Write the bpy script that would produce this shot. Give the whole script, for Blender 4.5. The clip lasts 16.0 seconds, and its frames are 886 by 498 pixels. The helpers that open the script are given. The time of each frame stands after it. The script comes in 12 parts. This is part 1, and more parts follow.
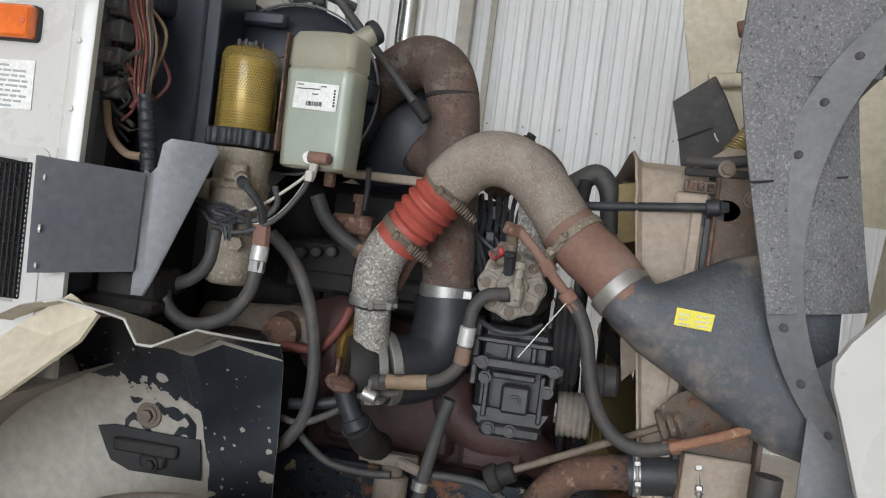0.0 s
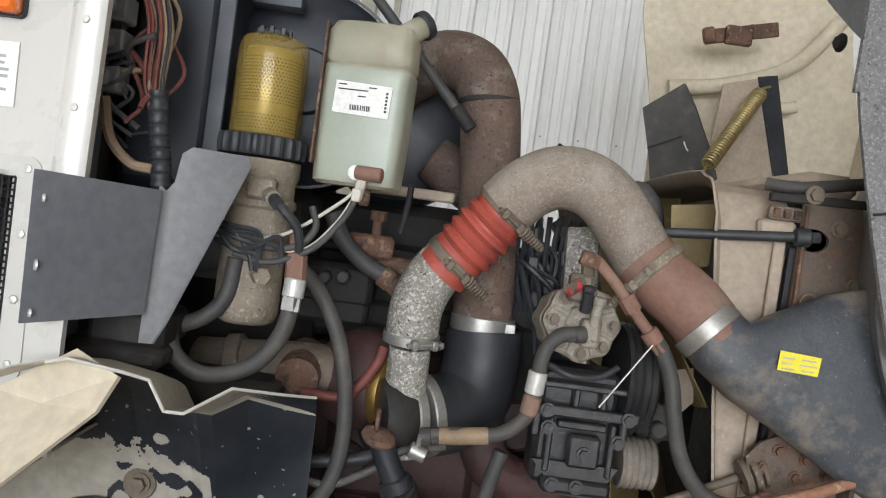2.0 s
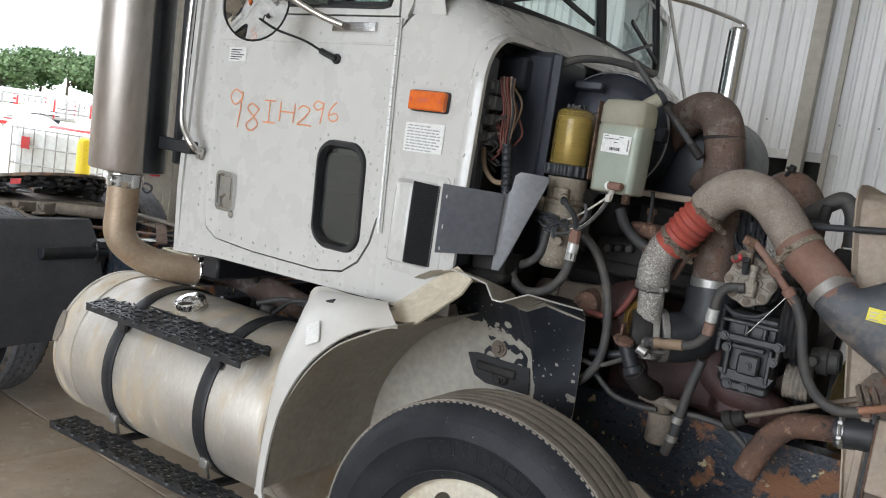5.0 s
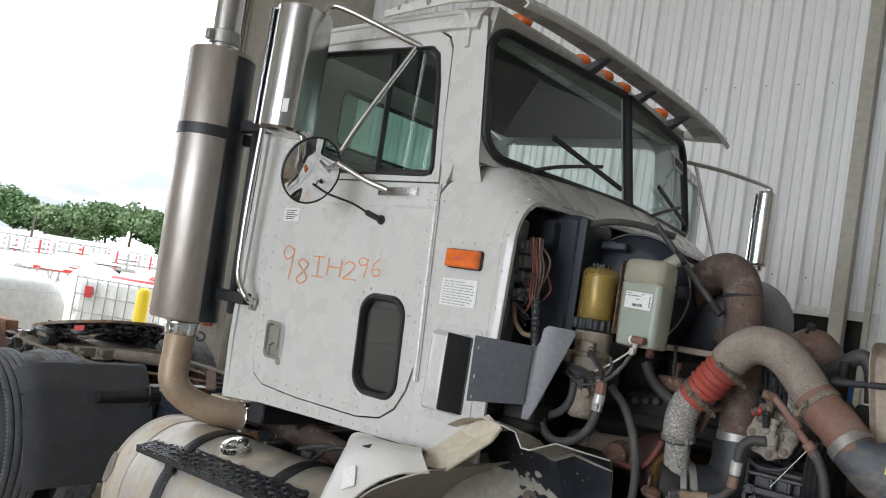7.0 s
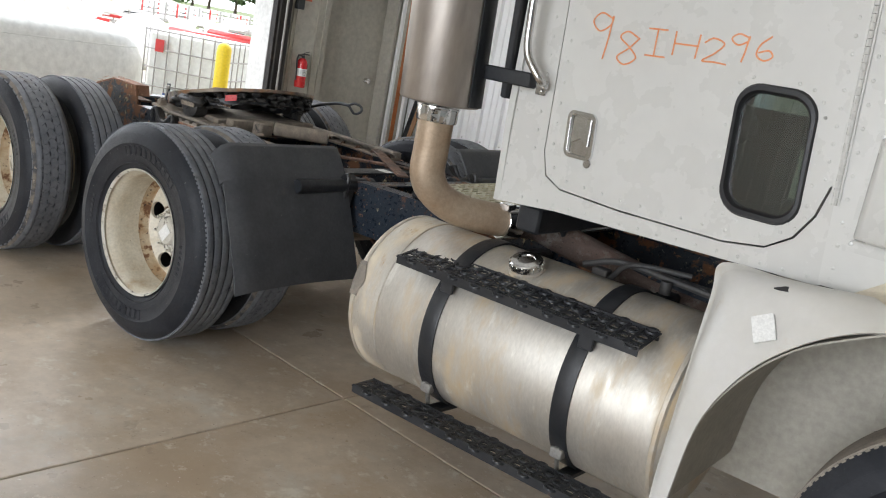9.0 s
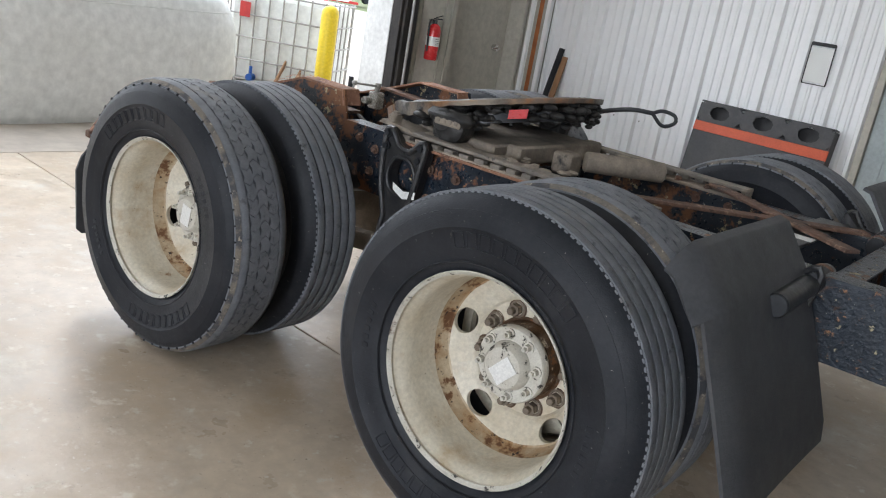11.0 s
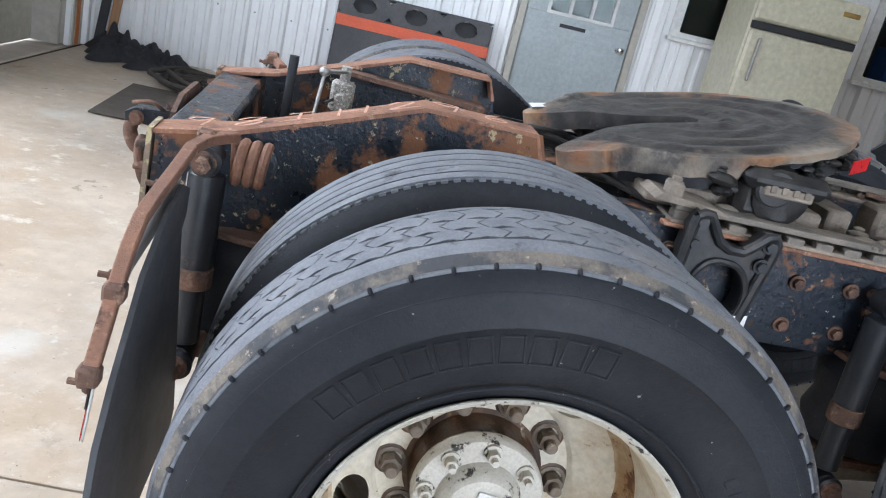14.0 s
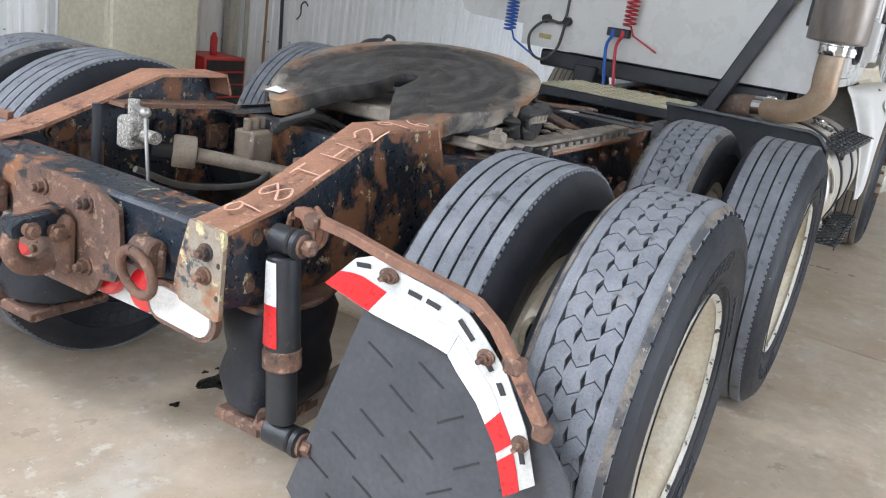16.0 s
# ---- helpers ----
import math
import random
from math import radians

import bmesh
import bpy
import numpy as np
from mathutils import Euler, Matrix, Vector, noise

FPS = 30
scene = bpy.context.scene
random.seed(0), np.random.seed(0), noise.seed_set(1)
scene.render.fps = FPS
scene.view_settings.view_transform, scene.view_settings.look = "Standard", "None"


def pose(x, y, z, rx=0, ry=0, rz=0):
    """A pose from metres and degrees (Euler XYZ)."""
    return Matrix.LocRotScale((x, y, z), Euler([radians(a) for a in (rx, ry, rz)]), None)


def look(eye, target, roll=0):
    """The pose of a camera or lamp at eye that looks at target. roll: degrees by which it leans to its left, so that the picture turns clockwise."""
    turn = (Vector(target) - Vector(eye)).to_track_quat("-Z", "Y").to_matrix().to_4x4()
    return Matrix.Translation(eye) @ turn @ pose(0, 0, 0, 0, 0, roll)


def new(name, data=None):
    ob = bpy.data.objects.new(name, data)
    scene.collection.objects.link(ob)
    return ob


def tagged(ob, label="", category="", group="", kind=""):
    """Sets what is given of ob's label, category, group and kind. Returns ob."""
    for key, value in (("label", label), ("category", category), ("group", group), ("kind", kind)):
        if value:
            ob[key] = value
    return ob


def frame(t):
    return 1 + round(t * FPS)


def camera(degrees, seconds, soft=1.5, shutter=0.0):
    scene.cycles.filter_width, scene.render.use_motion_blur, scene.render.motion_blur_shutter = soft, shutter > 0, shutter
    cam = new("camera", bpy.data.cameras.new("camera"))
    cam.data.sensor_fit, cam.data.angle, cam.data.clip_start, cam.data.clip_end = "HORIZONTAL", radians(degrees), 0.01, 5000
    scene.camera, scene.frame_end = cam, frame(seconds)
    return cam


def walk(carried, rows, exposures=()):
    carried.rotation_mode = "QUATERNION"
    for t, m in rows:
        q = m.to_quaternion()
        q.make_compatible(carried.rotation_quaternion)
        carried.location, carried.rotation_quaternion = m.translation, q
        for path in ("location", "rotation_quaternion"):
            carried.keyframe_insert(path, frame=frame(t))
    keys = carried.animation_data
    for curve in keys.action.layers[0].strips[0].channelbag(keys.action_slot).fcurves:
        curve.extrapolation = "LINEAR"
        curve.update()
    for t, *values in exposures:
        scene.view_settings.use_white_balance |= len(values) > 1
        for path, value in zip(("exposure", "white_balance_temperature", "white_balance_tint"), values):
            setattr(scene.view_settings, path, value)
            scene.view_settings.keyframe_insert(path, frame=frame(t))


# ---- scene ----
cam = camera(55.8, 16.0, soft=1.1)

PATH = [
    (0, (4.031, -2.386, 1.541), (3.72, -0.412, 1.46), 7.1),
    (0.5, (3.954, -2.223, 1.538), (3.701, -0.24, 1.472), 7.3),
    (1, (3.839, -2.097, 1.563), (3.721, -0.101, 1.509), 7.4),
    (1.5, (3.692, -2.121, 1.561), (3.665, -0.122, 1.51), 7.6),
    (2, (3.622, -2.171, 1.559), (3.655, -0.172, 1.497), 7.8),
    (2.5, (3.643, -2.186, 1.567), (3.672, -0.188, 1.489), 8.1),
    (3, (3.721, -2.172, 1.577), (3.66, -0.176, 1.467), 8.5),
    (3.5, (3.861, -2.426, 1.558), (3.582, -0.451, 1.409), 8.7),
    (4, (4.008, -2.707, 1.574), (3.432, -0.801, 1.389), 9.0),
    (4.5, (4.187, -2.895, 1.595), (3.322, -1.106, 1.369), 8.8),
    (5, (4.472, -3.113, 1.653), (3.382, -1.452, 1.421), 8.5),
    (5.2, (4.468, -3.225, 1.666), (3.385, -1.556, 1.47), 8.6),
    (7.3, (4.693, -3.237, 1.657), (3.435, -1.688, 1.786), 9.9),
    (7.4, (4.715, -3.253, 1.653), (3.444, -1.714, 1.777), 10.4),
    (7.5, (4.698, -3.28, 1.657), (3.428, -1.738, 1.763), 10.0),
    (8, (4.448, -3.361, 1.641), (3.199, -1.799, 1.604), 9.9),
    (8.5, (3.912, -3.344, 1.614), (2.729, -1.759, 1.315), 10.6),
    (9, (3.325, -3.33, 1.565), (2.173, -1.761, 1.107), 10.8),
    (9.5, (2.767, -3.238, 1.514), (1.614, -1.68, 1.02), 11.1),
    (10, (2.11, -3.107, 1.455), (0.955, -1.565, 0.917), 11.1),
    (10.2, (1.873, -3.066, 1.471), (0.713, -1.537, 0.908), 10.3),
    (12.3, (-0.198, -2.622, 1.314), (-1.183, -0.984, 0.725), 11.5),
    (12.5, (-0.467, -2.609, 1.292), (-1.328, -0.906, 0.694), 12.4),
    (13, (-0.938, -2.493, 1.302), (-1.503, -0.676, 0.687), 13.0),
    (13.5, (-1.391, -2.28, 1.304), (-1.548, -0.39, 0.671), 13.7),
    (14, (-1.79, -2.149, 1.312), (-1.487, -0.278, 0.672), 13.8),
    (14.5, (-2.171, -1.939, 1.322), (-1.411, -0.202, 0.683), 13.5),
    (15, (-2.573, -1.844, 1.344), (-1.418, -0.337, 0.713), 12.6),
    (15.5, (-2.934, -1.706, 1.322), (-1.475, -0.485, 0.707), 10.7),
    (16, (-3.27, -1.517, 1.363), (-1.597, -0.596, 0.769), 8.7),
]
EXPOSURES = [(t, stops, kelvin, 11) for t, stops, kelvin in ((0, 0.5, 6200), (1.5, 0.68, 6350), (3.0, 0.70, 6300), (4.0, 0.66, 6200), (4.5, 0.40, 6250), (5.0, 0.30, 6150), (7.5, 0.05, 6150), (8.0, 0.0, 6150), (8.5, 0.10, 6250), (9.0, 0.2, 6300), (10.0, 0.22, 6200), (12.5, -0.25, 5900), (13.0, -0.12, 5800), (14.0, 0.50, 5650), (14.5, 0.68, 5600), (15.0, 0.65, 5700), (16.0, 0.55, 5850))]
walk(cam, [(t, look(eye, target, roll)) for t, eye, target, roll in PATH], EXPOSURES)

# ---- world, sun and large lights ----
world = bpy.data.worlds.new("overcast_sky")
scene.world = world
world.use_nodes = True
wn, wl = world.node_tree.nodes, world.node_tree.links
wn.clear()
w_out = wn.new("ShaderNodeOutputWorld")
w_bg = wn.new("ShaderNodeBackground")
w_sky = wn.new("ShaderNodeTexSky")
w_sky.sky_type = "NISHITA"
w_sky.sun_disc = False
w_sky.sun_elevation, w_sky.sun_rotation = radians(50), radians(250)
w_sky.air_density, w_sky.dust_density = 1.0, 4.0
w_co = wn.new("ShaderNodeTexCoord")
w_map = wn.new("ShaderNodeMapping")
w_map.inputs["Scale"].default_value = (1.6, 1.6, 6.0)
w_noise = wn.new("ShaderNodeTexNoise")
w_noise.inputs["Scale"].default_value = 1.7
w_noise.inputs["Detail"].default_value = 7
w_ramp = wn.new("ShaderNodeValToRGB")
w_ramp.color_ramp.elements[0].position, w_ramp.color_ramp.elements[0].color = 0.38, (6.0, 6.5, 7.0, 1)
w_ramp.color_ramp.elements[1].position, w_ramp.color_ramp.elements[1].color = 0.64, (39.0, 40.0, 40.6, 1)
w_mix = wn.new("ShaderNodeMix")
w_mix.data_type = "RGBA"
w_mix.inputs["Factor"].default_value = 0.85
wl.new(w_co.outputs["Generated"], w_map.inputs["Vector"])
wl.new(w_map.outputs["Vector"], w_noise.inputs["Vector"])
wl.new(w_noise.outputs["Fac"], w_ramp.inputs["Fac"])
wl.new(w_sky.outputs["Color"], w_mix.inputs["A"])
wl.new(w_ramp.outputs["Color"], w_mix.inputs["B"])
wl.new(w_mix.outputs["Result"], w_bg.inputs["Color"])
w_bg.inputs["Strength"].default_value = 0.15
wl.new(w_bg.outputs["Background"], w_out.inputs["Surface"])

sun = new("sun", bpy.data.lights.new("sun", "SUN"))
sun.data.energy, sun.data.angle, sun.data.color = 1.5, radians(14), (1.0, 0.96, 0.9)
sun.matrix_world = look((-20, 12, 24), (0, 0, 0))

# added lamp: daylight through an assumed second dock opening, unseen behind the walk
dock = new("dock_daylight", bpy.data.lights.new("dock_daylight", "AREA"))
dock.data.shape, dock.data.size, dock.data.size_y = "RECTANGLE", 7.2, 4.4
dock.data.energy, dock.data.color = 640.0, (0.93, 0.965, 1.0)
dock.matrix_world = look((2.6, -12.8, 2.7), (2.6, 0, 1.7))


# ---- shape helpers ----
def spline(pts, k=6):
    """A smooth line through the points (Catmull-Rom)."""
    p = [Vector(q) for q in pts]
    if len(p) < 3:
        return p
    p = [p[0] * 2 - p[1]] + p + [p[-1] * 2 - p[-2]]
    out = []
    for i in range(1, len(p) - 2):
        for j in range(k):
            t = j / k
            out.append(0.5 * ((2 * p[i]) + (p[i + 1] - p[i - 1]) * t
                              + (2 * p[i - 1] - 5 * p[i] + 4 * p[i + 1] - p[i + 2]) * t * t
                              + (3 * p[i] - p[i - 1] - 3 * p[i + 1] + p[i + 2]) * t ** 3))
    return out + [p[-2]]


def basis(d):
    d = Vector(d).normalized()
    a = Vector((0, 0, 1)) if abs(d.z) < 0.9 else Vector((1, 0, 0))
    u = d.cross(a).normalized()
    return u, d.cross(u).normalized(), d


def rounded(w, h, r, n=5):
    """The outline of a rectangle with round corners, about its middle."""
    out = []
    for cx, cy, a0 in ((w / 2 - r, h / 2 - r, 0), (-w / 2 + r, h / 2 - r, 90), (-w / 2 + r, -h / 2 + r, 180), (w / 2 - r, -h / 2 + r, 270)):
        for i in range(n + 1):
            a = radians(a0 + 90 * i / n)
            out.append((cx + r * math.cos(a), cy + r * math.sin(a)))
    return out


def circle(r, n=24, a0=0.0):
    return [(r * math.cos(a0 + 2 * math.pi * i / n), r * math.sin(a0 + 2 * math.pi * i / n)) for i in range(n)]


class Geo:
    """Collects the faces of one mesh."""

    def __init__(self):
        self.v, self.f = [], []

    def add(self, verts, faces, m=None):
        o = len(self.v)
        self.v += [tuple(m @ Vector(p)) if m else tuple(p) for p in verts]
        self.f += [tuple(i + o for i in f) for f in faces]
        return self

    def weld(self):
        """Joins the points that lie on one another."""
        seen, idx, v = {}, [], []
        for p in self.v:
            k = tuple(round(c, 5) for c in p)
            if k not in seen:
                seen[k] = len(v)
                v.append(p)
            idx.append(seen[k])
        fs = [tuple(dict.fromkeys(idx[i] for i in f)) for f in self.f]
        self.v, self.f = v, [f for f in fs if len(f) > 2]
        return self

    def box(self, c, s, b=0.003, m=None):
        """A box with chamfered edges."""
        x, y, z = (a / 2 for a in s)
        b = min(b, x * 0.9, y * 0.9, z * 0.9)
        vs, idx = [], {}
        for sx in (-1, 1):
            for sy in (-1, 1):
                for sz in (-1, 1):
                    for ax, p in (("x", (sx * x, sy * (y - b), sz * (z - b))), ("y", (sx * (x - b), sy * y, sz * (z - b))), ("z", (sx * (x - b), sy * (y - b), sz * z))):
                        idx[(sx, sy, sz, ax)] = len(vs)
                        vs.append((c[0] + p[0], c[1] + p[1], c[2] + p[2]))
        k = lambda a, b_, c_, ax: idx[(a, b_, c_, ax)]
        fs = []
        for s_ in (-1, 1):
            fs.append([k(s_, -1, -1, "x"), k(s_, 1, -1, "x"), k(s_, 1, 1, "x"), k(s_, -1, 1, "x")][::s_])
            fs.append([k(-1, s_, -1, "y"), k(-1, s_, 1, "y"), k(1, s_, 1, "y"), k(1, s_, -1, "y")][::s_])
            fs.append([k(-1, -1, s_, "z"), k(1, -1, s_, "z"), k(1, 1, s_, "z"), k(-1, 1, s_, "z")][::s_])
        for a in (-1, 1):
            for d in (-1, 1):
                fs.append([k(a, d, -1, "x"), k(a, d, 1, "x"), k(a, d, 1, "y"), k(a, d, -1, "y")])
                fs.append([k(a, -1, d, "x"), k(a, 1, d, "x"), k(a, 1, d, "z"), k(a, -1, d, "z")])
                fs.append([k(-1, a, d, "y"), k(1, a, d, "y"), k(1, a, d, "z"), k(-1, a, d, "z")])
                for e in (-1, 1):
                    fs.append([k(a, d, e, "x"), k(a, d, e, "y"), k(a, d, e, "z")])
        return self.add(vs, fs, m)

    def bar(self, p0, p1, w, h, b=0.002, up=(0, 0, 1)):
        """A straight bar of section w x h from p0 to p1."""
        p0, p1 = Vector(p0), Vector(p1)
        d = (p1 - p0)
        x = d.normalized()
        z = Vector(up)
        y = z.cross(x)
        if y.length < 1e-4:
            y = Vector((0, 1, 0))
        y.normalize()
        z = x.cross(y)
        m = Matrix.Translation((p0 + p1) / 2) @ Matrix((x, y, z)).transposed().to_4x4()
        return self.box((0, 0, 0), (d.length, w, h), b, m)

    def loft(self, loops, caps=True, closed=False):
        """Skin over loops of equal length."""
        n, o = len(loops[0]), len(self.v)
        self.v += [tuple(p) for lp in loops for p in lp]
        rows = len(loops)
        for i in range(rows if closed else rows - 1):
            j = (i + 1) % rows
            for a in range(n):
                b = (a + 1) % n
                self.f.append((o + i * n + a, o + i * n + b, o + j * n + b, o + j * n + a))
        if caps and not closed:
            self.f.append(tuple(o + a for a in reversed(range(n))))
            self.f.append(tuple(o + (rows - 1) * n + a for a in range(n)))
        return self

    def tube(self, pts, r, n=10, k=5, caps=True, smooth=True):
        p = spline(pts, k) if smooth else [Vector(q) for q in pts]
        rs = r if callable(r) else (lambda t: r)
        d = (p[1] - p[0]).normalized()
        u, v, _ = basis(d)
        loops = []
        for i, q in enumerate(p):
            d2 = (p[min(i + 1, len(p) - 1)] - p[max(i - 1, 0)]).normalized()
            u = (u - d2 * u.dot(d2)).normalized()
            v = d2.cross(u)
            rr = rs(i / (len(p) - 1))
            loops.append([q + (u * math.cos(2 * math.pi * a / n) + v * math.sin(2 * math.pi * a / n)) * rr for a in range(n)])
        return self.loft(loops, caps)

    def cyl(self, p0, p1, r, r1=None, n=18, b=0.0):
        """A round bar, with its end edges chamfered by b."""
        p0, p1 = Vector(p0), Vector(p1)
        r1 = r if r1 is None else r1
        L = (p1 - p0).length
        prof = [(r - b, 0), (r, b), (r1, L - b), (r1 - b, L)] if b else [(r, 0), (r1, L)]
        return self.lathe(prof, p0, p1 - p0, n, True)

    def lathe(self, prof, o, axis, n=32, caps=False, closed=False):
        u, v, d = basis(axis)
        o = Vector(o)
        loops = [[o + d * h + (u * math.cos(2 * math.pi * a / n) + v * math.sin(2 * math.pi * a / n)) * max(r, 1e-5) for a in range(n)] for r, h in prof]
        return self.loft(loops, caps, closed)

    def prism(self, poly, o, u, v, w):
        """A flat outline, thickened by the vector w."""
        o, u, v, w = Vector(o), Vector(u), Vector(v), Vector(w)
        a = [o + u * x + v * y for x, y in poly]
        return self.loft([a, [p + w for p in a]])

    def fold(self, line, w, t):
        """A folded sheet: a line of points, swept along w, t thick."""
        p, w = [Vector(q) for q in line], Vector(w)
        up, off = w.normalized(), []
        for i, q in enumerate(p):
            d = (p[min(i + 1, len(p) - 1)] - p[max(i - 1, 0)]).normalized()
            off.append(q + up.cross(d).normalized() * t)
        loops = [[a, b, b + w, a + w] for a, b in zip(p, off)]
        return self.loft(loops)

    def sheet(self, f, nu, nv, t):
        """A curved sheet: f(u, v) for u, v in 0..1, t thick against its normal."""
        P = [[Vector(f(i / nu, j / nv)) for j in range(nv + 1)] for i in range(nu + 1)]
        Q = []
        for i in range(nu + 1):
            row = []
            for j in range(nv + 1):
                du = P[min(i + 1, nu)][j] - P[max(i - 1, 0)][j]
                dv = P[i][min(j + 1, nv)] - P[i][max(j - 1, 0)]
                nn = du.cross(dv)
                row.append(P[i][j] - (nn.normalized() if nn.length > 1e-9 else Vector((0, 0, 1))) * t)
            Q.append(row)
        o, c = len(self.v), nv + 1
        self.v += [tuple(p) for r_ in P for p in r_] + [tuple(p) for r_ in Q for p in r_]
        N = (nu + 1) * c
        for i in range(nu):
            for j in range(nv):
                a, b, d, e = o + i * c + j, o + (i + 1) * c + j, o + (i + 1) * c + j + 1, o + i * c + j + 1
                self.f += [(a, b, d, e), (a + N, e + N, d + N, b + N)]
        for i in range(nu):
            for j, s in ((0, 1), (nv, -1)):
                a, b = o + i * c + j, o + (i + 1) * c + j
                self.f.append((a, a + N, b + N, b)[::s])
        for j in range(nv):
            for i, s in ((0, -1), (nu, 1)):
                a, b = o + i * c + j, o + i * c + j + 1
                self.f.append((a, a + N, b + N, b)[::s])
        return self

    def ring(self, outer, inner, o, u, v, w):
        """A flat frame between two outlines of equal length, thickened by w."""
        o, u, v, w = Vector(o), Vector(u), Vector(v), Vector(w)
        A = [o + u * x + v * y for x, y in outer]
        B = [o + u * x + v * y for x, y in inner]
        return self.loft([A, B, [p + w for p in B], [p + w for p in A]], False, True)

    def bolt(self, p, d, r=0.012, h=0.01):
        u, v, d = basis(d)
        p = Vector(p)
        self.lathe([(r * 1.45, 0), (r * 1.45, h * 0.25), (0.0, h * 0.25)], p, d, 12)
        hexa = circle(r, 6)
        self.prism(hexa, p + d * h * 0.2, u, v, d * h * 0.8)
        return self

    def ball(self, c, r, n=12, m=8, sq=(1, 1, 1)):
        c = Vector(c)
        loops = []
        for i in range(m + 1):
            th = math.pi * i / m
            rr = max(math.sin(th), 1e-3) * r
            loops.append([c + Vector((rr * math.cos(2 * math.pi * a / n) * sq[0], rr * math.sin(2 * math.pi * a / n) * sq[1], -r * math.cos(th) * sq[2])) for a in range(n)])
        return self.loft(loops)


BASE = {}


def mesh_of(name, geo, material, smooth=38):
    me = bpy.data.meshes.new(name)
    me.from_pydata(geo.v, [], geo.f)
    bm = bmesh.new()
    bm.from_mesh(me)
    bmesh.ops.recalc_face_normals(bm, faces=bm.faces)
    bm.to_mesh(me)
    bm.free()
    if smooth:
        me.shade_smooth()
        me.set_sharp_from_angle(angle=radians(smooth))
    me.materials.append(material)
    return me


def thing(name, at, label, category, group="", kind=""):
    """An Empty at the base of a thing."""
    ob = new(name)
    ob.location = at
    ob.empty_display_size = 0.1
    BASE[ob.name] = Vector(at)
    return tagged(ob, label, category, group, kind)


def part(name, geo, material, parent, label="", smooth=38):
    """One mesh under a thing or a part; its points are given in the world."""
    base = BASE.get(parent.name, Vector()) if parent else Vector()
    geo.v = [(x - base.x, y - base.y, z - base.z) for x, y, z in geo.v]
    ob = new(name, mesh_of(name, geo, material, smooth))
    if parent:
        ob.parent = parent
        BASE[ob.name] = base
    return tagged(ob, label)


def solid(name, geo, material, label, category, group="", kind="", smooth=38):
    """A top-level thing of one mesh, with its origin at the middle of its base."""
    xs, ys, zs = zip(*geo.v)
    base = Vector(((min(xs) + max(xs)) / 2, (min(ys) + max(ys)) / 2, min(zs)))
    geo.v = [(x - base.x, y - base.y, z - base.z) for x, y, z in geo.v]
    ob = new(name, mesh_of(name, geo, material, smooth))
    ob.location = base
    BASE[ob.name] = base
    return tagged(ob, label, category, group, kind)


def again(name, me, parent, m, label=""):
    """Another object on a mesh that is already made, under parent at the local pose m."""
    ob = new(name, me)
    ob.parent = parent
    ob.matrix_basis = m
    BASE[ob.name] = BASE.get(parent.name, Vector())
    return tagged(ob, label)


def lettering(name, text, size, m, material, parent, depth=0.0006, shear=0.0):
    """Words in the built-in font, as a thin mesh in the pose m."""
    cu = bpy.data.curves.new(name, "FONT")
    cu.body, cu.size, cu.extrude, cu.shear, cu.align_x, cu.align_y = text, size, depth, shear, "CENTER", "CENTER"
    cu.resolution_u = 3
    tmp = bpy.data.objects.new(name, cu)
    scene.collection.objects.link(tmp)
    me = bpy.data.meshes.new_from_object(tmp.evaluated_get(bpy.context.evaluated_depsgraph_get()))
    bpy.data.objects.remove(tmp)
    me.materials.clear()
    me.materials.append(material)
    base = BASE.get(parent.name, Vector())
    me.transform(Matrix.Translation(-base) @ m)
    ob = new(name, me)
    ob.parent = parent
    BASE[ob.name] = base
    return ob


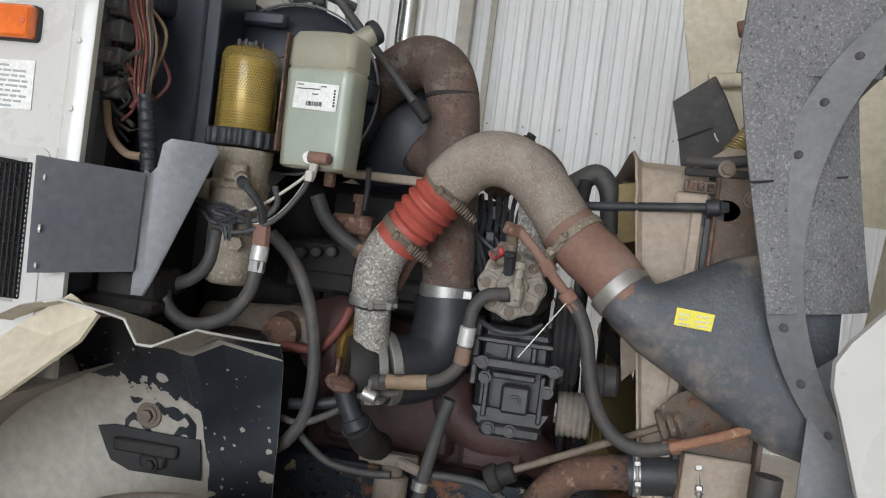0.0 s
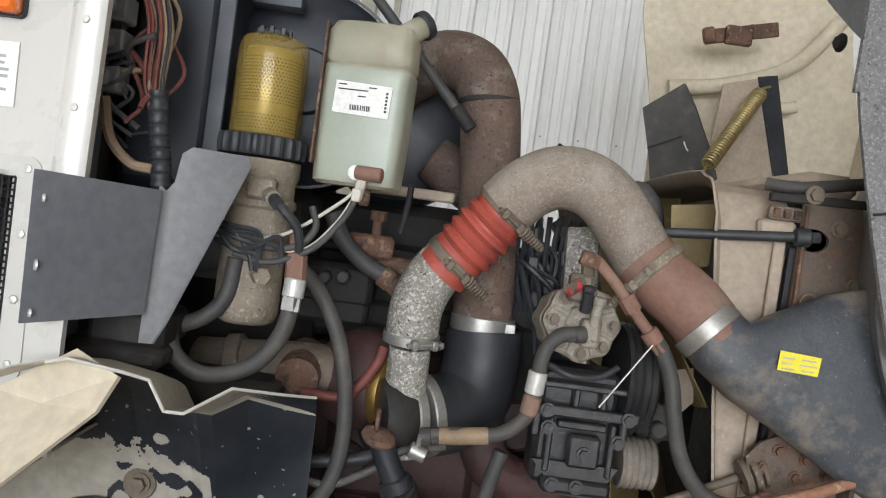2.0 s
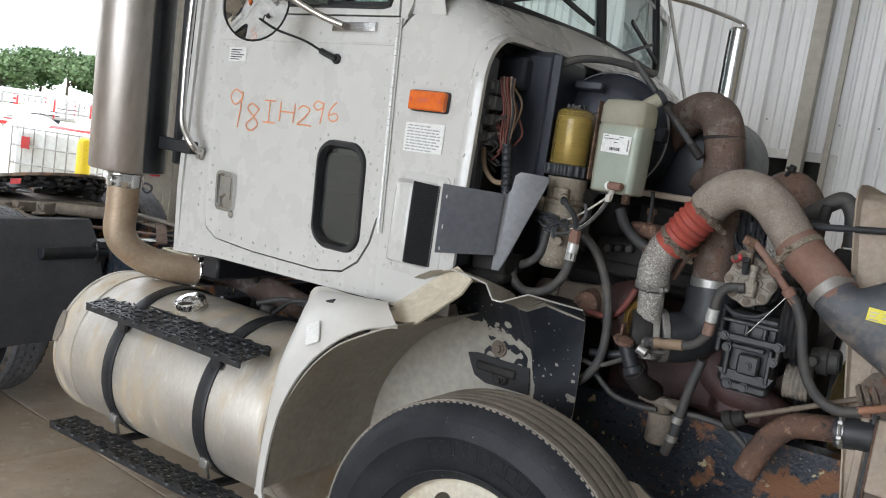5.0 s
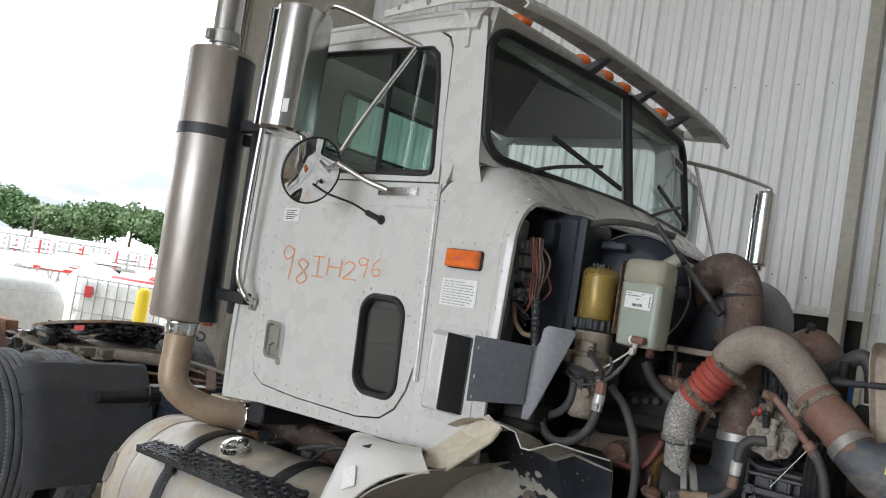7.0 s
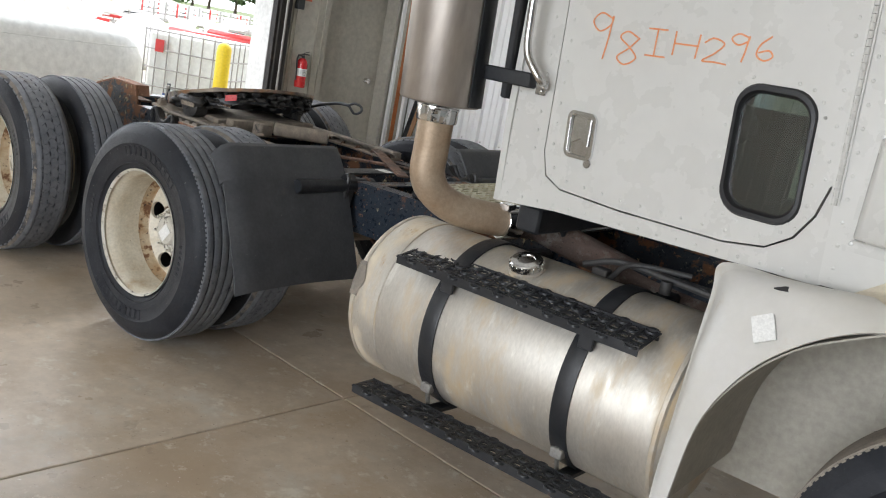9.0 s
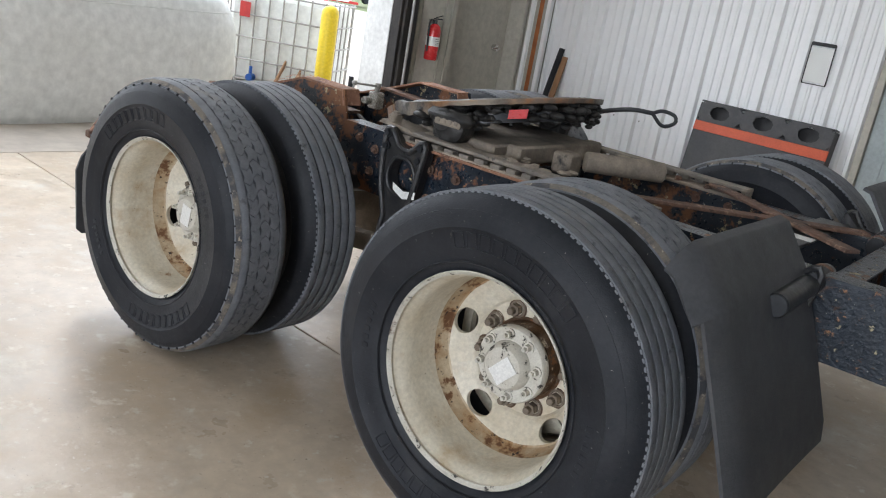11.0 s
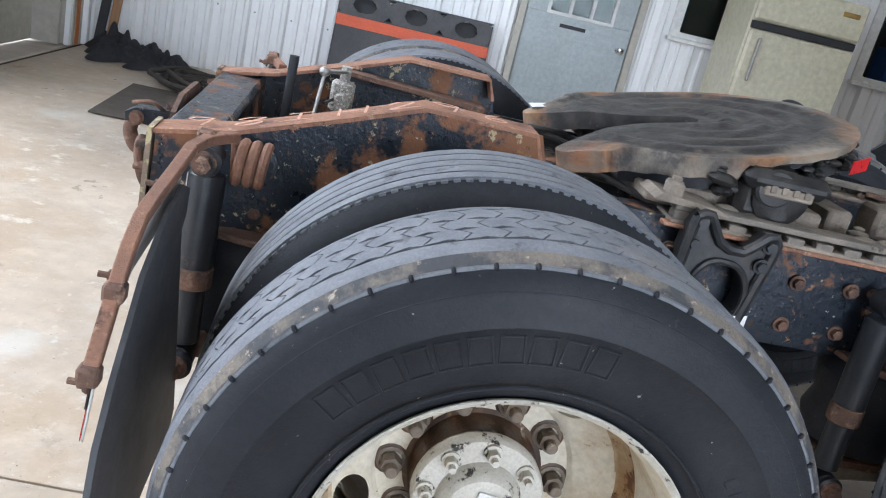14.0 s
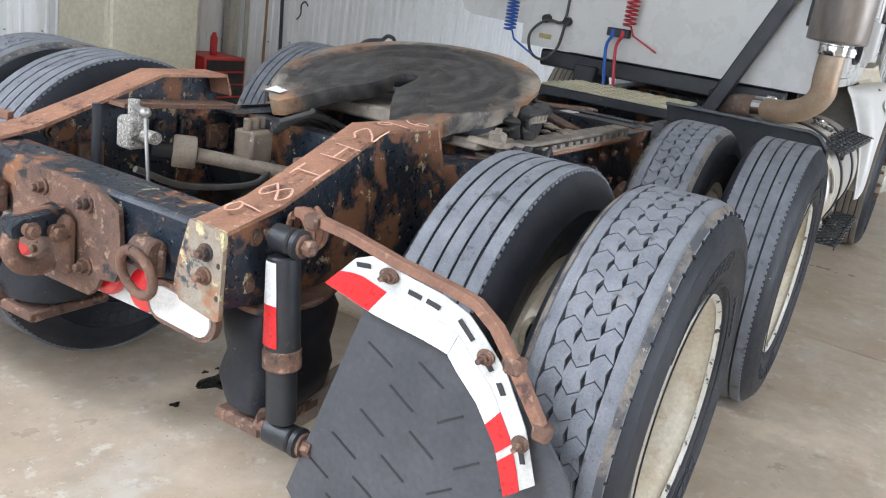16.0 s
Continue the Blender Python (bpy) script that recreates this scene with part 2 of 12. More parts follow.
# ---- materials ----
def surf(name, col, col2=None, rough=0.5, metal=0.0, scale=5.0, lo=0.35, hi=0.68, spots=(), bump=0.15, bscale=90.0, rvar=0.12, coat=0.0, alpha=1.0, stretch=(1, 1, 1), trans=0.0, ior=1.45, island=False, grain=1.0):
    """A painted, cast or worn surface: a base in two tones, patches on top of it, grain in gloss and relief."""
    mt = bpy.data.materials.new(name)
    mt.use_nodes = True
    nt = mt.node_tree
    N, L = nt.nodes, nt.links
    bs = N["Principled BSDF"]
    co, inf = N.new("ShaderNodeTexCoord"), N.new("ShaderNodeObjectInfo")
    off = N.new("ShaderNodeVectorMath")
    off.operation = "MULTIPLY_ADD"
    off.inputs[1].default_value = stretch
    mul = N.new("ShaderNodeMath")
    mul.operation = "MULTIPLY"
    mul.inputs[1].default_value = 37.0
    L.new(inf.outputs["Random"], mul.inputs[0])
    L.new(co.outputs["Object"], off.inputs[0])
    L.new(mul.outputs[0], off.inputs[2])

    def noise_(s, det=6.0, rg=0.6):
        n = N.new("ShaderNodeTexNoise")
        n.inputs["Scale"].default_value, n.inputs["Detail"].default_value, n.inputs["Roughness"].default_value = s, det, rg
        L.new(off.outputs[0], n.inputs["Vector"])
        return n.outputs["Fac"]

    def ramp(fac, a, b):
        r_ = N.new("ShaderNodeMapRange")
        r_.inputs["From Min"].default_value, r_.inputs["From Max"].default_value = a, b
        L.new(fac, r_.inputs["Value"])
        return r_.outputs["Result"]

    def mix(fac, a, b):
        m_ = N.new("ShaderNodeMix")
        m_.data_type = "RGBA"
        if isinstance(fac, float):
            m_.inputs["Factor"].default_value = fac
        else:
            L.new(fac, m_.inputs["Factor"])
        for key, val in (("A", a), ("B", b)):
            if isinstance(val, tuple):
                m_.inputs[key].default_value = (*val, 1)
            else:
                L.new(val, m_.inputs[key])
        return m_.outputs["Result"]

    col2 = col2 or tuple(c * 0.72 for c in col)
    base = mix(ramp(noise_(scale), lo, hi), col, col2)
    grain = mix(ramp(noise_(scale * 14, 3.0), 0.3, 0.7), tuple([1 - 0.14 * grain] * 3), tuple([1 + 0.08 * grain] * 3))
    m_ = N.new("ShaderNodeMix")
    m_.data_type, m_.blend_type = "RGBA", "MULTIPLY"
    m_.inputs["Factor"].default_value = 1.0
    L.new(base, m_.inputs["A"])
    L.new(grain, m_.inputs["B"])
    base = m_.outputs["Result"]
    rgh = N.new("ShaderNodeMath")
    rgh.operation = "MULTIPLY_ADD"
    rgh.use_clamp = True
    L.new(noise_(scale * 5, 4.0), rgh.inputs[0])
    rgh.inputs[1].default_value, rgh.inputs[2].default_value = rvar * 2, rough - rvar
    met, rg_out = None, rgh.outputs[0]
    for sp in spots:
        c, s, a, b = sp[:4]
        fac = ramp(noise_(s, 8.0, 0.68), a, b)
        base = mix(fac, base, c)
        if metal > 0:
            k = N.new("ShaderNodeMix")
            k.data_type = "FLOAT"
            L.new(fac, k.inputs["Factor"])
            if met is None:
                k.inputs["A"].default_value = metal
            else:
                L.new(met, k.inputs["A"])
            k.inputs["B"].default_value = 0.0
            met = k.outputs["Result"]
        k = N.new("ShaderNodeMix")
        k.data_type = "FLOAT"
        L.new(fac, k.inputs["Factor"])
        L.new(rg_out, k.inputs["A"])
        k.inputs["B"].default_value = sp[4] if len(sp) > 4 else 0.8
        rg_out = k.outputs["Result"]
    if island:
        gi = N.new("ShaderNodeNewGeometry")
        hs = N.new("ShaderNodeHueSaturation")
        L.new(ramp(gi.outputs["Random Per Island"], -1.0, 2.0), hs.inputs["Value"])
        hs.inputs["Value"].default_value = 1.0
        mr = N.new("ShaderNodeMapRange")
        mr.inputs["To Min"].default_value, mr.inputs["To Max"].default_value = 0.7, 1.3
        L.new(gi.outputs["Random Per Island"], mr.inputs["Value"])
        L.new(mr.outputs["Result"], hs.inputs["Value"])
        L.new(base, hs.inputs["Color"])
        base = hs.outputs["Color"]
    L.new(base, bs.inputs["Base Color"])
    L.new(rg_out, bs.inputs["Roughness"])
    if met is not None:
        L.new(met, bs.inputs["Metallic"])
    else:
        bs.inputs["Metallic"].default_value = metal
    bs.inputs["Coat Weight"].default_value = coat
    bs.inputs["Alpha"].default_value = alpha
    bs.inputs["Transmission Weight"].default_value = trans
    bs.inputs["IOR"].default_value = ior
    if bump:
        bp = N.new("ShaderNodeBump")
        bp.inputs["Strength"].default_value, bp.inputs["Distance"].default_value = bump, 0.004
        L.new(noise_(bscale, 5.0, 0.65), bp.inputs["Height"])
        L.new(bp.outputs["Normal"], bs.inputs["Normal"])
    return mt


def plain(name, col, rough=0.5, metal=0.0, **kw):
    return surf(name, col, tuple(c * 0.9 for c in col), rough, metal, bump=kw.pop("bump", 0.05), **kw)


def pane_glass(name, tint, sheen=0.02):
    """Clear or tinted sheet glass: what is behind it, with a sharp reflection on top."""
    mt = bpy.data.materials.new(name)
    mt.use_nodes = True
    N, L = mt.node_tree.nodes, mt.node_tree.links
    N.clear()
    out, mx, fr = N.new("ShaderNodeOutputMaterial"), N.new("ShaderNodeMixShader"), N.new("ShaderNodeLayerWeight")
    tr, gl = N.new("ShaderNodeBsdfTransparent"), N.new("ShaderNodeBsdfGlossy")
    fr.inputs["Blend"].default_value = 0.5
    pw, ad = N.new("ShaderNodeMath"), N.new("ShaderNodeMath")
    pw.operation, ad.operation = "POWER", "MULTIPLY_ADD"
    pw.inputs[1].default_value, ad.inputs[1].default_value, ad.inputs[2].default_value = 4.0, 0.6, sheen
    L.new(fr.outputs["Facing"], pw.inputs[0])
    L.new(pw.outputs[0], ad.inputs[0])
    tr.inputs["Color"].default_value = (*tint, 1)
    gl.inputs["Roughness"].default_value = 0.0
    L.new(ad.outputs[0], mx.inputs[0])
    L.new(tr.outputs[0], mx.inputs[1])
    L.new(gl.outputs[0], mx.inputs[2])
    L.new(mx.outputs[0], out.inputs["Surface"])
    return mt


RUST, DUST = (0.15, 0.072, 0.042), (0.24, 0.21, 0.17)
M = dict(
    concrete=surf("shop_concrete", (0.57, 0.48, 0.375), (0.43, 0.355, 0.27), 0.34, scale=0.9, spots=(((0.56, 0.52, 0.45), 2.3, 0.54, 0.66, 0.6), ((0.60, 0.57, 0.50), 14.0, 0.60, 0.66, 0.7), ((0.46, 0.365, 0.26), 2.4, 0.50, 0.64, 0.42), ((0.42, 0.33, 0.235), 1.3, 0.54, 0.70, 0.45), ((0.64, 0.59, 0.50), 9.0, 0.58, 0.68, 0.6), ((0.20, 0.155, 0.115), 5.5, 0.62, 0.80, 0.42), ((0.70, 0.66, 0.58), 55.0, 0.64, 0.70, 0.7), ((0.24, 0.19, 0.15), 70.0, 0.64, 0.70, 0.5)), bump=0.25, bscale=35, rvar=0.2),
    apron=surf("yard_concrete", (0.56, 0.50, 0.43), (0.45, 0.40, 0.34), 0.8, scale=0.4, spots=(((0.30, 0.25, 0.2), 1.2, 0.58, 0.8),), bump=0.3, bscale=20),
    joint=plain("joint_dirt", (0.08, 0.065, 0.05), 0.9),
    panel=surf("white_ribbed_panel", (0.86, 0.865, 0.87), (0.82, 0.825, 0.83), 0.42, scale=0.7, spots=(((0.45, 0.40, 0.33), 5.0, 0.76, 0.88),), bump=0.03, grain=0.15),
    panel_grey=surf("grey_ribbed_panel", (0.40, 0.42, 0.42), (0.34, 0.36, 0.36), 0.5, scale=0.8, bump=0.03),
    beige=surf("beige_wall_steel", (0.46, 0.44, 0.38), (0.40, 0.38, 0.33), 0.5, scale=1.2, spots=(((0.2, 0.17, 0.13), 5.0, 0.70, 0.85),), bump=0.05),
    door_grey=surf("grey_door_paint", (0.42, 0.47, 0.48), (0.36, 0.40, 0.41), 0.45, scale=2, spots=(((0.12, 0.11, 0.1), 7.0, 0.70, 0.8),), bump=0.06),
    cream=surf("cream_enamel", (0.66, 0.62, 0.47), (0.60, 0.56, 0.42), 0.35, scale=2, bump=0.03),
    white_out=surf("white_weathered_sheet", (0.78, 0.78, 0.76), None, 0.5, scale=1.5, bump=0.05),
    ceiling=surf("ceiling_liner", (0.74, 0.71, 0.66), None, 0.6, scale=0.6),
    cab=surf("white_cab_paint", (0.58, 0.575, 0.55), (0.54, 0.53, 0.505), 0.28, scale=1.6, spots=(((0.45, 0.40, 0.32), 3.0, 0.74, 0.98, 0.6),), bump=0.02, coat=0.25, grain=0.12),
    fender=surf("dusty_white_fibreglass", (0.62, 0.61, 0.585), (0.56, 0.54, 0.49), 0.35, scale=2.5, spots=(((0.48, 0.38, 0.27), 4.0, 0.58, 0.80),), bump=0.04, grain=0.2),
    chipped=surf("chipped_black_on_white", (0.015, 0.017, 0.022), (0.03, 0.032, 0.036), 0.5, scale=6, spots=(((0.60, 0.54, 0.43), 7.0, 0.60, 0.615, 0.6), ((0.55, 0.50, 0.4), 26.0, 0.69, 0.70, 0.6)), bump=0.3, bscale=60),
    coat=surf("flaking_black_paint", (0.012, 0.015, 0.020), (0.030, 0.034, 0.042), 0.42, scale=6, spots=(((0.11, 0.10, 0.09), 5.0, 0.66, 0.95),), bump=0.3, bscale=60),
    # base darkened for shade inside the wheel arch; the spots are dirt
    liner=surf("cream_liner_dirty", (0.40, 0.375, 0.32), (0.34, 0.315, 0.265), 0.6, scale=3, spots=(((0.04, 0.036, 0.03), 22.0, 0.70, 0.72), ((0.25, 0.2, 0.15), 4.0, 0.6, 0.85)), bump=0.1),
    black=surf("black_chassis_paint", (0.012, 0.014, 0.018), (0.030, 0.031, 0.034), 0.42, scale=6, spots=((DUST, 3.5, 0.66, 0.95), (RUST, 9.0, 0.66, 0.74)), bump=0.35, bscale=50),
    frame=surf("rusting_frame_paint", (0.010, 0.016, 0.026), (0.022, 0.030, 0.042), 0.30, scale=9, spots=(((0.21, 0.098, 0.05), 5.0, 0.545, 0.59), ((0.30, 0.15, 0.075), 30.0, 0.62, 0.66), ((0.42, 0.36, 0.22), 22.0, 0.625, 0.645), ((0.50, 0.47, 0.41), 55.0, 0.66, 0.68), ((0.07, 0.036, 0.024), 26.0, 0.61, 0.65)), bump=0.8, bscale=60),
    rust=surf("brown_rust", (0.18, 0.098, 0.066), (0.085, 0.056, 0.044), 0.8, scale=11, spots=(((0.30, 0.19, 0.13), 38.0, 0.55, 0.66), ((0.028, 0.026, 0.028), 13.0, 0.58, 0.66)), bump=1.0, bscale=110),
    rust_top=surf("orange_rust_flange", (0.36, 0.185, 0.115), (0.23, 0.118, 0.075), 0.8, scale=9, spots=(((0.09, 0.05, 0.04), 13.0, 0.56, 0.68), ((0.46, 0.30, 0.21), 40.0, 0.58, 0.68), ((0.03, 0.025, 0.025), 30.0, 0.64, 0.68)), bump=0.8, bscale=90),
    rust_mid=surf("red_brown_rust", (0.27, 0.138, 0.088), (0.17, 0.09, 0.062), 0.75, scale=11, spots=(((0.07, 0.04, 0.034), 15.0, 0.58, 0.68), ((0.38, 0.22, 0.14), 45.0, 0.58, 0.70)), bump=0.7, bscale=110),
    flake=surf("flaking_cream_plate", (0.29, 0.265, 0.215), (0.22, 0.155, 0.105), 0.7, scale=20, spots=(((0.26, 0.135, 0.075), 9.0, 0.50, 0.60), ((0.50, 0.44, 0.26), 20.0, 0.56, 0.62), ((0.05, 0.055, 0.065), 12.0, 0.55, 0.60)), bump=0.8, bscale=60),
    rack=surf("muddy_rack_steel", (0.24, 0.21, 0.175), (0.14, 0.128, 0.115), 0.75, scale=12, spots=(((0.32, 0.27, 0.215), 9.0, 0.50, 0.66), ((0.04, 0.038, 0.036), 18.0, 0.62, 0.70)), bump=0.8, bscale=70),
    rubber=surf("tyre_sidewall", (0.016, 0.018, 0.023), (0.030, 0.032, 0.038), 0.46, scale=6, spots=(((0.075, 0.073, 0.072), 5.0, 0.60, 0.95), ((0.40, 0.385, 0.36), 85.0, 0.685, 0.70), ((0.10, 0.092, 0.082), 28.0, 0.66, 0.74)), bump=0.3, bscale=200),
    tread=surf("worn_tread", (0.145, 0.155, 0.178), (0.21, 0.22, 0.242), 0.70, scale=16, spots=(((0.19, 0.165, 0.135), 6.0, 0.60, 0.80), ((0.055, 0.058, 0.066), 22.0, 0.58, 0.70), ((0.55, 0.53, 0.50), 100.0, 0.695, 0.71)), bump=0.7, bscale=180),
    shoulder=surf("scuffed_tan_shoulder", (0.22, 0.19, 0.155), (0.15, 0.135, 0.12), 0.85, scale=18, spots=(((0.06, 0.062, 0.068), 14.0, 0.46, 0.58), ((0.42, 0.36, 0.29), 60.0, 0.60, 0.68)), bump=0.6, bscale=160),
    tread_dust=surf("dusty_steer_tread", (0.30, 0.265, 0.225), (0.22, 0.195, 0.17), 0.85, scale=12, spots=(((0.09, 0.085, 0.08), 6.0, 0.60, 0.8),), bump=0.4, bscale=150),
    compressor=surf("dirty_compressor_casting", (0.32, 0.285, 0.235), (0.23, 0.20, 0.165), 0.6, 0.1, scale=24, spots=(((0.36, 0.34, 0.30), 95.0, 0.54, 0.62), ((0.06, 0.05, 0.042), 60.0, 0.58, 0.66)), bump=0.6, bscale=150),
    groove=plain("tread_groove", (0.016, 0.016, 0.017), 0.9),
    rim=surf("cream_wheel_enamel", (0.69, 0.65, 0.545), (0.58, 0.51, 0.385), 0.40, scale=6, spots=(((0.42, 0.30, 0.16), 5.5, 0.53, 0.74), ((0.10, 0.045, 0.025), 30.0, 0.685, 0.70), ((0.24, 0.12, 0.05), 11.0, 0.655, 0.71)), bump=0.2, bscale=120),
    stain=surf("rust_run_on_enamel", (0.54, 0.45, 0.32), (0.36, 0.25, 0.14), 0.5, scale=7, spots=(((0.34, 0.19, 0.08), 6.0, 0.42, 0.60), ((0.14, 0.065, 0.028), 12.0, 0.52, 0.59), ((0.03, 0.02, 0.015), 45.0, 0.60, 0.64)), bump=0.4),
    hub=surf("white_hub_paint", (0.62, 0.60, 0.54), (0.50, 0.47, 0.4), 0.5, scale=15, spots=(((0.05, 0.045, 0.04), 30.0, 0.58, 0.62), (RUST, 8.0, 0.62, 0.72)), bump=0.3),
    alu=surf("brushed_aluminium_tank", (0.60, 0.575, 0.525), (0.52, 0.485, 0.43), 0.50, 0.72, scale=3, spots=(((0.52, 0.40, 0.24), 2.6, 0.50, 0.70, 0.75), ((0.74, 0.72, 0.66), 7.0, 0.58, 0.75, 0.6), ((0.30, 0.24, 0.17), 26.0, 0.70, 0.76, 0.7)), bump=0.06, grain=0.7, bscale=200, stretch=(3, 1, 1)),
    tank_stain=surf("cream_tank_film", (0.60, 0.575, 0.525), (0.55, 0.49, 0.40), 0.50, 0.72, scale=5, spots=(((0.60, 0.53, 0.41), 5.0, 0.46, 0.60), ((0.42, 0.27, 0.11), 6.0, 0.56, 0.70), ((0.30, 0.18, 0.08), 16.0, 0.64, 0.70)), bump=0.06, grain=0.7, bscale=200, stretch=(3, 1, 1)),
    steel=surf("heat_tinted_steel", (0.40, 0.365, 0.335), (0.30, 0.265, 0.24), 0.42, 0.85, scale=1.8, spots=(((0.30, 0.24, 0.19), 4.0, 0.6, 0.9, 0.5),), bump=0.04, stretch=(1, 1, 0.3)),
    elbow=surf("dusty_exhaust_elbow", (0.42, 0.33, 0.24), (0.33, 0.23, 0.15), 0.5, 0.35, scale=6, spots=(((0.34, 0.17, 0.08), 6.0, 0.6, 0.8),), bump=0.1),
    chrome=surf("worn_chrome", (0.72, 0.72, 0.72), (0.6, 0.6, 0.6), 0.14, 1.0, scale=8, bump=0.02, rvar=0.06),
    polished=surf("polished_stainless", (0.62, 0.61, 0.60), (0.55, 0.54, 0.53), 0.2, 1.0, scale=3, bump=0.02, rvar=0.08, stretch=(1, 1, 0.2)),
    pipe=surf("rusted_exhaust_pipe", (0.115, 0.083, 0.068), (0.165, 0.105, 0.08), 0.75, scale=8, spots=(((0.20, 0.105, 0.066), 8.0, 0.52, 0.70), ((0.21, 0.185, 0.165), 16.0, 0.53, 0.64), ((0.30, 0.26, 0.22), 170.0, 0.62, 0.68), ((0.045, 0.034, 0.03), 110.0, 0.59, 0.64)), bump=1.0, bscale=150),
    pipe_dust=surf("dusty_charge_pipe", (0.30, 0.25, 0.21), (0.24, 0.19, 0.155), 0.75, scale=7, spots=(((0.35, 0.31, 0.265), 9.0, 0.48, 0.62), ((0.45, 0.415, 0.365), 170.0, 0.55, 0.60), ((0.10, 0.078, 0.064), 170.0, 0.60, 0.64), ((0.25, 0.10, 0.065), 9.0, 0.64, 0.69)), bump=1.0, bscale=140),
    cast=surf("corroded_aluminium", (0.33, 0.31, 0.28), (0.25, 0.232, 0.205), 0.6, 0.12, scale=24, spots=(((0.58, 0.565, 0.52), 170.0, 0.52, 0.57), ((0.085, 0.072, 0.062), 150.0, 0.585, 0.62), ((0.17, 0.13, 0.095), 12.0, 0.60, 0.72)), bump=1.0, bscale=150),
    cast_tan=surf("dirty_cast_housing", (0.21, 0.17, 0.13), (0.14, 0.11, 0.085), 0.65, 0.15, scale=14, spots=(((0.12, 0.085, 0.06), 12.0, 0.58, 0.72), ((0.47, 0.42, 0.34), 30.0, 0.62, 0.7)), bump=0.4, bscale=100),
    silicone=surf("red_silicone_hose", (0.42, 0.085, 0.06), (0.32, 0.065, 0.05), 0.5, scale=14, spots=(((0.16, 0.11, 0.09), 7.0, 0.60, 0.76),), bump=0.2),
    brown_hose=surf("dusty_brown_hose", (0.25, 0.135, 0.10), (0.19, 0.11, 0.085), 0.7, scale=8, spots=(((0.30, 0.23, 0.18), 5.0, 0.52, 0.8),), bump=0.25),
    hose=surf("dusty_black_hose", (0.050, 0.050, 0.052), (0.085, 0.078, 0.07), 0.6, scale=18, spots=(((0.17, 0.15, 0.125), 9.0, 0.60, 0.85),), bump=0.15),
    plastic=surf("black_plastic", (0.022, 0.024, 0.028), (0.04, 0.042, 0.046), 0.5, scale=5, spots=(((0.15, 0.135, 0.115), 3.5, 0.60, 0.95),), bump=0.12),
    horn=surf("dusty_black_duct", (0.042, 0.050, 0.062), (0.075, 0.080, 0.090), 0.42, scale=7, spots=(((0.33, 0.265, 0.205), 4.5, 0.47, 0.68), ((0.36, 0.30, 0.24), 130.0, 0.64, 0.72), ((0.30, 0.25, 0.20), 40.0, 0.66, 0.74)), bump=0.3, bscale=120),
    dome=surf("blue_black_canister", (0.020, 0.024, 0.034), (0.032, 0.036, 0.046), 0.42, scale=4, spots=(((0.13, 0.12, 0.11), 4.0, 0.62, 0.95),), bump=0.08),
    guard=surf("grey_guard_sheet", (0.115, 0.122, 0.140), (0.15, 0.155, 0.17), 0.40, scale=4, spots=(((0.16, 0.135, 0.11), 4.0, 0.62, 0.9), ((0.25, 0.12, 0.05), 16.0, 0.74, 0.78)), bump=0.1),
    # lighter copy of the guard colour, with the light it catches put in
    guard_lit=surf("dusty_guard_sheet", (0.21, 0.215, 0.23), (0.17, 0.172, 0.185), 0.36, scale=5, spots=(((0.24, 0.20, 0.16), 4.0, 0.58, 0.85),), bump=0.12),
    bowl=surf("amber_filter_bowl", (0.42, 0.30, 0.08), (0.34, 0.24, 0.06), 0.14, scale=5, bump=0.0, alpha=0.42, grain=0.3),
    gold=surf("perforated_gold_sleeve", (0.52, 0.38, 0.12), (0.40, 0.29, 0.09), 0.35, 0.5, scale=5, bump=0.05),
    bottle=surf("aged_translucent_bottle", (0.56, 0.53, 0.41), (0.48, 0.45, 0.34), 0.35, scale=8, bump=0.05, alpha=0.50, grain=0.3),
    fluid=surf("blue_green_washer_fluid", (0.35, 0.54, 0.55), (0.31, 0.49, 0.50), 0.2, scale=4, bump=0.0),
    label=surf("white_label", (0.80, 0.80, 0.78), (0.74, 0.74, 0.72), 0.5, scale=10, bump=0.0),
    ink=plain("black_ink", (0.03, 0.03, 0.032), 0.6),
    yellow=surf("yellow_sticker", (0.80, 0.70, 0.03), (0.72, 0.62, 0.03), 0.45, scale=20, bump=0.02),
    bollard=surf("yellow_bollard_paint", (0.80, 0.60, 0.02), (0.72, 0.52, 0.02), 0.45, scale=3, spots=(((0.3, 0.2, 0.05), 8.0, 0.70, 0.8),), bump=0.05),
    amber=surf("amber_lens", (0.80, 0.17, 0.02), (0.65, 0.12, 0.015), 0.18, scale=30, bump=0.3, bscale=120, coat=0.5),
    redlens=surf("red_lens", (0.55, 0.015, 0.02), (0.42, 0.01, 0.015), 0.18, scale=20, bump=0.2, coat=0.5),
    clearlens=surf("clear_lens", (0.62, 0.60, 0.57), (0.5, 0.48, 0.45), 0.2, scale=10, bump=0.15, coat=0.5),
    tape_red=surf("red_reflective_tape", (0.62, 0.02, 0.025), (0.5, 0.02, 0.02), 0.3, scale=20, bump=0.1),
    tape_white=surf("white_reflective_tape", (0.74, 0.74, 0.73), (0.66, 0.66, 0.65), 0.3, scale=14, spots=(((0.3, 0.27, 0.22), 9.0, 0.68, 0.8),), bump=0.1),
    bracket_white=surf("galvanised_flap_bracket", (0.60, 0.60, 0.58), (0.5, 0.5, 0.48), 0.4, 0.3, scale=8, spots=(((0.35, 0.2, 0.12), 12.0, 0.70, 0.76),), bump=0.1),
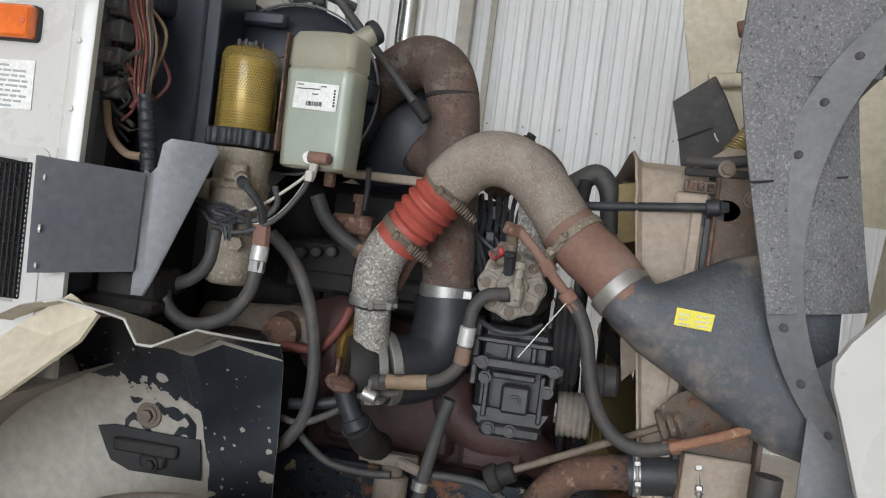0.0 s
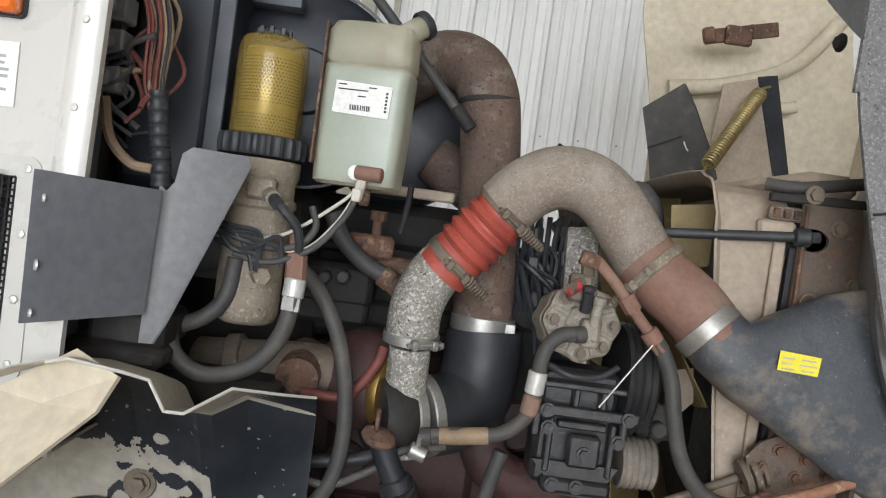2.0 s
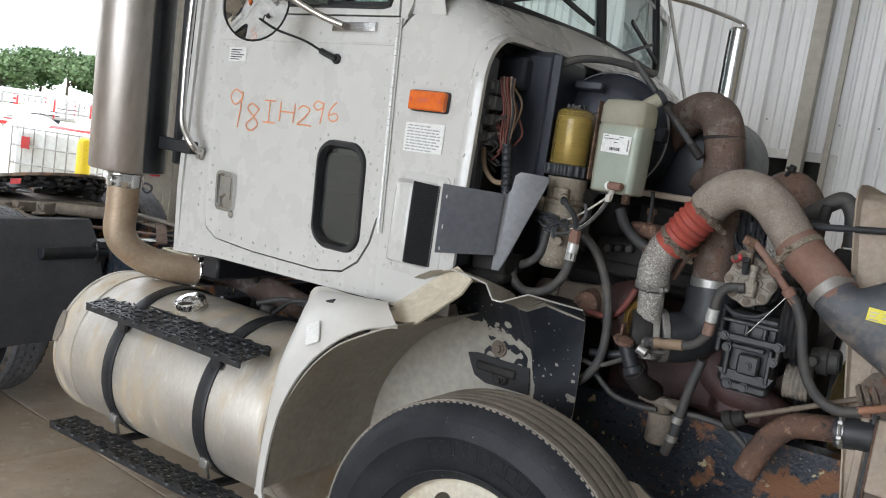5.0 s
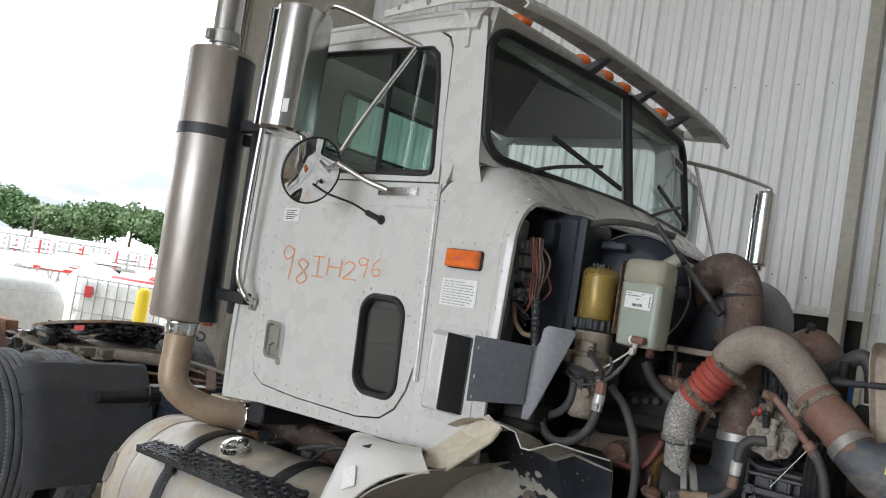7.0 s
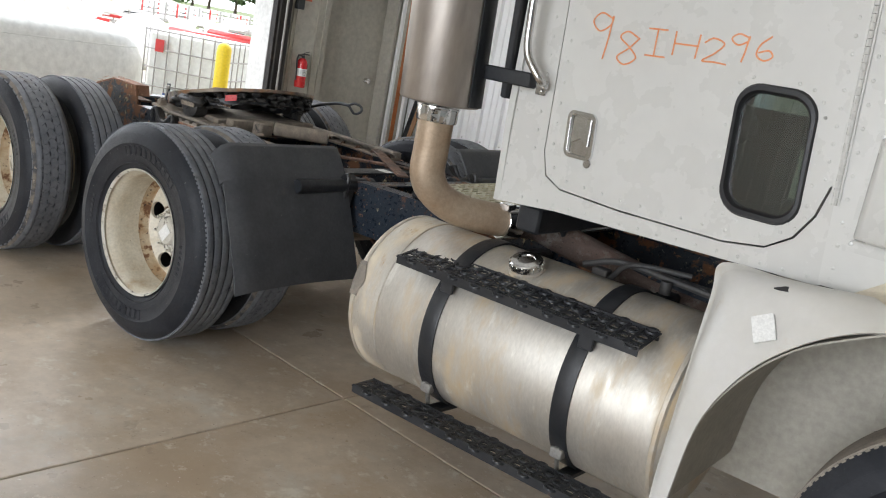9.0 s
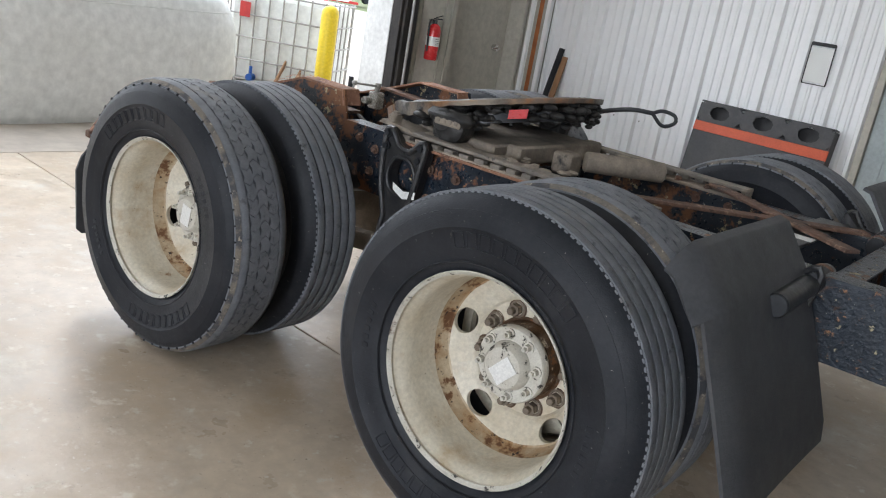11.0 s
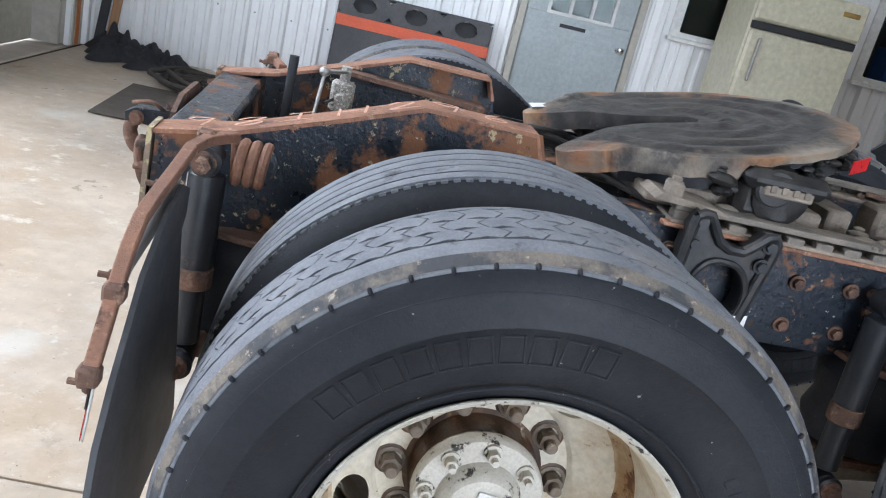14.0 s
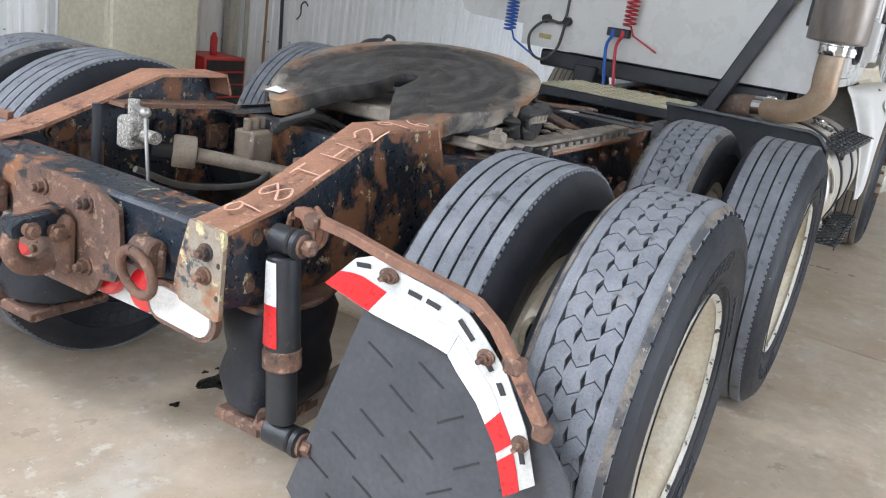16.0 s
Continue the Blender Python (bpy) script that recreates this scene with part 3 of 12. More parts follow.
    flap=surf("grey_rubber_flap", (0.050, 0.053, 0.060), (0.075, 0.078, 0.086), 0.6, scale=5, spots=(((0.13, 0.12, 0.11), 4.0, 0.62, 0.9), ((0.40, 0.38, 0.36), 90.0, 0.70, 0.715)), bump=0.3, bscale=140),
    hub_rust=surf("oily_rust_on_hub", (0.10, 0.052, 0.024), (0.032, 0.019, 0.013), 0.32, scale=14, spots=(((0.50, 0.44, 0.34), 16.0, 0.60, 0.64), ((0.20, 0.09, 0.035), 30.0, 0.58, 0.64)), bump=0.6, bscale=80),
    pad=surf("grey_insulation_pad", (0.17, 0.17, 0.176), (0.22, 0.22, 0.225), 0.9, scale=20, spots=(((0.34, 0.338, 0.335), 190.0, 0.52, 0.64), ((0.07, 0.07, 0.073), 130.0, 0.56, 0.66)), bump=0.7, bscale=180),
    wellgrey=surf("dark_wheel_well", (0.15, 0.155, 0.165), (0.21, 0.213, 0.222), 0.5, scale=5, spots=(((0.32, 0.32, 0.318), 150.0, 0.62, 0.74),), bump=0.3),
    tan=surf("tan_dusted_sheet", (0.44, 0.36, 0.285), (0.32, 0.26, 0.205), 0.7, scale=5, spots=(((0.12, 0.098, 0.08), 4.0, 0.60, 0.82), ((0.44, 0.37, 0.29), 60.0, 0.60, 0.72)), bump=0.25, bscale=120),
    side_steel=surf("rust_dusted_side_steel", (0.165, 0.125, 0.098), (0.10, 0.078, 0.064), 0.75, scale=9, spots=(((0.24, 0.125, 0.075), 9.0, 0.56, 0.70), ((0.29, 0.24, 0.19), 30.0, 0.60, 0.70), ((0.045, 0.038, 0.034), 16.0, 0.60, 0.70)), bump=0.6, bscale=120),
    bracket_black=surf("oily_black_bracket", (0.018, 0.019, 0.022), (0.040, 0.038, 0.037), 0.38, scale=14, spots=(((0.11, 0.092, 0.076), 10.0, 0.60, 0.80), ((0.16, 0.13, 0.105), 60.0, 0.66, 0.74)), bump=0.4, bscale=90),
    filter_cast=surf("dirty_filter_casting", (0.30, 0.26, 0.205), (0.20, 0.165, 0.125), 0.65, 0.1, scale=16, spots=(((0.40, 0.365, 0.30), 120.0, 0.56, 0.64), ((0.10, 0.075, 0.055), 14.0, 0.58, 0.70), ((0.07, 0.055, 0.045), 90.0, 0.62, 0.68)), bump=0.6, bscale=170),
    hoodin=surf("cream_hood_inside", (0.66, 0.60, 0.48), (0.56, 0.49, 0.37), 0.6, scale=2.5, spots=(((0.30, 0.23, 0.16), 4.0, 0.62, 0.88),), bump=0.12),
    ochre=surf("ochre_shroud", (0.33, 0.25, 0.11), (0.24, 0.18, 0.08), 0.6, scale=4, bump=0.1),
    brass=surf("brass", (0.55, 0.36, 0.12), (0.4, 0.25, 0.08), 0.35, 0.9, scale=14, bump=0.1),
    spring=surf("zinc_yellow_spring", (0.45, 0.36, 0.17), (0.33, 0.26, 0.12), 0.4, 0.6, scale=20, bump=0.05),
    wire_white=plain("white_cable", (0.55, 0.52, 0.46), 0.5),
    wire_red=surf("red_cable", (0.18, 0.045, 0.036), (0.10, 0.042, 0.036), 0.55, scale=12, bump=0.0),
    wire_tan=surf("tan_cable", (0.28, 0.20, 0.13), (0.20, 0.14, 0.09), 0.6, scale=12, bump=0.0),
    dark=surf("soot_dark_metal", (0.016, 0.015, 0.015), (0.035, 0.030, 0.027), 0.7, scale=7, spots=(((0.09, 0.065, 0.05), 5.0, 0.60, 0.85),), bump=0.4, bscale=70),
    block=surf("maroon_engine_paint", (0.085, 0.040, 0.036), (0.050, 0.030, 0.028), 0.6, scale=7, spots=(((0.15, 0.11, 0.085), 5.0, 0.60, 0.85), ((0.02, 0.018, 0.017), 9.0, 0.60, 0.75)), bump=0.4, bscale=70),
    grease=surf("greased_plate_steel", (0.030, 0.029, 0.030), (0.066, 0.062, 0.059), 0.48, scale=11, spots=(((0.17, 0.152, 0.132), 14.0, 0.60, 0.72, 0.7), ((0.018, 0.017, 0.017), 9.0, 0.56, 0.66, 0.45), ((0.24, 0.21, 0.175), 90.0, 0.66, 0.70, 0.8)), bump=1.0, bscale=60),
    grease_lump=surf("old_grease_lumps", (0.016, 0.016, 0.017), (0.045, 0.042, 0.039), 0.45, scale=12, spots=(((0.17, 0.148, 0.12), 9.0, 0.70, 0.85),), bump=1.0, bscale=40),
    clay=surf("dried_mud_steel", (0.32, 0.27, 0.215), (0.17, 0.145, 0.12), 0.85, scale=10, spots=(((0.30, 0.25, 0.2), 16.0, 0.58, 0.75), ((0.03, 0.03, 0.03), 8.0, 0.64, 0.74)), bump=0.8, bscale=60),
    chalk=surf("orange_chalk", (0.74, 0.25, 0.10), (0.72, 0.36, 0.20), 0.9, scale=120, bump=0.0),
    chalk_pale=surf("pale_chalk", (0.66, 0.42, 0.32), (0.52, 0.28, 0.19), 0.9, scale=120, bump=0.0),
    gasket=plain("black_window_rubber", (0.018, 0.018, 0.02), 0.45),
    inside=surf("dark_cab_trim", (0.05, 0.05, 0.055), (0.08, 0.078, 0.075), 0.7, scale=4, bump=0.1),
    orange_post=surf("orange_door_post", (0.50, 0.17, 0.05), (0.36, 0.12, 0.04), 0.7, scale=8, bump=0.2),
    ext_red=surf("red_extinguisher_enamel", (0.60, 0.03, 0.035), (0.5, 0.025, 0.03), 0.25, scale=8, bump=0.0, coat=0.3),
    bumper=surf("grey_bumper_skin", (0.055, 0.055, 0.060), (0.085, 0.083, 0.082), 0.5, scale=3, spots=(((0.16, 0.15, 0.14), 4.0, 0.62, 0.9),), bump=0.15),
    stripe=surf("orange_red_stripe", (0.66, 0.115, 0.045), (0.58, 0.10, 0.04), 0.45, scale=5, bump=0.05),
    rope=surf("dark_rope", (0.035, 0.030, 0.026), (0.06, 0.05, 0.04), 0.9, scale=30, bump=0.5),
    cloth=surf("dark_work_cloth", (0.018, 0.019, 0.024), (0.032, 0.032, 0.036), 0.85, scale=8, bump=0.5, bscale=140),
    oil=surf("oil_stain", (0.012, 0.011, 0.010), (0.03, 0.026, 0.022), 0.25, scale=14, bump=0.1),
    mat=surf("brown_floor_mat", (0.10, 0.085, 0.07), (0.07, 0.06, 0.05), 0.95, scale=10, bump=0.5),
    blue=plain("blue_air_coil", (0.02, 0.10, 0.42), 0.35),
    red_coil=plain("red_air_coil", (0.45, 0.04, 0.05), 0.35),
    wood=surf("bare_wood", (0.36, 0.21, 0.11), (0.27, 0.15, 0.08), 0.7, scale=5, stretch=(6, 6, 1), bump=0.2),
    tank_white=surf("white_poly_tank", (0.76, 0.77, 0.75), (0.68, 0.69, 0.66), 0.45, scale=0.9, spots=(((0.5, 0.46, 0.38), 2.0, 0.66, 0.9),), bump=0.05),
    galv=surf("galvanised_tube", (0.42, 0.41, 0.39), (0.31, 0.30, 0.28), 0.46, 0.7, scale=10, bump=0.05),
    redpaint=surf("red_machine_paint", (0.55, 0.035, 0.03), (0.42, 0.03, 0.03), 0.4, scale=2, bump=0.05),
    leaf=surf("green_leaves", (0.115, 0.175, 0.075), (0.15, 0.21, 0.10), 0.7, scale=0.6, bump=0.0, island=True),
    leaf_dark=surf("dark_green_leaves", (0.075, 0.135, 0.05), (0.10, 0.165, 0.06), 0.7, scale=0.6, bump=0.0, island=True),
    bark=surf("bark", (0.13, 0.10, 0.075), None, 0.9, scale=4, bump=0.6, bscale=12),
    grass=surf("yard_grass", (0.10, 0.15, 0.05), (0.16, 0.17, 0.08), 0.9, scale=0.15, bump=0.2, bscale=4),
    deck=surf("cream_tread_deck", (0.50, 0.47, 0.34), (0.42, 0.38, 0.26), 0.45, 0.3, scale=6, bump=0.2),
    glass=pane_glass("window_glass", (0.85, 0.925, 0.905)),
    tint=pane_glass("tinted_glass", (0.45, 0.55, 0.55), 0.17),
    cabglass=pane_glass("green_cab_glass", (0.74, 0.87, 0.83), 0.085),
    mirror=surf("mirror_glass", (0.85, 0.86, 0.87), (0.85, 0.86, 0.87), 0.03, 1.0, scale=3, bump=0.0, rvar=0.0),
    core=surf("radiator_core", (0.03, 0.032, 0.036), (0.05, 0.052, 0.056), 0.5, 0.4, scale=10, bump=0.2),
)
M["rubber"].node_tree.nodes["Principled BSDF"].inputs["Specular IOR Level"].default_value = 0.24


def rim_wear(mt, centre, r0, r1):
    """Bare rust and dry mud where the trailer no longer wipes the plate: out towards its rim and lobes."""
    N, L = mt.node_tree.nodes, mt.node_tree.links
    bs = N["Principled BSDF"]
    old = bs.inputs["Base Color"].links[0].from_socket
    co, dist, nz, ad = N.new("ShaderNodeTexCoord"), N.new("ShaderNodeVectorMath"), N.new("ShaderNodeTexNoise"), N.new("ShaderNodeMath")
    dist.operation = "DISTANCE"
    dist.inputs[1].default_value = centre
    L.new(co.outputs["Object"], dist.inputs[0])
    nz.inputs["Scale"].default_value, nz.inputs["Detail"].default_value, nz.inputs["Roughness"].default_value = 7.0, 8.0, 0.65
    L.new(co.outputs["Object"], nz.inputs["Vector"])
    ad.operation = "MULTIPLY_ADD"
    L.new(nz.outputs["Fac"], ad.inputs[0])
    ad.inputs[1].default_value = 0.36
    L.new(dist.outputs["Value"], ad.inputs[2])
    mr = N.new("ShaderNodeMapRange")
    mr.inputs["From Min"].default_value, mr.inputs["From Max"].default_value = r0 + 0.18, r1 + 0.18
    L.new(ad.outputs[0], mr.inputs["Value"])
    n2 = N.new("ShaderNodeTexNoise")
    n2.inputs["Scale"].default_value, n2.inputs["Detail"].default_value = 3.4, 7.0
    L.new(co.outputs["Object"], n2.inputs["Vector"])
    cr = N.new("ShaderNodeValToRGB")
    e = cr.color_ramp.elements
    e[0].position, e[0].color = 0.36, (0.34, 0.305, 0.26, 1)
    e[1].position, e[1].color = 0.66, (0.26, 0.12, 0.06, 1)
    for p, c in ((0.47, (0.28, 0.23, 0.175)), (0.545, (0.38, 0.19, 0.085)), (0.60, (0.22, 0.165, 0.125))):
        k = e.new(p)
        k.color = (*c, 1)
    L.new(n2.outputs["Fac"], cr.inputs["Fac"])
    mx = N.new("ShaderNodeMix")
    mx.data_type = "RGBA"
    L.new(mr.outputs["Result"], mx.inputs["Factor"])
    # rings scraped into the grease by the turning trailer; tones stand in for relief shading
    ph, sn, ml = N.new("ShaderNodeMath"), N.new("ShaderNodeMath"), N.new("ShaderNodeMix")
    ph.operation, sn.operation = "MULTIPLY", "SINE"
    ph.inputs[1].default_value = 84.0
    wv = N.new("ShaderNodeMath")
    wv.operation = "MULTIPLY_ADD"
    L.new(n2.outputs["Fac"], wv.inputs[0])
    wv.inputs[1].default_value = 0.30
    L.new(dist.outputs["Value"], wv.inputs[2])
    L.new(wv.outputs[0], ph.inputs[0])
    L.new(ph.outputs[0], sn.inputs[0])
    rg = N.new("ShaderNodeMapRange")
    rg.inputs["From Min"].default_value, rg.inputs["From Max"].default_value = -0.6, 0.9
    L.new(sn.outputs[0], rg.inputs["Value"])
    tone = N.new("ShaderNodeMix")
    tone.data_type = "RGBA"
    tone.inputs["A"].default_value, tone.inputs["B"].default_value = (0.80, 0.79, 0.78, 1), (1.30, 1.27, 1.22, 1)
    L.new(rg.outputs["Result"], tone.inputs["Factor"])
    ml.data_type, ml.blend_type = "RGBA", "MULTIPLY"
    ml.inputs["Factor"].default_value = 1.0
    L.new(old, ml.inputs["A"])
    L.new(tone.outputs["Result"], ml.inputs["B"])
    L.new(ml.outputs["Result"], mx.inputs["A"])
    L.new(cr.outputs["Color"], mx.inputs["B"])
    L.new(mx.outputs["Result"], bs.inputs["Base Color"])


rim_wear(M["grease"], (-0.90, 0.015, 1.05), 0.365, 0.455)


# ---- the building: its axes lean a little against the truck's ----
B = pose(-1.49, 5.04, 0, 0, 0, -4.5)


def structure(name, geo, material, label, category="wall", smooth=0):
    ob = new(name, mesh_of(name, geo, material, smooth))
    ob.matrix_basis = B
    BASE[ob.name] = Vector()
    return tagged(ob, label, category, "", "structure")


def bthing(name, at, label, category, group=""):
    """A thing in the building's axes: its parts are given about its own base."""
    ob = new(name)
    ob.matrix_basis = B @ Matrix.Translation(at)
    ob.empty_display_size = 0.1
    BASE[ob.name] = Vector()
    return tagged(ob, label, category, group)


# floor: slabs with open joints on a dirt bed
structure("floor", Geo().box((5.5, -9.0, -0.13), (17.0, 19.0, 0.2), 0), M["joint"], "joint bed under the concrete shop floor", "floor")
slabs = []
xs, ys = (-2.42, 2.97, 8.4, 13.9), (-18.6, -14.2, -9.9, -5.56, -0.02)
for i in range(3):
    for j in range(4):
        g = Geo().box(((xs[i] + xs[i + 1]) / 2, (ys[j] + ys[j + 1]) / 2, -0.015), (xs[i + 1] - xs[i] - 0.009, ys[j + 1] - ys[j] - 0.009, 0.03), 0.003)
        slabs.append(g)
floor = bpy.data.objects["floor"]
for g in slabs:
    ob = new("slab", mesh_of("slab", g, M["concrete"], 0))
    ob.parent = floor

# yard outside: one sheet to the horizon, and the pale apron in front of the door
structure("ground", Geo().box((-1.0, 0, -0.35), (1600, 1600, 0.2), 0), M["grass"], "grassy yard reaching to the horizon", "ground")
structure("apron", Geo().box((-23.0, -2.0, -0.16), (41.0, 44.0, 0.28), 0.01), M["apron"], "pale weathered concrete yard apron", "pavement")


def ribs(g, x0, x1, z0, z1, period=0.305):
    """Ribbed wall sheet in the plane y = 0, ribs towards -y."""
    prof = [(0, 0), (0.016, -0.040), (0.046, -0.040), (0.062, 0), (0.120, 0), (0.130, -0.012), (0.15, -0.012), (0.16, 0), (0.210, 0), (0.220, -0.012), (0.24, -0.012), (0.25, 0)]
    pts = []
    k0 = math.floor(x0 / period)
    for k in range(k0, math.ceil(x1 / period) + 1):
        for a, b in prof:
            x = k * period + a
            if x0 < x < x1:
                pts.append((x, b))
    pts = [(x0, pts[0][1])] + pts + [(x1, pts[-1][1])]
    o = len(g.v)
    g.v += [(x, y - 0.03, z0) for x, y in pts] + [(x, y - 0.03, z1) for x, y in pts]
    n = len(pts)
    g.f += [(o + i, o + i + 1, o + n + i + 1, o + n + i) for i in range(n - 1)]
    return g


# side wall with a man door and two windows
OPEN = ((1.02, 1.98, 0.0, 2.08), (2.30, 3.02, 1.16, 2.05), (3.92, 4.66, 1.16, 2.05))
g, gw = Geo(), Geo()
cuts = [-2.45] + [c for o in OPEN for c in o[:2]] + [15.5]
for i in range(len(cuts) - 1):
    a, b = cuts[i], cuts[i + 1]
    holes = [o for o in OPEN if abs(o[0] - a) < 1e-6]
    spans = [(0.0, holes[0][2]), (holes[0][3], 6.2)] if holes else [(0.0, 6.2)]
    for z0, z1 in spans:
        if z1 - z0 > 0.01:
            ribs(g, a, b, z0, z1)
            gw.box(((a + b) / 2, 0.08, (z0 + z1) / 2), (b - a, 0.16, z1 - z0), 0)
w = structure("wall_north", gw, M["white_out"], "core of the ribbed shop wall")
sheet_ob = new("wall_sheet", mesh_of("wall_sheet", g, M["panel"], 0))
sheet_ob.parent = w
tagged(sheet_ob, "white ribbed steel wall sheet")
# sheet screws along the girts
g = Geo()
for k in range(-8, 50):
    for z in (0.55, 2.35, 4.15):
        if not any(o[0] - 0.05 < k * 0.305 + 0.095 < o[1] + 0.05 and o[2] < z < o[3] for o in OPEN):
            g.cyl((k * 0.305 + 0.095, -0.030, z), (k * 0.305 + 0.095, -0.037, z), 0.008, n=8)
sc = new("wall_screw", mesh_of("wall_screw", g, M["galv"]))
sc.parent = w
tagged(sc, kind="stuff")
# pale post and girt seen behind the ribs
structure("wall_post", Geo().box((4.4, -0.115, 3.1), (0.12, 0.10, 6.2), 0.004).box((4.62, -0.075, 3.1), (0.05, 0.03, 6.2), 0.003), M["beige"], "beige steel wall post", "post")

# rear wall with the large open dock door
RW = -2.45
g = Geo()
g.box((RW - 0.17, -1.86, 3.1), (0.34, 0.60, 6.2), 0.0)
g.box((RW - 0.17, -0.09, 3.1), (0.34, 0.50, 6.2), 0.0)
g.box((RW - 0.17, -0.95, 4.15), (0.34, 1.22, 4.1), 0.0)
g.box((RW - 0.17, -5.30, 5.6), (0.34, 6.28, 1.2), 0.0)
g.box((RW - 0.17, -13.3, 3.1), (0.34, 9.8, 6.2), 0.0)
structure("wall_west", g, M["beige"], "beige steel rear wall with the open dock door")
g = Geo()
for y in (-1.62, -1.72, -2.02, -2.07):
    g.box((RW + 0.006, y, 3.0), (0.012, 0.018, 6.0), 0.002)
structure("trim", g, M["beige"], "narrow raised seams on the rear wall", "trim")
g = Geo().box((RW - 0.06, -2.19, 2.5), (0.30, 0.055, 5.0), 0.004).box((RW + 0.05, -2.24, 2.5), (0.035, 0.10, 5.0), 0.004).box((RW + 0.02, -2.30, 2.5), (0.02, 0.035, 5.0), 0.002)
structure("door_track", g, M["dark"], "dark steel dock door track and jamb", "door track")
structure("door_reveal", Geo().box((RW - 0.36, -2.20, 2.5), (0.34, 0.05, 5.0), 0.003), M["white_out"], "white outer reveal of the dock door", "trim")
structure("track_roller_guide", Geo().cyl((RW + 0.09, -2.23, 0.1), (RW + 0.09, -2.23, 5.0), 0.014, n=10), M["galv"], "shiny galvanised door guide rail", "door track", 38)
structure("door_switch", Geo().box((RW + 0.04, -2.03, 1.78), (0.07, 0.09, 0.17), 0.006), M["plastic"], "small black door switch box", "switch")
structure("conduit", Geo().tube([(RW + 0.02, -2.03, 1.87), (RW + 0.02, -2.03, 2.6), (RW + 0.02, -2.0, 3.4)], 0.008), M["galv"], "thin conduit above the switch box", "conduit", 38)

# steel man door in the rear wall
d = structure("door_1", Geo().box((RW - 0.31, -0.955, 1.03), (0.05, 1.06, 2.06), 0.004), M["beige"], "closed beige steel man door", "door")
g = Geo().box((RW - 0.19, -1.50, 1.05), (0.22, 0.05, 2.1), 0.003).box((RW - 0.19, -0.40, 1.05), (0.22, 0.05, 2.1), 0.003).box((RW - 0.19, -0.95, 2.09), (0.22, 1.1, 0.04), 0.003)
f = new("door_frame", mesh_of("door_frame", g, M["beige"], 0))
f.parent = d
g = Geo().cyl((RW - 0.285, -0.60, 0.99), (RW - 0.22, -0.60, 0.99), 0.035, n=16, b=0.006).cyl((RW - 0.22, -0.60, 0.99), (RW - 0.20, -0.60, 0.99), 0.012, n=10).bar((RW - 0.205, -0.585, 0.99), (RW - 0.205, -0.70, 0.985), 0.018, 0.018, 0.004)
f = new("door_handle", mesh_of("door_handle", g, M["chrome"]))
f.parent = d
f["label"] = "chrome lever handle"
structure("door_post", Geo().box((RW - 0.02, -0.26, 1.6), (0.05, 0.07, 3.2), 0.004), M["orange_post"], "orange primed door post", "post")
structure("door_post_trim", Geo().box((RW - 0.03, -0.35, 1.6), (0.04, 0.07, 3.2), 0.004).box((RW + 0.02, -0.14, 1.6), (0.05, 0.06, 3.2), 0.004), M["panel"], "white trim beside the door post", "trim")

# the other walls and the ceiling close the shop
# south wall is out of view; its dock opening is assumed behind the lamp
g = Geo().box((-0.55, -17.77, 3.1), (4.5, 0.3, 6.2), 0).box((12.3, -17.77, 3.1), (6.6, 0.3, 6.2), 0).box((5.35, -17.77, 5.65), (7.3, 0.3, 1.1), 0)
w = structure("wall_south", g, M["panel"], "white ribbed shop wall with a dock opening")
g = ribs(Geo(), -1.7, 2.4, 0.0, 6.2)
g.v = [(-x, -17.62 - y, z) for x, y, z in g.v]
sheet_ob = new("wall_sheet", mesh_of("wall_sheet", g, M["panel"], 0))
sheet_ob.parent = w
tagged(sheet_ob, "white ribbed steel wall sheet")
structure("wall_east", Geo().box((14.0, -9.0, 3.1), (0.3, 18.5, 6.2), 0), M["panel_grey"], "grey end wall of the shop")
structure("ceiling", Geo().box((5.6, -9.0, 6.3), (17.4, 19.0, 0.2), 0), M["ceiling"], "tan shop ceiling", "ceiling")

# panelled man door with a nine-light window
DX, DW = 1.5, 0.90
d = structure("door_2", Geo().box((DX, -0.02, 0.58), (DW, 0.045, 1.04), 0.004).box((DX - 0.365, -0.02, 1.57), (0.17, 0.045, 0.94), 0.003).box((DX + 0.365, -0.02, 1.57), (0.17, 0.045, 0.94), 0.003).box((DX, -0.02, 1.99), (0.56, 0.045, 0.10), 0.003), M["door_grey"], "closed grey man door with a nine-light window", "door")


def under(parent, name, geo, mt, label="", smooth=0):
    ob = new(name, mesh_of(name, geo, mt, smooth))
    ob.parent = parent
    return tagged(ob, label)


g = Geo()
for s in (-1, 1):
    g.box((DX + s * (DW / 2 + 0.035), -0.03, 1.05), (0.06, 0.09, 2.10), 0.004)
g.box((DX, -0.03, 2.10), (DW + 0.13, 0.09, 0.06), 0.004)
under(d, "door_frame", g, M["beige"])
g = Geo()
for cx in (-0.19, 0.19):
    g.ring(rounded(0.26, 0.40, 0.01, 1), rounded(0.20, 0.34, 0.01, 1), (DX + cx, -0.0435, 0.68), (1, 0, 0), (0, 0, 1), (0, -0.006, 0))
    g.ring(rounded(0.26, 0.26, 0.01, 1), rounded(0.20, 0.20, 0.01, 1), (DX + cx, -0.0435, 0.27), (1, 0, 0), (0, 0, 1), (0, -0.006, 0))
under(d, "raised_panel", g, M["door_grey"])
g = Geo()
for k in range(4):
    g.box((DX - 0.27 + 0.18 * k, -0.035, 1.52), (0.028, 0.03, 0.84), 0.003)
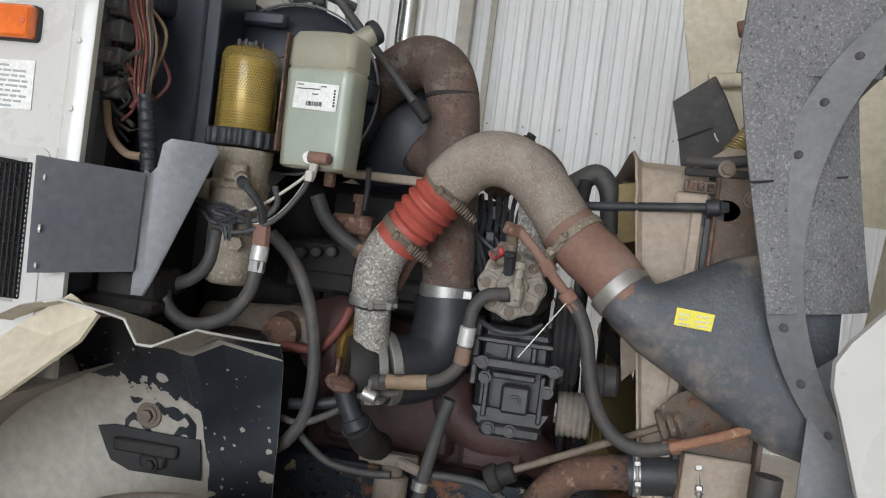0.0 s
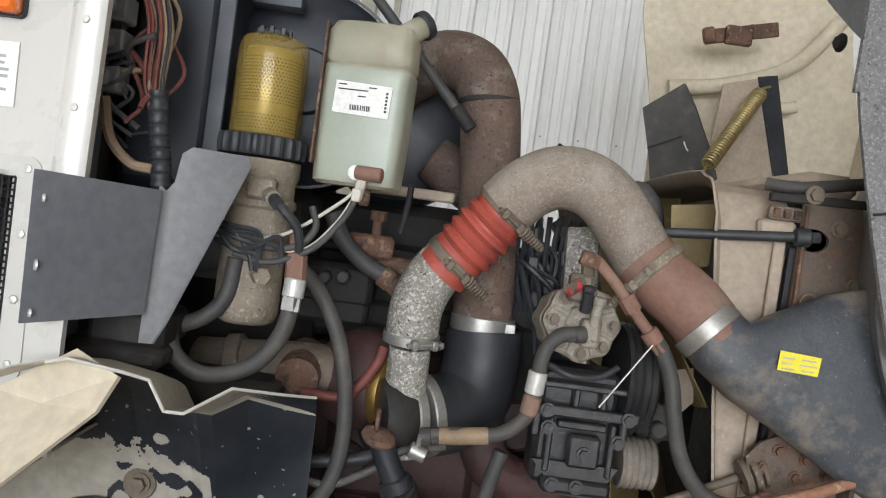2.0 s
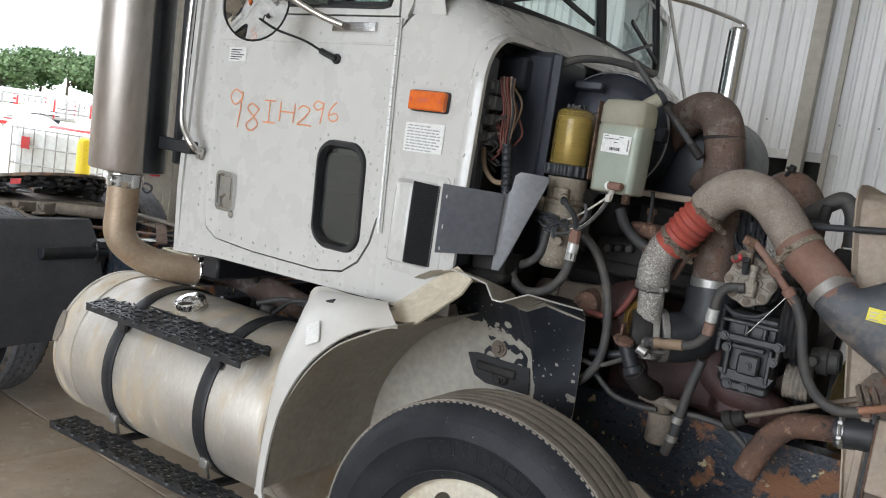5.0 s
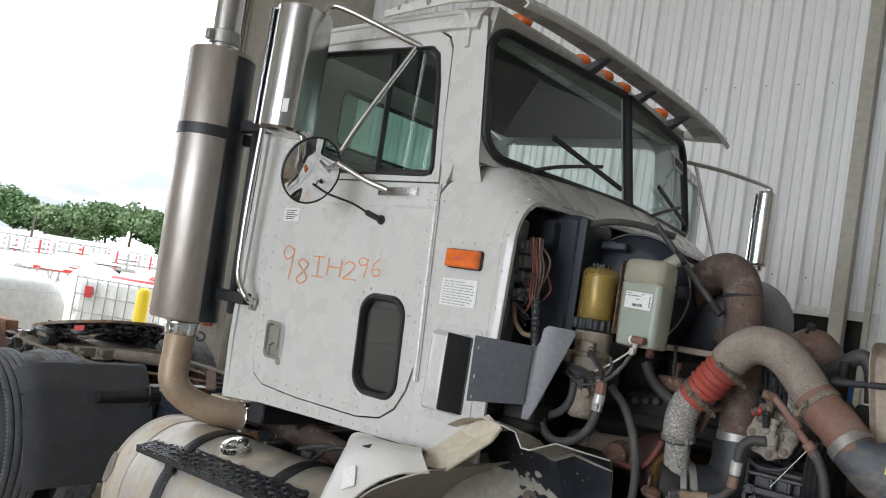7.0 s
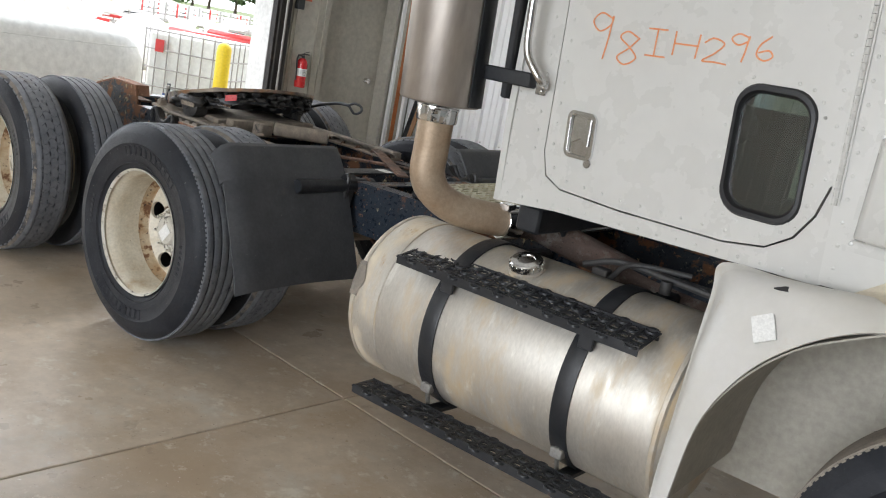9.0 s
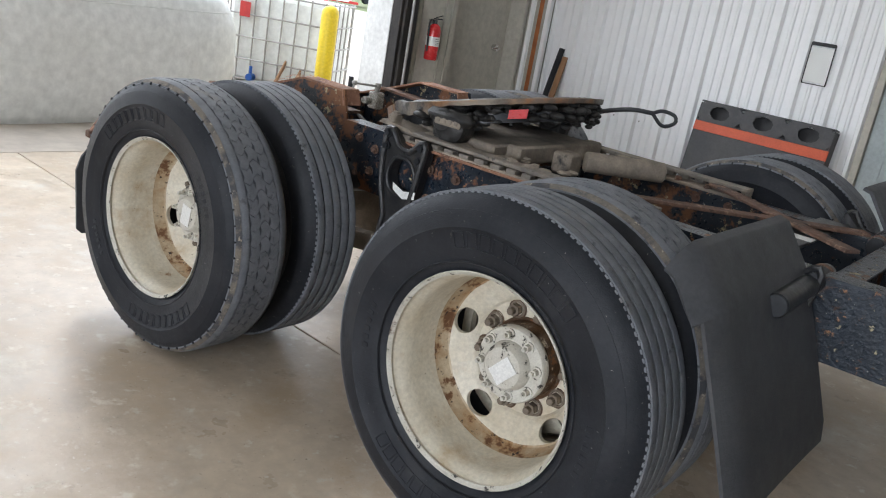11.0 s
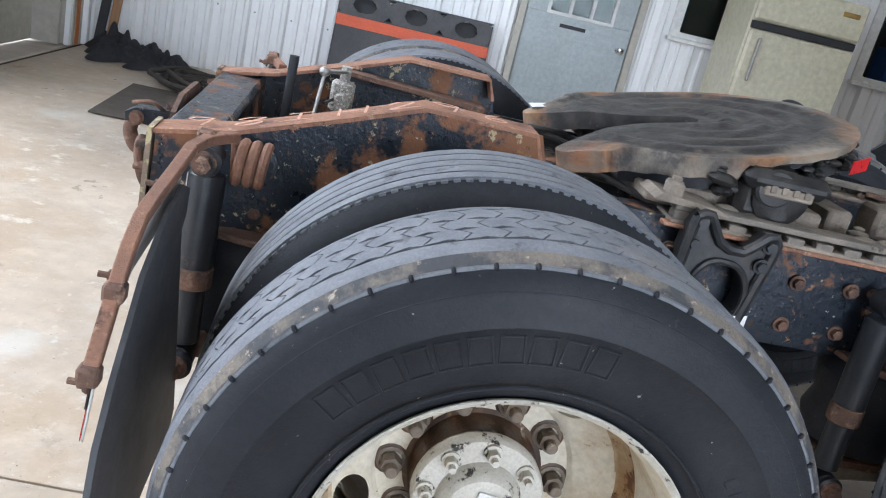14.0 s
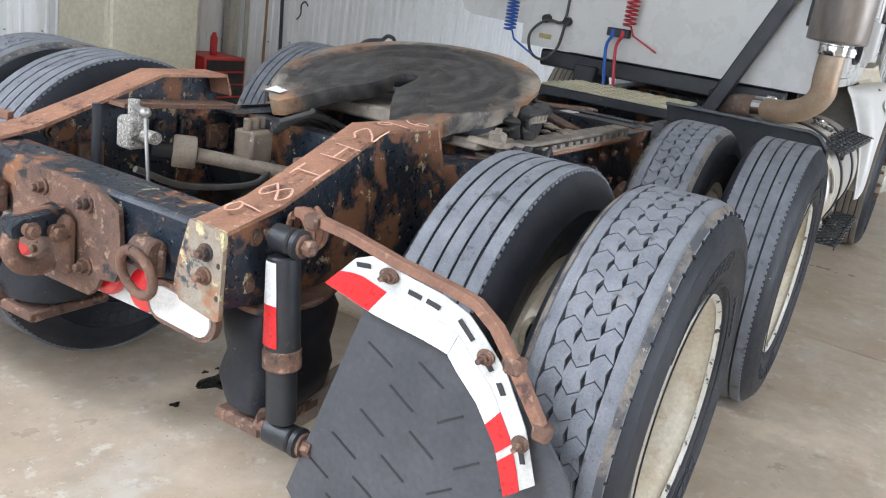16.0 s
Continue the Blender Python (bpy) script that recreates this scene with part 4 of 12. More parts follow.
for k in range(4):
    g.box((DX, -0.036, 1.11 + 0.277 * k), (0.568, 0.032, 0.028), 0.003)
under(d, "muntins", g, M["white_out"], "cream window bars")
for i in range(3):
    for j in range(3):
        p = under(d, "pane", Geo().box((DX - 0.18 + 0.18 * i, -0.02, 1.25 + 0.277 * j), (0.15, 0.005, 0.25), 0), M["glass"])
        p.visible_shadow = False
under(d, "door_knob", Geo().lathe([(0.03, 0), (0.03, 0.006), (0.012, 0.01), (0.012, 0.03), (0.028, 0.04), (0.032, 0.055), (0.024, 0.07), (0.0, 0.074)], (DX + 0.385, -0.045, 0.93), (0, -1, 0), 18), M["chrome"], "round chrome knob", 38)
under(d, "letter_mark", Geo().box((DX - 0.04, -0.0445, 1.02), (0.22, 0.003, 0.03), 0), M["ink"])

for n, (a, b, c, e) in (("window_1", OPEN[1]), ("window_2", OPEN[2])):
    wv = structure(n, Geo().ring(rounded(b - a + 0.10, e - c + 0.10, 0.01, 1), rounded(b - a - 0.06, e - c - 0.06, 0.01, 1), ((a + b) / 2, -0.02, (c + e) / 2), (1, 0, 0), (0, 0, 1), (0, -0.035, 0)), M["white_out"], "white framed sliding window into the office", "window")
    under(wv, "window_sill", Geo().box(((a + b) / 2, -0.075, c - 0.03), (b - a + 0.14, 0.07, 0.035), 0.004), M["white_out"])
    under(wv, "mullion", Geo().box(((a + b) / 2 + 0.05, -0.02, (c + e) / 2), (0.04, 0.03, e - c), 0.003), M["white_out"])
    for s in (-1, 1):
        p = under(wv, "pane", Geo().box(((a + b) / 2 + s * (b - a) / 4, 0.0, (c + e) / 2), ((b - a) / 2 - 0.05, 0.005, e - c - 0.05), 0), M["glass"])
        p.visible_shadow = False
structure("office_beyond", Geo().box((3.0, 1.2, 1.5), (6.0, 0.05, 3.0), 0).box((3.0, 0.68, 0.45), (6.0, 1.0, 0.04), 0).box((3.0, 0.68, 2.6), (6.0, 1.0, 0.04), 0).box((0.02, 0.68, 1.5), (0.04, 1.02, 3.0), 0).box((5.98, 0.68, 1.5), (0.04, 1.02, 3.0), 0), M["inside"], "dark office behind the windows", "room")
f = bthing("storage_box", (4.45, 0.45, 0.47), "blue storage box standing in the office window", "box")
under(f, "box_body", Geo().box((0, 0, 0.50), (0.26, 0.3, 1.0), 0.01), M["blue"])

# ---- loose things along the walls ----
# leaning bumper skin with an orange stripe and three ragged lamp holes
bx = new("bumper_cover")
bx.matrix_basis = B @ pose(0.22, -0.30, 0.0, -9, 0, 0)
tagged(bx, "grey bumper cover with an orange stripe, leaning on the wall", "bumper")
BASE[bx.name] = Vector()


def ragged(w, h, n=28, amp=0.18, seed=1):
    rnd = random.Random(seed)
    return [(w / 2 * math.cos(2 * math.pi * i / n) * (1 + amp * (rnd.random() - 0.5) * (i % 2 + 0.4)), h / 2 * math.sin(2 * math.pi * i / n) * (1 + amp * (rnd.random() - 0.5) * (i % 2 + 0.4))) for i in range(n)]


def fit_loop(w, h, n=28):
    out = []
    for i in range(n):
        a = 2 * math.pi * i / n
        c, s = math.cos(a), math.sin(a)
        k = min(w / 2 / abs(c) if abs(c) > 1e-6 else 9e9, h / 2 / abs(s) if abs(s) > 1e-6 else 9e9)
        out.append((c * k, s * k))
    return out


g = Geo()
for row, zc, hh in ((0, 0.825, 0.17), (1, 0.12, 0.24)):
    for i in range(3):
        cx = -0.46 + 0.42 * i
        g.ring(fit_loop(0.42, hh), ragged(0.19, 0.125, seed=row * 3 + i), (cx, 0, zc), (1, 0, 0), (0, 0, 1), (0, 0.012, 0))
g.box((-0.04, 0.006, 0.44), (1.26, 0.012, 0.40), 0.002).box((-0.04, 0.006, 0.735), (1.26, 0.012, 0.014), 0.002)
g.box((-0.04, 0.05, 0.915), (1.26, 0.10, 0.014), 0.004)
g.box((0.585, 0.06, 0.45), (0.012, 0.12, 0.90), 0.003).box((-0.665, 0.06, 0.45), (0.012, 0.12, 0.90), 0.003)
under(bx, "skin", g, M["bumper"], "", 30)
under(bx, "stripe", Geo().box((-0.04, 0.004, 0.684), (1.262, 0.016, 0.088), 0.003), M["stripe"], "faded orange-red stripe")
g = Geo()
g.box((-0.04, 0.09, 0.45), (1.24, 0.012, 0.88), 0.002)
under(bx, "backing", g, M["ink"])

# fire extinguisher on the rear wall
fx = bthing("fire_extinguisher", (RW + 0.10, -1.93, 0.84), "red fire extinguisher with a white label hung on the wall", "extinguisher")
under(fx, "cylinder", Geo().lathe([(0.0, 0.0), (0.055, 0.002), (0.062, 0.012), (0.062, 0.27), (0.052, 0.305), (0.03, 0.325), (0.02, 0.33), (0.0, 0.33)], (0, 0, 0), (0, 0, 1), 24), M["ext_red"], "", 45)
under(fx, "label_band", Geo().lathe([(0.0628, 0.13), (0.0628, 0.215)], (0, 0, 0), (0, 0, 1), 24), M["label"], "white printed label", 45)
g = Geo()
for k in range(4):
    g.bar((0.0632, -0.03, 0.195 - 0.016 * k), (0.0632, 0.028 - 0.01 * (k % 2), 0.195 - 0.016 * k), 0.002, 0.004, 0)
under(fx, "print", g, M["ink"])
under(fx, "valve", Geo().cyl((0, 0, 0.325), (0, 0, 0.365), 0.018, n=12, b=0.003).box((0.0, 0.03, 0.375), (0.02, 0.11, 0.012), 0.003).bar((0, 0.0, 0.385), (0, 0.085, 0.41), 0.016, 0.006, 0.002), M["plastic"])
under(fx, "hose", Geo().tube([(0, -0.015, 0.355), (0.0, -0.06, 0.36), (0.01, -0.085, 0.30), (0.01, -0.075, 0.18), (0.01, -0.072, 0.08)], 0.009), M["plastic"])
under(fx, "wall_hook", Geo().box((-0.05, 0, 0.34), (0.06, 0.03, 0.05), 0.003), M["galv"])
sg = bthing("wall_sign", (RW + 0.012, -1.90, 1.80), "small orange-red vertical sign on the rear wall", "sign")
under(sg, "plate", Geo().box((0, 0, 0.14), (0.006, 0.10, 0.28), 0.001), M["stripe"])
g = Geo()
for k in range(6):
    g.box((0.0045, 0, 0.05 + 0.036 * k), (0.003, 0.05, 0.018), 0)
under(sg, "print", g, M["label"])

# clipboard pouch
cb = bthing("clipboard_pouch", (0.47, -0.05, 1.24), "clear document pouch hung on the ribbed wall", "pouch")
under(cb, "sheet", Geo().box((0, 0, 0.16), (0.20, 0.006, 0.30), 0.002), M["label"])
under(cb, "edge", Geo().ring(rounded(0.215, 0.36, 0.01, 2), rounded(0.200, 0.345, 0.008, 2), (0, -0.008, 0.17), (1, 0, 0), (0, 0, 1), (0, 0.012, 0)), M["ink"])
under(cb, "flap", Geo().box((0, -0.009, 0.335), (0.20, 0.006, 0.03), 0.002), M["ink"])

# pry bar and board leaning in the corner
pb = bthing("pry_bar", (-2.28, -0.16, 0.0), "dark flat pry bar leaning in the corner", "bar")
under(pb, "blade", Geo().bar((0, -0.12, 0), (0.06, 0.10, 1.10), 0.012, 0.075, 0.004, (1, 0, 0)), M["black"])
lb = bthing("loose_board", (-2.18, -0.16, 0.0), "bare wooden board leaning in the corner", "board")
under(lb, "board", Geo().bar((0.0, -0.14, 0), (0.03, 0.09, 1.02), 0.018, 0.07, 0.003, (1, 0, 0)), M["wood"])

# upright cream refrigerator
fr = bthing("refrigerator", (3.02, -0.50, 0.0), "old cream refrigerator with a dark seam standing by the wall", "refrigerator")
under(fr, "cabinet", Geo().box((0, 0.05, 0.86), (0.82, 0.66, 1.66), 0.02), M["cream"], "", 30)
under(fr, "door", Geo().box((0, -0.315, 0.70), (0.815, 0.06, 1.30), 0.018), M["cream"], "", 30)
under(fr, "freezer_door", Geo().box((0, -0.315, 1.555), (0.815, 0.06, 0.27), 0.018), M["cream"], "", 30)
under(fr, "dark_seam", Geo().box((0, -0.30, 1.385), (0.80, 0.05, 0.055), 0.004), M["ink"])
under(fr, "handle", Geo().bar((-0.33, -0.375, 0.98), (-0.33, -0.375, 1.30), 0.025, 0.02, 0.006), M["galv"])
under(fr, "badge", Geo().box((0.28, -0.348, 1.60), (0.13, 0.006, 0.035), 0.002), M["brass"])
cn = bthing("carton", (3.12, -0.45, 1.69), "white carton lying on the refrigerator", "carton")
under(cn, "carton_body", Geo().box((0, 0, 0.05), (0.28, 0.3, 0.10), 0.006), M["label"])
ct = bthing("parts_tray", (2.86, -0.42, 1.69), "dark parts tray lying on the refrigerator", "tray")
under(ct, "tray_body", Geo().box((0, 0, 0.03), (0.20, 0.24, 0.06), 0.006), M["plastic"])
rc = bthing("tool_chest", (3.82, -0.55, 0.0), "low dark red tool chest by the wall", "tool chest")
under(rc, "chest", Geo().box((0, 0, 0.24), (0.46, 0.40, 0.48), 0.01), M["redpaint"], "", 30)
g = Geo()
for k in range(4):
    g.box((0, -0.203, 0.08 + 0.11 * k), (0.42, 0.01, 0.095), 0.004)
under(rc, "drawer", g, M["dark"])
bt = bthing("spray_can", (3.80, -0.60, 0.48), "small red spray can standing on the tool chest", "can")
under(bt, "can_body", Geo().lathe([(0.0, 0), (0.032, 0.0), (0.032, 0.16), (0.02, 0.18), (0.014, 0.2), (0.0, 0.2)], (0, 0, 0), (0, 0, 1), 16), M["redpaint"])

# shovel, broom handle and wall hook
sh = bthing("shovel", (5.02, -0.12, 0.0), "black D-grip shovel leaning against the wall", "shovel")
under(sh, "shaft", Geo().cyl((0.0, -0.06, 0.3), (0.05, 0.03, 1.0), 0.018, n=12), M["plastic"])
under(sh, "grip", Geo().tube([(0.05, 0.03, 1.0), (0.0, 0.03, 1.07), (0.0, 0.035, 1.15), (0.065, 0.04, 1.17), (0.125, 0.035, 1.15), (0.115, 0.03, 1.07), (0.05, 0.03, 1.0)], 0.014), M["plastic"])
under(sh, "blade", Geo().sheet(lambda u, v: (-0.02 + (u - 0.5) * 0.24, -0.10 + 0.04 * abs(u - 0.5) + 0.05 * v, 0.02 + 0.32 * v), 6, 4, 0.003), M["black"])
bh = bthing("broom_handle", (4.84, -0.10, 0.0), "bare wooden broom handle leaning against the wall", "broom")
under(bh, "stick", Geo().cyl((-0.03, -0.06, 0), (0.06, 0.05, 1.45), 0.014, n=12), M["wood"])
hk = bthing("wall_hook", (5.35, -0.07, 0.80), "bent steel wall hook", "hook")
under(hk, "hook_bar", Geo().tube([(0, 0.03, 0), (0, -0.02, 0.06), (0, -0.02, 0.15), (0.05, -0.02, 0.19), (0.09, -0.03, 0.15)], 0.008), M["black"])

# dropped work jackets, rope heap, red can and mat on the floor
def crumple(name, c, w, d, h, seed, label):
    """A heap of cloth: folds that run every way under a torn outline."""
    ob = thing(name, (c[0], c[1], 0.0), label, "jacket")
    off = Vector((seed * 3.1, seed * 1.7, 0))

    def cloth(u, v):
        a, r_ = 2 * math.pi * u, v
        edge = 1 + 0.30 * math.sin(3 * a + seed) + 0.16 * math.sin(7 * a + 2 * seed)
        x, y = w * r_ * edge * math.cos(a) / 2, d * r_ * edge * math.sin(a) / 2
        p = Vector((x * 6, y * 6, 0)) + off
        fold_ = abs(fold_noise.noise(p)) + 0.5 * abs(fold_noise.noise(p * 2.3))
        return (c[0] + x, c[1] + y, 0.006 + h * (1 - r_ ** 1.5) * (0.35 + 1.5 * fold_) + 0.03 * fold_ * (1 - r_ ** 6))

    part("cloth", Geo().sheet(cloth, 72, 22, 0.004), M["cloth"], ob)
    return ob


from mathutils import noise as fold_noise
crumple("work_jacket", (-3.55, 4.85), 0.62, 0.60, 0.20, 1, "dark crumpled work jacket dropped on the floor")
crumple("work_jacket", (-3.22, 4.72), 0.50, 0.52, 0.13, 2, "navy crumpled work jacket on the floor by the wall")
# rope heap, red can and mat on the floor
rp = thing("rope_heap", (-2.72, 4.15, 0.0), "heap of dark coiled rope on the floor", "rope")
rnd = random.Random(4)
for k in range(7):
    pts, r0 = [], 0.17 + 0.035 * k
    for i in range(15):
        a = 2 * math.pi * i / 13 + k
        pts.append((-2.72 + r0 * 1.15 * math.cos(a) + 0.03 * rnd.uniform(-1, 1), 4.15 + r0 * math.sin(a) + 0.03 * rnd.uniform(-1, 1), 0.02 + 0.018 * (k % 4) + 0.03 * rnd.random()))
    part("rope_loop", Geo().tube(pts, 0.019, 8, 4), M["rope"], rp)
rc2 = thing("red_can", (-2.23, 4.32, 0.0), "red coffee can with worn paint on the floor", "can")
part("can_body", Geo().lathe([(0.0, 0), (0.076, 0.0), (0.079, 0.006), (0.076, 0.012), (0.076, 0.165), (0.079, 0.172), (0.076, 0.178), (0.07, 0.178), (0.07, 0.02), (0.0, 0.02)], (-2.23, 4.32, 0), (0, 0, 1), 28), M["redpaint"], rc2)
part("can_label", Geo().lathe([(0.0768, 0.035), (0.0768, 0.085)], (-2.23, 4.32, 0), (0, 0, 1), 28), M["bollard"], rc2, "yellow printed band")
fm = thing("floor_mat", (-2.75, 3.4, 0.004), "worn brown floor mat on the concrete", "mat")
part("mat_sheet", Geo().box((-2.75, 3.4, 0.012), (0.95, 1.0, 0.012), 0.004, None), M["mat"], fm)
dr = thing("floor_drain", (-3.05, -0.22, 0.0), "round perforated floor drain cover", "drain")
part("cover", Geo().lathe([(0.0, 0.004), (0.10, 0.004), (0.115, 0.0)], (-3.05, -0.22, 0.0), (0, 0, 1), 28), M["apron"], dr)
g = Geo()
for i in range(-3, 4):
    for j in range(-3, 4):
        if i * i + j * j < 11:
            g.cyl((-3.05 + 0.024 * i, -0.22 + 0.024 * j, 0.0045), (-3.05 + 0.024 * i, -0.22 + 0.024 * j, 0.0055), 0.006, n=8)
part("drain_hole", g, M["ink"], dr)

# oil drips under the tail
rn = random.Random(9)
drip = thing("oil_stain", (-1.37, 0.28, 0.0), "wet black oil stain on the concrete", "oil stain")
for i in range(16):
    x, y, r_ = (-1.37, 0.28, 0.085) if i == 0 else (-1.37 + rn.gauss(0, 0.10), 0.28 + rn.gauss(0, 0.13), rn.uniform(0.006, 0.024))
    edge = [(x + r_ * (1 + 0.28 * math.sin(3 * q + i) + 0.12 * math.sin(7 * q)) * math.cos(q), y + 0.8 * r_ * (1 + 0.28 * math.sin(3 * q + i)) * math.sin(q)) for q in [2 * math.pi * k / 28 for k in range(28)]]
    part("drop", Geo().loft([[(p, q, 0.0005) for p, q in edge], [(x + (p - x) * 0.96, y + (q - y) * 0.96, 0.0022) for p, q in edge]]), M["oil"], drip)

# ---- outside the dock door ----
def between(table, v):
    """Reads a table of stations, and goes on straight at its ends."""
    for (a, b), (c, d) in zip(table, table[1:]):
        if v <= c:
            break
    return b + (d - b) * (v - a) / (c - a)


bo = thing("bollard", (-5.24, 3.17, -0.02), "yellow painted steel safety bollard", "bollard")
part("post", Geo().lathe([(0.088, 0), (0.088, 1.08), (0.08, 1.12), (0.055, 1.15), (0.02, 1.165), (0.0, 1.168)], (-5.24, 3.17, -0.02), (0, 0, 1), 28), M["bollard"], bo)

# caged liquid tote
tt = new("tote_tank")
tt.matrix_basis = pose(-6.45, 3.74, -0.02, 0, 0, 28)
BASE[tt.name] = Vector()
tagged(tt, "white plastic liquid tote in a galvanised cage", "tote tank")
under(tt, "bladder", Geo().box((0, 0, 0.66), (1.12, 0.92, 0.98), 0.06), M["tank_white"], "", 40)
under(tt, "pallet", Geo().box((-0.45, 0, 0.07), (0.14, 1.0, 0.12), 0.01).box((0, 0, 0.07), (0.14, 1.0, 0.12), 0.01).box((0.45, 0, 0.07), (0.14, 1.0, 0.12), 0.01).box((0, 0, 0.145), (1.2, 1.0, 0.025), 0.004), M["galv"])
for z in (0.2, 0.42, 0.66, 0.9, 1.14):
    lp = [(x, y, z) for x, y in rounded(1.20, 1.0, 0.08, 3)]
    under(tt, "cage_hoop", Geo().tube(lp + [lp[0]], 0.010, 6, 1, False, False), M["galv"], "", 50)
for i in range(8):
    for y in (-0.5, 0.5):
        under(tt, "cage_bar", Geo().cyl((-0.56 + 0.16 * i, y, 0.16), (-0.56 + 0.16 * i, y, 1.16), 0.009, n=6), M["galv"], "", 50)
for i in range(1, 6):
    for x in (-0.6, 0.6):
        under(tt, "cage_bar", Geo().cyl((x, -0.5 + 0.167 * i, 0.16), (x, -0.5 + 0.167 * i, 1.16), 0.009, n=6), M["galv"], "", 50)
under(tt, "valve", Geo().cyl((-0.2, -0.5, 0.24), (-0.2, -0.60, 0.24), 0.04, n=14).cyl((-0.2, -0.56, 0.28), (-0.2, -0.56, 0.36), 0.018, n=10), M["blue"])
under(tt, "placard", Geo().box((-0.35, -0.512, 0.95), (0.12, 0.004, 0.16), 0), M["redpaint"])
lm = thing("lumber", (-5.75, 3.5, -0.02), "loose wooden boards leaning against the tote", "lumber")
part("board", Geo().bar((-5.6, 2.95, 0.02), (-6.35, 4.15, 0.75), 0.02, 0.07, 0.003), M["wood"], lm)
part("board", Geo().bar((-5.75, 2.85, 0.02), (-6.5, 4.05, 0.9), 0.02, 0.05, 0.003), M["wood"], lm)
cr = thing("scrap_crate", (-5.75, 3.15, -0.02), "low dark crate of scrap by the bollard", "crate")
part("crate_body", Geo().box((-5.75, 3.15, 0.05), (0.55, 0.35, 0.12), 0.01), M["dark"], cr)

# large white fibreglass hood standing on the apron
hd = new("fibreglass_hood")
hd.matrix_basis = pose(-6.25, 0.84, -0.02, 0, 0, 6)
BASE[hd.name] = Vector()
tagged(hd, "large white fibreglass hood standing on the apron", "hood")


def hood_out(u, v):
    """Superelliptic body, narrower at its foot."""
    a = 2 * math.pi * v
    sx, sy = math.cos(a), math.sin(a)
    e = 0.42
    x = math.copysign(abs(sx) ** e, sx)
    y = math.copysign(abs(sy) ** e, sy)
    prof = ((0.0, 0.90), (0.06, 0.94), (0.35, 1.0), (0.70, 0.99), (0.90, 0.93), (1.0, 0.78), (1.05, 0.45), (1.06, 0.02))
    k = min(u * 7, 6.999)
    i = int(k)
    t = k - i
    z = prof[i][0] * (1 - t) + prof[i + 1][0] * t
    s = prof[i][1] * (1 - t) + prof[i + 1][1] * t
    return (x * 1.05 * s, y * 1.50 * s, z * 1.16)


under(hd, "shell", Geo().sheet(hood_out, 21, 64, 0.012), M["tank_white"], "", 50)
g = Geo()
for v in (0.02, 0.055, 0.09):
    for u in (0.10, 0.19):
        p = Vector(hood_out(u, v + 0.12))
        g.ball(p, 0.018, 8, 6)
under(hd, "bolt", g, M["ink"])
rb = []
for i in range(65):
    p = hood_out(0.52, i / 64)
    rb.append((p[0] * 1.004, p[1] * 1.004, p[2]))
under(hd, "moulding", Geo().tube(rb, 0.012, 6, 1, False, False), M["tank_white"], "", 50)

# red machinery, white pods and the stake trailers in the yard
rt = thing("red_cart", (-9.3, 5.95, -0.02), "low red steel cart parked in the yard", "cart")
part("bed", Geo().box((-9.3, 5.95, 0.92), (0.9, 1.25, 0.30), 0.05), M["redpaint"], rt)
part("hood_box", Geo().box((-9.3, 6.32, 1.05), (0.8, 0.45, 0.18), 0.05), M["redpaint"], rt)
for y in (5.55, 6.35):
    for x in (-9.65, -8.95):
        part("wheel", Geo().lathe([(0.0, -0.08), (0.2, -0.08), (0.34, -0.08), (0.37, -0.04), (0.37, 0.04), (0.34, 0.08), (0.2, 0.08), (0.0, 0.08)], (x, y, 0.35), (1, 0, 0), 24), M["rubber"], rt)
pod = thing("white_pod_tank", (-13.2, 7.1, -0.02), "white rounded tank in the yard", "tank")
part("pod_shell", Geo().ball((-13.2, 7.1, 0.52), 0.6, 24, 14, (1.2, 1.1, 1.0)), M["tank_white"], pod)


def stake_trailer(x, y, length, top, label):
    t_ = thing("stake_trailer", (x, y, -0.02), label, "trailer", "stake trailers in the yard")
    part("bed", Geo().box((x, y, 0.42), (2.2, length, 0.16), 0.03), M["galv"], t_)
    n_ = int(length / 0.62)
    for i in range(n_ + 1):
        part("stake", Geo().box((x + 1.1, y - length / 2 + length * i / n_, (top + 0.4) / 2), (0.06, 0.07, top - 0.4), 0.01), M["galv"] if i % 3 else M["redpaint"], t_)
    for k in range(4):
        part("rail", Geo().box((x + 1.06, y, 0.60 + (top - 0.66) * k / 3), (0.03, length, 0.11), 0.005), M["white_out"], t_)
    for yy in (-0.36, -0.28, 0.36):
        part("wheel", Geo().lathe([(0.0, -0.1), (0.34, -0.1), (0.38, -0.05), (0.38, 0.05), (0.34, 0.1), (0.0, 0.1)], (x + 0.95, y + length * yy, 0.36), (1, 0, 0), 20), M["rubber"], t_)


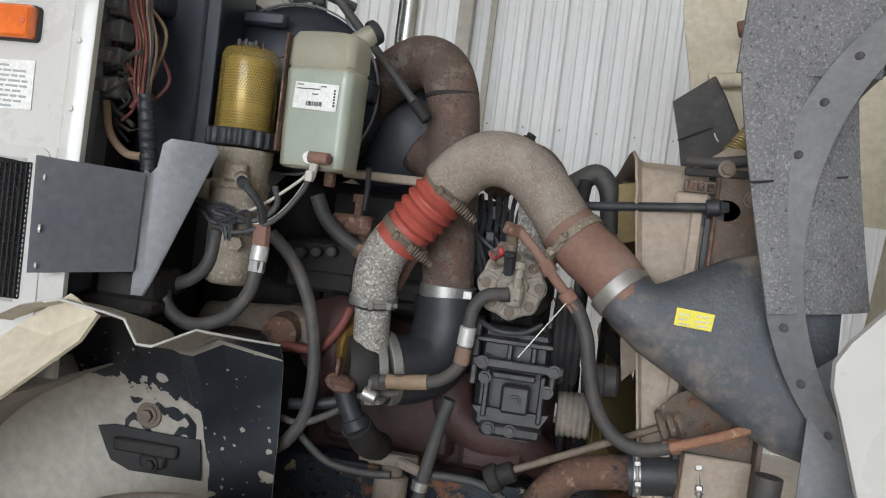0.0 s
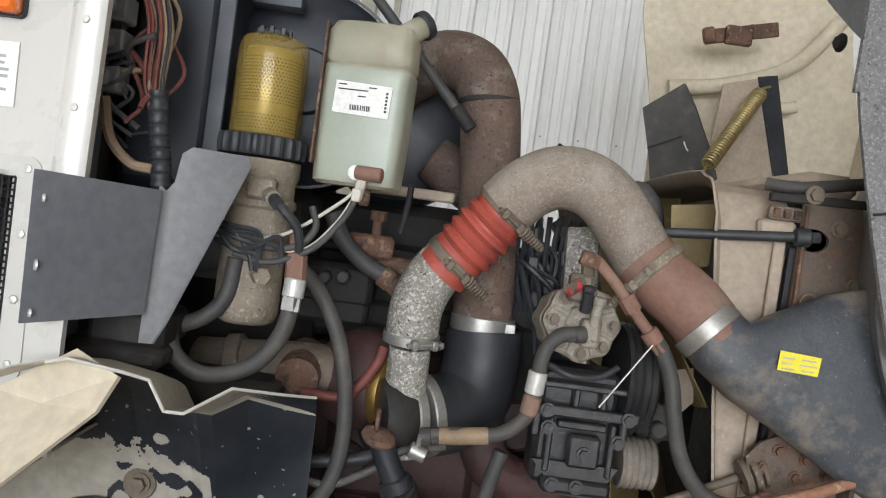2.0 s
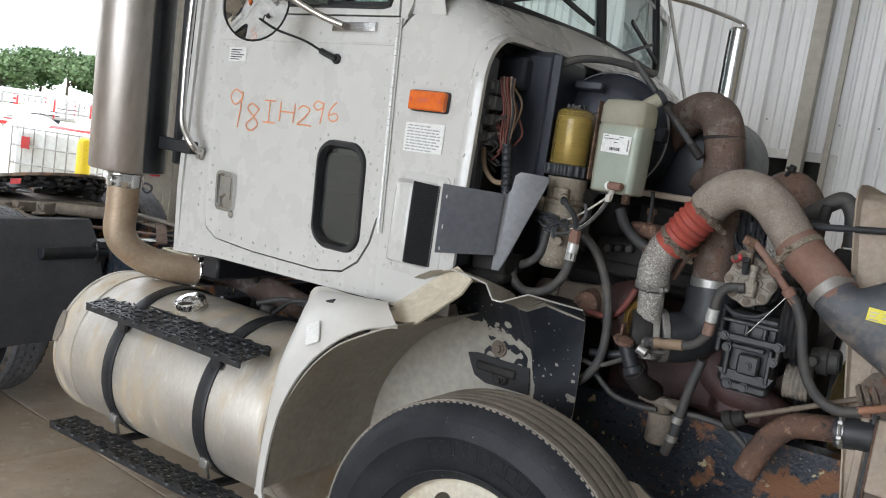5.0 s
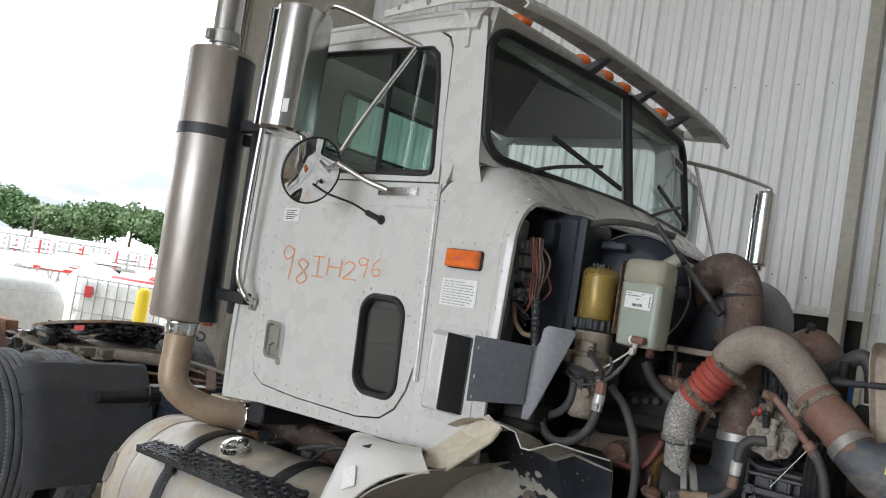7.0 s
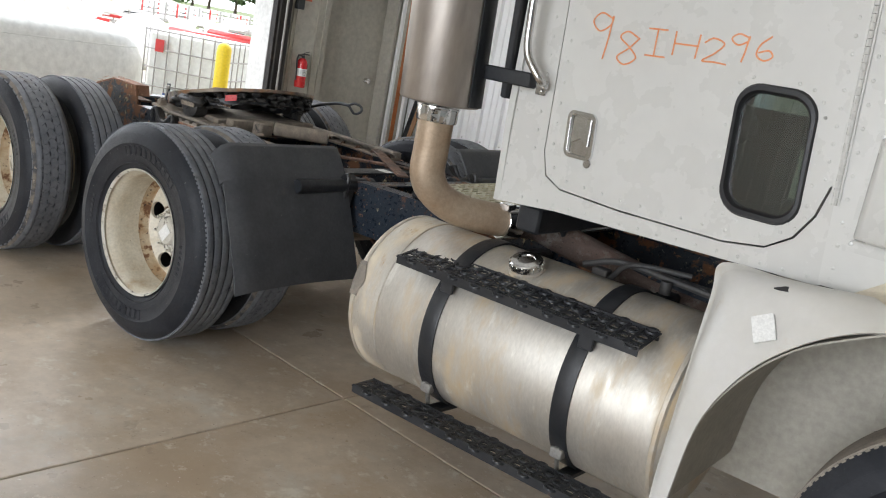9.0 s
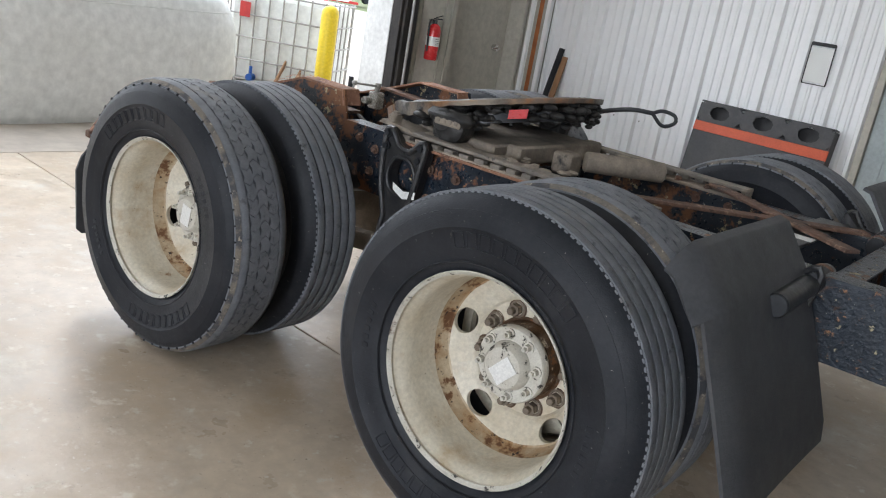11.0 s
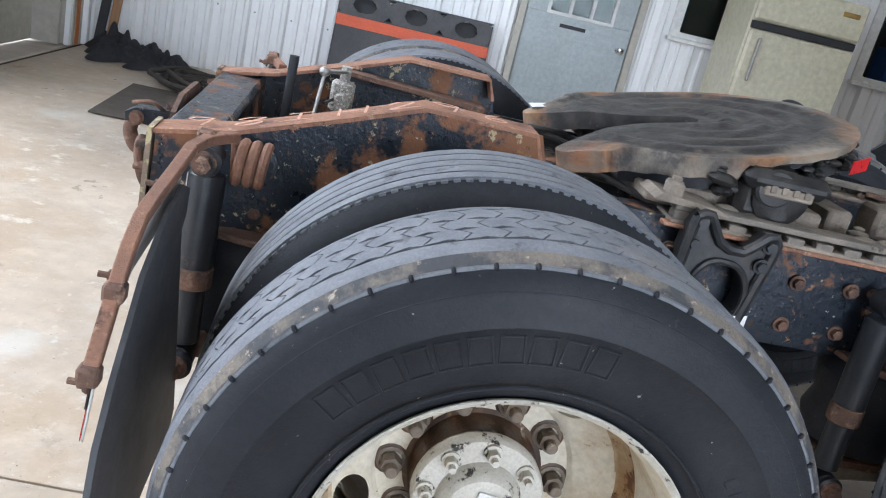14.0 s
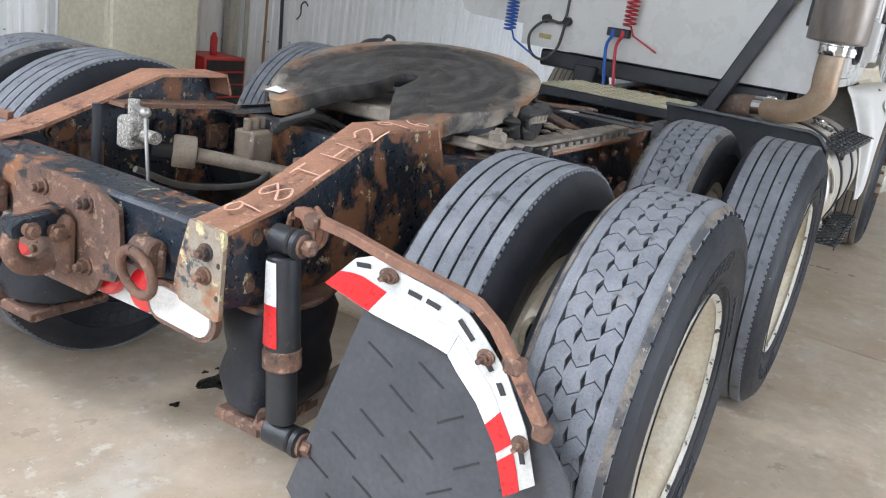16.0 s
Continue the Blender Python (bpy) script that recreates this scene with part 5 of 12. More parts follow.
for x, y, ln, top in ((-33, 13, 8, 1.30), (-35, 22.5, 9, 1.28), (-38, 33, 9, 1.25), (-42, 15, 9, 1.22), (-45, 26, 9, 1.24), (-52, 21, 10, 1.20), (-54, 36, 11, 1.18)):
    stake_trailer(x, y, ln, top, "white and red stake-sided trailer parked in the yard")
rn = random.Random(31)
for i in range(16):
    x, y = -rn.uniform(22, 32), rn.uniform(9, 24)
    h_ = rn.uniform(0.35, 0.75)
    im = thing("farm_implement", (x, y, -0.02), "small pale farm implement standing in the yard", "implement", "implements in the yard")
    part("frame_beam", Geo().bar((x - 0.5, y - 0.4, h_), (x + 0.5, y + 0.5, h_), 0.10, 0.10, 0.01), M[rn.choice(["redpaint", "galv", "white_out", "blue"])], im)
    part("hopper", Geo().loft([[(x - 0.25, y - 0.3, h_), (x + 0.25, y - 0.3, h_), (x + 0.25, y + 0.3, h_), (x - 0.25, y + 0.3, h_)], [(x - 0.4, y - 0.45, h_ + 0.35), (x + 0.4, y - 0.45, h_ + 0.35), (x + 0.4, y + 0.45, h_ + 0.35), (x - 0.4, y + 0.45, h_ + 0.35)]]), M["tank_white"], im)
    for k in (-0.4, 0.4):
        part("leg", Geo().bar((x + k, y + k, -0.02), (x + k * 0.8, y + k * 0.8, h_), 0.05, 0.05, 0.005), M["galv"], im)
sd = thing("long_shed", (-110, 57, -0.25), "long low white shed beyond the trailers", "shed")
part("shed_wall", Geo().box((-110, 57, 0.3), (8, 24, 1.1), 0.05), M["white_out"], sd)
part("shed_roof", Geo().prism([(-5, 0.84), (0, 1.40), (5, 0.84)], (-110, 44, 0.0), (1, 0, 0), (0, 0, 1), (0, 26, 0)), M["white_out"], sd)
up = thing("utility_pole", (-77, 36.5, -0.25), "bare wooden utility pole in the yard", "pole")
part("pole_shaft", Geo().cyl((-77, 36.5, -0.25), (-77, 36.5, 3.3), 0.14, 0.10, n=10), M["bark"], up)


def tree(x, y, h, wdt, seed, mt, label):
    """Trunk, limbs and a crown of many small leaf clumps."""
    rnd_ = random.Random(seed)
    t_ = thing("tree", (x, y, -0.25), label, "tree", "trees behind the yard")
    g_ = Geo().tube([(x, y, -0.3), (x + 0.1, y, h * 0.25), (x - 0.1, y + 0.2, h * 0.55), (x, y, h * 0.85)], lambda q: 0.34 * (1 - 0.85 * q), 8, 4)
    lim = []
    for i in range(11):
        a, z0 = rnd_.uniform(0, 6.28), h * rnd_.uniform(0.22, 0.62)
        L_ = wdt * rnd_.uniform(0.30, 0.5)
        e = (x + L_ * math.cos(a), y + L_ * math.sin(a), z0 + h * rnd_.uniform(0.12, 0.3))
        lim.append(e)
        g_.tube([(x, y, z0), ((x + e[0]) / 2, (y + e[1]) / 2, (z0 + e[2]) / 2 + 0.3), e], lambda q: 0.13 * (1 - 0.8 * q), 6, 3)
    part("trunk", g_, M["bark"], t_)
    gl = Geo()
    hubs = [(e, wdt * rnd_.uniform(0.20, 0.32)) for e in lim] + [((x, y, h * 0.82), wdt * 0.30), ((x + 0.3 * wdt * rnd_.uniform(-1, 1), y + 0.3 * wdt * rnd_.uniform(-1, 1), h * 0.7), wdt * 0.3)]
    for (cx, cy, cz), rr in hubs:
        for _ in range(300):
            a, b, q = rnd_.uniform(0, 6.283), math.acos(rnd_.uniform(-1, 1)), rr * rnd_.uniform(0.55, 1.08)
            p = Vector((cx + q * math.sin(b) * math.cos(a), cy + q * math.sin(b) * math.sin(a), cz + q * 0.8 * math.cos(b)))
            s = rnd_.uniform(0.18, 0.40)
            u_ = Vector((rnd_.uniform(-1, 1), rnd_.uniform(-1, 1), rnd_.uniform(-1, 1))).normalized() * s
            v_ = u_.orthogonal().normalized() * s * rnd_.uniform(0.5, 1)
            o_ = len(gl.v)
            gl.v += [tuple(p - u_), tuple(p - v_), tuple(p + u_), tuple(p + v_ + Vector((0, 0, 0.05)))]
            gl.f.append((o_, o_ + 1, o_ + 2, o_ + 3))
    part("crown", gl, mt, t_, smooth=0)


CANOPY = ((12, 8.0), (20, 8.4), (24, 8.6), (26, 6.6), (27.7, 4.6), (29, 8.0), (31, 9.6), (33, 7.6), (34.5, 9.2), (37, 10.2), (40, 9.0), (50, 8.6))
for k in range(27):
    rr = random.Random(100 + k)
    ang = 13 + 1.35 * k + rr.uniform(-0.3, 0.3)
    dist = 165 + rr.uniform(-10, 16)
    hh = between(CANOPY, ang) * rr.uniform(0.92, 1.08)
    tree(3.9 - dist * math.cos(radians(ang)), dist * math.sin(radians(ang)) - 3.3, hh, 8.5 + rr.uniform(-1, 2), k, M["leaf"] if k % 3 else M["leaf_dark"], "broad green leafy tree at the yard's edge")

# ---- the truck ----
truck = thing("semi_truck", (0, 0, 0), "white day-cab semi truck with its hood tipped open and no trailer", "truck")


STATIONS = ((-2.40, -2.41), (-2.145, -2.158), (-2.01, -2.026), (-1.64, -1.61), (-1.41, -1.362), (-0.95, -0.905), (-0.56, -0.49), (-0.03, 0.03), (0.455, 0.47), (0.95, 0.95))
HALVES = ((0.0, 0.0), (0.43, 0.43), (0.487, 0.45), (0.515, 0.462), (0.61, 0.57), (0.636, 0.604), (0.73, 0.742), (0.842, 0.892), (0.91, 0.966), (0.99, 1.061), (1.20, 1.28))


def chassis(p):
    """The rear chassis on its true stations: along the rails, and out from the centre line, which lies a little to the far side."""
    x, y, z = p
    if x >= 0.95:
        return p
    w, k = max(0.0, min(1.0, (-1.7 - x) / 0.1)), max(0.0, min(1.0, (-0.9 - x) / 0.4))
    yn = y + (math.copysign(between(HALVES, abs(y)), y) - y) * w + 0.035 * max(0.0, min(1.0, (y + 0.4) / 0.8))
    return (between(STATIONS, x), yn, z + 0.022 * k * max(0.0, min(1.0, (z - 0.4) / 0.2)))


def P(name, geo, mt, label="", parent=None, smooth=38):
    geo.v = [chassis(p) for p in geo.v]
    return part(name, geo, M[mt] if isinstance(mt, str) else mt, parent or truck, label, smooth)


def polar(r, a, h):
    return (r * math.cos(a), h, r * math.sin(a))


def holed_disc(g, r0, h0, r1, h1, n, hr, ha, depth):
    """A wheel disc between two rings, with n oval hand holes through it."""
    k = 24
    for s in range(n):
        a0, a1 = 2 * math.pi * s / n, 2 * math.pi * (s + 1) / n
        am, rm = (a0 + a1) / 2, (r0 + r1) / 2
        outer, inner = [], []
        for i in range(k):
            t = 2 * math.pi * i / k
            c, sn = math.cos(t), math.sin(t)
            q = min(1 / abs(c) if abs(c) > 1e-6 else 9e9, 1 / abs(sn) if abs(sn) > 1e-6 else 9e9)
            outer.append((rm + (r1 - r0) / 2 * sn * q, am + (a1 - a0) / 2 * c * q))
            inner.append((rm + hr * sn, am + ha / rm * c))
        hh = lambda r_: h0 + (h1 - h0) * (r_ - r0) / (r1 - r0)
        A = [polar(r_, a, hh(r_)) for r_, a in outer]
        Bq = [polar(r_, a, hh(r_)) for r_, a in inner]
        C = [polar(r_, a, hh(r_) + depth) for r_, a in inner]
        g.loft([A, Bq, C], False)


def tyre_mesh(kind):
    """Casing and tread of one tyre: axis along y, outer face to -y."""
    g = Geo()
    prof = [(0.286, -0.098), (0.306, -0.116), (0.36, -0.130), (0.405, -0.1355), (0.408, -0.138), (0.412, -0.1365), (0.445, -0.131), (0.466, -0.121), (0.480, -0.107), (0.489, -0.090)]
    if kind == "rib":
        prof[-2:] = [(0.484, -0.1075), (0.4955, -0.094)]
    else:
        prof[-2:] = [(0.4765, -0.1105), (0.4775, -0.090)]
    prof = prof + [(r, -h) for r, h in reversed(prof)]
    g.lathe(prof, (0, 0, 0), (0, 1, 0), 72)
    if kind != "rib":
        for i in range(56):
            a = 2 * math.pi * i / 56
            g.box((0, 0, 0), (0.010, 0.012, 0.006), 0.002, Matrix.Rotation(-a, 4, "Y") @ Matrix.Translation((0.4790, -0.1085, 0)) @ Matrix.Rotation(radians(38), 4, "Z"))
    # raised moulded bars where the maker's name stands, and the frame of the size plate
    for s, cnt in ((90, 10), (270, 10)):
        for i in range(cnt):
            a = radians(s + (i - cnt / 2 + 0.5) * 6.2)
            m_ = Matrix.Rotation(-a, 4, "Y") @ Matrix.Translation((0.375, -0.1312, 0)) @ Matrix.Rotation(radians(-8), 4, "Z")
            for c, sz in (((0.021, 0, 0), (0.003, 0.005, 0.034)), ((-0.021, 0, 0), (0.003, 0.005, 0.034)), ((0, 0, 0.0155), (0.040, 0.005, 0.003)), ((0, 0, -0.0155), (0.040, 0.005, 0.003))):
                g.box(c, sz, 0.0008, m_)
    for s in (8, 188):
        for i in range(6):
            a = radians(s + (i - 2.5) * 4.0)
            g.box((0, 0, 0), (0.022, 0.003, 0.014), 0.001, Matrix.Rotation(-a, 4, "Y") @ Matrix.Translation((0.365, -0.1305, 0)))
    for r_, h in ((0.428, -0.1302), (0.452, -0.1255), (0.318, -0.1285)):
        g.lathe([(r_ - 0.003, h + 0.001), (r_ - 0.001, h - 0.0022), (r_ + 0.001, h - 0.0022), (r_ + 0.003, h + 0.001)], (0, 0, 0), (0, 1, 0), 96)
    me = mesh_of("tyre", g, M["rubber"], 40)
    # tread
    t = Geo()
    R = 0.502
    if kind == "rib":
        for a, b in ((-0.094, -0.064), (-0.057, -0.022), (-0.016, 0.016), (0.022, 0.057), (0.064, 0.094)):
            t.lathe([(0.492, a + 0.002), (R - 0.001, a), (R, a + 0.003), (R, b - 0.003), (R - 0.001, b), (0.492, b - 0.002)], (0, 0, 0), (0, 1, 0), 96)
        for i in range(150):
            a = 2 * math.pi * i / 150
            for h in (-0.0955, 0.0955):
                t.box((0, 0, 0), (0.014, 0.006, 0.012), 0.001, Matrix.Rotation(-a, 4, "Y") @ Matrix.Translation((0.4905, h * 0.99, 0)))
    else:
        for s in (-1, 1):
            t.lathe([(0.490, s * 0.062), (R - 0.001, s * 0.064), (R, s * 0.068), (R - 0.003, s * 0.080), (R - 0.009, s * 0.092), (0.4865, s * 0.1020), (0.4805, s * 0.1085), (0.470, s * 0.1095)], (0, 0, 0), (0, 1, 0), 96)
        n = 60
        pitch = 2 * math.pi / n
        for row, (h0, hw, ph) in enumerate(((-0.0405, 0.0185, 0.0), (0.0, 0.0185, 0.5), (0.0405, 0.0185, 0.0))):
            for i in range(n):
                a = (i + ph) * pitch
                w = pitch * 0.475
                e = [-0.13 * pitch, 0.13 * pitch, -0.13 * pitch] if row % 2 else [0.13 * pitch, -0.13 * pitch, 0.13 * pitch]
                zg = 0.0036
                loop = [(a - w + e[0], h0 - hw - zg), (a, h0 - hw + zg), (a + w + e[0], h0 - hw - zg), (a + w + e[1], h0), (a + w + e[2], h0 + hw - zg), (a, h0 + hw + zg), (a - w + e[2], h0 + hw - zg), (a - w + e[1], h0)]
                lo = [polar(0.490, q, y) for q, y in loop]
                hi = [polar(R, q, y) for q, y in loop]
                o = len(t.v)
                t.v += lo + hi
                for k in range(8):
                    j = (k + 1) % 8
                    t.f.append((o + k, o + j, o + 8 + j, o + 8 + k))
                t.f.append(tuple(o + 8 + k for k in range(8)))
    bed = Geo().lathe([(0.474, -0.088), (0.4905, -0.070), (0.4905, 0.070), (0.474, 0.088)], (0, 0, 0), (0, 1, 0), 72)
    return me, mesh_of("tread", t, M["tread"], 30), mesh_of("tread_bed", bed, M["groove"], 40)


TYRE = {k: tyre_mesh(k) for k in ("rib", "lug")}


def rim_meshes(steer):
    g = Geo()
    if steer:
        g.lathe([(0.296, -0.104), (0.304, -0.108), (0.303, -0.098), (0.290, -0.094), (0.283, -0.080), (0.276, -0.072), (0.268, -0.070)], (0, 0, 0), (0, 1, 0), 64)
        holed_disc(g, 0.178, -0.098, 0.268, -0.070, 10, 0.024, 0.030, 0.02)
        g.lathe([(0.178, -0.098), (0.165, -0.106), (0.10, -0.106), (0.0, -0.106)], (0, 0, 0), (0, 1, 0), 48)
        g.lathe([(0.283, -0.08), (0.268, 0.10)], (0, 0, 0), (0, 1, 0), 48)
        zn = -0.106
        hub = Geo().lathe([(0.10, -0.10), (0.10, -0.16), (0.085, -0.175), (0.075, -0.20), (0.06, -0.21), (0.0, -0.212)], (0, 0, 0), (0, 1, 0), 32)
    else:
        g.lathe([(0.282, -0.108), (0.291, -0.117), (0.2895, -0.104), (0.283, -0.096), (0.277, -0.080), (0.270, -0.070), (0.267, -0.03), (0.262, 0.06), (0.256, 0.085), (0.246, 0.104)], (0, 0, 0), (0, 1, 0), 64)
        holed_disc(g, 0.176, 0.145, 0.246, 0.104, 5, 0.030, 0.044, 0.014)
        g.lathe([(0.176, 0.145), (0.168, 0.153), (0.108, 0.153), (0.106, 0.163)], (0, 0, 0), (0, 1, 0), 48)
        g.lathe([(0.262, 0.06), (0.262, 0.10), (0.290, 0.105)], (0, 0, 0), (0, 1, 0), 48)
        zn = 0.153
        hub = Geo().lathe([(0.112, 0.163), (0.106, 0.13), (0.103, 0.105), (0.111, 0.095), (0.111, 0.076), (0.107, 0.070), (0.072, 0.066), (0.066, 0.040), (0.058, 0.032), (0.0, 0.028)], (0, 0, 0), (0, 1, 0), 40)
    nut = Geo().lathe([(0.026, 0), (0.026, -0.004), (0.020, -0.006)], (0, 0, 0), (0, 1, 0), 14)
    nut.prism(circle(0.0185, 6), (0, -0.005, 0), (1, 0, 0), (0, 0, 1), (0, -0.022, 0))
    nut.cyl((0, -0.026, 0), (0, -0.045, 0), 0.011, n=10, b=0.002)
    return mesh_of("wheel", g, M["rim"], 32), mesh_of("hub", hub, M["hub"], 35), mesh_of("lug_nut", nut, M["rust"] if steer else M["cast_tan"], 35), zn, mesh_of("rust_band", Geo().lathe([(0.2615, 0.060), (0.2553, 0.084), (0.2453, 0.1025), (0.240, 0.1055)], (0, 0, 0), (0, 1, 0), 64), M["stain"], 32)


RIM, RIM_S = rim_meshes(False), rim_meshes(True)
HUB_BOLT = mesh_of("hub_bolt", Geo().bolt((0, 0, 0), (0, -1, 0), 0.011, 0.022).cyl((0, -0.02, 0), (0, -0.034, 0), 0.006, n=8), M["hub"], 35)
HUB_STAIN = mesh_of("hub_stain", Geo().lathe([(0.122, 0.1515), (0.1125, 0.151), (0.1085, 0.13), (0.1060, 0.106)], (0, 0, 0), (0, 1, 0), 48), M["hub_rust"], 32)
RIM_EDGE = mesh_of("rim_edge", Geo().lathe([(0.2815, -0.1085), (0.2835, -0.1105), (0.2910, -0.1190), (0.2935, -0.1165), (0.2925, -0.1110)], (0, 0, 0), (0, 1, 0), 72), M["hub"], 40)
tag_me = mesh_of("hub_tag", Geo().box((0.008, 0.0270, 0.0), (0.052, 0.001, 0.078), 0), M["label"], 0)


SHOULDER = mesh_of("shoulder", Geo().lathe([(0.4950, 0.0935), (0.4885, 0.1018), (0.4826, 0.1078)], (0, 0, 0), (0, 1, 0), 96).lathe([(0.4826, -0.1078), (0.4885, -0.1018), (0.4950, -0.0935)], (0, 0, 0), (0, 1, 0), 96), M["shoulder"], 40)
NUT_RUST = mesh_of("nut_stain", Geo().lathe([(0.031, -0.0005), (0.028, -0.0016), (0.019, -0.0016)], (0, 0, 0), (0, 1, 0), 16), M["hub_rust"], 30)
DUSTY = TYRE["rib"][1].copy()
DUSTY.materials[0] = M["tread_dust"]


def wheel(x, y, z, side, kind, inner=False, steer=False, spin=0.0, dirty=""):
    """One wheel under the truck; side -1 faces the walk."""
    m = Matrix.Translation((x, y, z)) @ (Matrix.Rotation(math.pi, 4, "Z") if side > 0 else Matrix()) @ Matrix.Rotation(radians(spin), 4, "Y")
    me, hub, nut, zn, band = RIM_S if steer else RIM
    if inner:
        m = m @ Matrix.Rotation(math.pi, 4, "Z")
    w_ = again("wheel", me, truck, m, "cream enamelled steel disc wheel" + dirty)
    ty, tr, bed = TYRE[kind]
    again("tyre", ty, w_, Matrix(), "worn black truck tyre")
    again("tread", DUSTY if steer else tr, w_, Matrix())
    again("tread_bed", bed, w_, Matrix())
    if kind == "lug":
        again("shoulder", SHOULDER, w_, Matrix(), "scuffed tan tyre shoulder")
    if not inner:
        again("hub", hub, w_, Matrix(), "chipped white hub with a bolted cap")
        for i in range(10):
            a = 2 * math.pi * (i + 0.5) / 10
            again("lug_nut", nut, w_, Matrix.Translation((0.1429 * math.cos(a), zn, 0.1429 * math.sin(a))))
            again("nut_stain", NUT_RUST, w_, Matrix.Translation((0.1429 * math.cos(a), zn, 0.1429 * math.sin(a))))
        if not steer:
            for i in range(8):
                a = 2 * math.pi * (i + 0.5) / 8
                again("hub_bolt", HUB_BOLT, w_, Matrix.Translation((0.090 * math.cos(a), 0.069, 0.090 * math.sin(a))))
            again("hub_stain", HUB_STAIN, w_, Matrix(), "brown oily rust run round the hub")
            again("rim_edge", RIM_EDGE, w_, Matrix(), "chipped white rim edge")
            again("rust_band", band, w_, Matrix(), "brown rust stain round the disc")
            again("hub_tag", tag_me, w_, Matrix.Rotation(radians(30), 4, "Y"), "torn white paper tag")
    return w_


HZ = 0.506
AX1, AX2, AXF = 0.03, -1.45, 3.45
for s in (-1, 1):
    mid = 0.03 * (s + 1)
    wheel(AX1, s * 1.075 + mid, HZ, s, "rib", spin=12)
    wheel(AX1, s * 0.74 + mid, HZ, s, "lug", True, spin=40)
    wheel(AX2, s * 1.075 + mid, HZ, s, "lug", spin=-20)
    wheel(AX2, s * 0.74 + mid, HZ, s, "rib", True, spin=5)
    wheel(AXF, s * 1.13, 0.507, s, "rib", steer=True, spin=8)

# ---- frame ----
AX1, AX2 = -0.03, -1.485
for s, nm in ((-1, "near"), (1, "far")):
    g = Geo()
    yo = s * 0.43
    # channel web and flanges from the tail to the radiator
    web = [(-2.13, 0.69), (-1.75, 0.62), (4.35, 0.66), (4.35, 0.92), (0.6, 0.875), (-1.36, 0.872), (-1.40, 0.985), (-1.64, 0.988), (-1.98, 0.862), (-2.13, 0.835)]
    g.prism(web, (0, yo, 0), (1, 0, 0), (0, 0, 1), (0, -s * 0.010, 0))
    g.fold([(-2.13, yo, 0.69), (-1.75, yo, 0.62), (4.35, yo, 0.66)], (0, -s * 0.088, 0), 0.010)
    g.fold([(-1.36, yo, 0.862), (0.6, yo, 0.875), (4.35, yo, 0.92)], (0, -s * 0.088, 0), -0.010)
    edge_y = ((-2.13, 0.43), (-1.98, 0.42), (-1.64, 0.392), (-1.41, 0.395), (-1.2, 0.43)) if s < 0 else ((-2.13, 0.43), (-1.98, 0.43), (-1.64, 0.43), (-1.41, 0.43), (-1.2, 0.43))

    def side_y(x):
        for (xa, ya), (xb, yb) in zip(edge_y, edge_y[1:]):
            if x <= xb:
                return ya + (yb - ya) * max(0.0, (x - xa)) / (xb - xa)
        return 0.43
    g.v = [(x, y - s * (0.43 - side_y(x)), z) for x, y, z in g.v]
    rail = P("frame_rail", g, "frame", "black frame rail with heavy rust scale")
    g = Geo().fold([(x, s * (side_y(x) + 0.004), z) for x, z in ((-2.145, 0.838), (-1.98, 0.866), (-1.80, 0.931), (-1.64, 0.992), (-1.41, 0.987), (-1.385, 0.925))], (0, -s * 0.094, 0), -s * 0.009)
    P("rail_top_flange", g, "rust_top", "orange rusted ramp flange with faded chalk marks", rail)
    g = Geo().fold([(-1.80, s * 0.355, 0.915), (-1.42, s * 0.345, 0.895)], (0, -s * 0.075, 0), 0.012)
    P("ramp_gusset", g, "rust", "", rail)
    rnd = random.Random(int(2 + s))
    for x in (-2.05, -1.92, -1.80, -1.25, -1.16, -1.07, -1.045, -0.86, -0.74, -0.62, -0.48, -0.34, -0.2, -0.06, 0.1, 0.3):
        for z in (0.70, 0.82):
            yb = s * side_y(x)
            P("rail_bolt", Geo().bolt((x + rnd.uniform(-0.01, 0.01), yb, z + rnd.uniform(-0.015, 0.015)), (0, s, 0), 0.013, 0.016), "rust", "", rail)
            P("rail_bolt", Geo().bolt((x + 0.02, yb - s * 0.011, z + 0.01), (0, -s, 0), 0.013, 0.016), "rust", "", rail)

# tail crossmember with plates and tow gear
g = Geo().box((-2.07, 0, 0.765), (0.13, 0.84, 0.15), 0.012)
tail = P("tail_crossmember", g, "frame", "black box crossmember with flaking paint")
for sg in (-1, 1):
    g = Geo().prism([(sg * 0.449, 0.842), (sg * 0.345, 0.845), (sg * 0.322, 0.76), (sg * 0.312, 0.70), (sg * 0.33, 0.672), (sg * 0.425, 0.655), (sg * 0.447, 0.66)], (-2.136, 0, 0), (0, 1, 0), (0, 0, 1), (-0.011, 0, 0))
    cp = P("corner_plate", g, "flake", "corner plate with flaking cream paint", tail)
    for z in (0.743, 0.791):
        P("plate_bolt", Geo().bolt((-2.147, sg * 0.393, z), (-1, 0, 0), 0.013, 0.016).cyl((-2.16, sg * 0.393, z), (-2.176, sg * 0.393, z), 0.008, n=10, b=0.002), "rust", "", cp)
    for z in (0.705, 0.772):
        P("plate_hole", Geo().cyl((-2.1465, sg * 0.428, z), (-2.1478, sg * 0.428, z), 0.006, n=12), "ink", "", cp)
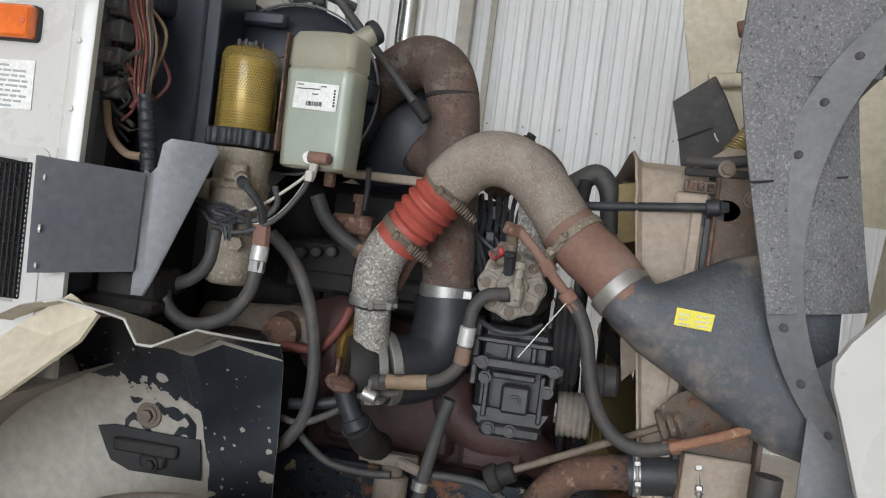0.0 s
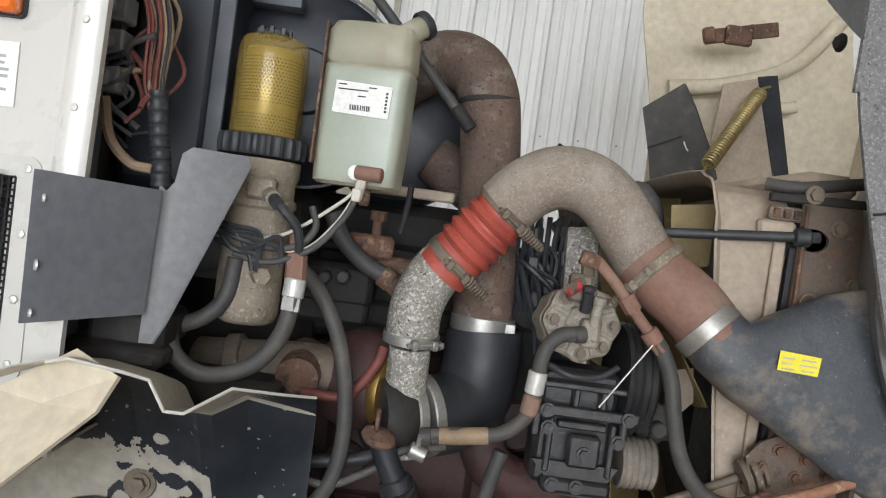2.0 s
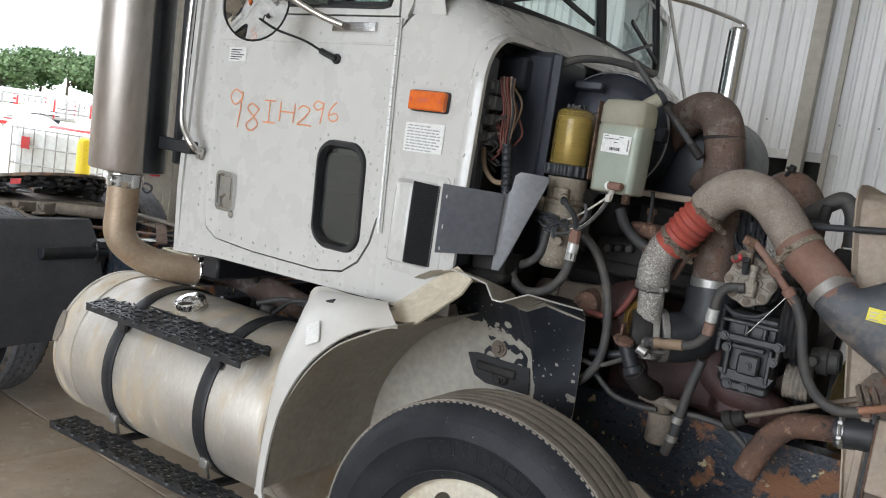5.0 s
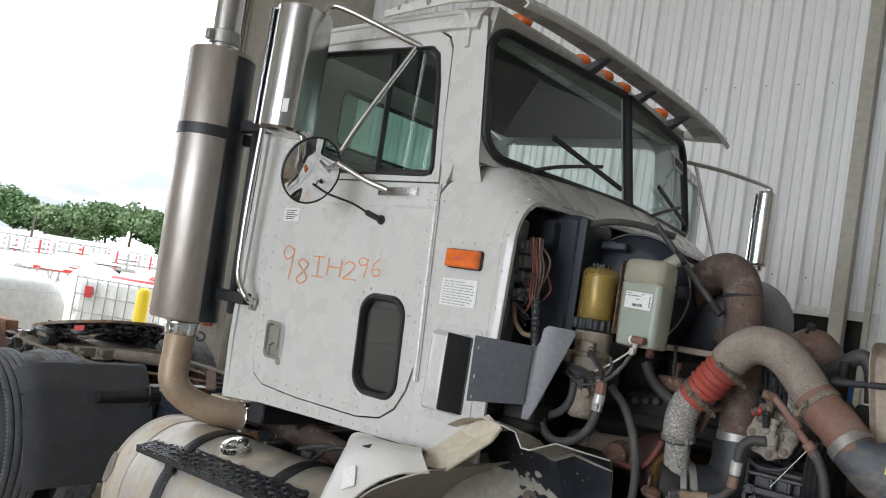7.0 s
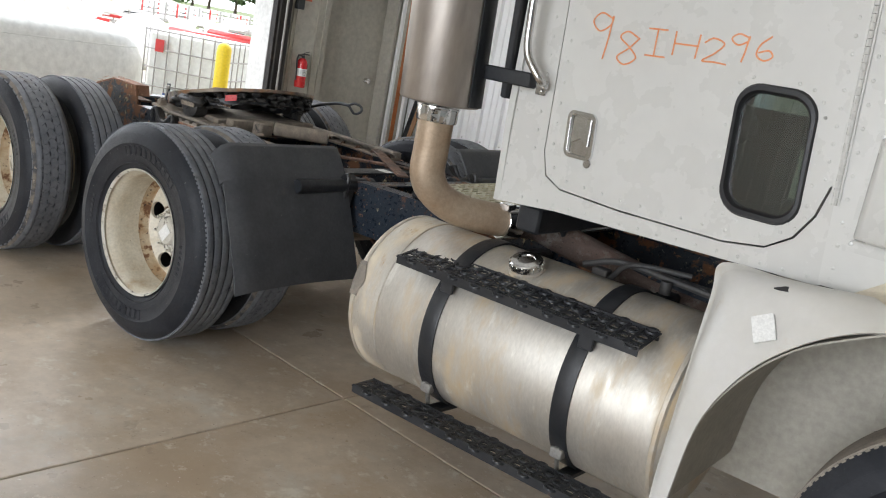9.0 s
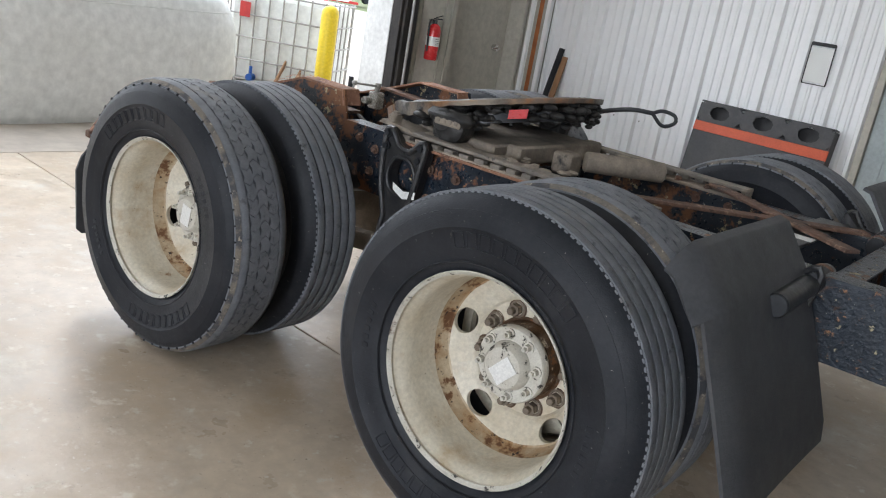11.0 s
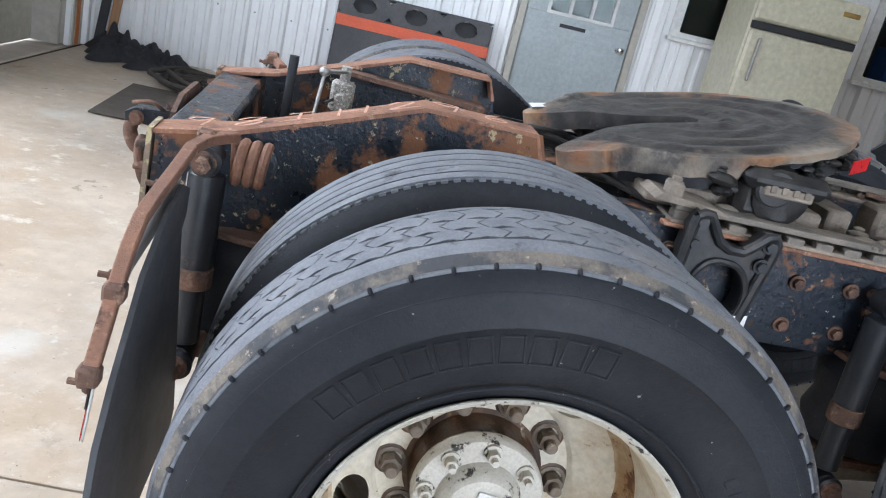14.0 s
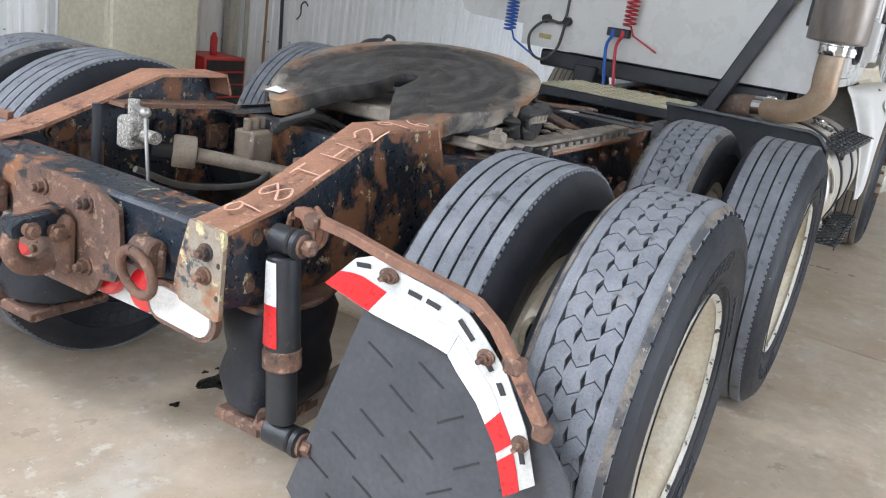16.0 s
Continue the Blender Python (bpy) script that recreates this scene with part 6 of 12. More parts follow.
g = Geo().prism([(-0.165, 0.815), (-0.09, 0.845), (0.09, 0.845), (0.165, 0.815), (0.178, 0.70), (0.16, 0.655), (0.115, 0.648), (0.105, 0.625), (0.08, 0.60), (-0.08, 0.60), (-0.105, 0.625), (-0.115, 0.648), (-0.16, 0.655), (-0.178, 0.70)], (-2.148, 0, 0), (0, 1, 0), (0, 0, 1), (-0.012, 0, 0))
P("tow_plate", g, "rust", "rusted tow hook backing plate", tail)
hook = P("pintle_hook", Geo().box((-2.178, 0.0, 0.705), (0.036, 0.10, 0.13), 0.012).tube([(-2.165, 0, 0.690), (-2.195, 0, 0.664), (-2.232, 0, 0.657), (-2.270, 0, 0.672), (-2.287, 0, 0.705), (-2.282, 0, 0.738)], lambda q: 0.024 * (1 - 0.3 * q), 12, 6), "rust", "rusted pintle tow hook", tail)
P("hook_latch", Geo().prism([(-2.175, 0.785), (-2.19, 0.720), (-2.222, 0.728), (-2.262, 0.738), (-2.296, 0.735), (-2.298, 0.758), (-2.275, 0.772), (-2.215, 0.776)], (0, -0.024, 0), (1, 0, 0), (0, 0, 1), (0, 0.048, 0)), "frame", "dark steel latch", hook)
for x, z, r_ in ((-2.265, 0.752, 0.013), (-2.205, 0.738, 0.015)):
    P("latch_pin", Geo().cyl((x, -0.046, z), (x, 0.046, z), r_, n=14, b=0.003).bolt((x, -0.040, z), (0, -1, 0), r_, 0.014), "rust", "", hook)
P("latch_chain", Geo().tube([(-2.20, -0.03, 0.778), (-2.23, -0.045, 0.800), (-2.26, -0.03, 0.792), (-2.285, -0.01, 0.782)], 0.005, 7, 5), "rust", "", hook)
for y in (-0.072, 0.072):
    for z in (0.665, 0.805):
        P("hook_bolt", Geo().bolt((-2.160, y, z), (-1, 0, 0), 0.014, 0.018).cyl((-2.176, y, z), (-2.190, y, z), 0.009, n=10, b=0.002), "rust", "", tail)
for y in (-0.252, 0.252):
    eye = P("ring_bracket", Geo().cyl((-2.162, y - 0.030, 0.755), (-2.162, y + 0.030, 0.755), 0.029, n=18, b=0.005).box((-2.152, y, 0.735), (0.020, 0.075, 0.06), 0.006), "rust", "", tail)
    ring_ = []
    for i in range(17):
        a = 2 * math.pi * i / 16
        ring_.append((-2.186 - 0.012 * math.cos(a), y + 0.044 * math.sin(a), 0.712 + 0.050 * math.cos(a)))
    P("safety_chain_ring", Geo().tube(ring_, 0.0105, 10, 2), "rust", "heavy rusted safety chain ring", eye)
# lamp panel under the tail
pan = [(-0.30, 0.0), (-0.30, 0.075), (0.30, 0.075), (0.30, 0.0), (0.23, -0.030), (-0.23, -0.030)]
g = Geo().prism(pan, (-2.10, 0, 0.62), (0, 1, 0), (0.10, 0, 1), (-0.006, 0, 0))
lamp = P("tail_lamp_panel", g, "bracket_white", "bent white tail lamp panel", None)
for y in (-0.208, -0.085, 0.085, 0.208):
    P("tail_lamp", Geo().lathe([(0.050, 0), (0.050, 0.010), (0.046, 0.018), (0.03, 0.024), (0.0, 0.025)], (-2.106, y, 0.645), (-1, 0, 0.1), 28), "redlens", "round red tail lamp", lamp)
g = Geo().prism([(x * 1.0, z) for x, z in rounded(0.165, 0.065, 0.032, 6)], (-2.122, -0.330, 0.645), (0, 1, 0.06), (0.1, 0, 1), (-0.024, 0, 0.0))
P("reverse_lamp", g, "clearlens", "oval clear reversing lamp", lamp)
g = Geo().ring(rounded(0.19, 0.088, 0.042, 6), rounded(0.162, 0.062, 0.031, 6), (-2.123, -0.330, 0.645), (0, 1, 0.06), (0.1, 0, 1), (-0.018, 0, 0))
P("lamp_grommet", g, "rust", "", lamp)

# other crossmembers, axles, drive line, torque rods
for x, zz in ((-1.30, 0.76), (-0.72, 0.76), (0.62, 0.78), (1.5, 0.78), (2.6, 0.78)):
    g = Geo().box((x, 0, zz), (0.010, 0.82, 0.20), 0.002).box((x + 0.04, 0, zz + 0.095), (0.08, 0.82, 0.01), 0.002).box((x + 0.04, 0, zz - 0.095), (0.08, 0.82, 0.01), 0.002)
    P("crossmember", g, "frame")
for x in (AX1, AX2):
    g = Geo().cyl((x, -0.86, HZ), (x, 0.86, HZ), 0.068, n=18, b=0.01)
    g.ball((x, 0, HZ), 0.20, 20, 12, (1.0, 0.75, 1.0))
    g.cyl((x + 0.05, 0, HZ), (x + 0.36, 0, HZ + 0.04), 0.10, 0.06, n=18, b=0.01)
    axle = P("drive_axle", g, "clay", "mud-caked drive axle housing")
    for s in (-1, 1):
        P("brake_drum", Geo().lathe([(0.19, 0), (0.208, 0.005), (0.208, 0.17), (0.19, 0.18), (0.12, 0.18)], (x, s * 0.48, HZ), (0, s, 0), 32), "rust", "", axle)
        P("brake_chamber", Geo().lathe([(0.0, 0), (0.07, 0.0), (0.08, 0.03), (0.08, 0.10), (0.07, 0.13), (0.0, 0.13)], (x + 0.12, s * 0.36, HZ + 0.14), (1, 0, 0.3), 20), "black", "", axle)
g = Geo().cyl((AX1 + 0.36, 0, HZ + 0.06), (2.5, 0, 0.72), 0.055, n=16).cyl((AX2 + 0.38, 0, HZ + 0.05), (AX1 - 0.25, 0, HZ + 0.06), 0.045, n=16)
P("drive_shaft", g, "clay", "dusty drive shaft")
g = Geo().cyl((-1.60, 0.245, 0.778), (-1.22, 0.05, 0.70), 0.021, n=14)
rod_ = P("torque_rod", g, "clay", "mud-coated torque rod")
P("rod_bush", Geo().lathe([(0.020, -0.03), (0.044, -0.03), (0.047, -0.024), (0.047, 0.024), (0.044, 0.03), (0.020, 0.03)], (-1.625, 0.262, 0.785), (-0.75, 0.62, 0.05), 24), "clay", "", rod_)
P("bush_pin", Geo().cyl((-1.60, 0.24, 0.783), (-1.69, 0.315, 0.79), 0.022, n=16, b=0.004), "black", "", rod_)
for x, z, w_, h_, mt in ((-1.800, 0.752, 0.072, 0.088, "rust"), (-1.590, 0.800, 0.030, 0.10, "frame"), (-1.500, 0.800, 0.030, 0.10, "frame"), (-1.365, 0.780, 0.085, 0.075, "rust")):
    br = P("rail_bracket", Geo().box((x, 0.409, z), (w_, 0.022, h_), 0.005), mt, "bracket bolted inside the rail")
    for dz in (-0.028, 0.028):
        P("bracket_bolt", Geo().bolt((x, 0.398, z + dz), (0, -1, 0), 0.011, 0.013), "rust", "", br)
g = Geo().cyl((-1.85, 0.14, 0.93), (-1.87, 0.08, 0.66), 0.0045, n=8)
valve = P("levelling_rod", g, "galv", "thin bright levelling valve rod")
P("rod_end", Geo().ball((-1.85, 0.14, 0.935), 0.014, 10, 8).bar((-1.85, 0.14, 0.935), (-1.80, 0.24, 0.93), 0.018, 0.01, 0.003), "galv", "", valve)
P("levelling_valve", Geo().box((-1.80, 0.245, 0.86), (0.06, 0.055, 0.085), 0.008).cyl((-1.80, 0.245, 0.90), (-1.80, 0.245, 0.945), 0.014, n=10).cyl((-1.80, 0.20, 0.86), (-1.80, 0.16, 0.86), 0.017, n=10), "cast", "", valve)
P("valve_arm", Geo().cyl((-1.84, 0.14, 0.85), (-1.80, 0.30, 0.85), 0.004, n=8).cyl((-1.93, 0.20, 0.95), (-1.93, 0.20, 0.72), 0.012, n=10), "black", "", valve)
g = Geo().box((-1.43, 0.20, 0.80), (0.09, 0.075, 0.10), 0.008)
for dx in (-0.03, 0.0, 0.03):
    g.cyl((-1.43 + dx, 0.20, 0.85), (-1.43 + dx, 0.20, 0.885), 0.011, n=10, b=0.002)
P("relay_valve", g, "cast_tan", "dusty brake relay valve")
for k in range(7):
    rr = random.Random(20 + k)
    z0 = 0.80 + 0.014 * k
    P("air_line", Geo().tube([(-1.40, 0.21 - 0.012 * k, z0), (-1.30, 0.22 - 0.02 * k, z0 + 0.03), (-1.15, 0.16 + rr.uniform(-0.05, 0.05), z0 + 0.01), (-0.9, 0.15 + rr.uniform(-0.1, 0.1), 0.80), (-0.6, 0.12 + rr.uniform(-0.1, 0.1), 0.78)], 0.009, 8, 5), "hose", "dusty black air line")
P("air_line", Geo().tube([(-1.84, 0.18, 0.78), (-1.7, 0.16, 0.72), (-1.5, 0.12, 0.71), (-1.38, 0.16, 0.75)], 0.009, 8, 5), "hose", "dusty black air line")

# air springs, shocks and hanger castings
for x in (AX1 - 0.42, AX2 - 0.42):
    for s in (-1, 1):
        g = Geo().lathe([(0.07, 0), (0.115, 0.02), (0.13, 0.07), (0.115, 0.12), (0.125, 0.16), (0.13, 0.20), (0.11, 0.235), (0.06, 0.24)], (x, s * 0.40, 0.40), (0, 0, 1), 28)
        b_ = P("air_spring", g, "rubber", "black rubber air spring")
        P("spring_plate", Geo().cyl((x, s * 0.40, 0.64), (x, s * 0.40, 0.655), 0.13, n=28, b=0.003), "rust", "", b_)
        P("spring_seat", Geo().box((x, s * 0.40, 0.385), (0.22, 0.16, 0.03), 0.006), "rust", "", b_)
        P("trailing_arm", Geo().bar((x - 0.06, s * 0.43, 0.36), (x + 0.95, s * 0.43, 0.46), 0.08, 0.07, 0.01), "clay", "", b_)


def shock(top, bot, tape):
    t_, b_ = Vector(top), Vector(bot)
    d_ = b_ - t_
    g_ = Geo().cyl(t_ + d_ * 0.08, t_ + d_ * 0.62, 0.036, n=20, b=0.004).cyl(t_ + d_ * 0.60, t_ + d_ * 0.93, 0.030, n=20, b=0.004)
    sh_ = P("shock_absorber", g_, "black", "black shock absorber with scraped paint")
    for q in (t_, b_):
        g_ = Geo()
        g_.cyl(q + Vector((0, -0.032, 0)), q + Vector((0, 0.032, 0)), 0.029, n=18, b=0.004).lathe([(0.024, 0), (0.031, 0.004), (0.031, 0.014), (0.024, 0.018)], q + Vector((0, -0.052, 0)), (0, 1, 0), 18)
        P("shock_eye", g_, "black", "", sh_)
        P("eye_bolt", Geo().cyl(q + Vector((0, -0.060, 0)), q + Vector((0, 0.10, 0)), 0.014, n=12, b=0.002).bolt(q + Vector((0, -0.052, 0)), (0, -1, 0), 0.017, 0.022), "rust", "", sh_)
    P("dust_band", Geo().cyl(t_ + d_ * 0.56, t_ + d_ * 0.66, 0.0385, n=20, b=0.003), "rust", "", sh_)
    if tape:
        u_, v_, dd = basis(d_)
        for a0, a1, mt in ((0.10, 0.32, "tape_white"), (0.32, 0.54, "tape_red")):
            g_ = Geo()
            loops = []
            for i in range(7):
                an = radians(120 + 14 * i)
                rad = Vector((math.cos(an), math.sin(an), 0))
                loops.append([t_ + d_ * a0 + rad * 0.0368, t_ + d_ * a1 + rad * 0.0368, t_ + d_ * a1 + rad * 0.038, t_ + d_ * a0 + rad * 0.038])
            g_.loft(loops)
            P("reflective_tape", g_, mt, "", sh_)
    return sh_


shock((-2.012, -0.515, 0.815), (-2.008, -0.555, 0.405), True)
shock((-2.012, 0.515, 0.815), (-2.008, 0.555, 0.405), False)
shock((-0.560, -0.49, 0.812), (-0.562, -0.515, 0.358), False)
shock((-0.560, 0.49, 0.812), (-0.562, 0.515, 0.358), False)
for q in ((-2.008, -0.50, 0.405), (-0.562, -0.46, 0.358)):
    P("shock_bracket", Geo().bar((q[0], q[1], q[2]), (q[0] + 0.10, q[1] + 0.09, q[2] + 0.02), 0.05, 0.06, 0.006), "rust")
for x0 in (-0.95, 0.52):
    for s in (-1, 1):
        yo = s * 0.437
        n = 30
        outer, inner = [], []
        hang = [(-0.10, 0.14), (-0.07, 0.15), (-0.03, 0.095), (0.03, 0.085), (0.075, 0.13), (0.10, 0.12), (0.085, 0.02), (0.065, -0.10), (0.03, -0.20), (0.06, -0.27), (0.035, -0.32), (-0.03, -0.33), (-0.075, -0.29), (-0.06, -0.20), (-0.095, -0.08), (-0.105, 0.03)]
        g = Geo()
        cyy = -0.005
        for i in range(n):
            a = 2 * math.pi * i / n
            dx_, dz_ = math.cos(a), math.sin(a)
            best = 0.05
            for k in range(len(hang)):
                (xa, za), (xb, zb) = hang[k], hang[(k + 1) % len(hang)]
                den = dx_ * (zb - za) - dz_ * (xb - xa)
                if abs(den) > 1e-9:
                    tt_ = (xa * (zb - za) - (za - cyy) * (xb - xa)) / den
                    uu_ = (xa * dz_ - (za - cyy) * dx_) / den
                    if tt_ > 0 and -1e-6 <= uu_ <= 1 + 1e-6:
                        best = max(best, tt_)
            outer.append((dx_ * best, cyy + dz_ * best))
            inner.append(((0.060 - 0.012 * max(0.0, math.sin(a))) * math.copysign(abs(math.cos(a)) ** 0.7, math.cos(a)), -0.018 + 0.066 * math.copysign(abs(math.sin(a)) ** 0.8, math.sin(a))))
        g.ring(outer, inner, (x0, yo, 0.785), (1, 0, 0), (0, 0, 1), (0, s * 0.05, 0))
        g.tube([(x0 + q[0] * 0.96, yo + s * 0.055, 0.785 + q[1] * 0.96) for q in hang + hang[:1]], 0.012, 8, 2, False)
        g.tube([(x0 + q[0] * 1.12, yo + s * 0.052, 0.785 - 0.002 + q[1] * 1.08) for q in inner + inner[:1]], 0.008, 8, 1, False, False)
        hg = P("suspension_hanger", g, "bracket_black", "black cast suspension hanger with an eye")
        for bx, bz in ((-0.085, 0.125), (-0.088, 0.075), (0.080, 0.108), (0.076, 0.060)):
            P("ear_bolt", Geo().lathe([(0.017, 0), (0.016, 0.004), (0, 0.004)], (x0 + bx, yo + s * 0.055, 0.785 + bz), (0, s, 0), 14).bolt((x0 + bx, yo + s * 0.058, 0.785 + bz), (0, s, 0), 0.012, 0.014), "black", "", hg)
        P("hanger_pin", Geo().cyl((x0 - 0.02, yo - s * 0.02, 0.485), (x0 - 0.02, yo + s * 0.11, 0.485), 0.028, n=16, b=0.004), "rust", "", hg)
        if s < 0 and x0 < 0:
            P("paper_tag", Geo().prism([(-0.055, 0.02), (0.0, 0.0), (0.055, 0.012), (0.055, -0.016), (0.0, -0.03), (-0.05, -0.008)], (x0 + 0.03, yo - 0.062, 0.715), (1, 0, 0), (0, 0, 1), (0, -0.001, 0)), "label", "white paper tag", hg)

# ---- fifth wheel on its slide ----
tilt = 0.262


def fw(x, y, dz=0.0):
    """A point of the tilted coupling plate."""
    x, y = -0.475 + (x + 0.455) * 0.885, y * 0.94 + 0.015
    return Vector((-0.86 + x * math.cos(tilt) - dz * math.sin(tilt), y, 1.075 + x * math.sin(tilt) + dz * math.cos(tilt)))


half = [(0.445, 0.0), (0.435, 0.11), (0.40, 0.22), (0.33, 0.32), (0.22, 0.405), (0.08, 0.445), (-0.06, 0.44), (-0.20, 0.40), (-0.33, 0.335), (-0.435, 0.275), (-0.455, 0.235), (-0.43, 0.20), (-0.30, 0.125), (-0.15, 0.055), (-0.03, 0.045), (0.03, 0.03), (0.045, 0.0)]
outl = half + [(x, -y) for x, y in reversed(half[1:-1])]
rnd = random.Random(9)
g = Geo()


def crust(x, y, e):
    """Height of the caked grease: worn rings about the king pin, fading to the rim e = 0."""
    r_ = math.hypot(x - 0.02, y)
    wob = noise.noise(Vector((x * 5, y * 5, 1.7)))
    fine = noise.noise(Vector((x * 22, y * 22, 4.1))) + 0.6 * noise.noise(Vector((x * 60, y * 60, 9.1)))
    step = math.sin(r_ * 2 * math.pi / 0.088 + 2.2 * wob)
    keep = min(1.0, e * 6)
    return keep * (0.0062 * max(-0.6, min(0.6, 2.0 * step)) + 0.0036 * fine + 0.004)


def lower(x):
    """Depth of the plate's edge: thick rear lobes, a thin rim in front."""
    return -0.050 if x < -0.02 else -0.018


n_in = len(half)
fine_half = [(p.x, p.y) for p in spline([(x, y, 0) for x, y in half], 5)]
n5 = len(fine_half)
mid = n5 // 2
for sgn in (1, -1):
    out_, inn_ = fine_half[:mid + 1], fine_half[mid:][::-1]
    tops, bots = [], []
    for (xa, ya), (xb, yb) in zip(out_, inn_):
        rt, rb = [], []
        for k in range(25):
            t = k / 24
            x, y = xa * (1 - t) + xb * t, (ya * (1 - t) + yb * t) * sgn
            drop = -0.15 * max(0.0, -0.28 - x)
            rt.append(fw(x, y, drop + crust(x, y, min(t, 1 - t))))
            rb.append(fw(x * 0.99, y * 0.99, drop + lower(x) - 0.006 * noise.noise(Vector((x * 30, y * 30, 2)))))
        tops.append(rt)
        bots.append(rb)
    for grid, flip in ((tops, 1), (bots, -1)):
        o = len(g.v)
        g.v += [tuple(p) for r_ in grid for p in r_]
        for i in range(len(grid) - 1):
            for j in range(24):
                g.f.append((o + i * 25 + j, o + i * 25 + j + 1, o + i * 25 + j + 26, o + i * 25 + j + 25))
    for e in (0, 24):
        o = len(g.v)
        g.v += [tuple(q) for a, b in zip(tops, bots) for q in (a[e], b[e])]
        for i in range(len(tops) - 1):
            g.f.append((o + 2 * i, o + 2 * i + 1, o + 2 * i + 3, o + 2 * i + 2))
    o = len(g.v)
    g.v += [tuple(p) for p in tops[-1]] + [tuple(p) for p in bots[-1]]
    for j in range(24):
        g.f.append((o + j, o + j + 1, o + 26 + j, o + 25 + j))
plate = P("fifth_wheel_plate", g.weld(), "grease", "greasy tilted fifth wheel plate with orange rust at its edge", smooth=32)
g = Geo()
for i in range(190):
    a = rnd.uniform(-1.75, 1.75)
    k_ = rnd.uniform(0.87, 0.995)
    g.ball(fw(0.44 * math.cos(a) * k_, 0.445 * math.sin(a) * k_, -0.022 - 0.045 * rnd.random() * (1.1 - k_) * 9), rnd.uniform(0.006, 0.021), 8, 6, (rnd.uniform(0.8, 1.8), rnd.uniform(0.8, 1.8), 0.75))
P("grease_clump", g, "grease_lump", "ragged clumps of grease under the rim", plate)
g = Geo()
for sgn in (-1, 1):
    loops = []
    for i in range(n_in - 8):
        x, y = half[i][0] * 0.975, half[i][1] * 0.975 * sgn
        loops.append([fw(x * 0.93, y * 0.93, -0.05), fw(x * 0.93, y * 0.93, -0.085), fw(x * 0.88, y * 0.88, -0.085), fw(x * 0.88, y * 0.88, -0.05)])
    g.loft(loops)
P("plate_skirt", g, "black", "", plate)
for sgn in (-1, 1):
    P("pivot_bracket", Geo().box((-0.86, sgn * 0.36, 0.985), (0.13, 0.07, 0.13), 0.02).cyl((-0.86, sgn * 0.31, 1.005), (-0.86, sgn * 0.42, 1.005), 0.045, n=20, b=0.006), "grease_lump", "", plate)
boss = P("pivot_boss", Geo().lathe([(0.0, 0.0), (0.05, 0.002), (0.064, 0.014), (0.066, 0.075), (0.06, 0.09)], (-0.835, -0.418, 0.985), (0, 1, 0), 24).box((-0.835, -0.40, 1.02), (0.20, 0.06, 0.05), 0.02), "grease_lump", "dark cast pivot boss", plate)
P("maker_plate", Geo().box((-0.832, -0.420, 1.008), (0.115, 0.010, 0.042), 0.004), "clay", "small embossed maker's plate", boss)
for k in range(4):
    P("embossed_bar", Geo().box((-0.870 + 0.026 * k, -0.426, 1.008), (0.015, 0.005, 0.022), 0.002), "clay", "", boss)
P("reflector", Geo().prism([(0, 0), (0.075, 0), (0.075, 0.034), (0, 0.034)], fw(0.30, -0.352, -0.072), (0.75, 0.42, 0.2), (0, 0, 1), (0, -0.002, 0)), "tape_red", "", plate)
P("paper_tag", Geo().prism([(-0.05, -0.03), (0.05, -0.03), (0.05, 0.03), (-0.05, 0.03)], fw(-0.375, 0.265, 0.004 - 0.014), fw(1, 0) - fw(0, 0), (0, 1, 0), (0, 0, 0.001)), "label", "white paper tag", plate)
g = Geo().tube([(-0.80, 0.30, 1.00), (-0.70, 0.40, 1.07), (-0.58, 0.45, 1.110), (-0.474, 0.45, 1.117)], 0.010, 8, 5)
g.tube([(-0.474, 0.45, 1.117), (-0.43, 0.455, 1.135), (-0.375, 0.46, 1.125), (-0.37, 0.46, 1.095), (-0.42, 0.455, 1.075), (-0.474, 0.45, 1.117)], 0.008, 8, 5)
P("release_handle", g, "black", "bent release handle rod", plate)
for s in (-1, 1):
    yc = s * 0.395
    g = Geo().box((-0.52, yc, 0.8835), (1.12, 0.105, 0.014), 0.003)
    sl = P("slide_rail", g, "clay", "mud-crusted slide rail with square slots")
    nb = 17
    for i in range(nb):
        P("rack_tooth", Geo().box((-1.06 + 1.08 * i / (nb - 1), yc + s * 0.034, 0.9005), (0.040, 0.034, 0.020), 0.003), "rack", "", sl)
    P("rack_cap", Geo().box((-0.52, yc + s * 0.016, 0.9165), (1.12, 0.070, 0.014), 0.003), "rack", "steel rack bar caked with dry mud", sl)
    P("slide_stop", Geo().prism([(-1.135, 0.925), (-1.12, 0.940), (-0.985, 0.935), (-0.955, 0.9245), (-0.955, 0.9235), (-1.135, 0.9235)], (0, yc - 0.055, 0), (1, 0, 0), (0, 0, 1), (0, 0.11, 0)), "clay", "", sl)
    P("stop_block", Geo().box((-1.085, yc + s * 0.02, 0.950), (0.034, 0.05, 0.034), 0.006).bolt((-1.085, yc + s * 0.02, 0.965), (0, 0, 1), 0.012, 0.012), "clay", "", sl)
    g = Geo()
    for i in range(9):
        P("slide_bolt", Geo().bolt((-1.03 + 0.13 * i, yc - s * 0.035, 0.890), (0, 0, 1), 0.013, 0.016), "rust", "", sl)
    P("slide_angle", Geo().box((-0.52, yc + s * 0.046, 0.8765), (1.16, 0.030, 0.010), 0.002), "rust_top", "", sl)
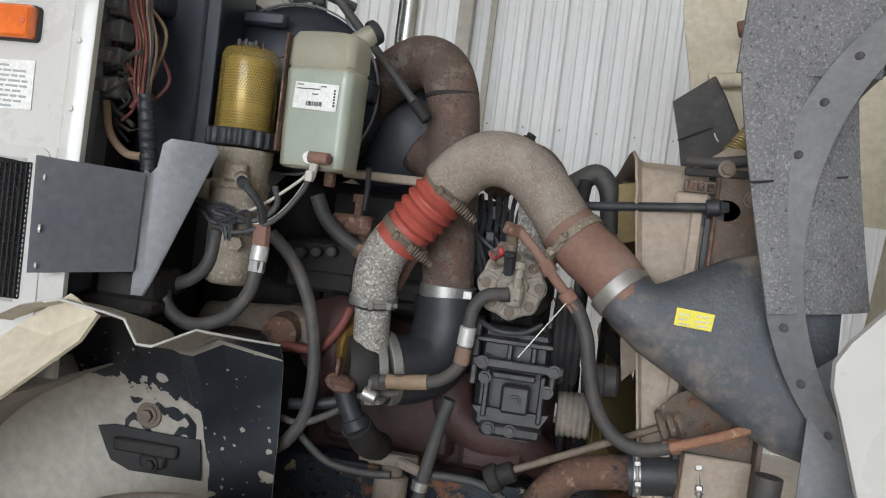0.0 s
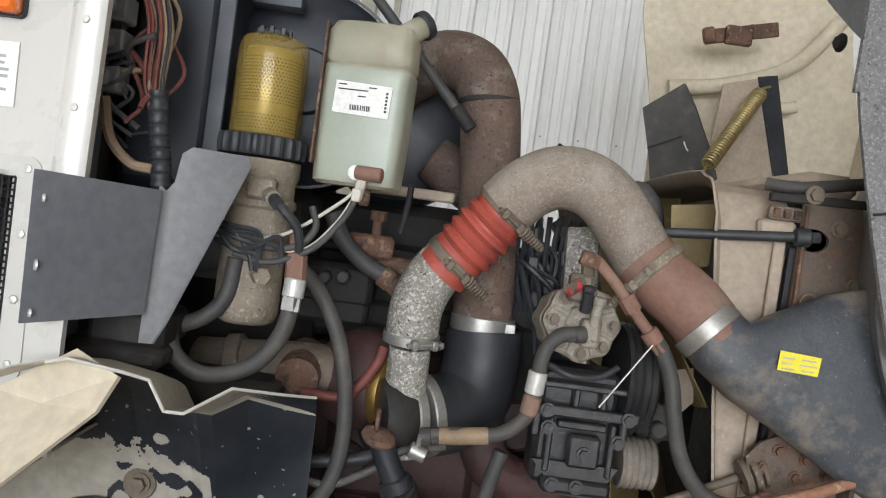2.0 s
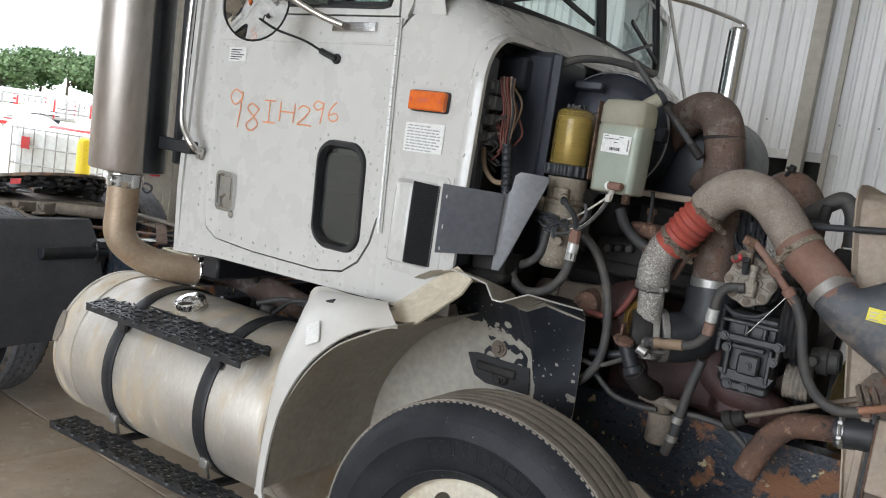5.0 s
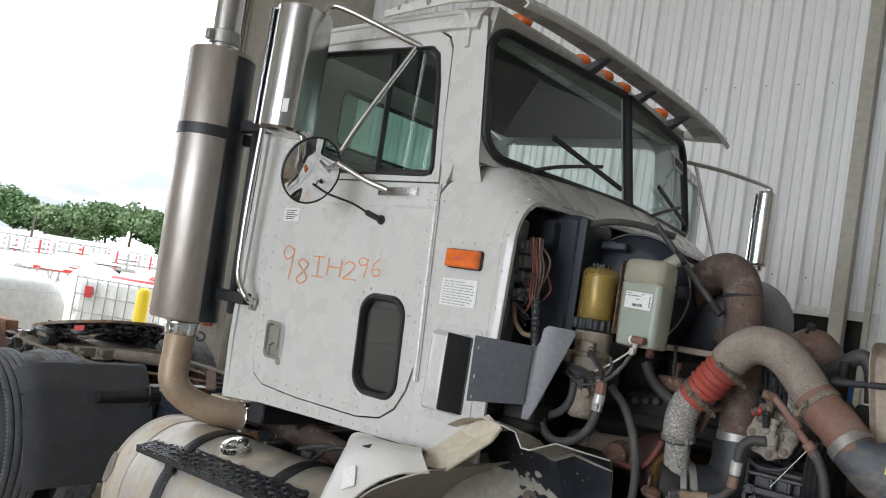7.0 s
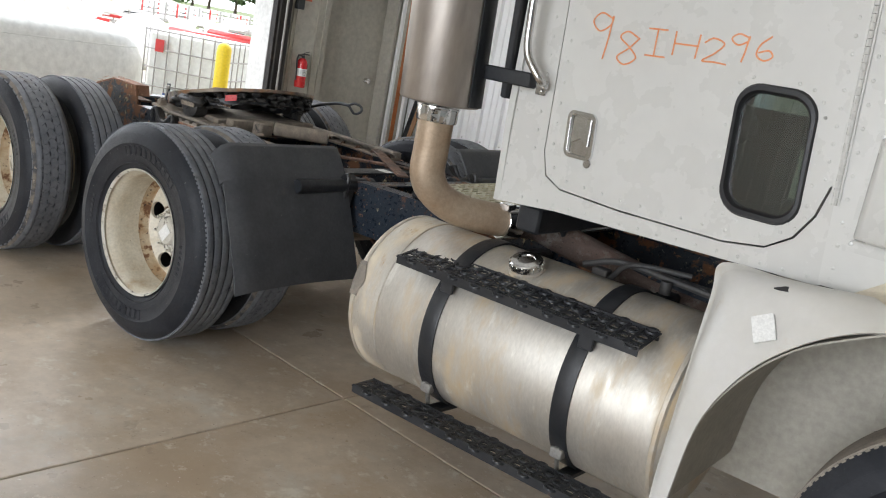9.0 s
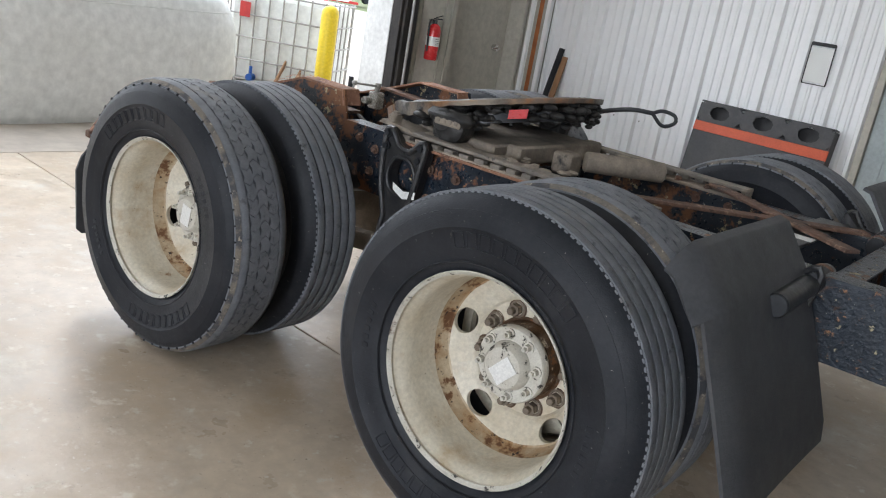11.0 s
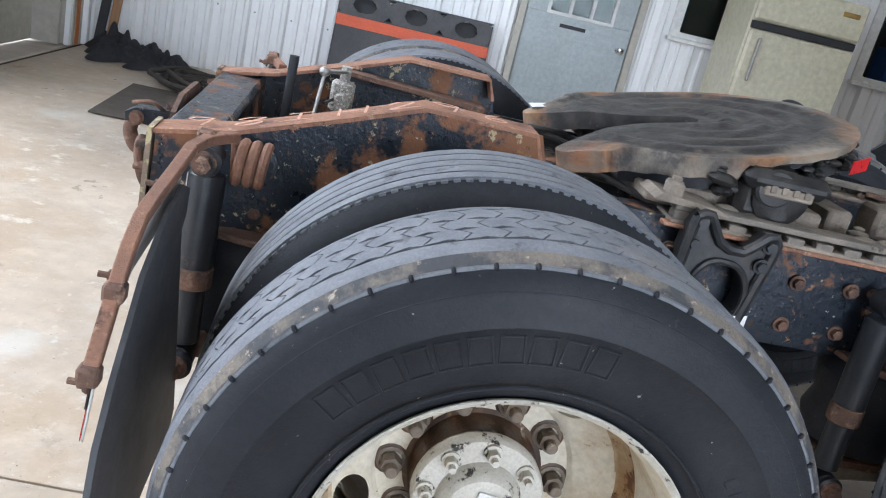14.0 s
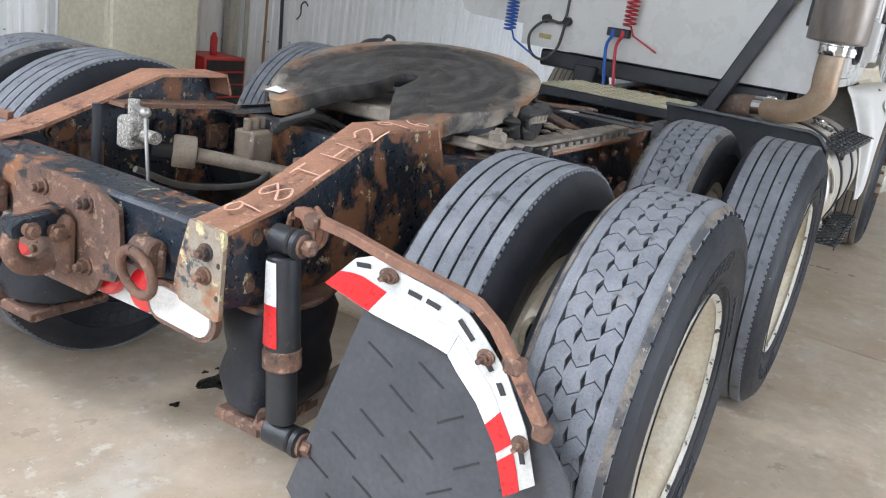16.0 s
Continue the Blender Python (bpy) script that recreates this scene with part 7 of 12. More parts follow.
g = Geo().box((-0.86, 0, 0.925), (0.36, 0.66, 0.05), 0.008).box((-0.62, 0, 0.93), (0.06, 0.60, 0.07), 0.008).box((-1.08, -0.30, 0.915), (0.10, 0.15, 0.03), 0.006).box((-1.08, 0.30, 0.915), (0.10, 0.15, 0.03), 0.006)
base = P("fifth_wheel_base", g, "clay", "mud-crusted fifth wheel base with lumps")
g = Geo()
for i in range(90):
    g.ball((rnd.uniform(-1.1, -0.35), rnd.choice((-1, 1)) * rnd.uniform(0.26, 0.40), 0.912 + rnd.uniform(0, 0.018)), rnd.uniform(0.006, 0.019), 7, 5, (1.6, 1.2, 0.5))
P("mud_lump", g, "clay", "", base)
g = Geo().cyl((-0.40, -0.16, 0.955), (-0.18, 0.05, 0.955), 0.038, n=16, b=0.006).box((-0.45, -0.2, 0.94), (0.08, 0.09, 0.08), 0.01)
P("lock_cylinder", g, "clay", "", base)
g = Geo().bar((-0.1, 0.37, 0.91), (0.60, -0.10, 0.905), 0.06, 0.012, 0.003).bar((-0.2, -0.30, 0.90), (0.55, 0.30, 0.90), 0.06, 0.012, 0.003)
P("cross_brace", g, "rust", "rusty flat cross braces", base)

# ---- tail mudflap hangers and flaps ----
for s in (-1, 1):
    helix = []
    for i in range(41):
        a = 2 * math.pi * 3 * i / 40 + 1.6
        helix.append((-1.972 + 0.062 * i / 40, s * (0.495 + 0.041 * math.cos(a)), 0.812 + 0.043 * math.sin(a)))
    arm = P("flap_hanger", Geo().tube(helix, 0.0098, 8, 2), "rust_mid", "rusted spring mudflap hanger")
    P("coil_pin", Geo().cyl((-1.93, s * 0.43, 0.812), (-1.93, s * 0.46, 0.812), 0.04, n=20, b=0.004), "frame", "", arm)
    lim = [(-1.972, s * 0.52, 0.866), (-2.005, s * 0.60, 0.873), (-2.02, s * 0.66, 0.872), (-2.026, s * 0.74, 0.853), (-2.030, s * 0.83, 0.840), (-2.032, s * 0.875, 0.831), (-2.034, s * 0.916, 0.802), (-2.036, s * 0.945, 0.763), (-2.040, s * 1.016, 0.659), (-2.041, s * 1.024, 0.645)]
    g = Geo()
    sec = []
    for i, q in enumerate(lim):
        q = Vector(q)
        d_ = (Vector(lim[min(i + 1, len(lim) - 1)]) - Vector(lim[max(i - 1, 0)])).normalized()
        n_ = Vector((1, 0, 0)).cross(d_).normalized()
        f_ = d_.cross(n_).normalized()
        sec.append([q + n_ * a_ + f_ * b_ for a_, b_ in ((0.008, 0.011), (0.010, 0.009), (0.010, -0.009), (0.008, -0.011), (-0.008, -0.011), (-0.010, -0.009), (-0.010, 0.009), (-0.008, 0.011))])
    P("hanger_arm", g.loft(sec), "rust_mid", "", arm)
    for q in ((-2.012, 0.585, 0.872), (-2.036, 0.955, 0.748), (-2.041, 1.020, 0.652)):
        P("arm_clip", Geo().box((q[0], s * q[1], q[2]), (0.032, 0.030, 0.030), 0.005), "rust", "", arm)
    # bent white plate with red and white tape along the flap's head
    up_ = [(0.675, 0.835), (0.709, 0.856), (0.763, 0.837), (0.82, 0.826), (0.866, 0.808), (0.894, 0.784), (0.944, 0.731), (0.99, 0.645), (1.025, 0.555)]
    dn_ = [(0.636, 0.770), (0.665, 0.762), (0.719, 0.745), (0.80, 0.735), (0.842, 0.727), (0.862, 0.705), (0.91, 0.66), (0.952, 0.595), (0.98, 0.52)]
    line_up = [(-2.030 - 0.012 * i / 8, s * e[0], e[1]) for i, e in enumerate(up_)]
    line_dn = [(-2.040 - 0.014 * i / 8, s * e[0], e[1]) for i, e in enumerate(dn_)]
    g = Geo()
    g.loft([[Vector(a), Vector(b), Vector(b) + Vector((0.003, 0, 0)), Vector(a) + Vector((0.003, 0, 0))] for a, b in zip(line_up, line_dn)])
    wp = P("flap_plate", g, "bracket_white", "bent white flap plate with slots", arm)
    segs = ((0.0, 0.23, "tape_red"), (0.23, 0.505, "tape_white"), (0.515, 0.81, "tape_white"), (0.81, 0.89, "tape_red"), (0.91, 1.0, "tape_red"))

    def along(t, f_):
        k = min(t * 8, 7.999)
        i = int(k)
        a_ = Vector(line_up[i]).lerp(Vector(line_up[i + 1]), k - i)
        b_ = Vector(line_dn[i]).lerp(Vector(line_dn[i + 1]), k - i)
        return a_.lerp(b_, f_) + Vector((-0.0015, 0, 0))
    for t0, t1, mt in segs:
        loops = []
        for i in range(6):
            t = t0 + (t1 - t0) * i / 5
            loops.append([along(t, 0.48), along(t, 0.98), along(t, 0.98) + Vector((-0.0012, 0, 0)), along(t, 0.48) + Vector((-0.0012, 0, 0))])
        P("reflective_tape", Geo().loft(loops), mt, "", arm)
    g = Geo()
    for t in (0.10, 0.30, 0.36, 0.50, 0.57, 0.70, 0.77, 0.93):
        p = along(t, 0.25)
        d_ = (along(t + 0.03, 0.25) - p).normalized()
        g.bar(p - d_ * 0.011 + Vector((-0.001, 0, 0)), p + d_ * 0.011 + Vector((-0.001, 0, 0)), 0.002, 0.009, 0.0, (0, 0, 1))
    P("plate_slot", g, "ink", "", arm)
    for t in (0.20, 0.68, 0.90):
        p = along(t, 0.18)
        g = Geo().cyl(p, p + Vector((-0.008, 0, 0)), 0.015, n=18, b=0.002).bolt(p + Vector((-0.007, 0, 0)), (-1, 0, 0), 0.009, 0.012).cyl(p + Vector((-0.018, 0, 0)), p + Vector((-0.034, 0, 0)), 0.005, n=8)
        P("flap_bolt", g, "rust", "", arm)
    flap = [(0.665, 0.80), (0.71, 0.825), (0.80, 0.80), (0.90, 0.75), (1.01, 0.64), (1.07, 0.57), (1.09, 0.52), (1.08, 0.285), (1.06, 0.265), (0.60, 0.265), (0.582, 0.29), (0.692, 0.735), (0.672, 0.75)]
    P("mud_flap", Geo().prism([(s * y, z) for y, z in flap], (-2.004, 0, 0), (0, 1, 0), (-0.02, 0, 1), (0.009, 0, 0)), "flap", "grey-black rubber mud flap with chevron grooves")
    g = Geo()
    for i in range(7):
        for j in range(7):
            yy, zz = 0.60 + 0.085 * i + (0.042 if j % 2 else 0), 0.31 + 0.07 * j
            if zz < 0.70 - 0.75 * max(0, yy - 0.80) - 0.03 and yy < 1.05 and yy > 0.62 + 0.24 * (zz - 0.29):
                sl_ = -1 if yy < 0.83 else 1
                g.bar((-2.0055 - 0.02 * zz, s * (yy - 0.022), zz - sl_ * 0.016), (-2.0055 - 0.02 * zz, s * (yy + 0.022), zz + sl_ * 0.016), 0.002, 0.004, 0)
    P("flap_groove", g, "ink", "", bpy.data.objects["mud_flap" if s < 0 else "mud_flap.001"])

# quarter fenders ahead of the forward drive axle
for s in (-1, 1):
    g = Geo()

    def quarter(u, v, s=s):
        a = v
        y = s * (0.465 + 0.70 * u)
        c = ((0.455, 1.022), (0.485, 1.012), (0.575, 0.89), (0.655, 0.70), (0.735, 0.50), (0.745, 0.44))
        k = min(a * 5, 4.999)
        i = int(k)
        t = k - i
        x = c[i][0] * (1 - t) + c[i + 1][0] * t
        z = c[i][1] * (1 - t) + c[i + 1][1] * t
        rr = 0.06 * max(0.0, (u - 0.88) / 0.12) ** 2
        return (x - rr * 0.3, y, z - rr * (1.0 if v < 0.4 else 0.2) + 0.012 * math.sin(3.1 * u) * v)
    g.sheet(quarter, 16, 20, 0.012)
    qf = P("quarter_fender", g, "flap", "black moulded quarter fender", smooth=50)
    P("fender_tube", Geo().cyl((0.585, s * 0.30, 0.862), (0.60, s * 0.80, 0.862), 0.032, n=18, b=0.004), "black", "", qf)
    P("tube_cap", Geo().cyl((0.585, s * 0.335, 0.862), (0.586, s * 0.355, 0.862), 0.037, n=18, b=0.003), "rust", "", qf)

# deck plate behind the cab
g = Geo().box((1.22, 0.005, 0.945), (0.54, 0.71, 0.012), 0.003)
dk = P("deck_plate", g, "deck", "cream ridged aluminium deck plate")
g = Geo()
for i in range(13):
    for j in range(9):
        g.box((0.98 + 0.04 * i, -0.32 + 0.08 * j + (0.02 if i % 2 else 0), 0.953), (0.012, 0.045, 0.006), 0.002)
P("deck_tread", g, "deck", "", dk)
g = None
for x in (0.965, 1.475):
    P("deck_beam", Geo().box((x, 0, 0.914), (0.05, 0.80, 0.05), 0.006), "black", "", dk)
g = Geo().box((0.40, 0.02, 0.885), (0.12, 0.80, 0.012), 0.003)
P("spread_plate", g, "black", "black crossing plate with a paper tag")
P("paper_tag", Geo().box((0.42, -0.05, 0.8925), (0.09, 0.06, 0.002), 0), "label")
for s in (-1, 1):
    P("air_tank", Geo().lathe([(0.0, 0), (0.06, 0.01), (0.11, 0.05), (0.12, 0.08), (0.12, 0.62), (0.11, 0.65), (0.06, 0.69), (0.0, 0.70)], (0.85, s * 0.20, 0.62), (1, 0, 0), 24), "black", "black air reservoir under the deck")

# ---- the cab ----
def skin(x, z):
    """The near flank of the cab."""
    return -0.885 - 0.082 * (x - 1.72) + 0.03 * max(0.0, z - 1.35)


def flank(x, z, out=0.0, s=1):
    return Vector((x, s * (skin(x, z) - out), z))


def ray_out(c, a, poly):
    dx, dz = math.cos(a), math.sin(a)
    best = 0.0
    for (x0, z0), (x1, z1) in zip(poly, poly[1:] + poly[:1]):
        ex, ez = x1 - x0, z1 - z0
        det = dx * -ez + ex * dz
        if abs(det) < 1e-9:
            continue
        qx, qz = x0 - c[0], z0 - c[1]
        r_, k = (qx * -ez + ex * qz) / det, (dx * qz - qx * dz) / det
        if r_ > 0 and -1e-6 <= k <= 1 + 1e-6:
            best = max(best, r_)
    return best


def pierced(g, outer, hole, out, t, s=1):
    """A flank panel with one opening in it."""
    c = (sum(p[0] for p in hole) / len(hole), sum(p[1] for p in hole) / len(hole))
    angs = sorted(set([round(math.atan2(p[1] - c[1], p[0] - c[0]), 4) for p in hole + outer] + [round(radians(q), 4) for q in range(-180, 180, 12)]))
    A = [(c[0] + ray_out(c, a, outer) * math.cos(a), c[1] + ray_out(c, a, outer) * math.sin(a)) for a in angs]
    H = [(c[0] + ray_out(c, a, hole) * math.cos(a), c[1] + ray_out(c, a, hole) * math.sin(a)) for a in angs]
    loops = [[flank(x, z, out, s) for x, z in A], [flank(x, z, out, s) for x, z in H], [flank(x, z, out - t, s) for x, z in H], [flank(x, z, out - t, s) for x, z in A]]
    return g.loft(loops, False, True)


def plate(g, poly, out, t, s=1):
    return g.loft([[flank(x, z, out, s) for x, z in poly], [flank(x, z, out - t, s) for x, z in poly]])


def slanted(cx, cz, w, h, r, lean, n=6):
    return [(cx + x + (y * lean), cz + y) for x, y in rounded(w, h, r, n)]


def rivets(g, pts, s=1, r=0.0055, out=0.0, k=0.0028):
    for x, z in pts:
        g.lathe([(r, 0.0), (r * 0.8, k * 0.7), (0.0, k)], flank(x, z, out, s), (0, -s, 0), 6)


def along(pts, step):
    out = []
    for (x0, z0), (x1, z1) in zip(pts, pts[1:]):
        L = math.hypot(x1 - x0, z1 - z0)
        n = max(1, int(L / step))
        out += [(x0 + (x1 - x0) * i / n, z0 + (z1 - z0) * i / n) for i in range(n)]
    return out + [pts[-1]]


rear = lambda z: 1.715 - 0.028 * (z - 1.1)
hinge = lambda z: 2.832 - 0.081 * (z - 1.15)
bottom = lambda x: 1.106 + 0.033 * (x - 1.72)
door_r = lambda z: 1.885 - 0.07 * (z - 1.25)
door_out = [(door_r(1.30), 1.30), (door_r(1.22) + 0.02, 1.225), (1.97, 1.192), (2.2, 1.182), (2.55, 1.186), (2.67, 1.205), (2.735, 1.25), (2.775, 1.32), (2.793, 1.40)]

# shell: rear post, sill, roof, back and the far flank
for s, nm in ((1, ""), (-1, "")):
    g = Geo()
    plate(g, [(rear(z), z) for z in (1.09, 1.36, 2.0, 2.64)] + [(door_r(z) - 0.006, z) for z in (2.64, 2.0, 1.30)] + [(door_r(1.22) + 0.014, 1.219), (1.97, 1.186), (1.97, bottom(1.97))], 0.0, 0.03, s)
    plate(g, [(1.97, bottom(1.97)), (1.97, 1.186), (2.2, 1.176), (2.55, 1.18), (2.67, 1.199), (2.74, 1.246), (2.781, 1.318), (2.799, 1.40), (hinge(1.40), 1.40), (2.835, bottom(2.835))], 0.0, 0.03, s)
    plate(g, [(door_r(2.60), 2.615), (rear(2.69), 2.69), (2.74, 2.69), (2.76, 2.60), (2.74, 2.45), (2.712, 2.55), (2.686, 2.600), (2.632, 2.628), (1.84, 2.646)], 0.0, 0.03, s)
    P("cab_side", g, "cab", "white riveted cab side")
g = Geo()
pts = []
for s in (1, -1):
    rivets(g, along([(rear(1.16) + 0.02, 1.16), (rear(2.6) + 0.02, 2.6)], 0.062), s)
    rivets(g, along([(door_r(1.3) - 0.045, 1.3), (door_r(2.6) - 0.045, 2.6)], 0.062), s)
    rivets(g, along([(1.76, 1.125), (2.80, 1.16)], 0.062), s)
P("rivet_row", g, "cab", "rows of small rivets")


def roof_at(u, v):
    x = 1.74 + 0.06 * 1.3 + u * 1.0
    w = -skin(x, 2.64) + 0.0
    a = v * 2 - 1
    k = max(0.0, (abs(a) - 0.8) / 0.2)
    y = math.copysign(min(abs(a), 0.8) / 0.8 * (w - 0.09) + 0.09 * math.sin(k * math.pi / 2), a) if abs(a) > 0 else 0
    z = 2.66 + 0.045 + 0.03 * (1 - abs(a) ** 2) - 0.085 * (1 - math.cos(k * math.pi / 2))
    z -= 0.05 * max(0, u - 0.85) ** 2 * 40 * 0.2
    return (x, y, z)


P("roof", Geo().sheet(roof_at, 8, 30, -0.02), "cab", "white cab roof skin")
back = [(-0.885, 1.09), (0.885, 1.09), (0.895, 1.36), (0.865, 2.66), (0.62, 2.72), (-0.62, 2.72), (-0.865, 2.66), (-0.895, 1.36)]
pane_ = [(x, 2.43 + z) for x, z in rounded(0.92, 0.27, 0.06)]
angs = sorted(set(round(math.atan2(p[1] - 2.43, p[0]), 4) for p in pane_ + back))
wall_loop, hole_loop = [[(ray_out((0, 2.43), q, poly) * math.cos(q), 2.43 + ray_out((0, 2.43), q, poly) * math.sin(q)) for q in angs] for poly in (back, pane_)]
at_back = lambda p, d: (1.705 - 0.028 * (p[1] - 1.1) + d, p[0], p[1])
g = Geo().loft([[at_back(p, 0.0) for p in wall_loop], [at_back(p, 0.0) for p in hole_loop], [at_back(p, 0.025) for p in hole_loop], [at_back(p, 0.025) for p in wall_loop]], False, True)
rw_ = P("rear_window", Geo().prism(rounded(0.93, 0.28, 0.06), at_back((0, 2.43), 0.012), (0, 1, 0), (-0.028, 0, 1), (0.005, 0, 0)), "cabglass", "rear window pane in a black rubber gasket")
rw_.visible_shadow = False
ed_ = [at_back((x, 2.43 + z), 0.012) for x, z in rounded(0.93, 0.28, 0.06)]
P("gasket", Geo().tube(ed_ + [ed_[0]], 0.015, 8, 1, False, False), "gasket", "", rw_)
P("cab_back", g, "cab", "white sheet back wall of the cab")
g = Geo().box((2.3, 0, 1.15), (1.15, 1.74, 0.05), 0.01)
P("cab_floor", g, "inside", "dark cab floor")

# cowl, with its riveted arch
SEC = []
for i in range(40):
    v = i / 39
    if v < 0.30:
        SEC.append(("s", v / 0.30))
    elif v < 0.45:
        SEC.append(("c", (v - 0.30) / 0.15))
    else:
        SEC.append(("t", (v - 0.45) / 0.55))


def cowl_pt(kind, k, u, s=1):
    """u: 0 at the hinge post, 1 at the arch; the section runs up the flank and over to the middle."""
    ztop = 2.150 - 0.125 * u ** 1.3
    r_ = 0.15
    zs0, zs1 = 1.147 + 0.01 * u, ztop - r_
    if kind == "s":
        z = zs0 + (zs1 - zs0) * k
        x = hinge(z) * (1 - u) + 3.13 * u
        return Vector((x, s * (skin(x, z)), z))
    if kind == "c":
        a = k * math.pi / 2
        z = zs1 + r_ * math.sin(a)
        x0 = hinge(z) * (1 - k) + 2.935 * k
        x = x0 * (1 - u) + 3.13 * u
        return Vector((x, s * (skin(x, zs1) + r_ * (1 - math.cos(a))), z))
    y0 = skin(2.95, zs1) + r_
    x = (3.025 - 0.108 * (y0 * (1 - k) / 0.93) ** 2) * (1 - u) + 3.13 * u
    return Vector((x, s * (y0 * (1 - k)), ztop + 0.02 * k))


for s in (1, -1):
    P("cowl", Geo().sheet(lambda u, v: cowl_pt(*SEC[min(39, int(v * 39 + 0.5))], u, s), 6, 39, 0.012 * s), "cab", "white cowl panel with a riveted arch")
    # rolled lip round the engine opening
    lip = [cowl_pt(*SEC[i], 1.0, s) for i in range(4, 40)]
    g = Geo()
    loops = []
    for i, q in enumerate(lip):
        d = (lip[min(i + 1, len(lip) - 1)] - lip[max(i - 1, 0)]).normalized()
        n_ = Vector((1, 0, 0)).cross(d).normalized() * s
        loops.append([q + Vector((-0.045, 0, 0)) + n_ * 0.0, q + Vector((-0.035, 0, 0)) + n_ * 0.010, q + Vector((-0.012, 0, 0)) + n_ * 0.012, q + Vector((0.004, 0, 0)) + n_ * 0.004, q + Vector((0.004, 0, 0)) - n_ * 0.012, q + Vector((-0.04, 0, 0)) - n_ * 0.012])
    P("arch_trim", g.loft(loops), "cab", "white arch moulding round the engine bay")
    g = Geo()
    for i in range(2, len(lip), 2):
        d = (lip[min(i + 1, len(lip) - 1)] - lip[max(i - 1, 0)]).normalized()
        n_ = Vector((1, 0, 0)).cross(d).normalized() * s
        g.lathe([(0.0065, 0.0), (0.005, 0.003), (0.0, 0.004)], lip[i] + Vector((-0.02, 0, 0)) + n_ * 0.0115, n_, 6)
    rivets(g, along([(2.86, 1.85), (3.08, 1.855)], 0.055), s)
    rivets(g, along([(hinge(1.2) + 0.03, 1.2), (hinge(2.05) + 0.03, 2.05)], 0.06), s)
    P("rivet_row", g, "cab")
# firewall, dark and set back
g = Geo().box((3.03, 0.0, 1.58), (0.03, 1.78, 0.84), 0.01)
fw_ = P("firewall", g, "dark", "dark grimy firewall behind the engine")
g = Geo()
for y, w, z0, z1 in ((-0.86, 0.06, 1.30, 1.96), (-0.57, 0.035, 1.30, 1.95), (-0.30, 0.03, 1.3, 1.9)):
    g.box((3.06, y, (z0 + z1) / 2), (0.05, w, z1 - z0), 0.008)
P("stiffener", g, "guard", "grey pressed stiffener", fw_)

# windscreen with its gasket, posts and wipers
WB, WT = (3.022, 2.150), (2.872, 2.625)


def screen(y, k, out=0.0):
    """A point on the raked windscreen: y across, k from its foot to its head."""
    y = y * (1 - 0.03 * k)
    bow = 0.108 * (y / 0.93) ** 2
    return Vector((WB[0] + (WT[0] + 0.07 - WB[0]) * k - bow + out * 0.94, y, WB[1] + 0.012 + (WT[1] - WB[1]) * k + out * 0.34))


def pane_edge(y0, y1, side, n=10):
    """The outline of one windscreen half, from its foot round to its foot: wide curves at the outer corners."""
    w, r_ = y1 - y0, 0.10
    pts = []
    for cy, ck, a0 in ((y1 - r_ * (side > 0) - 0.015, 0.0, -90), (y1 - r_ * (side > 0) - 0.015, 1.0, 0), (y0 + r_ * (side < 0) + 0.015, 1.0, 90), (y0 + r_ * (side < 0) + 0.015, 0.0, 180)):
        outer = (side > 0) == (cy > (y0 + y1) / 2)
        rr = r_ if outer else 0.015
        for i in range(n + 1):
            a = radians(a0 + 90 * i / n)
            ck2 = ck + (rr / 0.475) * (1 if ck == 0 else -1)
            pts.append((cy + rr * math.cos(a) if outer else cy + 0.015 * math.cos(a), ck2 + rr / 0.475 * math.sin(a)))
    return pts


for y0, y1, sd in ((-0.945, -0.010, -1), (0.010, 0.945, 1)):
    out_ = pane_edge(y0, y1, sd)
    cy = (y0 + y1) / 2
    rings = [[screen(cy + (y - cy) * q, 0.5 + (k - 0.5) * q) for y, k in out_] for q in (0.001, 0.25, 0.5, 0.75, 1.0)]
    g = Geo().loft(rings, False, False)
    pane = P("windscreen", g, "cabglass", "clear windscreen pane in a black rubber gasket")
    pane.visible_shadow = False
    edge = [screen(y, k, 0.004) for y, k in out_]
    P("gasket", Geo().tube(edge + [edge[0]], 0.017, 8, 1, False, False), "gasket", "black rubber windscreen gasket", pane)
    square = []
    for y, k in out_:
        m_ = max(abs((y - cy) / ((y1 - y0) / 2)), abs((k - 0.5) / 0.5))
        square.append(screen(cy + (y - cy) / m_ * 1.02, 0.5 + (k - 0.5) / m_ * 1.10, -0.006))
    P("windscreen_surround", Geo().loft([[screen(y, k, -0.004) for y, k in out_], square, [q + Vector((-0.02, 0, 0)) for q in square]], False, False), "cab", "white windscreen surround")
ws_ = P("windscreen_sticker", Geo().loft([[screen(y, k, o) for y, k in ((0.66, 0.66), (0.88, 0.66), (0.88, 0.80), (0.66, 0.80))] for o in (0.004, 0.005)]), "label", "white stock sticker inside the windscreen")
for i in range(8):
    P("printed_bar", Geo().loft([[screen(y, k, o) for y, k in ((0.68 + 0.024 * i, 0.69), (0.695 + 0.024 * i, 0.69), (0.695 + 0.024 * i, 0.77), (0.68 + 0.024 * i, 0.77))] for o in (0.005, 0.006)]), "ink", "", ws_)
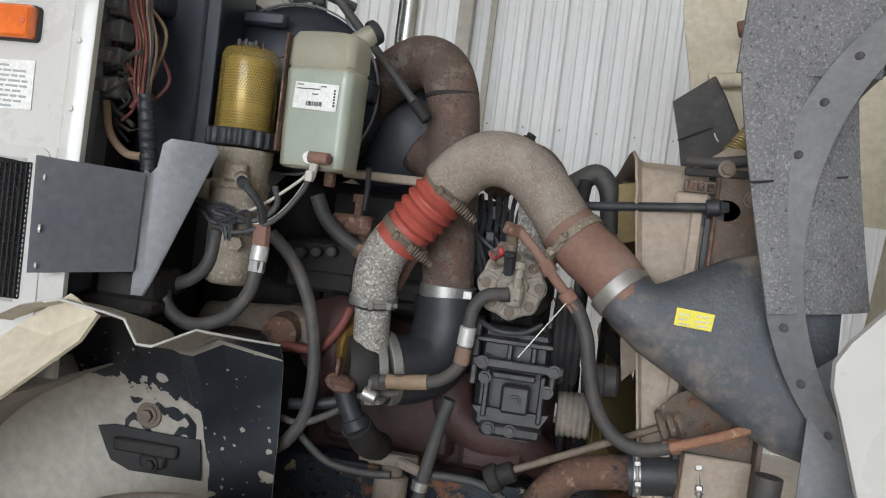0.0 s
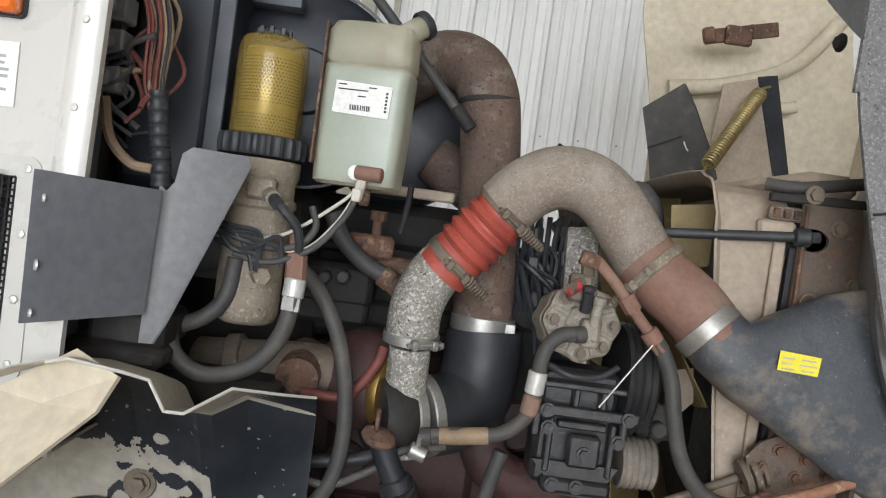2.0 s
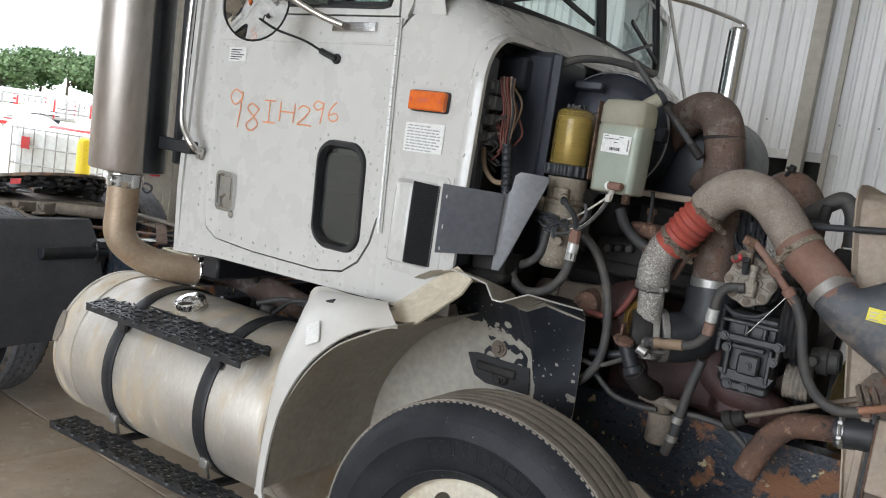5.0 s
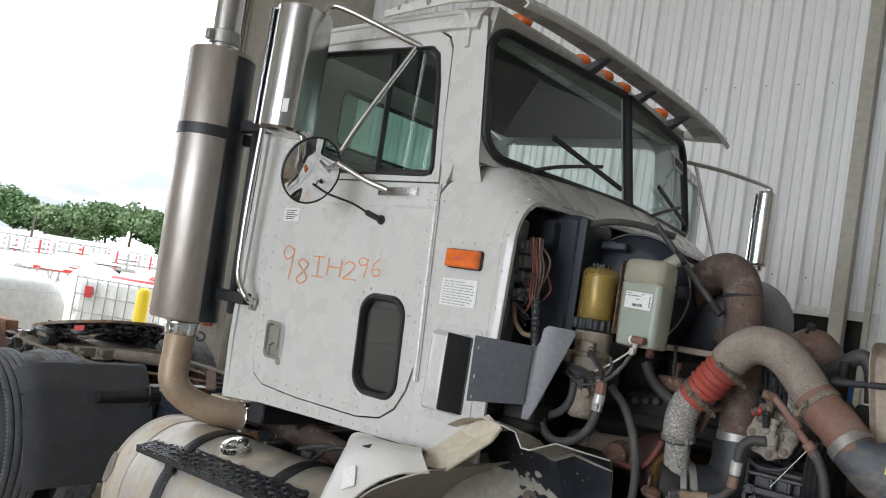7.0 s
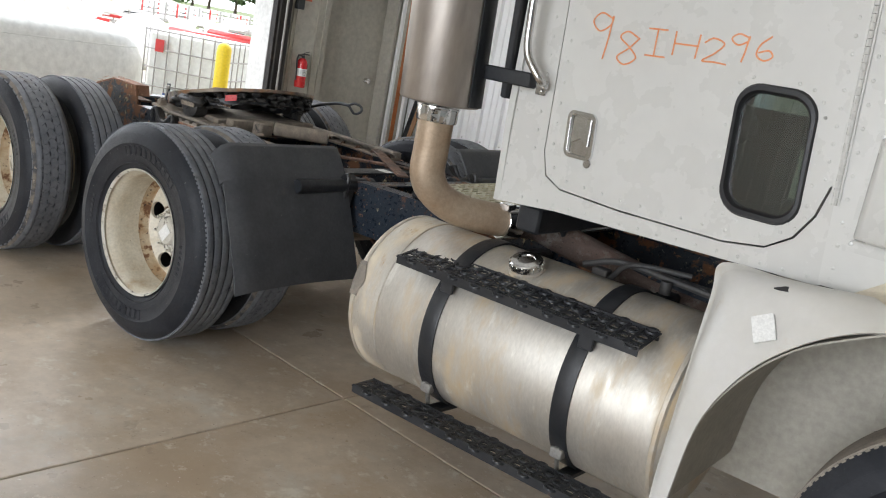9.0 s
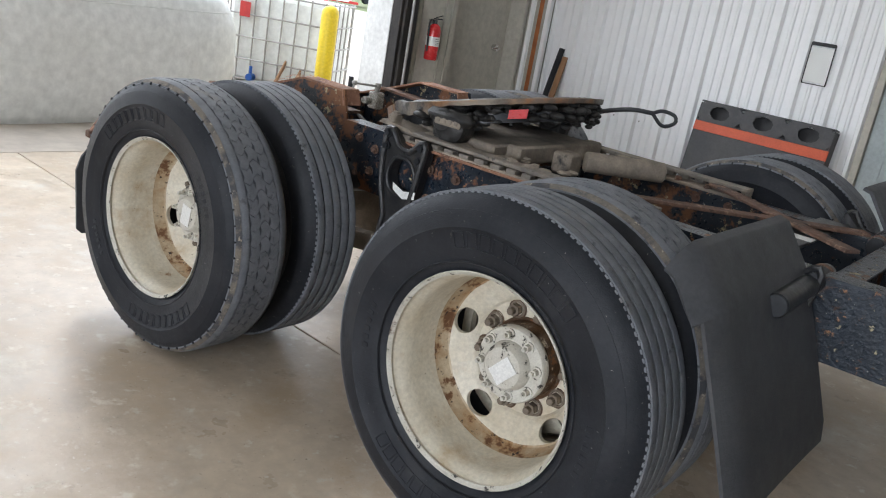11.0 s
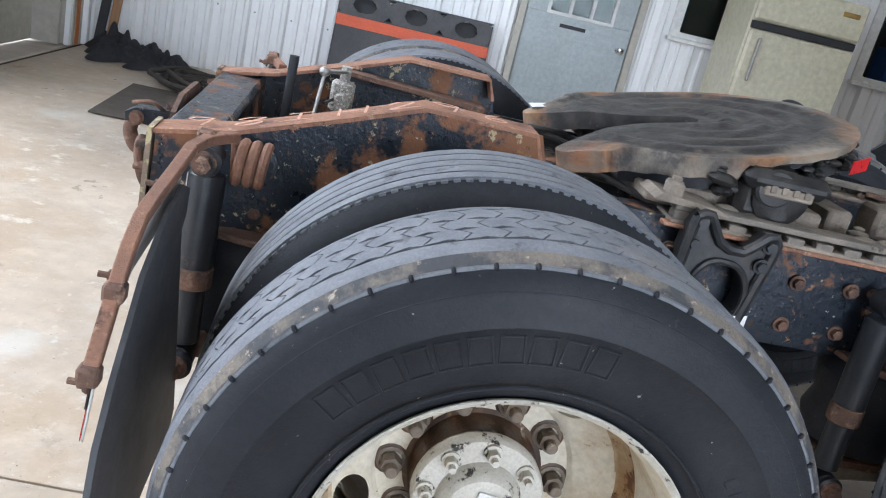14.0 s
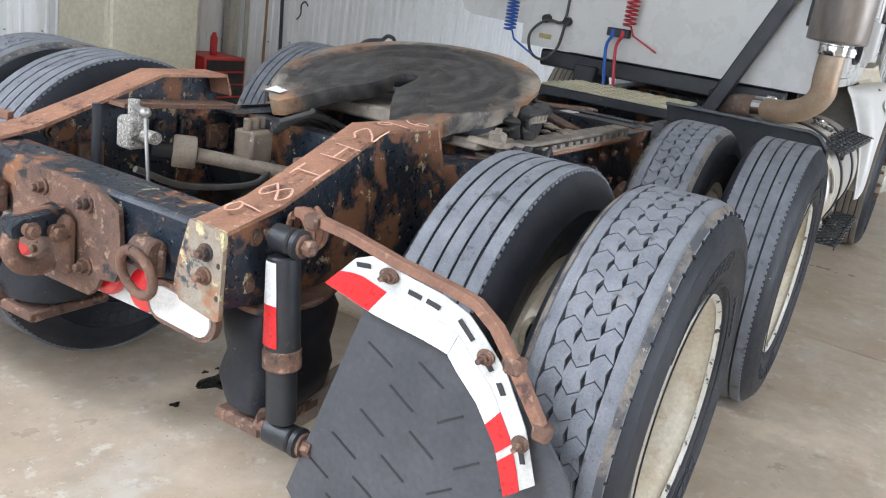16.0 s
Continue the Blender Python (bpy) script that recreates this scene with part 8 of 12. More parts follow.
for s in (1, -1):
    g = Geo()
    loops = []
    for k in (-0.20, -0.06, 0.25, 0.5, 0.75, 1.06):
        a, b = screen(-0.952 * s, k, 0.004), None
        z = a.z
        xb = hinge(z)
        y_side = s * skin(xb, z)
        b = Vector((xb - 0.01, y_side, z))
        c = Vector(((a.x + xb) / 2 + 0.03, s * (skin((a.x + xb) / 2, z) - 0.004), z))
        tuck = Vector((0, s * 0.024, 0)) if k < -0.1 else Vector()
        loops.append([q + tuck for q in (a, c, b, b + Vector((0, s * 0.05, 0)), a + Vector((-0.03, s * 0.05, 0)))])
    P("windscreen_post", g.loft(loops), "cab", "white windscreen post")
for s in (1, -1):
    P("cowl_corner", plate(Geo(), [(hinge(1.955), 1.955), (hinge(2.16), 2.16), (2.815, 2.165), (2.80, 2.09), (2.765, 2.0)], -0.002, 0.03, s), "cab")
P("centre_post", Geo().tube([screen(0.0, 0.0, 0.006), screen(0.0, 1.0, 0.006)], 0.014, 8, 4), "gasket", "black windscreen divider")
g = Geo().prism([(-0.90, 2.612), (0.90, 2.612), (0.88, 2.715), (-0.88, 2.715)], (2.845, 0, 0), (0, 1, 0), (0, 0, 1), (-0.06, 0, 0))
P("roof_header", g, "cab", "white header above the windscreen")
for y0, s in ((-0.62, 1), (0.30, 1)):
    g = Geo().tube([screen(y0 - 0.10, -0.03, 0.03), screen(y0 + 0.05, 0.06, 0.045), screen(y0 + 0.33, 0.20, 0.035)], 0.008, 6, 4)
    w_ = P("wiper", g, "plastic", "black windscreen wiper arm and blade")
    P("wiper_blade", Geo().bar(screen(y0 + 0.02, 0.30, 0.02), screen(y0 + 0.52, 0.10, 0.02), 0.010, 0.02), "gasket", "", w_)
g = Geo()


def visor_at(u, v):
    """The visor stands clear of the header: u from its back edge to its lip, v across the cab."""
    y = -1.0 + 2.0 * v
    a = abs(v * 2 - 1)
    return (2.90 + 0.19 * u - 0.05 * a ** 3, y, 2.735 + 0.025 * math.sin(u * 2.2) - 0.055 * u * u - 0.018 * a ** 4)


visor = P("sun_visor", Geo().sheet(visor_at, 7, 28, 0.010), "cab", "white sun visor over the windscreen")
P("visor_lip", Geo().sheet(lambda u, v: Vector(visor_at(1, v)) + Vector((0.014 * math.sin(u * 3.1), 0, -0.035 * u)), 4, 28, 0.008), "cab", "", visor)
for sd in (-1, 1):
    arm = [(2.36, 2.690), (2.36, 2.715), (2.70, 2.745), (2.87, 2.745), (3.03, 2.715), (3.03, 2.680), (2.86, 2.690), (2.72, 2.700)]
    P("visor_arm", Geo().loft([[(x, sd * (0.945 + 0.05 * max(0.0, min(1.0, (x - 2.4) / 0.4))), z) for x, z in arm], [(x, sd * (0.957 + 0.05 * max(0.0, min(1.0, (x - 2.4) / 0.4))), z) for x, z in arm]]), "cab", "white end arm riveted to the roof edge", visor)
    for x in (2.44, 2.60):
        P("rivet", Geo().lathe([(0.013, 0), (0.010, 0.005), (0, 0.007)], (x, sd * (0.957 + 0.05 * max(0.0, (x - 2.4) / 0.4)), 2.716), (0, sd, 0), 10), "chrome", "bright rivet", visor)
for y in (-0.22, 0.24, 0.66):
    P("visor_strut", Geo().loft([[(2.845, y - 0.03, 2.70), (2.845, y + 0.03, 2.70), (2.845, y + 0.03, 2.655), (2.845, y - 0.03, 2.655)], [(2.97, y - 0.015, 2.752), (2.97, y + 0.015, 2.752), (2.97, y + 0.015, 2.742), (2.97, y - 0.015, 2.742)]]), "guard", "grey pressed visor strut", visor)
P("gutter", Geo().tube([flank(1.72, 2.688, 0.006), flank(2.2, 2.690, 0.006), flank(2.66, 2.690, 0.006), flank(2.76, 2.66, 0.006), flank(2.775, 2.55, 0.004)], 0.010, 8, 5), "cab", "white rain gutter over the door")
for y in (-0.66, -0.18, 0.04, 0.22, 0.66):
    g = Geo().ball((2.79, y, 2.745), 0.045, 14, 8, (1.2, 0.8, 0.7))
    P("marker_light", g, "amber", "small amber roof marker light")

# the near door: skins, windows, latch
def door(s, m=None):
    d_out = 0.004
    low = [(door_r(z), z) for z in (2.05, 1.7, 1.30)] + door_out[1:] + [(hinge(z) - 0.004, z) for z in (1.42, 1.7, 2.05)]
    cut = 2.40
    left = [p for p in low if p[0] < cut] + []
    la = [(door_r(2.05), 2.05), (door_r(1.7), 1.7), (door_r(1.30), 1.30)] + [p for p in door_out[1:] if p[0] < cut] + [(cut, 1.184), (cut, 2.05)]
    ra = [(cut, 2.05), (cut, 1.184)] + [p for p in door_out[1:] if p[0] > cut] + [(hinge(z) - 0.004, z) for z in (1.42, 1.7, 2.05)]
    peep = slanted(2.608, 1.450, 0.212, 0.338, 0.064, -0.09)
    g = Geo()
    plate(g, la, d_out, 0.035, s)
    pierced(g, ra, peep, d_out, 0.035, s)
    upper = [(door_r(2.056), 2.056), (hinge(2.056) - 0.004, 2.056), (hinge(2.35) - 0.012, 2.35), (2.705, 2.55), (2.68, 2.595), (2.63, 2.622), (1.84, 2.64), (door_r(2.60), 2.61)]
    win = [(1.935, 2.125), (1.935, 2.10), (1.965, 2.088), (2.67, 2.082), (2.705, 2.09), (2.712, 2.115), (2.668, 2.42), (2.640, 2.53), (2.60, 2.562), (1.99, 2.590), (1.95, 2.575), (1.935, 2.55)]
    pierced(g, upper, win, d_out, 0.035, s)
    return g, peep, win


g, peep, win = door(1)
dr = P("cab_door", g, "cab", "white riveted passenger door with an orange handwritten mark")
for nm, poly, mt in (("peep_window", peep, "tint"), ("side_window", win, "cabglass")):
    c = (sum(p[0] for p in poly) / len(poly), sum(p[1] for p in poly) / len(poly))
    P(nm, plate(Geo(), poly, -0.010, 0.005), mt, "glass pane in a black rubber gasket", dr).visible_shadow = False
    loops = []
    for p in poly + [poly[0]]:
        d = Vector((p[0] - c[0], p[1] - c[1])).normalized()
        w = 0.016 if nm == "peep_window" else 0.013
        loops.append([flank(p[0] + d.x * a, p[1] + d.y * a, o) for a, o in ((w, 0.004), (w * 0.6, 0.014), (-w * 0.2, 0.015), (-w * 0.7, 0.004), (-w * 0.7, -0.012), (w * 0.4, -0.006))])
    P("window_gasket", Geo().loft(loops, False), "gasket", "thick black rubber window gasket", dr)
P("window_divider", Geo().bar(flank(2.425, 2.085, 0.0), flank(2.40, 2.565, 0.0), 0.020, 0.016), "gasket", "", dr)
P("window_track", plate(Geo(), [(2.425, 2.078), (2.708, 2.078), (2.706, 2.102), (2.425, 2.102)], -0.002, 0.008), "gasket", "", dr)
g = Geo()
inset = 0.03
rivets(g, along([(door_r(2.0) + inset, 2.0), (door_r(1.33) + inset, 1.33)], 0.064), out=0.004)
rivets(g, along([(door_r(1.3) + 0.05, 1.255), (1.99, 1.222), (2.2, 1.212), (2.55, 1.216), (2.65, 1.232), (2.715, 1.28), (2.75, 1.34)], 0.06), out=0.004)
rivets(g, along([(hinge(1.42) - 0.034, 1.42), (hinge(2.02) - 0.034, 2.02)], 0.046), out=0.004)
rivets(g, along([(door_r(1.99) + 0.03, 1.985), (hinge(1.99) - 0.04, 1.993)], 0.105), out=0.004)
rivets(g, along([(door_r(1.925) + 0.05, 1.925), (2.30, 1.93)], 0.105), out=0.004)
px = [(2.608 + (x - 2.608) * 1.28, 1.450 + (z - 1.450) * 1.18) for x, z in peep]
rivets(g, along(px[::2] + [px[0]], 0.07), out=0.004)
P("door_rivets", g, "cab", "rows of small rivets", dr)
P("drip_seam", plate(Geo(), [(door_r(1.952), 1.952), (hinge(1.960) - 0.01, 1.960), (hinge(1.968) - 0.01, 1.968), (door_r(1.96), 1.960)], 0.008, 0.006), "cab", "", dr)
hinge_ = P("piano_hinge", plate(Geo(), [(hinge(1.36) - 0.012, 1.36), (hinge(1.36) + 0.014, 1.36), (hinge(2.05) + 0.014, 2.05), (hinge(2.05) - 0.012, 2.05)], 0.0065, 0.003), "cab", "white painted piano hinge", dr)
for i in range(34):
    z0 = 1.36 + i * 0.0203
    P("knuckle", Geo().cyl(flank(hinge(z0) + 0.002, z0, 0.008), flank(hinge(z0 + 0.0183) + 0.002, z0 + 0.0183, 0.008), 0.0075, n=8), "cab", "", hinge_)
# paddle latch
g = Geo().ring([(x, y) for x, y in rounded(0.108, 0.150, 0.024)], rounded(0.088, 0.130, 0.018), flank(2.008, 1.378, 0.003), (1, -0.082, 0), (-0.08, 0.0, 1), (0, -0.014, 0))
latch = P("latch", g, "chrome", "chrome paddle door latch", dr)
g = Geo().prism(rounded(0.08, 0.136, 0.016), flank(2.008, 1.378, 0.001), (1, -0.082, 0), (-0.08, 0, 1), (0, -0.003, 0))
P("latch_cup", g, "polished", "", dr)
g = Geo().prism([(0.033, 0.055), (-0.030, 0.055), (-0.034, -0.03), (0.0, -0.008), (0.03, -0.03)], flank(2.008, 1.378, 0.004), (1, -0.082, 0), (-0.08, 0, 1), (0, -0.008, 0))
P("latch_paddle", g, "chrome", "", dr)
g = Geo().cyl(flank(2.052, 1.294, 0.0), flank(2.052, 1.294, 0.008), 0.014, n=14, b=0.002)
P("lock", g, "chrome", "round chrome lock", dr)
for poly, nm in (([(1.912, 1.868), (2.014, 1.872), (2.010, 1.925), (1.908, 1.921)], "sticker"),):
    st = P(nm, plate(Geo(), poly, 0.0055, 0.001), "label", "small white printed sticker", dr)
    g = Geo()
    for i in range(5):
        plate(g, [(1.920, 1.877 + i * 0.0088), (1.975 + 0.025 * ((i * 7) % 3) / 2, 1.877 + i * 0.0088), (1.975 + 0.025 * ((i * 7) % 3) / 2, 1.8805 + i * 0.0088), (1.920, 1.8805 + i * 0.0088)], 0.0062, 0.0005)
    P("printed_text", g, "ink", "", dr)
# the handwritten mark, stroke by stroke
STROKES = dict([
    ("9", [[(0.32, 0.85), (0.1, 0.95), (-0.05, 0.75), (0.1, 0.55), (0.3, 0.72), (0.32, 0.9), (0.28, 0.4), (0.22, -0.05)]]),
    ("8", [[(0.35, 0.85), (0.15, 1.0), (0.02, 0.8), (0.2, 0.55), (0.35, 0.25), (0.15, 0.0), (0.0, 0.2), (0.2, 0.5), (0.38, 0.85)]]),
    ("I", [[(0.0, 0.95), (0.35, 0.97)], [(0.17, 0.95), (0.15, 0.05)], [(-0.02, 0.03), (0.36, 0.05)]]),
    ("H", [[(0.02, 1.0), (0.0, 0.0)], [(0.4, 1.0), (0.36, 0.0)], [(0.0, 0.5), (0.4, 0.52)]]),
    ("2", [[(0.0, 0.75), (0.15, 0.97), (0.34, 0.8), (0.2, 0.4), (0.0, 0.05), (0.2, 0.06), (0.42, 0.03)]]),
    ("6", [[(0.3, 0.98), (0.1, 0.6), (0.05, 0.2), (0.2, 0.02), (0.36, 0.2), (0.28, 0.42), (0.08, 0.3)]]),
])
g = Geo()
SIGNS = ((1.975, 0.072, 1.632, 0.140), (2.070, 0.072, 1.620, 0.100), (2.165, 0.070, 1.656, 0.086), (2.252, 0.078, 1.670, 0.070), (2.350, 0.068, 1.665, 0.072), (2.435, 0.052, 1.684, 0.076), (2.498, 0.056, 1.692, 0.070))
for ch, (cx, wid, base, hgt) in zip("98IH296", SIGNS):
    for st in STROKES[ch]:
        pl = spline([flank(cx + p[0] * wid / 0.38 - 0.10 * p[1] * hgt, base + p[1] * hgt, 0.0045) for p in st], 5)
        loops = []
        for j, q in enumerate(pl):
            d = (pl[min(j + 1, len(pl) - 1)] - pl[max(j - 1, 0)]).normalized()
            n_ = Vector((0, -1, 0)).cross(d).normalized() * 0.0025
            loops.append([q + n_, q - n_, q - n_ + Vector((0, -0.0008, 0)), q + n_ + Vector((0, -0.0008, 0))])
        g.loft(loops)
P("handwriting", g, "chalk", "orange handwritten number 98IH296", dr)
# the same number chalked along the near rail's sloping flange
def ramp_z(x):
    pts = ((-2.145, 0.838), (-1.98, 0.866), (-1.80, 0.931), (-1.64, 0.992), (-1.41, 0.987))
    for (x0, z0), (x1, z1) in zip(pts, pts[1:]):
        if x <= x1:
            return z0 + (z1 - z0) * (x - x0) / (x1 - x0) + 0.0105
    return 0.98


g = Geo()
for i, ch in enumerate("98IH296"):
    for st in STROKES[ch]:
        pl = spline([(-2.07 + 0.09 * i + p[0] * 0.13, -0.424 + p[1] * 0.072, ramp_z(-2.07 + 0.09 * i + p[0] * 0.13)) for p in st], 5)
        loops = []
        for j, q in enumerate(pl):
            d = (pl[min(j + 1, len(pl) - 1)] - pl[max(j - 1, 0)]).normalized()
            n_ = Vector((0, 0, 1)).cross(d).normalized() * 0.0024
            loops.append([q + n_, q - n_, q - n_ + Vector((0, 0, 0.0008)), q + n_ + Vector((0, 0, 0.0008))])
        g.loft(loops)
P("chalk_number", g, "chalk_pale", "faded chalk number 98IH296", bpy.data.objects["frame_rail"])
# socket with its mirror cable
pl = flank(2.505, 1.905, 0.004)
g = Geo().cyl(pl, pl + Vector((0, -0.012, 0)), 0.018, n=14, b=0.003).tube([pl + Vector((0, -0.01, 0)), pl + Vector((-0.03, -0.03, 0.012)), pl + Vector((-0.05, -0.035, 0.02))], 0.011, 8, 4)
P("cable_grommet", g, "gasket", "black rubber grommet with the mirror cable", dr)
g = Geo().tube([pl + Vector((-0.045, -0.035, 0.018)), (2.44, -1.04, 1.945), (2.37, -1.10, 1.965), (2.335, -1.15, 1.99)], 0.0045, 6, 5)
P("mirror_cable", g, "gasket", "thin black cable", dr)

# amber lamp, notice, vent box on the cowl
fl = lambda x, z, o: flank(x, z, o)
g = Geo()
plate(g, slanted(2.945, 1.795, 0.148, 0.066, 0.010, -0.02), 0.012, 0.012)
lampb = P("side_lamp", g, "ink", "amber turn lamp on the cowl")
g = Geo()
A = slanted(2.945, 1.795, 0.142, 0.060, 0.008, -0.02)
Bq = slanted(2.945, 1.795, 0.132, 0.050, 0.008, -0.02)
g.loft([[fl(x, z, 0.010) for x, z in A], [fl(x, z, 0.030) for x, z in A], [fl(x, z, 0.036) for x, z in Bq]])
P("lens", g, "amber", "ribbed amber lens", lampb)
g = Geo()
for x in (2.887, 3.003):
    g.lathe([(0.006, 0), (0.005, 0.002), (0, 0.003)], fl(x, 1.795, 0.036), (0, -1, 0), 10)
g.box(tuple(fl(2.945, 1.795, 0.036)), (0.052, 0.002, 0.012), 0.001)
P("lens_screw", g, "stripe", "", lampb)
nt_ = P("notice", plate(Geo(), [(2.860, 1.634), (3.018, 1.638), (3.015, 1.729), (2.857, 1.725)], 0.003, 0.002), "label", "white notice plate with fine print")
g = Geo()
rn = random.Random(4)
for i in range(9):
    z = 1.719 - i * 0.0093
    x = 2.868
    while x < 2.995:
        w = rn.uniform(0.008, 0.03) if i else 0.02
        plate(g, [(x, z), (min(x + w, 3.004), z), (min(x + w, 3.004), z - 0.0042), (x, z - 0.0042)], 0.0036, 0.0005)
        x += w + 0.004
        if i in (0, 8) and x > 2.96:
            break
P("printed_text", g, "panel_grey", "grey lines of fine print", nt_)
g = Geo()
vb = [(2.872, 1.255), (3.075, 1.262), (3.068, 1.575), (2.868, 1.57)]
plate(g, slanted(2.972, 1.413, 0.205, 0.318, 0.02, -0.02), 0.004, 0.004)
vent = P("vent_box", g, "cab", "white vent scoop with a black mesh grille")
g = Geo()
foot = [(2.885, 1.285), (3.035, 1.285), (3.03, 1.55), (2.882, 1.55)]
tops = [(2.905, 1.30), (3.018, 1.30), (3.012, 1.535), (2.900, 1.535)]
g.loft([[fl(2.885, 1.285, 0.003), fl(3.030, 1.285, 0.003), fl(3.026, 1.55, 0.003), fl(2.882, 1.55, 0.003)], [fl(2.889, 1.288, 0.03), fl(3.007, 1.288, 0.03), fl(3.003, 1.546, 0.03), fl(2.886, 1.546, 0.03)], [fl(2.900, 1.296, 0.052), fl(2.979, 1.294, 0.062), fl(2.975, 1.54, 0.062), fl(2.896, 1.538, 0.052)], [fl(2.912, 1.306, 0.060), fl(2.968, 1.302, 0.068), fl(2.964, 1.53, 0.068), fl(2.908, 1.528, 0.060)]])
P("scoop", g, "cab", "", vent)
g = Geo()
c0, c1 = fl(3.040, 1.293, 0.004), fl(2.986, 1.30, 0.064)
h0, h1 = fl(3.036, 1.542, 0.004), fl(2.982, 1.535, 0.064)
for i in range(10):
    t = i / 9
    g.bar(c0.lerp(c1, t), h0.lerp(h1, t), 0.003, 0.003, 0.0005)
for i in range(28):
    t = i / 27
    g.bar(c0.lerp(h0, t), c1.lerp(h1, t), 0.003, 0.003, 0.0005)
P("grille", g, "gasket", "black wire mesh", vent)
P("vent_throat", Geo().prism([(0, 0), (1, 0), (1, 1), (0, 1)], c0 + Vector((-0.0045, 0, 0)), c1 - c0, h0 - c0, Vector((-0.003, 0.0, 0))), "gasket", "", vent)
for q in along([(2.884, 1.275), (2.884, 1.555)], 0.1) + along([(3.058, 1.28), (3.052, 1.555)], 0.09):
    g = Geo()
    rivets(g, [q], out=0.004, r=0.007)
    P("vent_screw", g, "bracket_white", "", vent)

# far side: an open door and its mirror
g, peep2, win2 = door(-1)
turn = Matrix.Translation((2.80, 0.97, 0)) @ Matrix.Rotation(radians(-83), 4, "Z") @ Matrix.Translation((-2.80, -0.97, 0))
g.v = [tuple(turn @ Vector(p)) for p in g.v]
fd = P("cab_door", g, "cab", "white far cab door standing open")
for poly in (peep2, win2):
    q = plate(Geo(), poly, -0.010, 0.005, -1)
    q.v = [tuple(turn @ Vector(p)) for p in q.v]
    P("window_pane", q, "glass", "", fd).visible_shadow = False


def tall_mirror(c, w, d, z0, z1, yaw, label):
    """A tall stainless mirror head: c in plan."""
    m = pose(c[0], c[1], 0, 0, 0, yaw)
    g = Geo()
    sect = rounded(w, d, min(w, d) * 0.42, 5)
    loops = [[m @ Vector((x * k, y * k, z)) for x, y in sect] for z, k in ((z0, 0.86), (z0 + 0.012, 1.0), (z1 - 0.012, 1.0), (z1, 0.86))]
    h_ = P("wing_mirror", g.loft(loops), "polished", label)
    g = Geo().prism(rounded(w * 0.9, z1 - z0 - 0.03, 0.01), m @ Vector((0, -d / 2 - 0.001, (z0 + z1) / 2)), m.to_3x3() @ Vector((1, 0, 0)), (0, 0, 1), m.to_3x3() @ Vector((0, -0.003, 0)))
    P("mirror_glass", g, "mirror", "", h_)
    return h_


tall_mirror((3.13, 1.45), 0.17, 0.10, 2.10, 2.51, -75, "tall stainless wing mirror on thin arms")
g = Geo().tube([(2.87, 0.93, 2.56), (3.0, 1.15, 2.56), (3.14, 1.44, 2.54), (3.14, 1.45, 2.50)], 0.011, 8, 5).tube([(3.05, 0.93, 2.03), (3.08, 1.1, 2.05), (3.14, 1.44, 2.07), (3.14, 1.45, 2.12)], 0.011, 8, 5).tube([(2.90, 0.97, 2.55), (3.06, 1.02, 2.05)], 0.009, 8, 3)
P("mirror_arm", g, "polished", "thin bright mirror arm")
h_ = tall_mirror((2.185, -1.19), 0.22, 0.16, 2.165, 2.64, -80, "tall stainless wing mirror")
g = Geo().tube([(2.23, -1.16, 2.62), (2.235, -1.12, 2.68), (2.30, -1.08, 2.67), (2.45, -0.98, 2.61), (2.60, -0.87, 2.55)], 0.012, 10, 5).tube([(2.24, -1.16, 2.17), (2.26, -1.14, 2.12), (2.33, -1.08, 2.10), (2.45, -1.0, 2.04), (2.53, -0.96, 2.015)], 0.012, 10, 5).tube([(2.52, -0.92, 2.57), (2.40, -1.03, 2.25), (2.35, -1.07, 2.10)], 0.010, 8, 4)
P("mirror_arm", g, "polished", "bright mirror arm")
P("arm_foot", plate(Geo(), [(2.47, 1.997), (2.67, 2.003), (2.67, 2.032), (2.47, 2.026)], 0.018, 0.014), "polished", "bright arm foot bolted to the door")
g = Geo()
P("mirror_sticker", Geo().prism(rounded(0.08, 0.05, 0.002), (2.235, -1.282, 2.25), (0.985, 0.17, 0), (0, 0, 1), (0.0002, -0.001, 0)), "label", "small white printed sticker", h_)
rm = Matrix.Translation((2.32, -1.16, 2.04)) @ Matrix.Rotation(radians(25), 4, "Z")
ax_ = (rm.to_3x3() @ Vector((0.85, -0.5, -0.30))).normalized()
g.lathe([(0.0, -0.040), (0.06, -0.036), (0.105, -0.022), (0.125, 0.0), (0.128, 0.012), (0.122, 0.014)], (2.32, -1.16, 2.04), ax_, 32)
rmir = P("round_mirror", g, "gasket", "round black convex mirror")
g = Geo().lathe([(0.122, 0.012), (0.08, 0.024), (0.035, 0.030), (0.0, 0.031)], (2.32, -1.16, 2.04), ax_, 32)
P("mirror_glass", g, "mirror", "", rmir)
P("mirror_arm", Geo().tube([(2.31, -1.14, 2.05), (2.30, -1.13, 2.10), (2.28, -1.13, 2.13)], 0.009, 8, 4), "polished")

